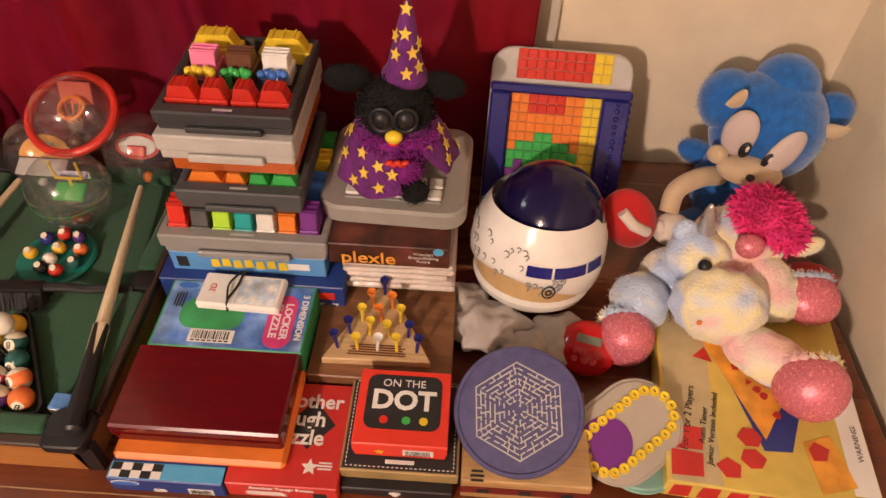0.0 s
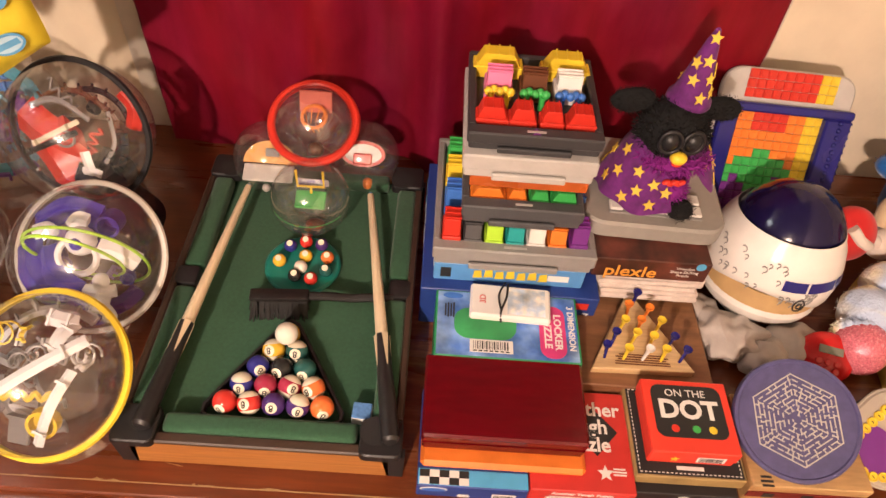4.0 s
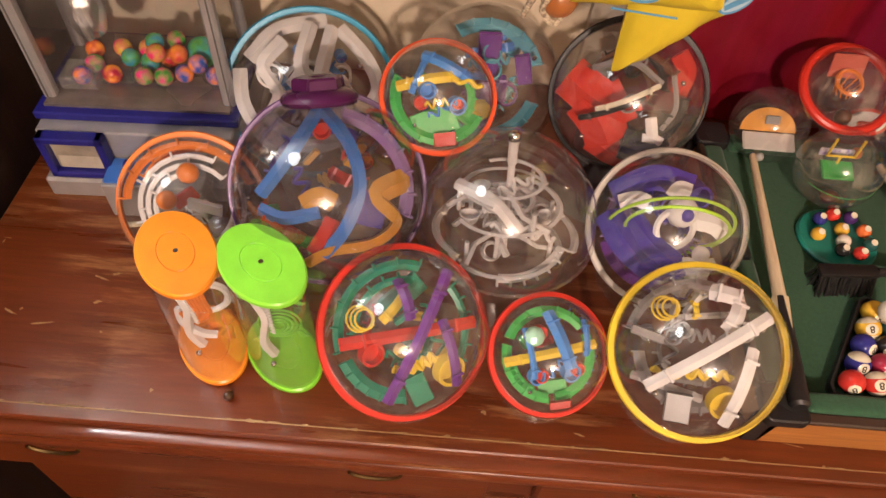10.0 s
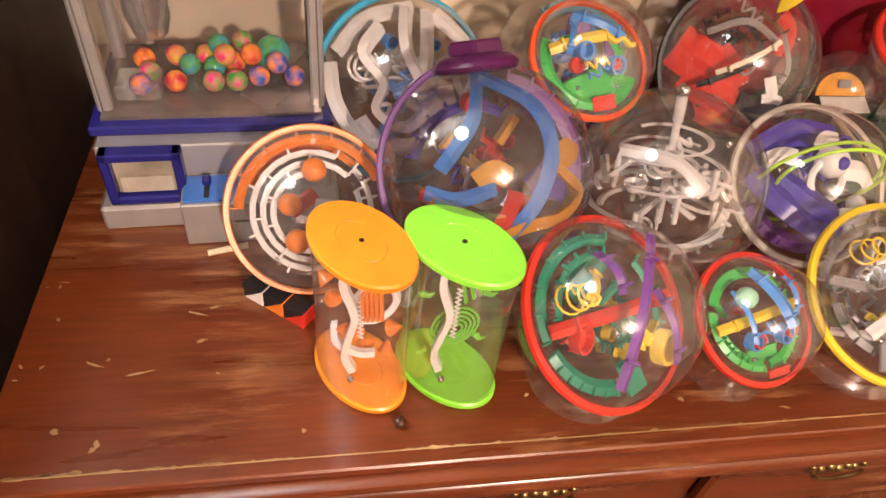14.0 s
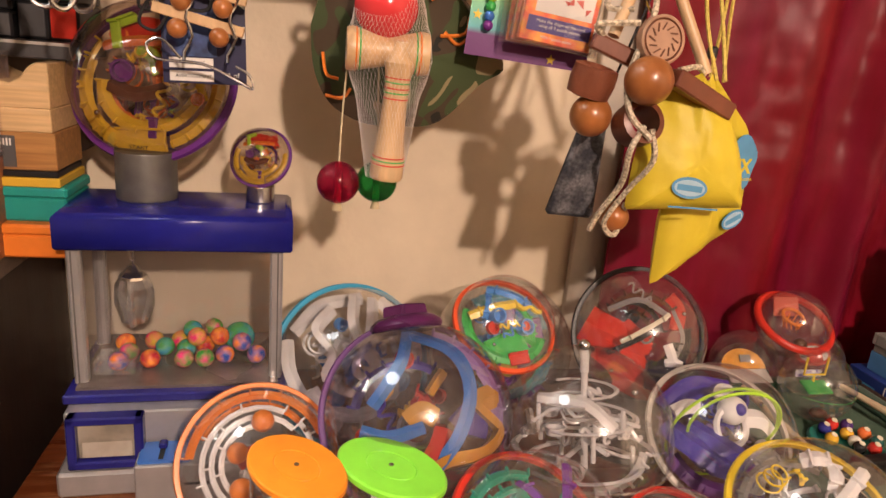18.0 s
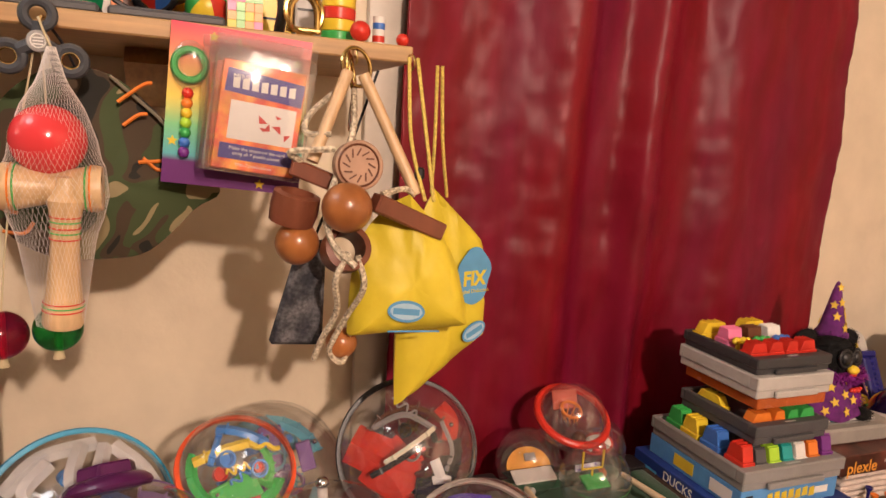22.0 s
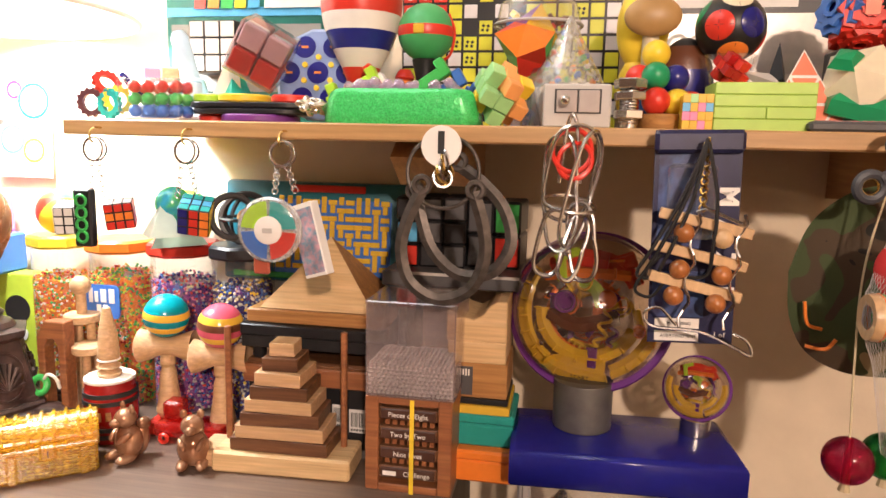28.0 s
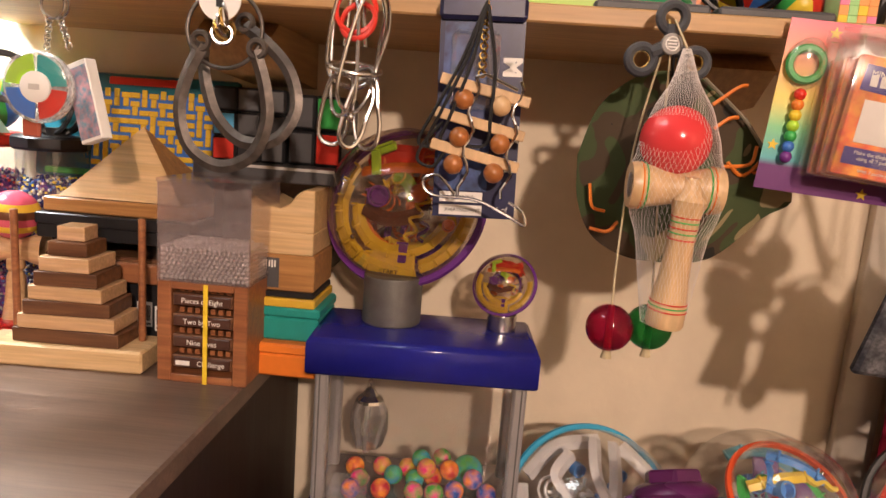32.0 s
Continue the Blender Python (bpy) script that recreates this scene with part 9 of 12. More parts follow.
for k, mm in enumerate((P_TEAL, P_LIME, P_BLUE, P_RED)):
    pts = [(0.033 * math.cos(u), 0.034 * math.sin(u)) for u in np.linspace(math.tau * k / 4 + 0.08, math.tau * (k + 1) / 4 - 0.08, 8)] + [(0.014 * math.cos(u), 0.014 * math.sin(u)) for u in np.linspace(math.tau * (k + 1) / 4 - 0.1, math.tau * k / 4 + 0.1, 5)]
    part("colour_key", prism(pts, 0.0015, M @ pose(0, 0, 0.0098)), mm, t)
part("centre_button", lathe([(0.0165, 0), (0.0165, 0.003), (0.014, 0.0045), (0, 0.005)], 28, M @ pose(0, 0, 0.0100)), PAPER, t)
part("centre_mark", box(0.012, 0.006, 0.0008, M @ pose(0, 0, 0.0148), 0.0003), P_LTGREY, t)
part("clear_cover", lathe([(0.037, 0.0), (0.037, 0.004), (0.033, 0.0065), (0.018, 0.0075)], 40, M @ pose(0, 0, 0.0100)), CLEAR, t)
part("tab", box(0.02, 0.006, 0.02, pose(-0.022, -0.008, -0.142), 0.002), plastic("rust_plastic", (0.42, 0.10, 0.06)), t)
M = pose(0.036, 0.004, -0.10, 0, -17, -20)
b = part("box_game", box(0.034, 0.014, 0.088, M @ pose(0, 0, -0.044), 0.001), PAPER, t, "tiny boxed game")
part("box_print", box(0.031, 0.0006, 0.078, M @ pose(0, -0.0073, -0.040)), mat("speckled_print", (0.5, 0.3, 0.35), 0.4, vary=0.6, second=(0.15, 0.3, 0.4), mix_scale=160), b)

# ---- things on the desk and on the claw machine ----
BEECH = wood("pale_beech", (0.58, 0.37, 0.22), (0.48, 0.30, 0.14), 0.45, (6, 110, 110), grain=2.2)
MAPLE = wood("pale_maple", (0.66, 0.47, 0.25), (0.55, 0.37, 0.18), 0.45, (6, 110, 110), grain=2.2)
WALNUT = wood("walnut", (0.17, 0.075, 0.032), (0.075, 0.03, 0.014), 0.4, (6, 110, 110), grain=2.2)
CHERRY = wood("cherry_wood", (0.33, 0.13, 0.05), (0.20, 0.07, 0.03), 0.4, (6, 110, 110), grain=2.2)
OAKY = wood("oiled_oak", (0.46, 0.24, 0.08), (0.30, 0.14, 0.045), 0.4, (6, 110, 110), grain=2.2)
BRONZE = mat("aged_bronze", (0.030, 0.016, 0.014), 0.34, 0.15, vary=0.4, scale=60, bump=0.25, second=(0.085, 0.050, 0.044), mix_scale=25)
URN = mat("carved_brown_urn", (0.20, 0.078, 0.030), 0.26, 0.1, vary=0.4, scale=20, bump=0.12, second=(0.38, 0.18, 0.075), mix_scale=30)
LEAD = mat("grey_ribbed_metal", (0.17, 0.165, 0.155), 0.45, 0.6, vary=0.2)
COPPERY = mat("lustre_brown_glaze", (0.27, 0.12, 0.06), 0.13, 0.5, vary=0.3, scale=25, second=(0.50, 0.33, 0.22), mix_scale=30)
AMBERGLASS = clear("amber_clear_plastic", (1.0, 0.70, 0.06), 0.08, 1.3, keep=0.96, haze=0.34)
RUBYGLASS = clear("ruby_clear_plastic", (0.85, 0.05, 0.04), 0.08, 1.3, keep=0.95, haze=0.3)
GREENCARD = plastic("apple_green_card", (0.48, 0.62, 0.05), 0.5)

ICO = [(0, 1, 1.618), (0, -1, 1.618), (0, 1, -1.618), (0, -1, -1.618), (1, 1.618, 0), (-1, 1.618, 0), (1, -1.618, 0), (-1, -1.618, 0), (1.618, 0, 1), (-1.618, 0, 1), (1.618, 0, -1), (-1.618, 0, -1)]
ICOF = [(0, 1, 8), (0, 8, 4), (0, 4, 5), (0, 5, 9), (0, 9, 1), (1, 6, 8), (8, 6, 10), (8, 10, 4), (4, 10, 2), (4, 2, 5), (5, 2, 11), (5, 11, 9), (9, 11, 7), (9, 7, 1), (1, 7, 6), (3, 6, 7), (3, 7, 11), (3, 11, 2), (3, 2, 10), (3, 10, 6)]


def beads(name, pts, r, palette, parent, label, seed=1, smooth=True):
    """Very many small round pieces in one mesh."""
    rnd = random.Random(seed)
    vs, fs, ks = [], [], []
    for x, y, z in pts:
        b0, k, s = len(vs), rnd.randrange(len(palette)), r / 1.9 * rnd.uniform(0.9, 1.1)
        vs += [(x + a * s, y + b_ * s, z + c * s) for a, b_, c in ICO]
        fs += [(b0 + a, b0 + b_, b0 + c) for a, b_, c in ICOF]
        ks += [k] * 20
    me = bpy.data.meshes.new(name)
    me.from_pydata(vs, [], fs)
    for m in palette:
        me.materials.append(m)
    me.polygons.foreach_set("material_index", ks)
    me.polygons.foreach_set("use_smooth", [smooth] * len(fs))
    me.validate()
    ob = new(name, me)
    ob.parent = parent
    return tagged(ob, label, "", "", "stuff")


# maze ball domes on the claw machine
def lens_dome(c, R, base_r, base_h, base_mat, label, seed, toward):
    t = maze_ball(c, R, plastic("purple_rim_plastic", (0.13, 0.025, 0.22)), label, [
        ("arc", P_YELLOW, 0.86, 165, 290, 0.02, 0.12), ("arc", P_YELLOW, 0.84, 295, 375, 0.02, 0.12), ("arc", P_YELLOW, 0.62, 185, 340, 0.05, 0.12), ("plate", P_YELLOW, -0.05, -0.72, -0.02, 0.7, 0.2, 0), ("plate", P_ORANGE, 0.0, 0.52, 0.1, 0.9, 0.2, 5), ("plate", P_RED, 0.4, 0.62, 0.2, 0.3, 0.2, 20),
        ("arc", P_RED, 0.66, 30, 95, 0.2, 0.14), ("bar", P_ORANGE, -0.6, 0.35, 0.2, 0.5, 0.42, 0.3, 0.10), ("plate", VIOLET, -0.4, 0.0, 0.1, 0.2, 0.3, 0), ("cup", VIOLET, -0.3, 0.05, 0.2, 0.14, 0.12), ("plate", P_LIME, -0.35, 0.42, 0.4, 0.13, 0.34, 8), ("plate", P_LIME, -0.28, 0.62, 0.35, 0.3, 0.1, 20), ("plate", VIOLET, 0.12, -0.62, 0.05, 0.12, 0.26, 0), ("rib", P_LIME, 0.10, (-0.1, 0.3, 0.3), (0.1, 0.2, 0.35), (0.2, 0.0, 0.3)), ("rib", P_RED, 0.14, (-0.55, 0.5, 0.15), (-0.2, 0.62, 0.25), (0.2, 0.6, 0.25)), ("rib", P_BROWN, 0.12, (-0.5, -0.1, 0.1), (-0.1, -0.25, 0.2), (0.4, -0.1, 0.2)), ("dot", P_ORANGE, 0.25, 0.1, 0.3, 0.12)],
        seed, [P_YELLOW, P_YELLOW, VIOLET, P_ORANGE, P_BROWN], 16, target=toward, rim_w=0.06, stand=False, shell=clear("amber_smoke_plastic", (0.93, 0.84, 0.76), keep=0.86))
    inv = t.matrix_basis.inverted()
    prof = [(0, 0.0005), (base_r * 0.98, 0.0005)]
    n = 22
    for k in range(n + 1):
        prof.append((base_r * (1.0 if k % 2 else 0.985), 0.001 + (base_h - 0.002) * k / n))
    prof += [(base_r * 0.8, base_h), (0, base_h)]
    part("stand", lathe(prof, 48, inv @ pose(c[0] - (0.005 if R > 0.1 else 0), c[1] - (0.04 if R > 0.1 else 0.008), 1.16)), base_mat, t, "ribbed grey cylinder")
    if R > 0.1:
        words("start_mark", "START", R * 0.07, P_BLACK, t, pose(0, -0.90 * R, R * 0.12, 20), squeeze=1.2)


lens_dome((-1.345, 1.17, 1.313), 0.108, 0.040, 0.066, LEAD, "large clear maze dome with purple rim on a grey cylinder", 41, (-1.55, 0.25, 1.75))
lens_dome((-1.200, 1.143, 1.221), 0.042, 0.020, 0.024, STEEL, "small clear maze dome with purple rim on a silver cylinder", 42, (-1.5, 0.25, 1.75))


# table lamp
def table_lamp():
    t = thing("table_lamp", pose(-2.262, 1.085, DESK), "carved dark bronze table lamp with a lit pale shade", "table lamp")

    def hexa(prof, m=None, n=6, turn=0.0):
        return lathe(prof, n, pose(0, 0, 0, 0, 0, turn))
    part("base", hexa([(0, 0.020), (0.106, 0.020), (0.108, 0.026), (0.100, 0.032), (0.092, 0.036), (0.095, 0.042), (0.091, 0.046), (0, 0.046)], turn=-50), BRONZE, t, smooth=False)
    part("pedestal", hexa([(0, 0.046), (0.084, 0.046), (0.081, 0.054), (0.060, 0.140), (0.069, 0.147), (0.069, 0.156), (0.045, 0.160), (0, 0.160)], turn=-50), BRONZE, t, smooth=False)
    for k in range(6):
        a = -20 + 60 * k
        m = pose(0, 0, 0, 0, 0, a) @ pose(0.0620, 0, 0.092, 0, 90 - 12, 0) @ Matrix.Scale(1.12, 4)
        bm = ring(0.026, 0.0016, pose(0.002, 0, 0.001) @ Matrix.Diagonal((1.25, 0.95, 1, 1)), 28, 6)
        for v in bm.verts:
            v.co = m @ v.co
        shell = part("shell_ornament", bm, BRONZE, t, "fluted oval shell relief")
        for j in range(9):
            b = -80 + 20 * j
            bm = tube([(0.022, 0, 0.001), (0.022 - 0.040 * math.cos(radians(b)), 0.024 * math.sin(radians(b)), 0.003)], 0.0022, 5, radii=[0.0012, 0.0034])
            for v in bm.verts:
                v.co = m @ v.co
            part("flute", bm, BRONZE, shell)
        m2 = pose(0, 0, 0, 0, 0, a + 30)
        pts = [Vector((0.066, 0, 0.024)), Vector((0.096, 0, 0.030)), Vector((0.120, 0, 0.022)), Vector((0.128, 0, 0.010)), Vector((0.118, 0, 0.010))]
        bm = tube(spline(pts, 5), 0.010, 10, m2, wide=2.3, up=(0, 0, 1), radii=None)
        for v in bm.verts:
            v.co.z = max(v.co.z, 0.0005)
        part("foot", bm, BRONZE, t, "scrolled foot")
    part("neck", lathe([(0.048, 0.206), (0.043, 0.214), (0.029, 0.220), (0.034, 0.228), (0.023, 0.238), (0.020, 0.256), (0.026, 0.272), (0.030, 0.280), (0.025, 0.290)], 28, pose(0, 0, -0.046)), BRONZE, t)
    bm = bmesh.new()
    rows, n = 30, 64
    grid = []
    for i in range(rows + 1):
        u = i / rows
        r = 0.017 + 0.036 * math.sin(math.pi * min(1, u * 0.9 + 0.06)) ** 0.9 * (0.62 + 0.75 * u - 0.35 * u * u)
        grid.append([])
        for j in range(n):
            a = math.tau * j / n + u * 1.9
            f = r * (1 + 0.07 * math.cos(12 * math.tau * j / n))
            grid[-1].append(bm.verts.new((f * math.cos(a), f * math.sin(a), 0.244 + 0.148 * u)))
    for i in range(rows):
        for j in range(n):
            bm.faces.new((grid[i][j], grid[i][(j + 1) % n], grid[i + 1][(j + 1) % n], grid[i + 1][j]))
    part("urn", bm, URN, t, "brown twisted fluted urn")
    part("collar", lathe([(0.036, 0.432), (0.040, 0.440), (0.024, 0.448), (0.020, 0.462), (0.026, 0.468), (0.020, 0.475), (0.022, 0.490), (0.044, 0.510), (0.050, 0.514), (0.052, 0.520), (0.044, 0.524), (0.02, 0.530), (0.02, 0.545), (0.024, 0.548), (0.016, 0.556)], 40, pose(0, 0, -0.046)), BRONZE, t)
    part("pole", cyl(0.0135, 0.152, pose(0, 0, 0.503), 20), URN, t, "brown metal pole")
    bm = bmesh.new()
    for k in range(9):
        ball(0.0032, pose(-0.024, -0.02, 0.63 + k * 0.0066), 8, bm=bm)
    part("pull_chain", bm, BRASS, t)
    part("pull_knob", lathe([(0, 0), (0.006, 0.004), (0.009, 0.014), (0.006, 0.022), (0.010, 0.026), (0.008, 0.036), (0, 0.042)], 16, pose(-0.024, -0.02, 0.588)), BRASS, t, "acorn-shaped pull")
    part("socket", cyl(0.02, 0.035, pose(0, 0, 0.655), 20, 0.003), BRASS, t)
    part("harp", ring(0.09, 0.002, pose(0, 0, 0.765, 90, 0, 0), 32, 6), BRASS, t)
    part("shade", lathe([(0.243, 0.625), (0.245, 0.625), (0.17, 0.86), (0.168, 0.86), (0.243, 0.625)], 64), SHADE_CLOTH, t, "pale pleated fabric shade lit from inside")
    part("shade_trim", ring(0.244, 0.004, pose(0, 0, 0.626), 64, 6), PAPER, t)
    return t


SHADE_CLOTH = bpy.data.materials.new("lamp_shade_cloth")
SHADE_CLOTH.use_nodes = True
nt = SHADE_CLOTH.node_tree
nt.nodes.remove(nt.nodes["Principled BSDF"])
mixer = nt.nodes.new("ShaderNodeMixShader")
mixer.inputs[0].default_value = 0.55
dif, tra, wav = nt.nodes.new("ShaderNodeBsdfDiffuse"), nt.nodes.new("ShaderNodeBsdfTranslucent"), nt.nodes.new("ShaderNodeTexNoise")
wav.inputs["Scale"].default_value = 90
dif.inputs[0].default_value = (0.82, 0.80, 0.74, 1)
tra.inputs[0].default_value = (0.82, 0.80, 0.74, 1)
bmp = nt.nodes.new("ShaderNodeBump")
bmp.inputs["Strength"].default_value = 0.2
bmp.inputs["Distance"].default_value = 0.002
nt.links.new(wav.outputs[0], bmp.inputs["Height"])
nt.links.new(bmp.outputs[0], dif.inputs["Normal"])
nt.links.new(dif.outputs[0], mixer.inputs[1])
nt.links.new(tra.outputs[0], mixer.inputs[2])
nt.links.new(mixer.outputs[0], nt.nodes["Material Output"].inputs[0])
table_lamp()


# amber treasure chest of interlocking clear pieces
def chest():
    t = thing("crystal_chest_puzzle", pose(-2.065, 0.985, DESK, 0, 0, 38), "amber clear plastic treasure chest puzzle on the desk", "puzzle")
    w, d, h = 0.118, 0.074, 0.042
    part("body", box(w, d, h, bevel=0.004), AMBERGLASS, t, smooth=False)
    bm = prism([(0.037 * math.cos(radians(a)), 0.033 * math.sin(radians(a))) for a in range(0, 181, 20)], w + 0.004, pose(-w / 2 - 0.002, 0, h + 0.003) @ Matrix(((0, 0, 1, 0), (1, 0, 0, 0), (0, 1, 0, 0), (0, 0, 0, 1))), bevel=0.002)
    part("lid", bm, AMBERGLASS, t, smooth=False)
    rnd = random.Random(5)
    for k in range(8):
        x = -w / 2 + w * (k + 0.5) / 8
        part("crystal_piece", box(w / 8 * 0.7, d * 0.86, h * rnd.uniform(0.5, 0.85), pose(x, 0, 0.003, 0, 0, rnd.uniform(-6, 6)), 0.003), AMBERGLASS, t, smooth=False)
        part("rib", tube([(x, 0.0385 * math.cos(radians(a)), h + 0.003 + 0.035 * math.sin(radians(a))) for a in range(15, 166, 15)], 0.0025, 4), AMBERGLASS, t, smooth=False)
    for s in (-1, 1):
        part("strap", box(0.012, d + 0.006, h - 0.004, pose(s * 0.042, 0, 0.001), 0.002), AMBERGLASS, t, smooth=False)
    part("band", box(w + 0.004, d + 0.004, 0.007, pose(0, 0, h - 0.002), 0.002), AMBERGLASS, t, smooth=False)
    part("lock", box(0.02, 0.006, 0.022, pose(0, -d / 2 - 0.003, h - 0.014), 0.003), AMBERGLASS, t)
    words("keyhole_mark", "I", 0.012, P_BLACK, t, pose(0, -d / 2 - 0.0062, h - 0.004, 90))


chest()


def squirrel(x, y, rz, label):
    t = thing("squirrel_figurine", pose(x, y, DESK, 0, 0, rz) @ Matrix.Scale(0.86, 4), label, "figurine", "glazed squirrel figurines")

    def piece(name, c, r, rot=(0, 0, 0)):
        bm = bmesh.new()
        blob(bm, c, r, rot, n=16)
        part(name, bm, COPPERY, t, angle=2)
    piece("body", (0, 0, 0.031), (0.026, 0.022, 0.031))
    piece("head", (0, -0.004, 0.072), (0.018, 0.018, 0.017))
    piece("muzzle", (0, -0.020, 0.068), (0.009, 0.010, 0.008))
    piece("tail", (0.004, 0.020, 0.030), (0.012, 0.013, 0.028), (-8, 0, 0))
    piece("tail_tip", (0.004, 0.025, 0.054), (0.010, 0.012, 0.012))
    for s in (-1, 1):
        piece("ear", (s * 0.013, 0.0, 0.089), (0.006, 0.004, 0.008))
        piece("paw", (s * 0.015, -0.016, 0.044), (0.006, 0.014, 0.006), (30, 0, -s * 30))
        piece("foot", (s * 0.015, -0.014, 0.009), (0.010, 0.019, 0.0085))


squirrel(-1.980, 1.035, -25, "small lustre-glazed brown animal figurine beside the barrel")
squirrel(-1.880, 1.035, 20, "small lustre-glazed brown animal figurine beside the wooden tower")


def barrel():
    t = thing("barrel_game", at(-2.050, 1.095, DESK, s=0.82), "red wooden barrel game with a tall beech peg", "game")
    part("barrel", lathe([(0, 0), (0.038, 0), (0.044, 0.012), (0.047, 0.05), (0.046, 0.09), (0.041, 0.112), (0, 0.112)], 40), plastic("dark_red_lacquer", (0.30, 0.012, 0.012), 0.25), t)
    for z, r in ((0.016, 0.0462), (0.030, 0.0478), (0.078, 0.0480), (0.092, 0.0472)):
        part("hoop", lathe([(r - 0.003, z - 0.004), (r, z - 0.004), (r, z + 0.004), (r - 0.003, z + 0.004)], 40), INK, t)
    for k in range(4):
        part("print", box(0.009, 0.0012, 0.016, pose(0, 0, 0, 0, 0, -30 + 20 * k) @ pose(0, -0.0477, 0.048)), OAKY, t)
    part("disc", cyl(0.044, 0.006, pose(0, 0, 0.113), 36, 0.001), PAPER, t, "pale wooden lid disc")
    part("peg", lathe([(0, 0.119), (0.020, 0.119), (0.022, 0.126), (0.014, 0.131), (0.021, 0.137), (0.013, 0.144), (0.018, 0.150), (0.019, 0.16), (0.016, 0.20), (0.007, 0.246), (0, 0.25)], 28), BEECH, t, "turned beech peg")
    part("string", ring(0.018, 0.002, pose(0, 0, 0.15), 24, 6), PAPER, t)


barrel()


def kendama_pair(x, z_ball, y, colours, label, foot_x):
    t = thing("kendama", pose(x, y, DESK), label, "skill toy", "kendamas on the desk")
    z = z_ball - DESK
    r = 0.034
    n = len(colours)
    for k, c in enumerate(colours):
        lo, hi = -90 + 180 * k / n, -90 + 180 * (k + 1) / n
        part("ball_band", ball(r, pose(0, 0, z, 4, 6, 0), 36, lo=lo, hi=hi), c, t)
    part("cross_cup", lathe([(0, -0.045), (0.020, -0.045), (0.026, -0.041), (0.022, -0.027), (0.015, -0.011), (0.015, 0.011), (0.021, 0.027), (0.025, 0.041), (0.017, 0.039), (0, 0.027)], 30, pose(0, 0, z - 0.048, 0, 90, 12)), BEECH, t)
    part("handle", lathe([(0, z - 0.06), (0.011, z - 0.06), (0.012, z - 0.075), (0.009, z - 0.08), (0.012, z - 0.088), (0.015, z - 0.12), (0.020, z - 0.15), (0.016, z - 0.158), (0.010, z - 0.162), (0, z - 0.162)], 24), BEECH, t)
    part("plinth", box(0.05, 0.05, z - 0.162, bevel=0.003), P_RED, t, "ruby red stand")


TURQ = plastic("turquoise_lacquer", (0.0, 0.24, 0.30), 0.15)
GOLD_Y = plastic("mustard_lacquer", (0.72, 0.46, 0.05), 0.2)
ROSE = plastic("rose_lacquer", (0.62, 0.10, 0.16), 0.2)
kendama_pair(-1.978, 1.270, 1.135, [TURQ, TURQ, TURQ, GOLD_Y, TURQ, GOLD_Y, TURQ, TURQ, TURQ, TURQ], "beech kendama with a turquoise and yellow striped ball", 0)
kendama_pair(-1.886, 1.262, 1.13, [ROSE, ROSE, ROSE, GOLD_Y, ROSE, P_BROWN, GOLD_Y, ROSE, ROSE, ROSE], "beech kendama with a pink and yellow striped ball", 0)


# tubes of little beads
def bead_tube(x, y, r, lid, fill, palette, core, label, seed, mark=False):
    t = thing("bead_tube", pose(x, y, DESK), label, "bead jar", "jars of beads")
    h = 0.262
    part("wall", lathe([(0, 0.0005), (r, 0.0005), (r, h)], 40), CLEAR, t, "clear plastic tube")
    part("lid", cyl(r * 1.12, 0.022, pose(0, 0, h), 8, 0.004), lid, t, "thick coloured lid")
    part("core", cyl(r * 0.93, h * fill - 0.004, pose(0, 0, 0.002), 24), core, t)
    rnd = random.Random(seed)
    pts = []
    for k in range(1500):
        a, z = rnd.uniform(math.pi, math.tau), rnd.uniform(0.004, h * fill)
        pts.append((r * 0.945 * math.cos(a), r * 0.945 * math.sin(a), z))
    for k in range(120):
        q, a = r * 0.93 * math.sqrt(rnd.random()), rnd.uniform(0, math.tau)
        pts.append((q * math.cos(a), q * math.sin(a), h * fill + rnd.uniform(-0.002, 0.005)))
    beads("beads", pts, 0.0026, palette, t, "hundreds of tiny mixed beads", seed)
    if mark:
        a = prism(rounded(0.062, 0.056, 0.008), 0.002, pose(0.0, -r - 0.003, 0.185, 90))
        part("badge", a, P_BLUE, t, "blue badge with white blocks")
        for i, (u, v, w_, hh) in enumerate(((-0.020, 0.010, 0.007, 0.024), (-0.010, 0.008, 0.006, 0.018), (0.003, 0.010, 0.010, 0.022), (0.018, 0.010, 0.010, 0.024), (-0.006, -0.014, 0.008, 0.018), (0.006, -0.014, 0.009, 0.018))):
            part("badge_shape", box(w_, hh, 0.0008, pose(u, -r - 0.0052, 0.185 + v, 90)), PAPER, t, smooth=False)


bead_tube(-2.254, 1.26, 0.050, P_YELLOW, 0.80, [P_ORANGE, P_RED, P_YELLOW, P_GREEN, PAPER, P_ORANGE], P_ORANGE, "clear tube of orange and yellow beads with yellow lid", 1)
bead_tube(-2.127, 1.245, 0.052, P_ORANGE, 0.86, [P_ORANGE, P_RED, P_YELLOW, P_GREEN, P_GREEN, P_LIME], P_ORANGE, "clear tube of mixed beads with orange lid and blue badge", 2, True)
bead_tube(-2.012, 1.245, 0.053, P_RED, 0.84, [P_PURPLE, P_RED, P_BLUE, P_LTGREY, P_NAVY, P_PINK], P_PURPLE, "clear tube of dark mixed beads with red lid", 3)
bead_tube(-1.905, 1.245, 0.050, P_BLACK, 0.82, [P_NAVY, P_BLUE, P_YELLOW, PAPER, P_NAVY, P_LTGREY], P_NAVY, "clear tube of navy, white and yellow beads with black lid", 4)


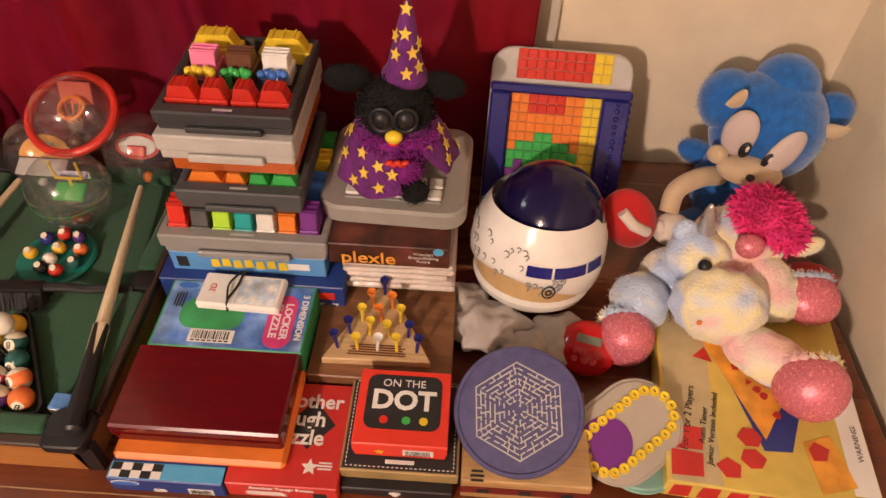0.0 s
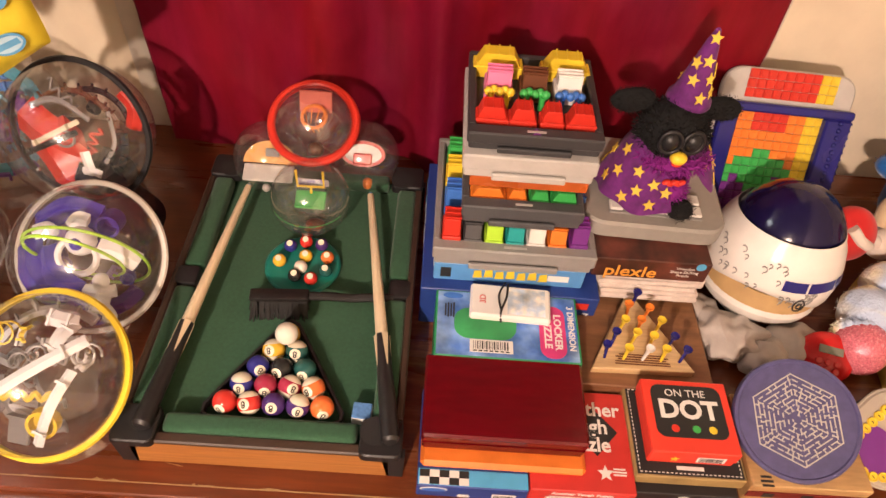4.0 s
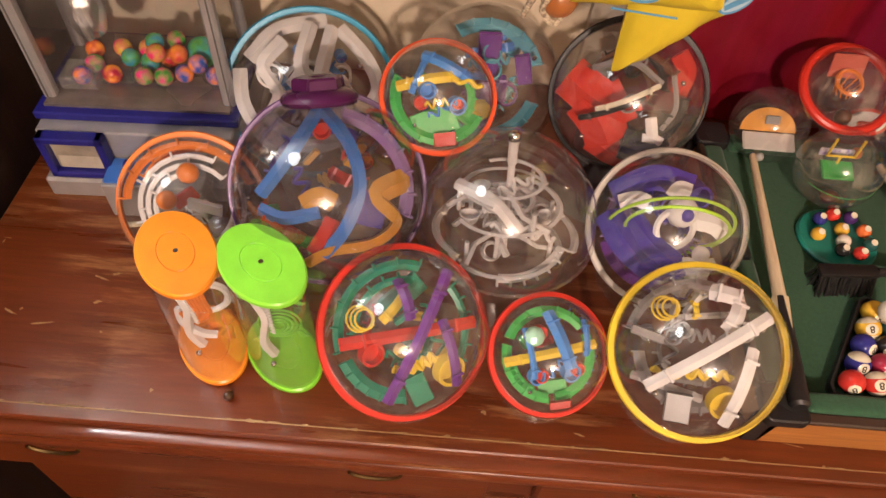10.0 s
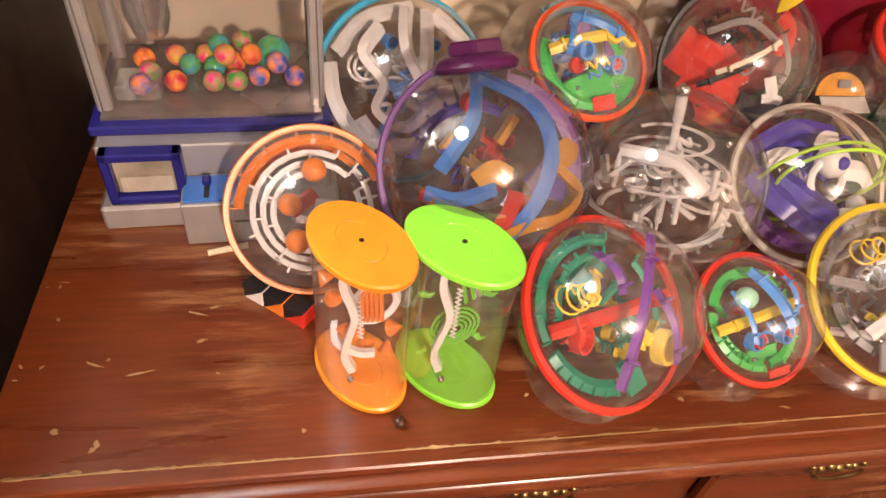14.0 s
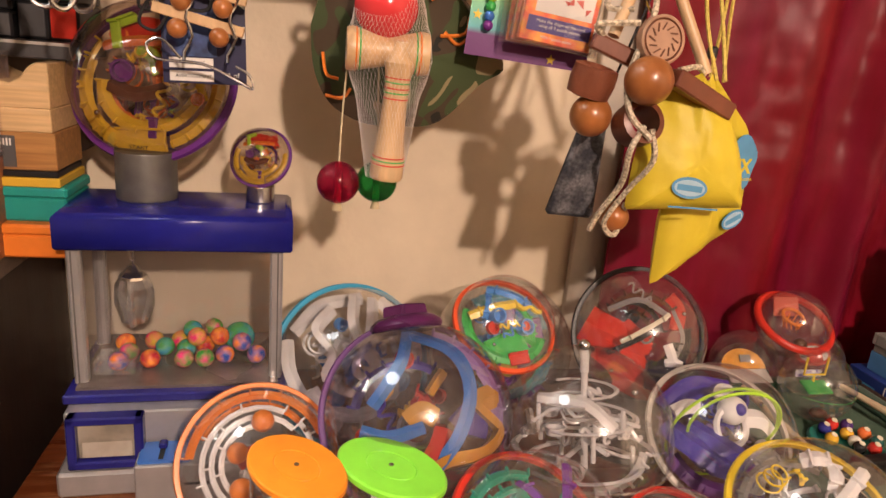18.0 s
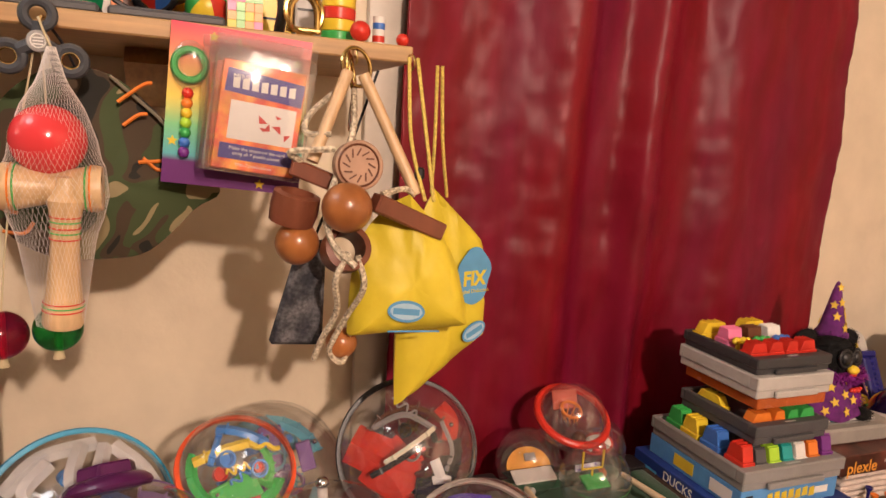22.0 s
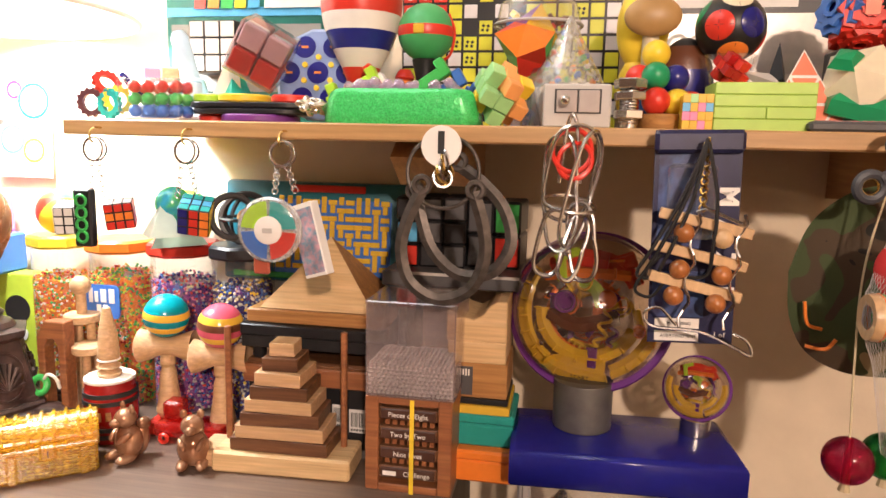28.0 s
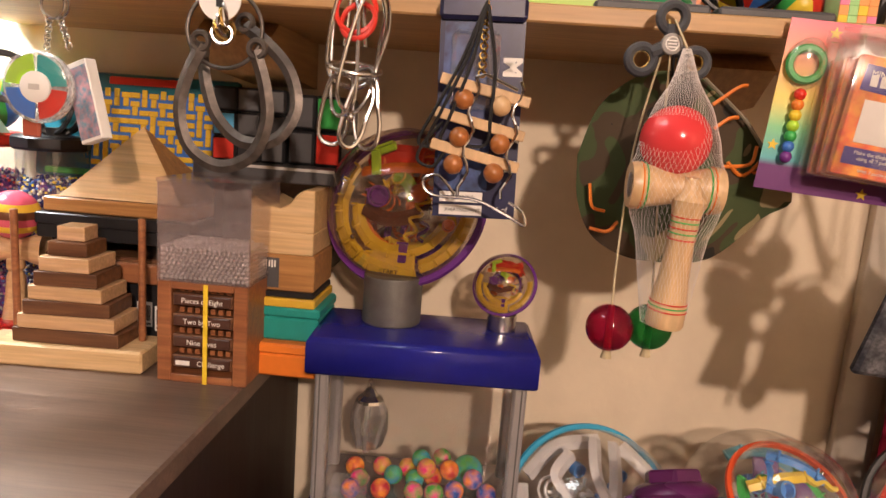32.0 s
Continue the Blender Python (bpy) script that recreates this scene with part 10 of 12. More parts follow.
def lune_ball(x, y, z, r, cols, label, n=8, rx=0, ry=0, rz=0, name="puzzle_ball"):
    """A ball of coloured segments."""
    t = thing(name, pose(x, y, z), label, "puzzle ball")
    for k, c in enumerate(cols):
        bm = bmesh.new()
        a0, a1 = math.tau * k / len(cols), math.tau * (k + 1) / len(cols)
        ms = pose(0, 0, 0, rx, ry, rz)
        g = [[bm.verts.new(ms @ Vector((r * math.cos(radians(-90 + 15 * i)) * math.cos(a0 + (a1 - a0) * j / 5), r * math.cos(radians(-90 + 15 * i)) * math.sin(a0 + (a1 - a0) * j / 5), r * math.sin(radians(-90 + 15 * i))))) for j in range(6)] for i in range(13)]
        for i in range(12):
            for j in range(5):
                bm.faces.new((g[i][j], g[i][j + 1], g[i + 1][j + 1], g[i + 1][j]))
        bmesh.ops.remove_doubles(bm, verts=bm.verts[:], dist=1e-6)
        part("segment", bm, c, t)
    return t


LIDTOP = DESK + 0.284
lune_ball(-2.245, 1.25, LIDTOP + 0.039, 0.039, [P_YELLOW, P_GREEN, P_BLUE, P_ORANGE, P_RED, P_YELLOW, P_GREEN], "segmented ball puzzle of bright colours on a tube lid", rx=40, ry=30)
lune_ball(-2.02, 1.27, LIDTOP + 0.042, 0.042, [P_BLUE, P_GREEN, P_YELLOW, P_BLUE, P_GREEN], "blue, green and yellow ball puzzle on a red lid", rx=30, ry=60)
t = thing("pyramid_puzzle", pose(-2.0, 1.20, LIDTOP, 0, 0, 20), "pale mint pyramid puzzle on the red lid", "puzzle")
part("body", lathe([(0.052, 0), (0.0, 0.075)], 3), mat("mint_sticker", (0.48, 0.72, 0.62), 0.3), t, smooth=False)
for u, v in ((0.25, -0.25), (0.25, 0.25), (0.6, 0)):
    part("joint", tube([(0.052 * (1 - u) * 0.5 + v * 0.05, -0.03 * (1 - u), 0.075 * u), (0.052 * (1 - u) * 0.5 - 0.02, -0.0302 * (1 - u), 0.075 * u + 0.01)], 0.0008, 4), PAPER, t)
t = thing("hoop_ball_puzzle", pose(-1.90, 1.25, LIDTOP + 0.042), "black puzzle ball of crossing hoops on a black lid", "puzzle ball")
for a, b in ((0, 0), (90, 0), (60, 60), (60, -60)):
    part("hoop", ring(0.040, 0.005, pose(0, 0, 0, a, b, 0), 36, 6, flat=0.6), P_BLACK, t)
part("core", ball(0.016, None, 16), OAKY, t)
part("foot", cyl(0.018, 0.012, pose(0, 0, -0.042), 20), P_BLACK, t)

# pyramid on a board, over black boxes and books
cb = carton("black_case", -1.850, 1.12, 1.236, -1.63, 1.30, 1.271, P_BLACK, "flat black game case under the wooden pyramid", "game case", lid=0.016)
cb = carton("black_book_box", -1.845, 1.135, DESK, -1.625, 1.30, 1.178, P_BLACK, "black boxes with barcode stickers behind the wooden tower", "box")
barcode(cb, front(-0.085, -0.083, 0.065), 0.042, 0.034, 5)
barcode(cb, front(0.066, -0.083, 0.045), 0.034, 0.036, 6)
barcode(cb, front(0.034, -0.083, 0.05), 0.022, 0.036, 8)
t = thing("wooden_rack", pose(-1.74, 1.225, 1.178), "dark wooden rack board on the black boxes", "board")
part("board", box(0.215, 0.18, 0.036, bevel=0.003), WALNUT, t)
part("front_rail", box(0.217, 0.012, 0.028, pose(0, -0.096, 0.003), 0.002), CHERRY, t)
part("side_post", box(0.016, 0.016, 0.022, pose(-0.09, -0.08, 0.036), 0.002), P_BLACK, t)
part("side_post", box(0.016, 0.016, 0.022, pose(0.09, -0.08, 0.036), 0.002), P_BLACK, t)
part("side_post", box(0.016, 0.016, 0.022, pose(0, 0.06, 0.036), 0.002), P_BLACK, t)
t = thing("wooden_pyramid", pose(-1.738, 1.205, 1.272), "oiled wooden pyramid puzzle on a square board", "puzzle")
part("board", box(0.212, 0.15, 0.020, bevel=0.002), OAKY, t)
for k in range(4):
    bm = bmesh.new()
    a = [bm.verts.new(p) for p in (((-0.088, -0.068, 0.021), (0.088, -0.068, 0.021), (0.0, 0.0, 0.122), (0, 0, 0.021)) if k % 2 == 0 else ((-0.068, -0.088, 0.021), (0.068, -0.088, 0.021), (0.0, 0.0, 0.122), (0, 0, 0.021)))]
    for f in ((0, 1, 2), (1, 3, 2), (3, 0, 2), (0, 3, 1)):
        bm.faces.new([a[i] for i in f])
    bmesh.ops.transform(bm, matrix=pose(0, -0.0006, 0, 0, 0, 0) if k == 0 else pose(0, 0, 0, 0, 0, 90 * k), verts=bm.verts[:])
    bmesh.ops.recalc_face_normals(bm, faces=bm.faces[:])
    part("face_piece", bm, (MAPLE, OAKY, BEECH, OAKY)[k], t, smooth=False)

# tower of Hanoi
t = thing("tower_puzzle", pose(-1.753, 1.066, DESK, 0, 0, 3), "wooden tower puzzle of alternating dark and light square blocks", "puzzle")
part("base", box(0.195, 0.072, 0.030, bevel=0.003), MAPLE, t)
part("base_end", box(0.030, 0.06, 0.024, pose(-0.112, 0.004, 0), 0.003), BEECH, t)
for k in range(8):
    w = 0.140 - 0.0150 * k
    part("block", box(w, min(w, 0.066), 0.0185, pose(-0.003, 0.004, 0.0302 + 0.0190 * k, 0, 0, (k * 7) % 5 - 2), 0.001), WALNUT if k % 2 == 0 else BEECH, t, "dark square block" if k % 2 == 0 else "pale square block")
for x in (-0.090, 0.078):
    part("rod", cyl(0.0048, 0.165, pose(x, 0.01, 0.0302), 14, 0.001), CHERRY, t)

# walnut drawer cabinet
t = thing("drawer_puzzle", pose(-1.572, 1.085, DESK, 0, 0, 0), "walnut puzzle cabinet with four lettered slats and yellow strap", "puzzle")
for s in (-1, 1):
    part("side_panel", box(0.018, 0.115, 0.130, pose(s * 0.0485, 0, 0), 0.0015), CHERRY, t)
part("top", box(0.0785, 0.115, 0.010, pose(0, 0, 0.120), 0.001), CHERRY, t)
part("bottom", box(0.0785, 0.115, 0.010, None, 0.001), CHERRY, t)
part("back", box(0.0785, 0.008, 0.110, pose(0, 0.053, 0.010)), WALNUT, t)
for k, s in enumerate(("Pieces of Eight", "Two by Two", "Nine Lives", "Challenge")):
    z = 0.101 - k * 0.0268
    dr = part("drawer", box(0.0775, 0.098, 0.016, pose(0, -0.006, z - 0.002), 0.001), WALNUT, t)
    for j in range(7):
        part("peg", box(0.006, 0.006, 0.0065, pose(-0.030 + 0.01 * j, -0.044, z + 0.0142)), CHERRY, dr)
    part("plate", box(0.072, 0.003, 0.0135, pose(0, -0.0562, z - 0.001), 0.001), mat("dark_plate", (0.07, 0.03, 0.02), 0.35), dr)
    words("lettering", s, 0.0095, PAPER, dr, pose(0.012 if s == "Challenge" else 0, -0.0579, z + 0.0052, 90), squeeze=0.95)
    if s == "Challenge":
        part("print", box(0.018, 0.0004, 0.006, pose(-0.024, -0.0579, z + 0.002)), PAPER, dr)
part("strap", box(0.0055, 0.0016, 0.128, pose(0.006, -0.0608, 0.001)), P_YELLOW, t, "yellow elastic strap")

# box of steel balls
ACRYLIC = clear("dusty_acrylic", (1.0, 0.95, 0.96), 0.12, keep=0.97, haze=0.09)
SHOT = mat("steel_shot", (0.66, 0.65, 0.63), 0.32, 0.7, vary=0.2)
t = thing("ball_box", pose(-1.570, 1.080, 1.2152), "clear plastic box one third full of steel balls", "bead box")
w, d, h = 0.116, 0.110, 0.118
for nm, m_, s_ in (("front_panel", pose(0, -d / 2 + 0.001, 0.002), (w, 0.002, h)), ("back_panel", pose(0, d / 2 - 0.001, 0.002), (w, 0.002, h)), ("side_panel", pose(-w / 2 + 0.001, 0, 0.002), (0.002, d - 0.0042, h)), ("side_panel", pose(w / 2 - 0.001, 0, 0.002), (0.002, d - 0.0042, h)), ("bottom_panel", pose(0, 0, 0), (w, d, 0.0018))):
    part(nm, box(*s_, m_), ACRYLIC, t, smooth=False)
part("lid", box(w + 0.003, d + 0.003, 0.006, pose(0, 0, h + 0.0022), 0.0015), ACRYLIC, t)
rnd = random.Random(8)
pts = []
pitch = 0.0060
for i in range(int((w - 0.006) / pitch)):
    for k in range(7):
        x = -w / 2 + 0.0045 + i * pitch + (pitch / 2 if k % 2 else 0)
        pts.append((x, -d / 2 + 0.0045, 0.005 + k * 0.0054))
        pts.append((x, -d / 2 + 0.0085, 0.0075 + k * 0.0054))
    for j in range(int((d - 0.006) / pitch)):
        pts.append((-w / 2 + 0.0045 + i * pitch, -d / 2 + 0.0045 + j * pitch, 0.041 + rnd.uniform(-0.001, 0.001) - 0.02 * max(0, j / 17 - 0.75)))
for j in range(int((d - 0.006) / pitch)):
    for k in range(7):
        pts.append((w / 2 - 0.0045, -d / 2 + 0.0045 + j * pitch, 0.005 + k * 0.0054))
        pts.append((-w / 2 + 0.0045, -d / 2 + 0.0045 + j * pitch, 0.005 + k * 0.0054))
beads("steel_balls", pts, 0.0030, [SHOT], t, "hundreds of tiny steel balls", 3)
part("core", box(w - 0.024, d - 0.026, 0.034, pose(0, 0, 0.003)), P_DKGREY, t)

# boxes and wood blocks beside the cabinet
c0 = carton("orange_box", -1.525, 1.075, DESK, -1.437, 1.19, 1.130, P_ORANGE, "orange plastic box under a teal one", "box", lid=0.014, bevel=0.003)
c0 = carton("teal_box", -1.53, 1.09, 1.130, -1.440, 1.19, 1.176, plastic("sea_teal", (0.02, 0.30, 0.26)), "teal plastic box under a yellow lid", "box", lid=0.014, bevel=0.003)
c0 = carton("yellow_box", -1.528, 1.09, 1.176, -1.447, 1.19, 1.188, GOLD_Y, "flat yellow box on a teal one", "box")
c0 = carton("dark_book", -1.525, 1.095, 1.188, -1.450, 1.19, 1.196, P_BLACK, "thin black book lying on boxes", "book")
c0 = carton("burr_puzzle_box", -1.528, 1.10, 1.196, -1.452, 1.20, 1.245, OAKY, "small wooden box with a dark label", "puzzle box")
part("label", box(0.026, 0.0008, 0.040, pose(-0.022, -0.0506, 0.004)), P_DKGREY, c0, "dark label")
bars(c0, front(-0.022, -0.0512, 0.036) @ pose(0, 0, 0, 0, 0, 90), 0.012, 3, 0.002, PAPER)
c0 = carton("wood_block", -1.535, 1.10, 1.245, -1.455, 1.20, 1.275, MAPLE, "pale maple block in a stack", "wood block")
c0 = thing("carved_block", pose(-1.495, 1.15, 1.275), "pale wooden block with a scooped side", "wood block")
part("block", prism([(-0.042, 0), (0.040, 0), (0.040, 0.057), (0.026, 0.057), (0.016, 0.050), (0.008, 0.038), (-0.006, 0.03), (-0.02, 0.034), (-0.042, 0.045)], 0.10, pose(0, 0.05, 0, 90, 0, 0), bevel=0.0015), MAPLE, c0, smooth=False)

# flat maze game, black cubes on a tray
t = thing("maze_game_board", pose(-1.795, 1.287, 1.302, -6, 0, 0), "teal-framed flat maze game with yellow tracks on blue", "game")
part("frame", box(0.33, 0.018, 0.17, None, 0.008, 2), plastic("deep_teal", (0.01, 0.13, 0.17), 0.4), t)
part("maze_panel", box(0.20, 0.003, 0.125, pose(0.03, -0.0105, 0.015), 0.002), P_BLUE, t)
rnd = random.Random(12)
for i in range(13):
    for j in range(9):
        u, v = 0.03 - 0.09 + i * 0.015, 0.024 + j * 0.0135
        o = rnd.random() < 0.5
        part("maze_track", box(0.0148 if o else 0.0085, 0.004, 0.0085 if o else 0.0134, pose(u, -0.0135, v), 0.001), GOLD_Y, t)
part("top_bar", box(0.13, 0.004, 0.012, pose(0.02, -0.011, 0.152), 0.003), P_RED, t)
part("lower_bar", box(0.11, 0.004, 0.010, pose(-0.09, -0.011, 0.006), 0.003), P_GREEN, t)
t = thing("dark_shelf_tray", pose(-1.545, 1.24, 1.333), "thin dark tray with a pale edge", "tray")
part("tray", box(0.20, 0.16, 0.022, None, 0.002), P_DKGREY, t)
part("edge", box(0.16, 0.003, 0.004, pose(0.02, -0.0815, 0.018)), P_LTGREY, t)
for s in (-0.085, 0.085):
    part("leg", box(0.014, 0.12, 1.333 - 1.2, pose(s * 0.9, 0.015, -(1.333 - 1.2)), 0.001), P_BLACK, t)
t = thing("twisty_cube", pose(-1.585, 1.25, 1.3555, 0, 0, 4), "large black twisty cube with red, blue and green tiles", "puzzle cube")
cols = [[P_RED, P_BLACK, P_DKGREY], [P_SKY, P_DKGREY, P_BLACK], [P_BLACK, P_DKGREY, P_DKGREY]]
for i in range(3):
    for j in range(3):
        cu = part("cubie", box(0.0345, 0.10, 0.0345, pose(-0.035 + 0.035 * i, 0, 0.035 * j), 0.003), P_BLACK, t)
        part("tile", box(0.029, 0.002, 0.029, pose(-0.035 + 0.035 * i, -0.0506, 0.0028 + 0.035 * j), 0.001), cols[j][i], cu)
t = thing("twisty_cube", pose(-1.487, 1.26, 1.3555, 0, 0, -4), "black twisty cube with green and red tiles", "puzzle cube")
for i in range(2):
    for j in range(2):
        cu = part("cubie", box(0.040, 0.085, 0.050, pose(-0.0205 + 0.041 * i, 0, 0.051 * j), 0.003), P_BLACK, t)
        part("tile", box(0.034, 0.002, 0.042, pose(-0.0205 + 0.041 * i, -0.0432, 0.004 + 0.051 * j), 0.001), ((P_DKGREY, P_RED), (P_DKGREY, P_GREEN))[j][i], cu)

# the far end of the desk
t = carton("yellow_toy_box", -2.60, 1.26, DESK, -2.31, 1.30, 1.29, GREENCARD, "yellow-green toy carton with a dark window", "toy box")
part("window", box(0.11, 0.002, 0.105, pose(-0.045, -0.0212, 0.08), 0.004), P_DKGREY, t, "dark rounded window")
part("stripe", box(0.10, 0.001, 0.022, pose(-0.06, -0.0206, 0.185)), P_PINK, t)
part("print_disc", cyl(0.026, 0.001, pose(0.10, -0.0202, 0.14, 90), 24), P_BLACK, t)
part("print_disc", cyl(0.020, 0.001, pose(0.098, -0.0206, 0.055, 90), 24), P_RED, t)
part("print_disc", cyl(0.014, 0.001, pose(0.105, -0.0206, 0.095, 90), 24), PAPER, t)
for k, (m_, x0, x1, z0, z1, w_) in enumerate(((P_YELLOW, -2.63, -2.535, 1.29, 1.37, "yellow"), (P_RED, -2.533, -2.46, 1.29, 1.355, "red"), (P_BLUE, -2.457, -2.37, 1.29, 1.36, "blue"), (P_YELLOW, -2.62, -2.50, 1.372, 1.45, "yellow"), (P_PINK, -2.495, -2.39, 1.3605, 1.43, "pink"))):
    b = carton("storage_block", x0, 1.22, z0, x1, 1.31, z1, m_, "bright %s plastic storage block in a stack" % w_, "plastic block", bevel=0.004, group="stacked plastic blocks")
    part("groove", box((x1 - x0) * 0.7, 0.001, 0.003, pose(0, -0.0454, (z1 - z0) * 0.6)), P_WHITE, b)
t = thing("printed_card", pose(-2.375, 1.322, 1.46, -4, 0, 0), "pale printed card with coloured rings leaning on the wall", "card")
part("card", box(0.115, 0.002, 0.20, None, 0.0005), PAPER, t)
for k, (u, v, r, c) in enumerate(((0.02, 0.14, 0.03, P_TEAL), (0.02, 0.14, 0.018, P_PINK), (-0.025, 0.07, 0.024, P_SKY), (0.02, 0.05, 0.02, P_LIME), (-0.02, 0.16, 0.014, P_PURPLE))):
    part("printed_ring", ring(r, 0.003, pose(u, -0.0016, v, 90, 0, 0), 24, 5, flat=0.2), c, t)

t = thing("arch_puzzle", at(-2.165, 1.125, DESK, s=0.88), "brown wooden arch puzzle with a green ring on a cord", "puzzle")
bm = prism([(-0.028, 0), (-0.028, 0.15), (-0.012, 0.178), (0.028, 0.178), (0.028, 0), (0.014, 0), (0.014, 0.13), (0.006, 0.146), (-0.006, 0.146), (-0.014, 0.13), (-0.014, 0)], 0.026, pose(0, 0.013, 0.012, 90), bevel=0.0015)
part("arch", bm, CHERRY, t, smooth=False)
part("base", box(0.10, 0.06, 0.012, None, 0.002), CHERRY, t)
part("ring", ring(0.014, 0.006, pose(-0.02, -0.022, 0.075, 70, 20, 0), 24, 8), P_GREEN, t, "green ring")
part("cord", tube(spline([(-0.012, -0.02, 0.085), (0.0, -0.024, 0.097), (0.012, -0.02, 0.09), (0.016, -0.016, 0.07)], 5), 0.003, 6), PAPER, t, "white cord")
t = thing("spiral_stair_toy", pose(-2.150, 1.168, DESK), "pale wooden spiral stair toy with round steps", "wooden toy")
for k, (x, y, z) in enumerate(((0.0, 0.0, 0.155), (0.028, -0.02, 0.112), (0.05, -0.015, 0.068), (0.030, 0.01, 0.03))):
    part("step", cyl(0.028, 0.014, pose(x, y, z), 24, 0.002), BEECH, t)
    part("post", cyl(0.007, z, pose(x - 0.008, y, 0), 12), BEECH, t)
    part("post", cyl(0.007, z, pose(x + 0.012, y + 0.004, 0), 12), BEECH, t)
part("peg", cyl(0.008, 0.04, pose(0, 0, 0.169), 14), BEECH, t)
part("knob", ball(0.016, pose(0, 0, 0.215), 18), BEECH, t)
t = thing("spool_toy", pose(-2.43, 1.08, DESK), "pink, yellow and navy stacked spool toy", "toy")
for k, c in enumerate((P_NAVY, P_YELLOW, P_NAVY, P_PINK, P_PINK, P_WHITE)):
    part("ring", lathe([(0, 0), (0.034, 0), (0.037, 0.004), (0.037, 0.010), (0.034, 0.014), (0, 0.014)], 28, pose(0, 0, 0.0142 * k)), c, t)
t = thing("toy_car", pose(-2.225, 0.87, DESK, 0, 0, 18), "small glossy red toy car at the lamp's foot", "toy car")
bm = bmesh.new()
blob(bm, (0, 0, 0.022), (0.075, 0.032, 0.015), n=24)
blob(bm, (-0.005, 0, 0.033), (0.042, 0.026, 0.017), n=24)
part("body", bm, plastic("car_red", (0.36, 0.012, 0.02), 0.12), t, angle=2)
part("windscreen", box(0.02, 0.044, 0.012, pose(0.024, 0, 0.034, 0, 35, 0), 0.003), P_BLACK, t)
for x in (-0.042, 0.042):
    for s in (-1, 1):
        wh = part("wheel", cyl(0.013, 0.010, pose(x, s * 0.030 - (0.010 if s < 0 else 0) , 0.013, -90, 0, 0), 20, 0.002), P_BLACK, t)
        part("hub", cyl(0.007, 0.001, pose(x, s * 0.0305 - (0.0008 if s < 0 else -0.010), 0.013, -90, 0, 0), 14), STEEL, wh)
for s in (-1, 1):
    part("headlight", ball(0.005, pose(0.066, s * 0.017, 0.026), 10), P_WHITE, t)
t = thing("ruby_toy", pose(-1.925, 1.115, DESK), "ruby clear plastic toy tray with little wheels", "toy")
part("tray", box(0.11, 0.05, 0.022, pose(0, 0, 0.008), 0.006, 2), RUBYGLASS, t)
part("seat", box(0.03, 0.03, 0.03, pose(-0.03, 0, 0.031), 0.005), RUBYGLASS, t)
for x in (-0.035, 0.035):
    for s in (-0.028, 0.028):
        part("wheel", ring(0.006, 0.003, pose(x, s, 0.009, 90), 16, 6), P_RED, t)
for x, y, h in ((-2.37, 1.12, 0.16), (-2.34, 1.15, 0.10), (-2.31, 1.10, 0.12)):
    t = thing("turned_peg", pose(x, y, DESK), "slim turned wooden peg standing on the desk", "wooden peg", "pegs on the desk")
    part("peg", lathe([(0, 0), (0.015, 0), (0.016, 0.01), (0.010, 0.02), (0.013, h * 0.4), (0.009, h * 0.85), (0.004, h), (0, h)], 20), BEECH, t)
t = thing("white_cable", pose(0, 0, DESK), "thin white cable lying on the desk", "cable")
part("cable", tube(spline([(-2.55, 0.9, 0.003), (-2.42, 0.86, 0.003), (-2.34, 0.9, 0.003), (-2.33, 1.05, 0.003), (-2.45, 1.2, 0.003)], 8), 0.0028, 6), P_WHITE, t)

# ---- things on the wall shelf: front row ----
SH = 1.56
GLITTER = mat("green_glitter_plastic", (0.05, 0.52, 0.13), 0.22, 0.1, vary=0.25, scale=500, bump=0.8, bump_scale=110, second=(0.10, 0.62, 0.20), mix_scale=160)
GEL = clear("lilac_gel", (0.90, 0.78, 0.95), 0.1, 1.25, keep=0.97, haze=0.35)
CREAM = plastic("cream_plastic", (0.72, 0.64, 0.46), 0.35)
PEACH = plastic("peach_plastic", (0.85, 0.38, 0.12))
SALMON = plastic("salmon_plastic", (0.80, 0.22, 0.13))
SILKGREEN = plastic("emerald_plastic", (0.01, 0.26, 0.10))
PASTEL = plastic("pastel_green_plastic", (0.35, 0.68, 0.28))
FOILY = mat("crumpled_silver", (0.70, 0.66, 0.58), 0.22, 0.9, vary=0.2, bump=0.3)


def cubes(name, x, y, z, s, cols, label, seed, category="puzzle", group=""):
    """A burr of skewed little blocks stuck into one another."""
    t = thing(name, pose(x, y, z), label, category, group)
    rnd = random.Random(seed)
    k = 0
    for a in (-1, 0, 1):
        for b in (-1, 0, 1):
            for c in (-1, 0, 1):
                n = abs(a) + abs(b) + abs(c)
                if n in (1, 2):
                    m = pose(0, 0, 0, 35, 20, 30) @ pose(a * s * 0.66, b * s * 0.66, c * s * 0.66, rnd.uniform(-10, 10), 0, rnd.uniform(-10, 10)) @ pose(0, 0, -s * 0.31)
                    part("block", box(s * 0.62, s * 0.62, s * 0.62, m, s * 0.03), cols[(k * 7 + b) % len(cols)], t)
                    k += 1
    return t


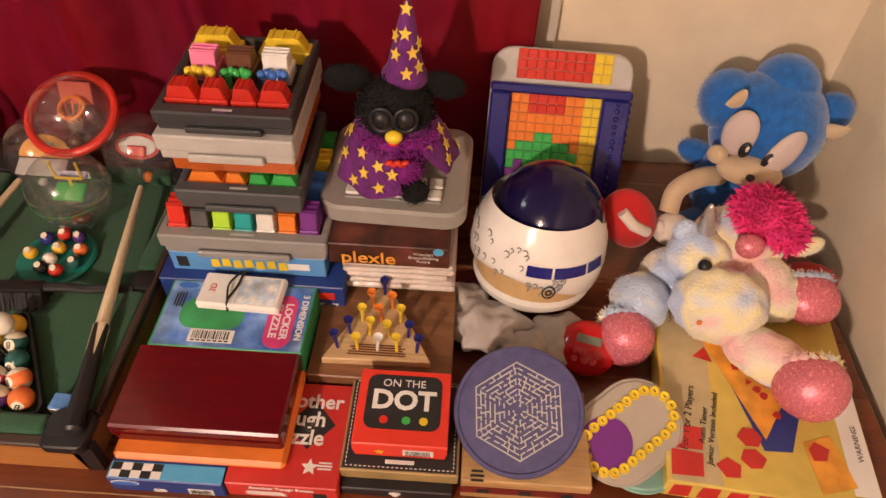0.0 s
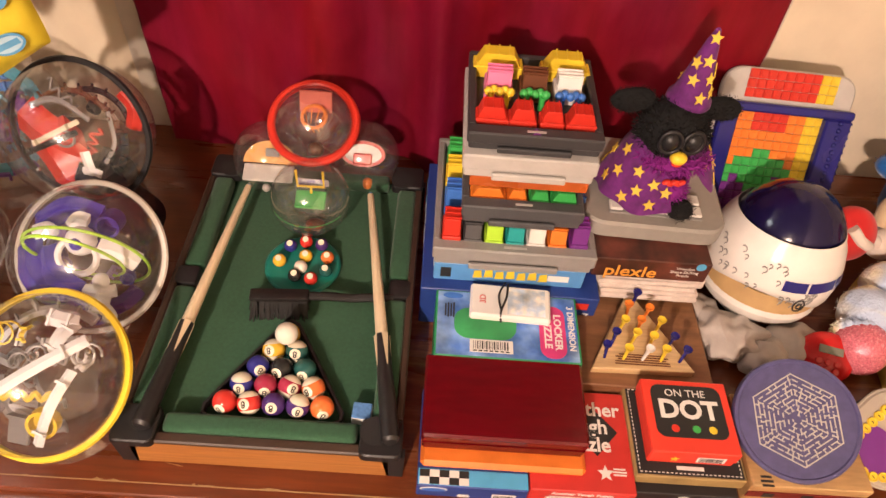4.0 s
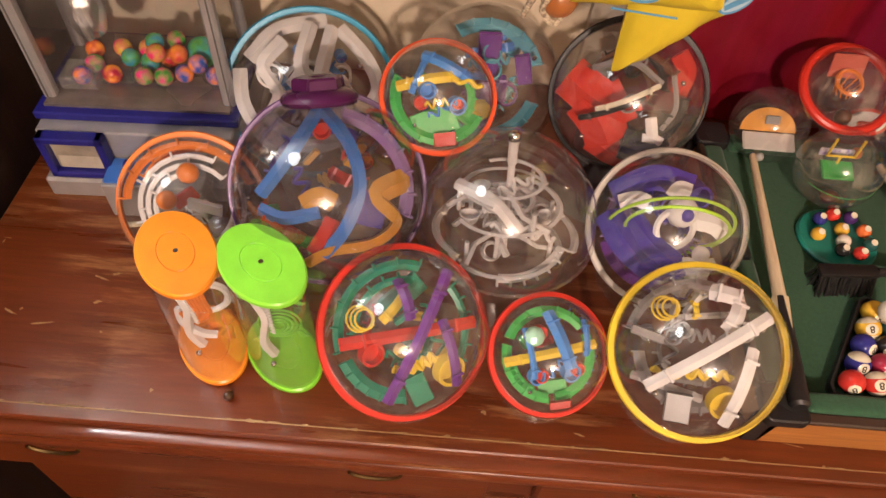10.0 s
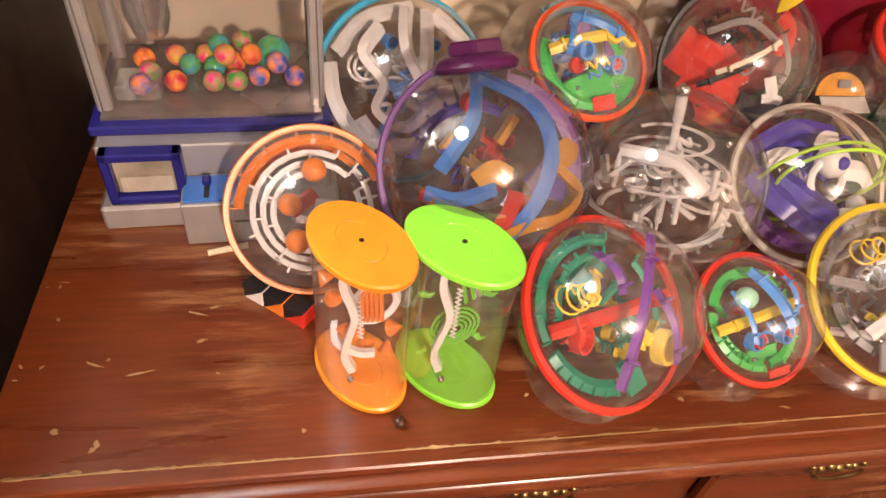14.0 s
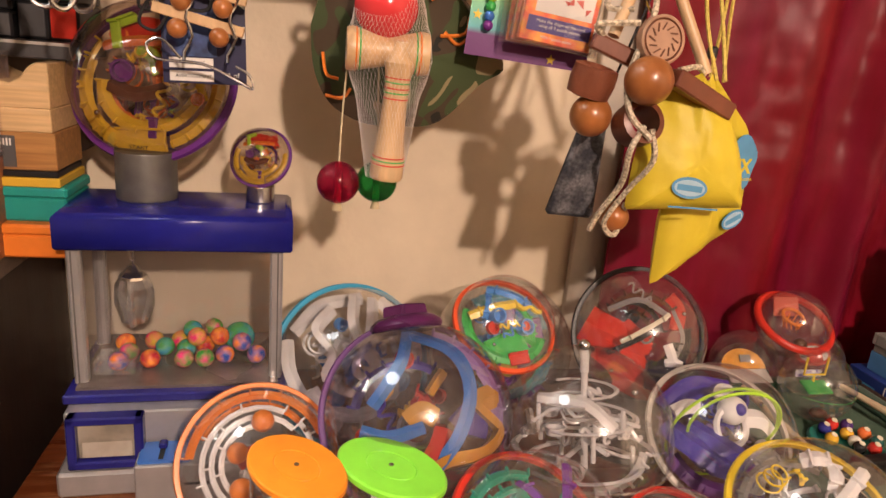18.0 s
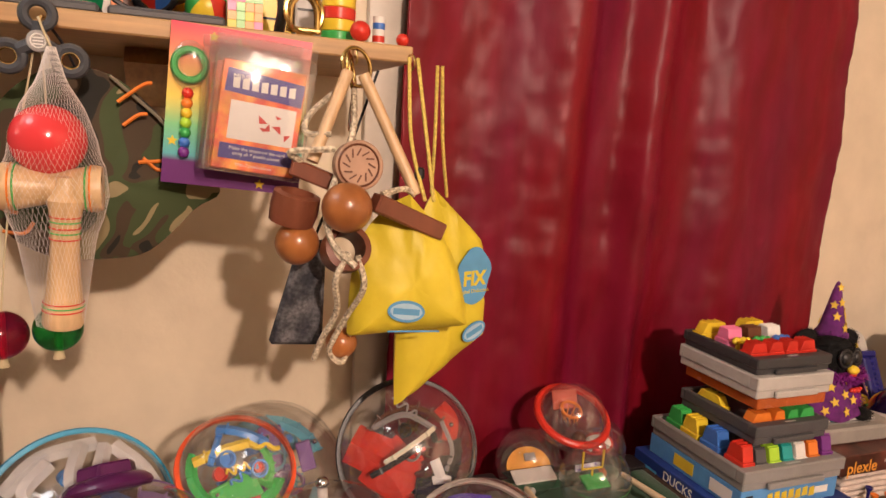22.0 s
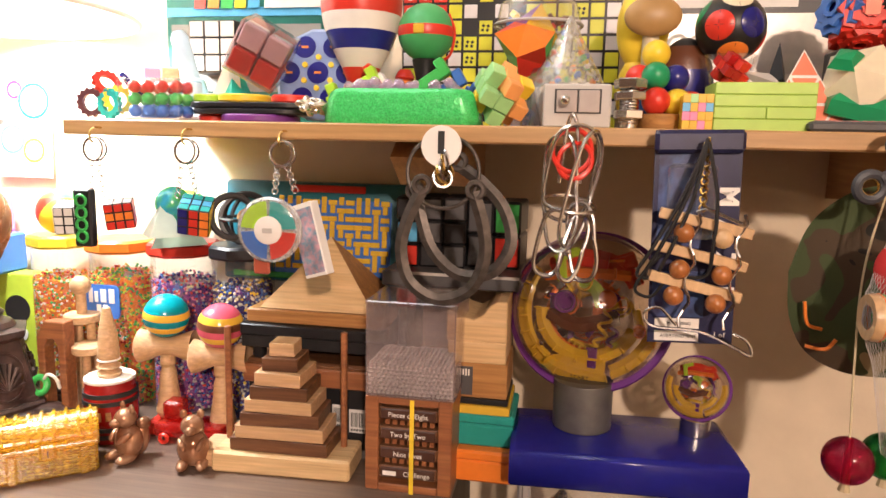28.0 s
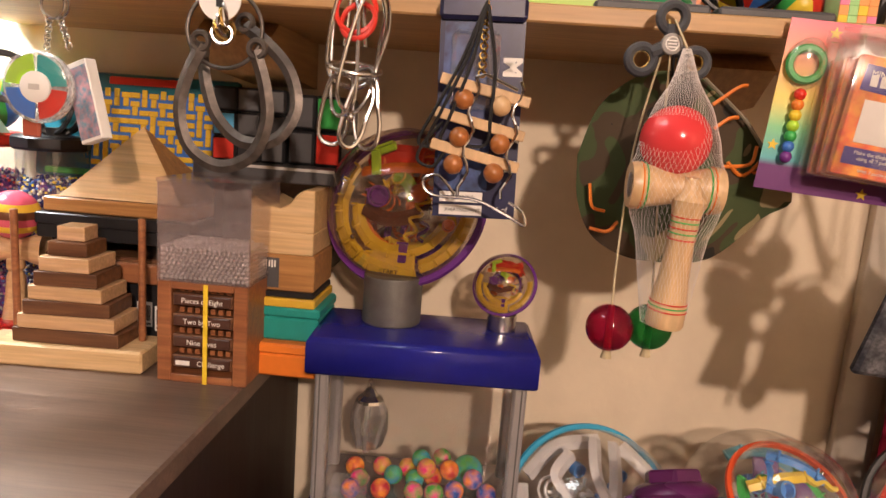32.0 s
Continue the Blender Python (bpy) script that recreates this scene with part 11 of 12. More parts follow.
def gear_ring(parent, R, n, m, material, name="gear"):
    out = []
    for k in range(n * 2):
        a = math.tau * k / (n * 2)
        r = R if k % 2 else R * 1.2
        out.append((r * math.cos(a), r * math.sin(a)))
    bm = bmesh.new()
    inner = [(R * 0.62 * math.cos(math.tau * k / (n * 2)), R * 0.62 * math.sin(math.tau * k / (n * 2))) for k in range(n * 2)]
    lay = []
    for z in (0, R * 0.4):
        lay.append(([bm.verts.new((*p, z)) for p in out], [bm.verts.new((*p, z)) for p in inner]))
    N = n * 2
    for i in range(N):
        j = (i + 1) % N
        bm.faces.new((lay[0][0][i], lay[0][0][j], lay[1][0][j], lay[1][0][i]))
        bm.faces.new((lay[0][1][i], lay[1][1][i], lay[1][1][j], lay[0][1][j]))
        bm.faces.new((lay[1][0][i], lay[1][0][j], lay[1][1][j], lay[1][1][i]))
        bm.faces.new((lay[0][0][i], lay[0][1][i], lay[0][1][j], lay[0][0][j]))
    bmesh.ops.recalc_face_normals(bm, faces=bm.faces[:])
    bmesh.ops.transform(bm, matrix=m, verts=bm.verts[:])
    part(name, bm, material, parent, smooth=False)


t = thing("gear_link_puzzle", pose(-1.985, 1.03, SH), "tangle of brown, green, red and blue toothed rings", "puzzle")
for x, z, rx, rz, c in ((-0.02, 0.022, 90, 10, plastic("plum_brown", (0.10, 0.04, 0.05))), (0.010, 0.0205, 90, -10, P_TEAL), (-0.004, 0.046, 60, 60, P_RED), (0.022, 0.044, 50, 130, P_NAVY), (0.014, 0.026, 90, 40, P_YELLOW)):
    gear_ring(t, 0.0165, 14, pose(x, 0.003 * rz / 20, z, rx, 0, rz), c, "toothed_ring")

t = thing("marble_box", pose(-1.908, 1.035, SH), "clear box with rows of red, green and blue marbles", "puzzle")
part("case", box(0.085, 0.06, 0.052, None, 0.002), CLEAR, t, smooth=False)
part("base", box(0.086, 0.061, 0.003), P_LTGREY, t)
for i in range(4):
    for j, c in enumerate((P_BLUE, P_GREEN, P_RED)):
        part("marble", ball(0.0083, pose(-0.0295 + 0.0195 * i, -0.012, 0.012 + 0.0152 * j), 16), c, t)
        part("marble", ball(0.0083, pose(-0.0295 + 0.0195 * i, 0.012, 0.012 + 0.0152 * j), 16), c, t)

t = thing("disc_stack_puzzle", pose(-1.792, 1.06, SH), "black plate puzzle with lime, yellow, red and purple discs", "puzzle")
part("foot_disc", cyl(0.050, 0.010, pose(0.01, 0, 0), 28, 0.002), P_PURPLE, t)
part("foot_disc", cyl(0.02, 0.010, pose(-0.055, 0, 0), 20, 0.002), P_RED, t)
for z, w_ in ((0.0102, 0.16), (0.0182, 0.168)):
    part("plate", prism(rounded(w_, 0.07, 0.034), 0.007, pose(0, 0, z), bevel=0.0015), P_BLACK, t)
for x, r, c in ((-0.062, 0.019, P_LIME), (-0.01, 0.034, P_YELLOW), (0.052, 0.024, P_RED)):
    part("disc", cyl(r, 0.010, pose(x, -0.002, 0.0254), 28, 0.002), c, t)

t = thing("silver_knot", pose(-1.695, 1.015, SH), "little knot of crumpled silver-coloured leaves", "ornament")
rnd = random.Random(31)
for k in range(14):
    a, b = rnd.uniform(0, 360), rnd.uniform(-40, 60)
    m = pose(0, 0, 0.021, 0, 0, a) @ pose(0.009, 0, 0, 0, -b * 1.3, 40)
    bm = bmesh.new()
    blob(bm, (0, 0, 0), (0.013, 0.008, 0.0045), n=8, rough=0.3, freq=120, seed=k)
    bmesh.ops.transform(bm, matrix=m, verts=bm.verts[:])
    for v in bm.verts:
        v.co.z = max(v.co.z, 0.0005)
    part("leaf", bm, FOILY, t)

t = thing("glitter_tray", pose(-1.585, 1.04, SH), "green glitter tray heaped with lilac gel beads", "tray")
bm = bmesh.new()
rows = []
for i, (z, k) in enumerate(((0.0, 0.96), (0.002, 1.0), (0.014, 0.99), (0.028, 0.96), (0.036, 0.93), (0.041, 0.88), (0.042, 0.80), (0.034, 0.76))):
    rows.append([bm.verts.new((x * k * (1 + 0.012 * math.sin(j * 3.7 + i)), y * k * (1 + 0.03 * math.sin(j * 2.9 + i * 2)), z)) for j, (x, y) in enumerate(rounded(0.188, 0.075, 0.02, 7))])
for i in range(len(rows) - 1):
    n = len(rows[i])
    for j in range(n):
        bm.faces.new((rows[i][j], rows[i][(j + 1) % n], rows[i + 1][(j + 1) % n], rows[i + 1][j]))
bm.faces.new(rows[-1])
part("tray", bm, GLITTER, t)
rnd = random.Random(9)
for k in range(46):
    part("gel_bead", ball(rnd.uniform(0.005, 0.008), pose(rnd.uniform(-0.066, 0.066), rnd.uniform(-0.024, 0.024), 0.041 + rnd.uniform(0, 0.008)), 10), GEL, t)

cubes("burr_puzzle", -1.468, 1.040, SH + 0.038, 0.0295, [PEACH, PASTEL, P_YELLOW, PEACH, PASTEL], "orange, yellow and green burr puzzle of skewed blocks", 4)
t = thing("crystal_wedge", pose(-1.428, 1.10, SH), "clear plastic faceted wedge behind the burr", "puzzle")
part("wedge", lathe([(0.04, 0), (0.042, 0.004), (0.006, 0.075), (0, 0.075)], 4), CLEAR_TINT, t, smooth=False)
for a in range(4):
    part("edge", tube([(0.041 * math.cos(a * math.pi / 2), 0.041 * math.sin(a * math.pi / 2), 0.003), (0, 0, 0.074)], 0.001, 4), CLEAR, t)

t = thing("switch_box", pose(-1.379, 1.04, SH), "light grey box with two square panels and chrome knob", "gadget")
part("body", box(0.076, 0.05, 0.049, None, 0.002), P_LTGREY, t)
part("frame", box(0.052, 0.001, 0.027, pose(0.001, -0.0256, 0.016)), P_BLACK, t)
for x in (-0.0115, 0.0135):
    part("panel", box(0.023, 0.002, 0.0245, pose(x, -0.0266, 0.0172), 0.0008), mat("warm_grey_panel", (0.40, 0.35, 0.32), 0.35), t)
part("stem", cyl(0.0012, 0.008, pose(-0.013, -0.0276, 0.030, 90), 8), CHROME, t)
part("knob", ball(0.0058, pose(-0.013, -0.038, 0.030), 16), CHROME, t, "chrome ball knob")
t = thing("spotted_cone", pose(-1.391, 1.10, SH), "clear cone filled with coloured dots", "puzzle")
part("cone", lathe([(0.046, 0.0), (0.046, 0.05), (0.045, 0.056), (0.002, 0.138)], 40), clear("frosted_cone", (0.97, 0.97, 0.93), 0.15, 1.1, keep=0.95, haze=0.30), t)
part("base", cyl(0.0445, 0.05, None, 30), PAPER, t)
rnd = random.Random(14)
for k in range(38):
    u = rnd.random() ** 1.5 * 0.8
    a = rnd.uniform(0, math.tau)
    r = 0.040 * (1 - u)
    part("dot", ball(0.0042, pose(r * math.cos(a), r * math.sin(a), 0.056 + 0.078 * u) @ Matrix.Diagonal((1, 1, 1, 1)), 8), (P_RED, P_BLUE, P_GREEN, P_YELLOW, P_BLACK, P_ORANGE, PAPER)[k % 7], t)

t = thing("bolt_puzzle", pose(-1.321, 1.025, SH), "steel hex bolt and nuts standing on the shelf", "puzzle")
part("shank", cyl(0.0105, 0.055, None, 20), STEEL, t)
bm = bmesh.new()
for k in range(14):
    ring(0.0106, 0.0009, pose(0, 0, 0.006 + 0.0034 * k), 20, 5, bm=bm)
part("thread", bm, STEEL, t)
for z, h in ((0.011, 0.010), (0.032, 0.009), (0.0445, 0.011)):
    part("nut", cyl(0.0185, h, pose(0, 0, z, 0, 0, 10 + z * 800), 6, 0.0012), STEEL, t, smooth=False)

t = thing("ball_pyramid", pose(-1.283, 1.05, SH), "pyramid of red, yellow, green and navy balls in wooden cup", "puzzle")
part("cup", lathe([(0, 0), (0.024, 0), (0.026, 0.004), (0.027, 0.017), (0.024, 0.018), (0, 0.014)], 30), OAKY, t)
r = 0.0160
for x, y, z, c in ((-0.008, -0.014, 0.032, P_RED), (0.016, -0.004, 0.031, P_YELLOW), (-0.010, 0.018, 0.031, P_BLUE), (0.034, 0.016, 0.030, P_RED), (-0.009, -0.006, 0.0605, SILKGREEN), (0.014, 0.006, 0.059, P_NAVY), (-0.026, 0.010, 0.059, P_RED), (-0.009, 0.004, 0.086, P_YELLOW)):
    part("ball", ball(r, pose(x, y, z), 24), c, t)


def mosaic_cube(x0, x1, y, s_h, label, seed, cols):
    w = x1 - x0
    t = thing("mosaic_cube", pose((x0 + x1) / 2, y, SH), label, "puzzle cube")
    part("core", box(w * 0.96, w * 0.96, s_h * 0.98, None, 0.001), cols[0], t)
    rnd = random.Random(seed)
    n = 4
    for i in range(n):
        for j in range(n):
            part("piece", box(w / n * 0.99, 0.002, s_h / n * 0.99, pose(-w / 2 + w * (i + 0.5) / n, -w / 2 - 0.0002, s_h * j / n + 0.0004), 0.0004), rnd.choice(cols), t)
    return t


mosaic_cube(-1.266, -1.234, 1.022, 0.038, "small mosaic cube of yellow, blue, pink and green", 3, [GOLD_Y] * 8 + [P_SKY, P_PINK, PASTEL])
t = thing("slat_box", pose(-1.180, 1.045, SH), "lime green box of stacked slats", "puzzle box")
part("core", box(0.102, 0.056, 0.050, pose(0, 0, 0.001)), P_LIME, t)
for k in range(4):
    for x, w_ in (((-0.025, 0.054), (0.027, 0.050)) if k == 1 else ((0.0, 0.104),)):
        part("slat", box(w_ - 0.0004, 0.062, 0.0127, pose(x, 0, 0.0130 * k), 0.0008), plastic("pale_lime_plastic", (0.40, 0.62, 0.10), 0.4), t)

t = thing("triangle_pyramid", pose(-1.128, 1.075, SH, 0, 0, -30), "salmon and white triangle pyramid puzzle", "puzzle")
part("core", lathe([(0.056, 0), (0.0, 0.094)], 3), PAPER, t, smooth=False)
for f in range(3):
    a0, a1 = math.tau * f / 3, math.tau * (f + 1) / 3
    A, B, C = Vector((0.056 * math.cos(a0), 0.056 * math.sin(a0), 0)), Vector((0.056 * math.cos(a1), 0.056 * math.sin(a1), 0)), Vector((0, 0, 0.094))
    nrm = (B - A).cross(C - A).normalized() * 0.0006
    for i in range(3):
        for j in range(3 - i):
            P = lambda u, v: A + (B - A) * (u / 3) + (C - A) * (v / 3)
            for tri3 in ([P(i, j), P(i + 1, j), P(i, j + 1)],) + (([P(i + 1, j), P(i + 1, j + 1), P(i, j + 1)],) if i + j < 2 else ()):
                c = sum(tri3, Vector()) / 3
                bm = bmesh.new()
                bm.faces.new([bm.verts.new(c + (q - c) * 0.84 + nrm) for q in tri3])
                part("sticker", bm, SALMON, t, smooth=False)
t = thing("octagon_puzzle", pose(-1.066, 1.07, SH + 0.012), "cream and green many-sided block puzzle", "puzzle")
bm = bmesh.new()
bmesh.ops.create_icosphere(bm, subdivisions=1, radius=0.048)
for v in bm.verts:
    v.co = pose(0, 0, 0.040, 20, 10, 14) @ v.co
part("body", bm, CREAM, t, smooth=False)
part("green_piece", lathe([(0.012, -0.02), (0.049, -0.012), (0.049, 0.004), (0.03, 0.02)], 5, pose(0, 0.002, 0.018, 10, 12, 0)), SILKGREEN, t, smooth=False)
part("green_piece", lathe([(0.0, 0.0), (0.02, 0.004), (0.012, 0.014), (0, 0.016)], 4, pose(-0.026, -0.02, 0.062, 40, -20, 0)), SILKGREEN, t, smooth=False)


def black_tray(x0, x1, y, glit, label):
    t = thing("game_tray", pose((x0 + x1) / 2, y + 0.045, SH), label, "game tray")
    part("tray", box(x1 - x0, 0.09, 0.011, None, 0.003), P_DKGREY, t)
    part("printed_panel", box((x1 - x0) * 0.88, 0.075, 0.0012, pose(0, 0, 0.011)), glit, t)
    return t


black_tray(-1.137, -1.016, 1.0, mat("glitter_print", (0.05, 0.16, 0.10), 0.4, 0.2, vary=0.5, scale=120, second=(0.35, 0.08, 0.10), mix_scale=160), "flat black tray with a glittering dark print")
black_tray(-1.008, -0.888, 1.0, P_BLACK, "flat black tray with a smooth dark panel")
t = thing("oval_hoop_puzzle", pose(-0.962, 1.06, SH + 0.013), "orange and blue faceted ball held in black hoops", "puzzle")
for k in range(8):
    bm = bmesh.new()
    a0, a1 = math.tau * k / 8, math.tau * (k + 1) / 8
    top, bot = bm.verts.new((0, 0, 0.046)), bm.verts.new((0, 0, 0.002))
    a, b = bm.verts.new((0.046 * math.cos(a0), 0.036 * math.sin(a0), 0.024)), bm.verts.new((0.046 * math.cos(a1), 0.036 * math.sin(a1), 0.024))
    bm.faces.new((a, b, top))
    bm.faces.new((b, a, bot))
    part("facet", bm, (P_ORANGE, P_BLUE, P_GREEN, P_ORANGE, P_YELLOW, P_RED, P_BLUE, P_BROWN)[k], t, smooth=False)
for a, r in ((0, 0.052), (60, 0.05), (-60, 0.05)):
    part("hoop", ring(r, 0.0042, pose(0, 0, 0.028, 90, 0, a) @ Matrix.Diagonal((1, 0.56, 1, 1)), 36, 6), P_BLACK, t)
mosaic_cube(-0.886, -0.847, 1.025, 0.040, "small mosaic cube of green, pink and yellow", 9, [PASTEL, PASTEL, P_PINK, P_YELLOW, PEACH])
lune_ball(-0.905, 1.06, SH + 0.026, 0.026, [P_GREEN, P_RED, P_GREEN, P_YELLOW, P_RED], "green, red and yellow ball puzzle on the shelf", rx=60)
t = thing("yellow_cube", pose(-0.935, 1.13, SH), "bright yellow folded corner block", "puzzle")
part("block", box(0.062, 0.06, 0.085, pose(0, 0, 0, 0, 0, 35), 0.002), P_YELLOW, t)
part("cap", lathe([(0.042, 0), (0, 0.025)], 4, pose(0, 0, 0.0855, 0, 0, 80)), P_YELLOW, t, smooth=False)
lune_ball(-0.863, 1.10, SH + 0.075, 0.032, [P_GREEN, P_YELLOW, P_GREEN, P_RED, P_YELLOW, P_BLUE], "green, yellow and red beach-ball puzzle", rx=30, ry=20)
t = thing("ball_stand", pose(-0.863, 1.10, SH), "red ring stand under a ball puzzle", "stand")
part("ring", lathe([(0.024, 0), (0.026, 0), (0.022, 0.046), (0.020, 0.046), (0.024, 0)], 24), P_RED, t)
t = thing("black_figure", pose(-0.823, 1.05, SH), "small black stretched figure with a looped arm", "toy")
part("body", tube(spline([(0.0, 0, 0.006), (0.004, 0, 0.04), (-0.006, 0, 0.075), (-0.022, 0.003, 0.088), (-0.036, 0.003, 0.076), (-0.034, 0, 0.055)], 6), 0.006, 8, wide=1.2), P_BLACK, t)
part("foot", box(0.03, 0.02, 0.007, pose(0, 0, 0.0005), 0.003), P_BLACK, t)
t = thing("shackle_puzzle", pose(-0.80, 1.005, SH), "brass ring and shackle puzzle", "puzzle")
part("ring", ring(0.024, 0.0032, pose(0, 0, 0.0275, 90, 0, 20), 36, 8), BRASS, t)
part("shackle", tube(spline([(-0.016, 0.004, 0.005), (-0.014, 0.006, 0.035), (0.0, 0.008, 0.048), (0.014, 0.006, 0.035), (0.016, 0.004, 0.005)], 6), 0.0035, 8), BRASS, t)
part("pin", cyl(0.0035, 0.04, pose(-0.02, 0.004, 0.008, 0, 90, 0), 10, 0.001), BRASS, t)
t = thing("striped_cylinder_toy", pose(-0.752, 1.04, SH), "yellow, green and red striped cylinder with dark cap", "toy")
for k, c in enumerate((P_GREEN, P_YELLOW, P_RED, P_YELLOW, P_GREEN)):
    part("band", cyl(0.021, 0.0138, pose(0, 0, 0.014 * k), 26, 0.001), c, t)
part("cap", lathe([(0.0, 0.0), (0.025, 0.0), (0.024, 0.004), (0.014, 0.006), (0.012, 0.016), (0, 0.018)], 24, pose(0, 0, 0.0702)), P_BLACK, t)
for x, y, r in ((-0.734, 0.998, 0.0125), (-0.680, 1.0, 0.008)):
    t = thing("red_ball", pose(x, y, SH), "small glossy red ball at the shelf's edge", "ball", "small red balls")
    part("ball", ball(r, pose(0, 0, r), 18), P_RED, t)
t = thing("striped_peg", pose(-0.697, 1.05, SH), "small white peg with coloured stripes", "peg")
for k, c in enumerate((PAPER, P_RED, PAPER, P_BLUE, PAPER)):
    part("band", cyl(0.008, 0.0079, pose(0, 0, 0.008 * k), 16), c, t)

# ---- wall shelf: back row ----
t = thing("boxed_cube_set", pose(-1.903, 1.29, SH), "dark green carton with a window and a white cube", "puzzle box")
part("carton", box(0.275, 0.05, 0.235, None, 0.002), mat("teal_green_card", (0.015, 0.12, 0.10), 0.35, second=(0.03, 0.24, 0.20), mix_scale=12), t)
part("top_flap", prism([(-0.137, 0), (0.137, 0), (0.137, 0.05), (-0.05, 0.05), (-0.137, 0.02)], 0.002, pose(0, -0.0255, 0.172, 80), bevel=0.0003), P_SKY, t, "blue slanted header card")
for k, c in enumerate((P_RED, P_ORANGE, P_GREEN, P_YELLOW, P_SKY)):
    part("printed_block", box(0.019, 0.0012, 0.024, pose(-0.075 + 0.023 * k, -0.0295, 0.184, -10, 0, 0)), c, t)
part("printed_bar", box(0.10, 0.0012, 0.013, pose(0.085, -0.0295, 0.184, -10, 0, 0)), PAPER, t)
part("window", box(0.255, 0.002, 0.105, pose(0, -0.0262, 0.055)), P_GREY, t, "pale grey window insert")
cube = part("cube", box(0.078, 0.05, 0.078, pose(-0.030, -0.0505, 0.080), 0.002), P_BLACK, t, "white-tiled cube")
for i in range(3):
    for j in range(3):
        part("tile", box(0.0225, 0.002, 0.0225, pose(-0.0555 + 0.0255 * i, -0.0762, 0.0825 + 0.0255 * j), 0.001), PAPER, cube)
for k, c in enumerate((P_LIME, P_PURPLE, P_ORANGE, P_RED)):
    part("printed_block", box(0.011, 0.001, 0.013, pose(0.045 + 0.013 * k, -0.028, 0.098)), c, t)
t = thing("pale_tower", pose(-1.925, 1.13, SH), "pale blue plastic tower leaning behind the marble box", "toy")
part("tower", lathe([(0, 0), (0.018, 0), (0.018, 0.05), (0.0125, 0.055), (0.0125, 0.115), (0.008, 0.124), (0, 0.126)], 20, pose(0.02, 0, 0.008, 0, -16, 0)), mat("pale_blue_plastic", (0.52, 0.68, 0.82), 0.3), t)
part("base", box(0.06, 0.05, 0.012, pose(0.02, 0, 0), 0.003), P_LTGREY, t)
part("block", box(0.03, 0.03, 0.04, pose(0.055, -0.02, 0, 0, 0, 30), 0.002), P_LTGREY, t)
t = thing("cube_figure", pose(-1.965, 1.13, SH), "little stack of pink, wooden and blue blocks", "toy")
for x, z, c in ((-0.02, 0, P_BLUE), (0.012, 0, P_NAVY), (-0.004, 0.026, PAPER), (-0.015, 0.052, P_PINK), (0.012, 0.052, MAPLE)):
    part("block", box(0.025, 0.025, 0.0255, pose(x, 0, z, 0, 0, z * 600), 0.002), c, t)

t = thing("clear_cube_puzzle", pose(-1.79, 1.085, SH + 0.036), "tilted clear cube with red and white quarters inside", "puzzle cube")
mm = pose(0, 0, 0.056, 18, 28, 22) @ pose(0, 0, -0.035)
part("shell", box(0.072, 0.072, 0.070, mm, 0.003), CLEAR_TINT, t, smooth=False)
for i in range(2):
    for j in range(2):
        for k in range(2):
            part("inner_cube", box(0.030, 0.030, 0.030, mm @ pose(-0.0165 + 0.033 * i, -0.0165 + 0.033 * j, 0.0035 + 0.033 * k), 0.002), P_RED if (j == 0) == (k == 0) or k == 0 else mat("rosy_white", (0.78, 0.52, 0.50), 0.4), t)
t = thing("teal_cone", pose(-1.855, 1.13, SH), "teal and white folded cone puzzle", "puzzle")
part("cone", lathe([(0.045, 0), (0.04, 0.012), (0.004, 0.088), (0, 0.09)], 5), plastic("aqua_cone", (0.02, 0.42, 0.32)), t, smooth=False)
part("flap", lathe([(0.025, 0.03), (0.006, 0.098), (0, 0.098)], 3, pose(-0.012, -0.01, 0, 0, 10, 0)), PAPER, t, smooth=False)
t = thing("dotted_disc", pose(-1.735, 1.15, SH), "pale blue six-hole disc with navy dots", "puzzle")
part("disc", cyl(0.066, 0.02, pose(0, 0.012, 0.0685, 78), 14, 0.006), mat("blue_grey_plastic", (0.22, 0.30, 0.52), 0.3), t, smooth=False)
for k in range(7):
    a = math.tau * k / 6
    r = 0.0 if k == 6 else 0.042
    part("dot", cyl(0.0155, 0.0014, pose(0, 0.012, 0.0685, 78) @ pose(r * math.cos(a), r * math.sin(a), 0.0198), 22), P_NAVY, t)
    part("spark", box(0.010, 0.003, 0.0006, pose(0, 0.012, 0.0685, 78) @ pose(r * math.cos(a), r * math.sin(a), 0.0212)), P_ORANGE, t)
for k in range(6):
    a = math.tau * (k + 0.5) / 6
    part("stud", cyl(0.004, 0.003, pose(0, 0.012, 0.0685, 78) @ pose(0.022 * math.cos(a), 0.022 * math.sin(a), 0.0198), 10), P_YELLOW, t)

# big spinning top
STR = [((0, 0.0), (0.018, 0.002), P_RED), ((0.018, 0.002), (0.026, 0.022), P_RED), ((0.026, 0.022), (0.038, 0.045), PAPER), ((0.038, 0.045), (0.048, 0.068), P_NAVY), ((0.048, 0.068), (0.053, 0.090), PAPER), ((0.053, 0.090), (0.0545, 0.112), P_RED), ((0.0545, 0.112), (0.053, 0.130), P_NAVY), ((0.053, 0.130), (0.046, 0.152), PAPER), ((0.046, 0.152), (0.030, 0.170), P_RED), ((0.030, 0.170), (0, 0.176), P_NAVY)]
t = thing("spinning_top_toy", pose(-1.668, 1.13, SH + 0.055), "large wooden toy with red, white and navy bands", "skill toy")
for a, b, c in STR:
    mid = ((a[0] + b[0]) / 2 * 1.012, (a[1] + b[1]) / 2)
    part("band", lathe([a, mid, b], 44), plastic("navy_lacquer", (0.02, 0.025, 0.22), 0.2) if c is P_NAVY else c, t)
t = thing("toy_stand", pose(-1.668, 1.13, SH), "red cup stand under the striped toy", "stand")
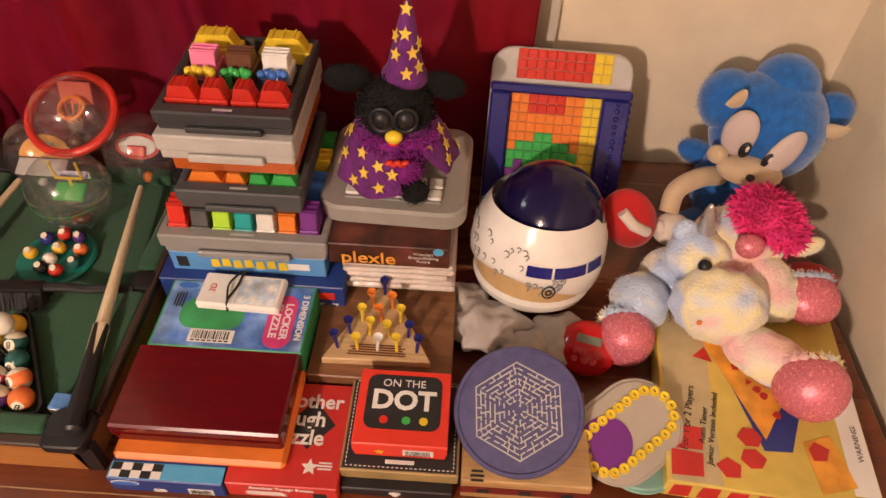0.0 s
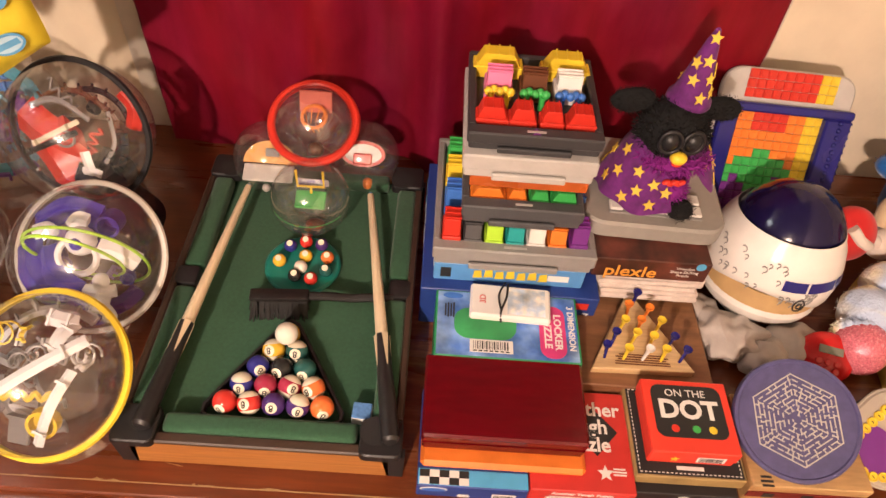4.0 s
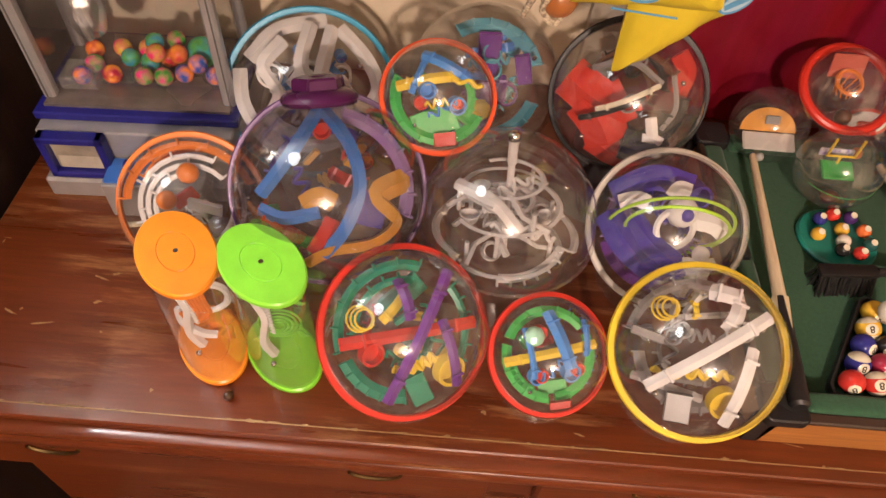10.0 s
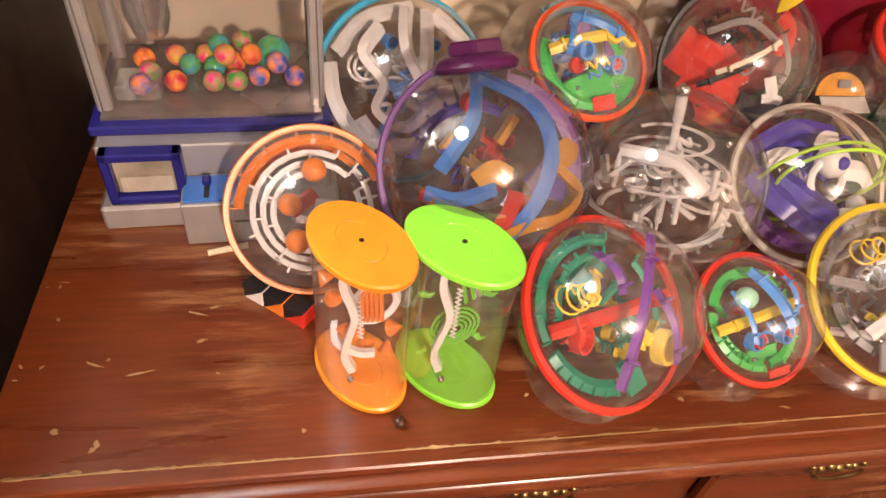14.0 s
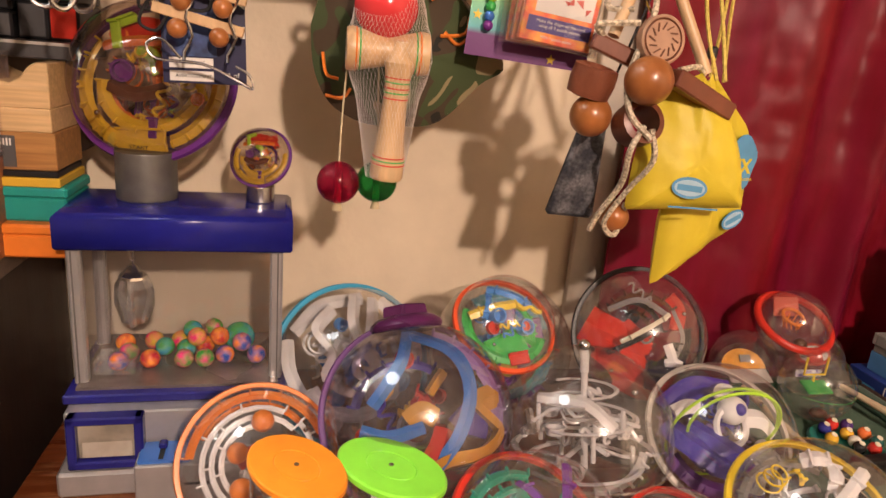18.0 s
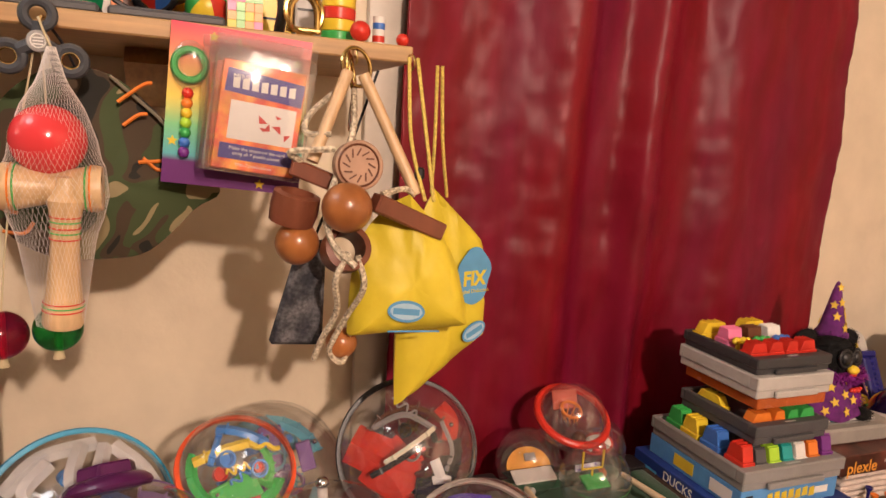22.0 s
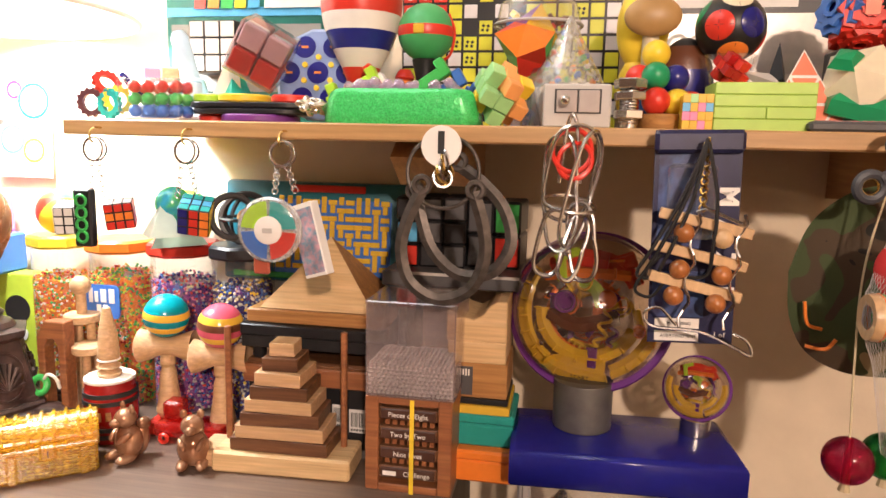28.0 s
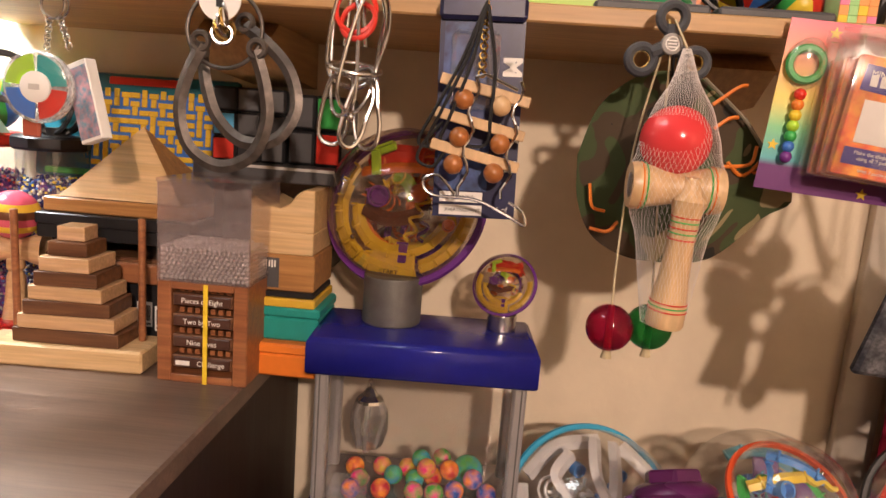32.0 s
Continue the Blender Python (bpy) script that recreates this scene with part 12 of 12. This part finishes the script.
part("cup", lathe([(0.022, 0), (0.024, 0), (0.020, 0.03), (0.024, 0.055), (0.021, 0.056), (0.016, 0.03), (0.022, 0)], 28), P_RED, t)

t = thing("banded_ball", pose(-1.577, 1.12, SH + 0.085), "green ball with a red and yellow band", "ball")
for lo, hi, c in ((-90, -10, P_GREEN), (10, 90, P_GREEN), (-10, 10, P_RED)):
    part("ball_band", ball(0.037, pose(0, 0, 0.037), 36, lo=lo, hi=hi), plastic("mid_green_rubber", (0.06, 0.36, 0.12), 0.45) if c is P_GREEN else c, t)
part("patch", box(0.014, 0.003, 0.0115, pose(-0.002, -0.0366, 0.031), 0.001), GOLD_Y, t)
part("cord", tube(spline([(0.03, 0.0, 0.06), (0.039, -0.006, 0.037), (0.034, -0.004, 0.01), (0.02, 0, 0.0)], 5), 0.002, 6), P_RED, t)
t = thing("toy_robot", pose(-1.612, 1.15, SH), "little orange and red toy with a cap behind the bars", "toy")
part("body", box(0.026, 0.02, 0.045, None, 0.004), OAKY, t)
part("head", ball(0.012, pose(0, 0, 0.056), 16), P_ORANGE, t)
part("cap", cyl(0.014, 0.014, pose(0, 0, 0.064), 16, 0.003, 0.010), P_RED, t)
t = thing("ball_post", pose(-1.577, 1.12, SH), "black cup holding up the green ball", "stand")
part("cup", lathe([(0.02, 0), (0.022, 0), (0.012, 0.06), (0.018, 0.087), (0.016, 0.088), (0.010, 0.06), (0.02, 0)], 22), P_BLACK, t)


def bar(x, y, z, l, w_, h, rx, ry, rz, c, label):
    t = thing("puzzle_bar", pose(x, y, z, rx, ry, rz), label, "puzzle piece", "bright puzzle bars")
    part("bar", box(l, w_, h, pose(0, 0, -h / 2), 0.0015), c, t)
    part("end_block", box(0.013, w_ + 0.001, h * 1.6, pose(l / 2 - 0.006, 0, -h / 2), 0.0015), c, t)


bar(-1.665, 1.085, SH + 0.046, 0.075, 0.016, 0.013, 0, -28, 0, P_LIME, "lime green notched bar leaning on the tray")
bar(-1.685, 1.085, SH + 0.026, 0.058, 0.016, 0.013, 0, 66, 0, P_LIME, "lime green notched bar standing on end")
bar(-1.632, 1.09, SH + 0.052, 0.06, 0.014, 0.012, 0, 55, 0, P_RED, "red notched bar leaning over others")
bar(-1.618, 1.092, SH + 0.040, 0.06, 0.014, 0.012, 0, 58, 0, PAPER, "white notched bar leaning over others")
bar(-1.570, 1.085, SH + 0.053, 0.072, 0.016, 0.015, 0, -34, 0, P_GREEN, "green notched bar leaning on the tray")
bar(-1.547, 1.095, SH + 0.046, 0.062, 0.014, 0.014, 0, -30, 0, P_BLUE, "violet-blue notched bar leaning on the tray")
bar(-1.528, 1.10, SH + 0.046, 0.06, 0.014, 0.012, 0, 50, 0, GOLD_Y, "mustard notched bar leaning on the tray")
bar(-1.64, 1.10, SH + 0.030, 0.05, 0.014, 0.02, 0, -20, 10, P_DKGREY, "dark grey notched bar below the lime one")
cubes("burr_cluster", -1.505, 1.13, SH + 0.034, 0.021, [P_RED, P_BLUE, P_RED, P_NAVY, P_BLUE], "red and blue burr puzzle behind the tray", 6)

# panel of coloured squares behind
t = thing("square_sheet", pose(-1.487, 1.322, SH), "black sheet with rows of white, yellow and red squares", "sticker sheet")
part("panel", box(0.34, 0.014, 0.25, None, 0.001), P_BLACK, t)
SQ_Y = mat("acid_yellow_sticker", (0.62, 0.62, 0.04), 0.35)
SQ_W = mat("white_sticker", (0.66, 0.63, 0.64), 0.35)
rnd = random.Random(77)
for i in range(14):
    for j in range(10):
        u, v = -0.170 + 0.0125 + i * 0.0243, 0.0045 + j * 0.0243
        red = i < 3 and j > 4
        black = i > 3 and j > 5 and (i + j) % 2 == 0 and i < 8
        if black:
            continue
        sq = part("square", box(0.0205, 0.0016, 0.0205, pose(u, -0.0076, v), 0.0006), P_RED if red else (SQ_W if rnd.random() < 0.42 else SQ_Y), t)
        if red:
            part("printed_ring", ring(0.0056, 0.0014, pose(u, -0.0086, v + 0.0102, 90), 14, 5, flat=0.2), PAPER, sq)
        elif rnd.random() < 0.12:
            for q in range(4):
                part("printed_mark", box(0.0042, 0.0006, 0.0042, pose(u - 0.005 + 0.007 * (q % 2), -0.0088, v + 0.004 + 0.007 * (q // 2), 0, 20 * q, 0)), INK, sq)

t = thing("star_puzzle", pose(-1.441, 1.12, SH + 0.060), "faceted star puzzle of orange, green, purple and yellow", "puzzle")
core = [Vector(p).normalized() for p in ((1, 1, 1), (1, 1, -1), (1, -1, 1), (1, -1, -1), (-1, 1, 1), (-1, 1, -1), (-1, -1, 1), (-1, -1, -1))]
tips = [Vector(p) for p in ((1, 0, 0), (-1, 0, 0), (0, 1, 0), (0, -1, 0), (0, 0, 1), (0, 0, -1))]
mm = pose(0, 0, 0.048, 12, 10, 28)
for k, tip in enumerate(tips):
    q = [c for c in core if c.dot(tip) > 0.1]
    ax = tip.orthogonal().normalized()
    ay = tip.cross(ax)
    q.sort(key=lambda c: math.atan2(c.dot(ay), c.dot(ax)))
    for i in range(4):
        bm = bmesh.new()
        bm.faces.new([bm.verts.new(mm @ (tip * 0.050)), bm.verts.new(mm @ (q[i] * 0.036)), bm.verts.new(mm @ (q[(i + 1) % 4] * 0.036))])
        part("facet", bm, [P_ORANGE, P_GREEN, P_PURPLE, P_ORANGE, GOLD_Y, P_RED][(k + i * 2) % 6], t, smooth=False)
t = thing("clear_dish_puzzle", pose(-1.433, 1.15, SH + 0.110), "clear domed dish with tiny coloured pieces inside", "puzzle")
part("dome", lathe([(0.03, 0), (0.052, 0.010), (0.056, 0.022), (0.058, 0.024), (0.056, 0.026), (0.050, 0.05), (0.03, 0.068), (0, 0.074)], 40), CLEAR, t)
part("rim", ring(0.057, 0.002, pose(0, 0, 0.024), 40, 6), P_LTGREY, t)
for k in range(14):
    part("piece", box(0.010, 0.010, 0.008, pose(0.034 * math.cos(k * 1.7), 0.034 * math.sin(k * 1.7), 0.026 + 0.004 * (k % 3), 20 * k, 10, 30 * k), 0.001), (P_RED, P_BLUE, P_YELLOW, P_BROWN)[k % 4], t)
t = thing("dish_pillar", pose(-1.433, 1.16, SH), "clear pillar holding a domed dish", "stand")
part("pillar", cyl(0.02, 0.109, None, 20), CLEAR, t)

# plain yellow toy head
bm = bmesh.new()
blob(bm, (0, 0, 0.13), (0.038, 0.036, 0.055), n=24)
blob(bm, (0, 0, 0.05), (0.034, 0.032, 0.05), n=24)
ob = part("yellow_toy_bust", bm, P_YELLOW, None, "", angle=2)
ob.matrix_basis = at(-1.300, 1.15, SH, s=(0.86, 0.86, 1.0))
tagged(ob, "plain smooth yellow plastic toy bust", "toy figure")
t = thing("tan_oval_toy", pose(-1.293, 1.105, SH + 0.115), "tan rounded oval toy resting against the yellow one", "toy")
bm = bmesh.new()
blob(bm, (0, 0, 0.022), (0.034, 0.014, 0.024), n=24)
part("body", bm, mat("tan_plastic", (0.40, 0.24, 0.09), 0.4), t, angle=2)
t2 = part("post", cyl(0.010, 0.115, pose(0, 0.012, -0.115), 14), CREAM, t)

t = thing("circle_ball", at(-1.198, 1.13, SH + 0.085, s=0.82), "black puzzle ball with red, blue and cream circles", "puzzle ball")
part("ball", ball(0.050, pose(0, 0, 0.05), 44), P_BLACK, t)
for (dx, dy, dz), c in (((-0.50, -0.85, -0.02), P_RED), ((0.48, -0.87, 0.06), P_NAVY), ((0.02, -0.62, 0.85), CREAM), ((0.0, -0.6, -0.85), P_ORANGE), ((-0.9, 0.0, 0.5), SILKGREEN), ((0.9, 0, -0.5), P_RED)):
    q = Vector((dx, dy, dz)).normalized().to_track_quat("Z", "Y").to_matrix().to_4x4()
    m = Matrix.Translation((0, 0, 0.05)) @ q
    part("circle", lathe([(0.0, 0.0511), (0.010, 0.0501), (0.0205, 0.0465), (0.0215, 0.0455)], 30, m), c, t)
    for k in range(4):
        part("slit", tube([m @ Vector((0.002 * math.cos(k * 1.571), 0.002 * math.sin(k * 1.571), 0.0513)), m @ Vector((0.020 * math.cos(k * 1.571), 0.020 * math.sin(k * 1.571), 0.0468))], 0.0005, 4), INK, t)
t = thing("ball_cup", pose(-1.198, 1.13, SH), "clear cup under the black ball", "stand")
part("cup", lathe([(0.03, 0), (0.032, 0), (0.024, 0.05), (0.034, 0.093), (0.032, 0.093), (0.022, 0.05), (0.03, 0)], 26), CLEAR, t)
t = thing("disc_ball", pose(-1.245, 1.15, SH + 0.0), "dark disc puzzle with red and blue stripes", "puzzle")
for k, c in enumerate((P_BLACK, P_BROWN, P_NAVY, P_BROWN, P_BLACK)):
    lo, hi = -90 + 36 * k, -54 + 36 * k
    part("slice", ball(0.045, pose(0, 0, 0.06) @ Matrix.Diagonal((0.8, 0.5, 1.3, 1)), 30, lo=lo, hi=hi), c, t)
cubes("red_burr", -1.203, 1.085, SH + 0.072, 0.017, [P_RED, plastic("crimson_plastic", (0.40, 0.012, 0.015))], "red folded burr puzzle on the shelf", 12)
part("post", cyl(0.012, 0.05, pose(0, 0, -0.072), 12), P_BLACK, bpy.data.objects["red_burr"])
t = thing("folded_star", pose(-1.145, 1.11, SH), "black and white folded star puzzle", "puzzle")
for k in range(5):
    part("point", lathe([(0.013, 0), (0, 0.045)], 4, pose(0, 0, 0.056, 0, 72 * k - 72, 20) @ pose(0, 0, 0.006)), P_BLACK if k % 2 else P_LTGREY, t, smooth=False)
part("foot", cyl(0.014, 0.046, None, 14), P_BLACK, t)
t = thing("grey_card_box", pose(-1.115, 1.315, SH), "pale silver printed carton at the wall", "puzzle box")
part("carton", box(0.36, 0.03, 0.225, None, 0.001), mat("silver_card", (0.50, 0.46, 0.42), 0.3, 0.2, vary=0.2), t)
part("header", box(0.34, 0.001, 0.03, pose(0, -0.0155, 0.175)), P_BLACK, t)
part("header_print", box(0.18, 0.001, 0.014, pose(-0.05, -0.0162, 0.183)), PAPER, t)
for k in range(3):
    part("printed_ring", ring(0.014, 0.003, pose(-0.12 + 0.03 * k, -0.0156, 0.13, 90), 20, 5, flat=0.2), P_LTGREY, t)

t = thing("gear_ball", pose(-1.056, 1.13, SH + 0.10), "red and blue gear ball puzzle", "puzzle ball")
part("core", ball(0.034, pose(0, 0, 0.04), 24), P_NAVY, t)
for k, (d, c) in enumerate((((0, -1, 0.1), P_RED), ((-0.9, -0.4, 0.2), P_BLUE), ((0.9, -0.4, 0.2), P_BLACK), ((0, -0.2, 1), P_BLACK), ((0, -0.4, -1), P_RED))):
    q = Vector(d).normalized().to_track_quat("Z", "Y").to_matrix().to_4x4()
    for r in (0.011, 0.020, 0.028):
        gear_ring(t, r, 10, Matrix.Translation((0, 0, 0.04)) @ q @ pose(0, 0, math.sqrt(0.040 ** 2 - r * r) - r * 0.25), c, "gear")
part("sticker", box(0.016, 0.001, 0.016, pose(0, -0.041, 0.034)), SALMON, t)
t = thing("cube_stack", pose(-1.056, 1.13, SH), "dark multicoloured cube under the gear ball", "puzzle cube")
part("cube", box(0.05, 0.05, 0.099, None, 0.002), P_BLACK, t)
for i in range(3):
    for j in range(5):
        part("tile", box(0.0135, 0.001, 0.0165, pose(-0.0155 + 0.0155 * i, -0.0254, 0.004 + 0.019 * j)), (P_RED, P_BLUE, P_ORANGE, P_DKGREY, P_YELLOW)[(i * 2 + j * 3) % 5], t)
lune_ball(-0.985, 1.15, SH + 0.126, 0.042, [P_GREEN, P_YELLOW, P_ORANGE, P_GREEN, P_YELLOW, P_RED, P_BLUE, P_YELLOW], "green, yellow and orange beach-ball puzzle", rx=70, ry=25)
t = thing("checker_block", pose(-0.985, 1.16, SH), "brown and orange checker block under a ball", "puzzle cube")
part("block", box(0.06, 0.06, 0.083, None, 0.002), P_BROWN, t)
for i in range(4):
    for j in range(5):
        if (i + j) % 2:
            part("tile", box(0.0135, 0.001, 0.0155, pose(-0.0225 + 0.015 * i, -0.0304, 0.003 + 0.0163 * j)), P_ORANGE, t)
for k, (x, z, w_, h, c, l) in enumerate(((-0.895, 0, 0.07, 0.10, P_BLUE, "violet blue plastic block at the wall"), (-0.893, 0.1005, 0.075, 0.055, P_PURPLE, "purple plastic block on a blue one"), (-0.82, 0, 0.06, 0.075, P_YELLOW, "yellow plastic block at the wall"), (-0.82, 0.0755, 0.05, 0.06, P_RED, "red plastic block on a yellow one"), (-0.76, 0, 0.05, 0.11, P_LTGREY, "pale grey block at the shelf's end"))):
    t = thing("plastic_block", pose(x, 1.20, SH + z), l, "puzzle block", "blocks at the wall")
    part("block", box(w_, 0.06, h, None, 0.003), c, t)
    part("groove", box(w_ * 0.9, 0.001, 0.003, pose(0, -0.0302, h * 0.5)), P_BLACK, t)
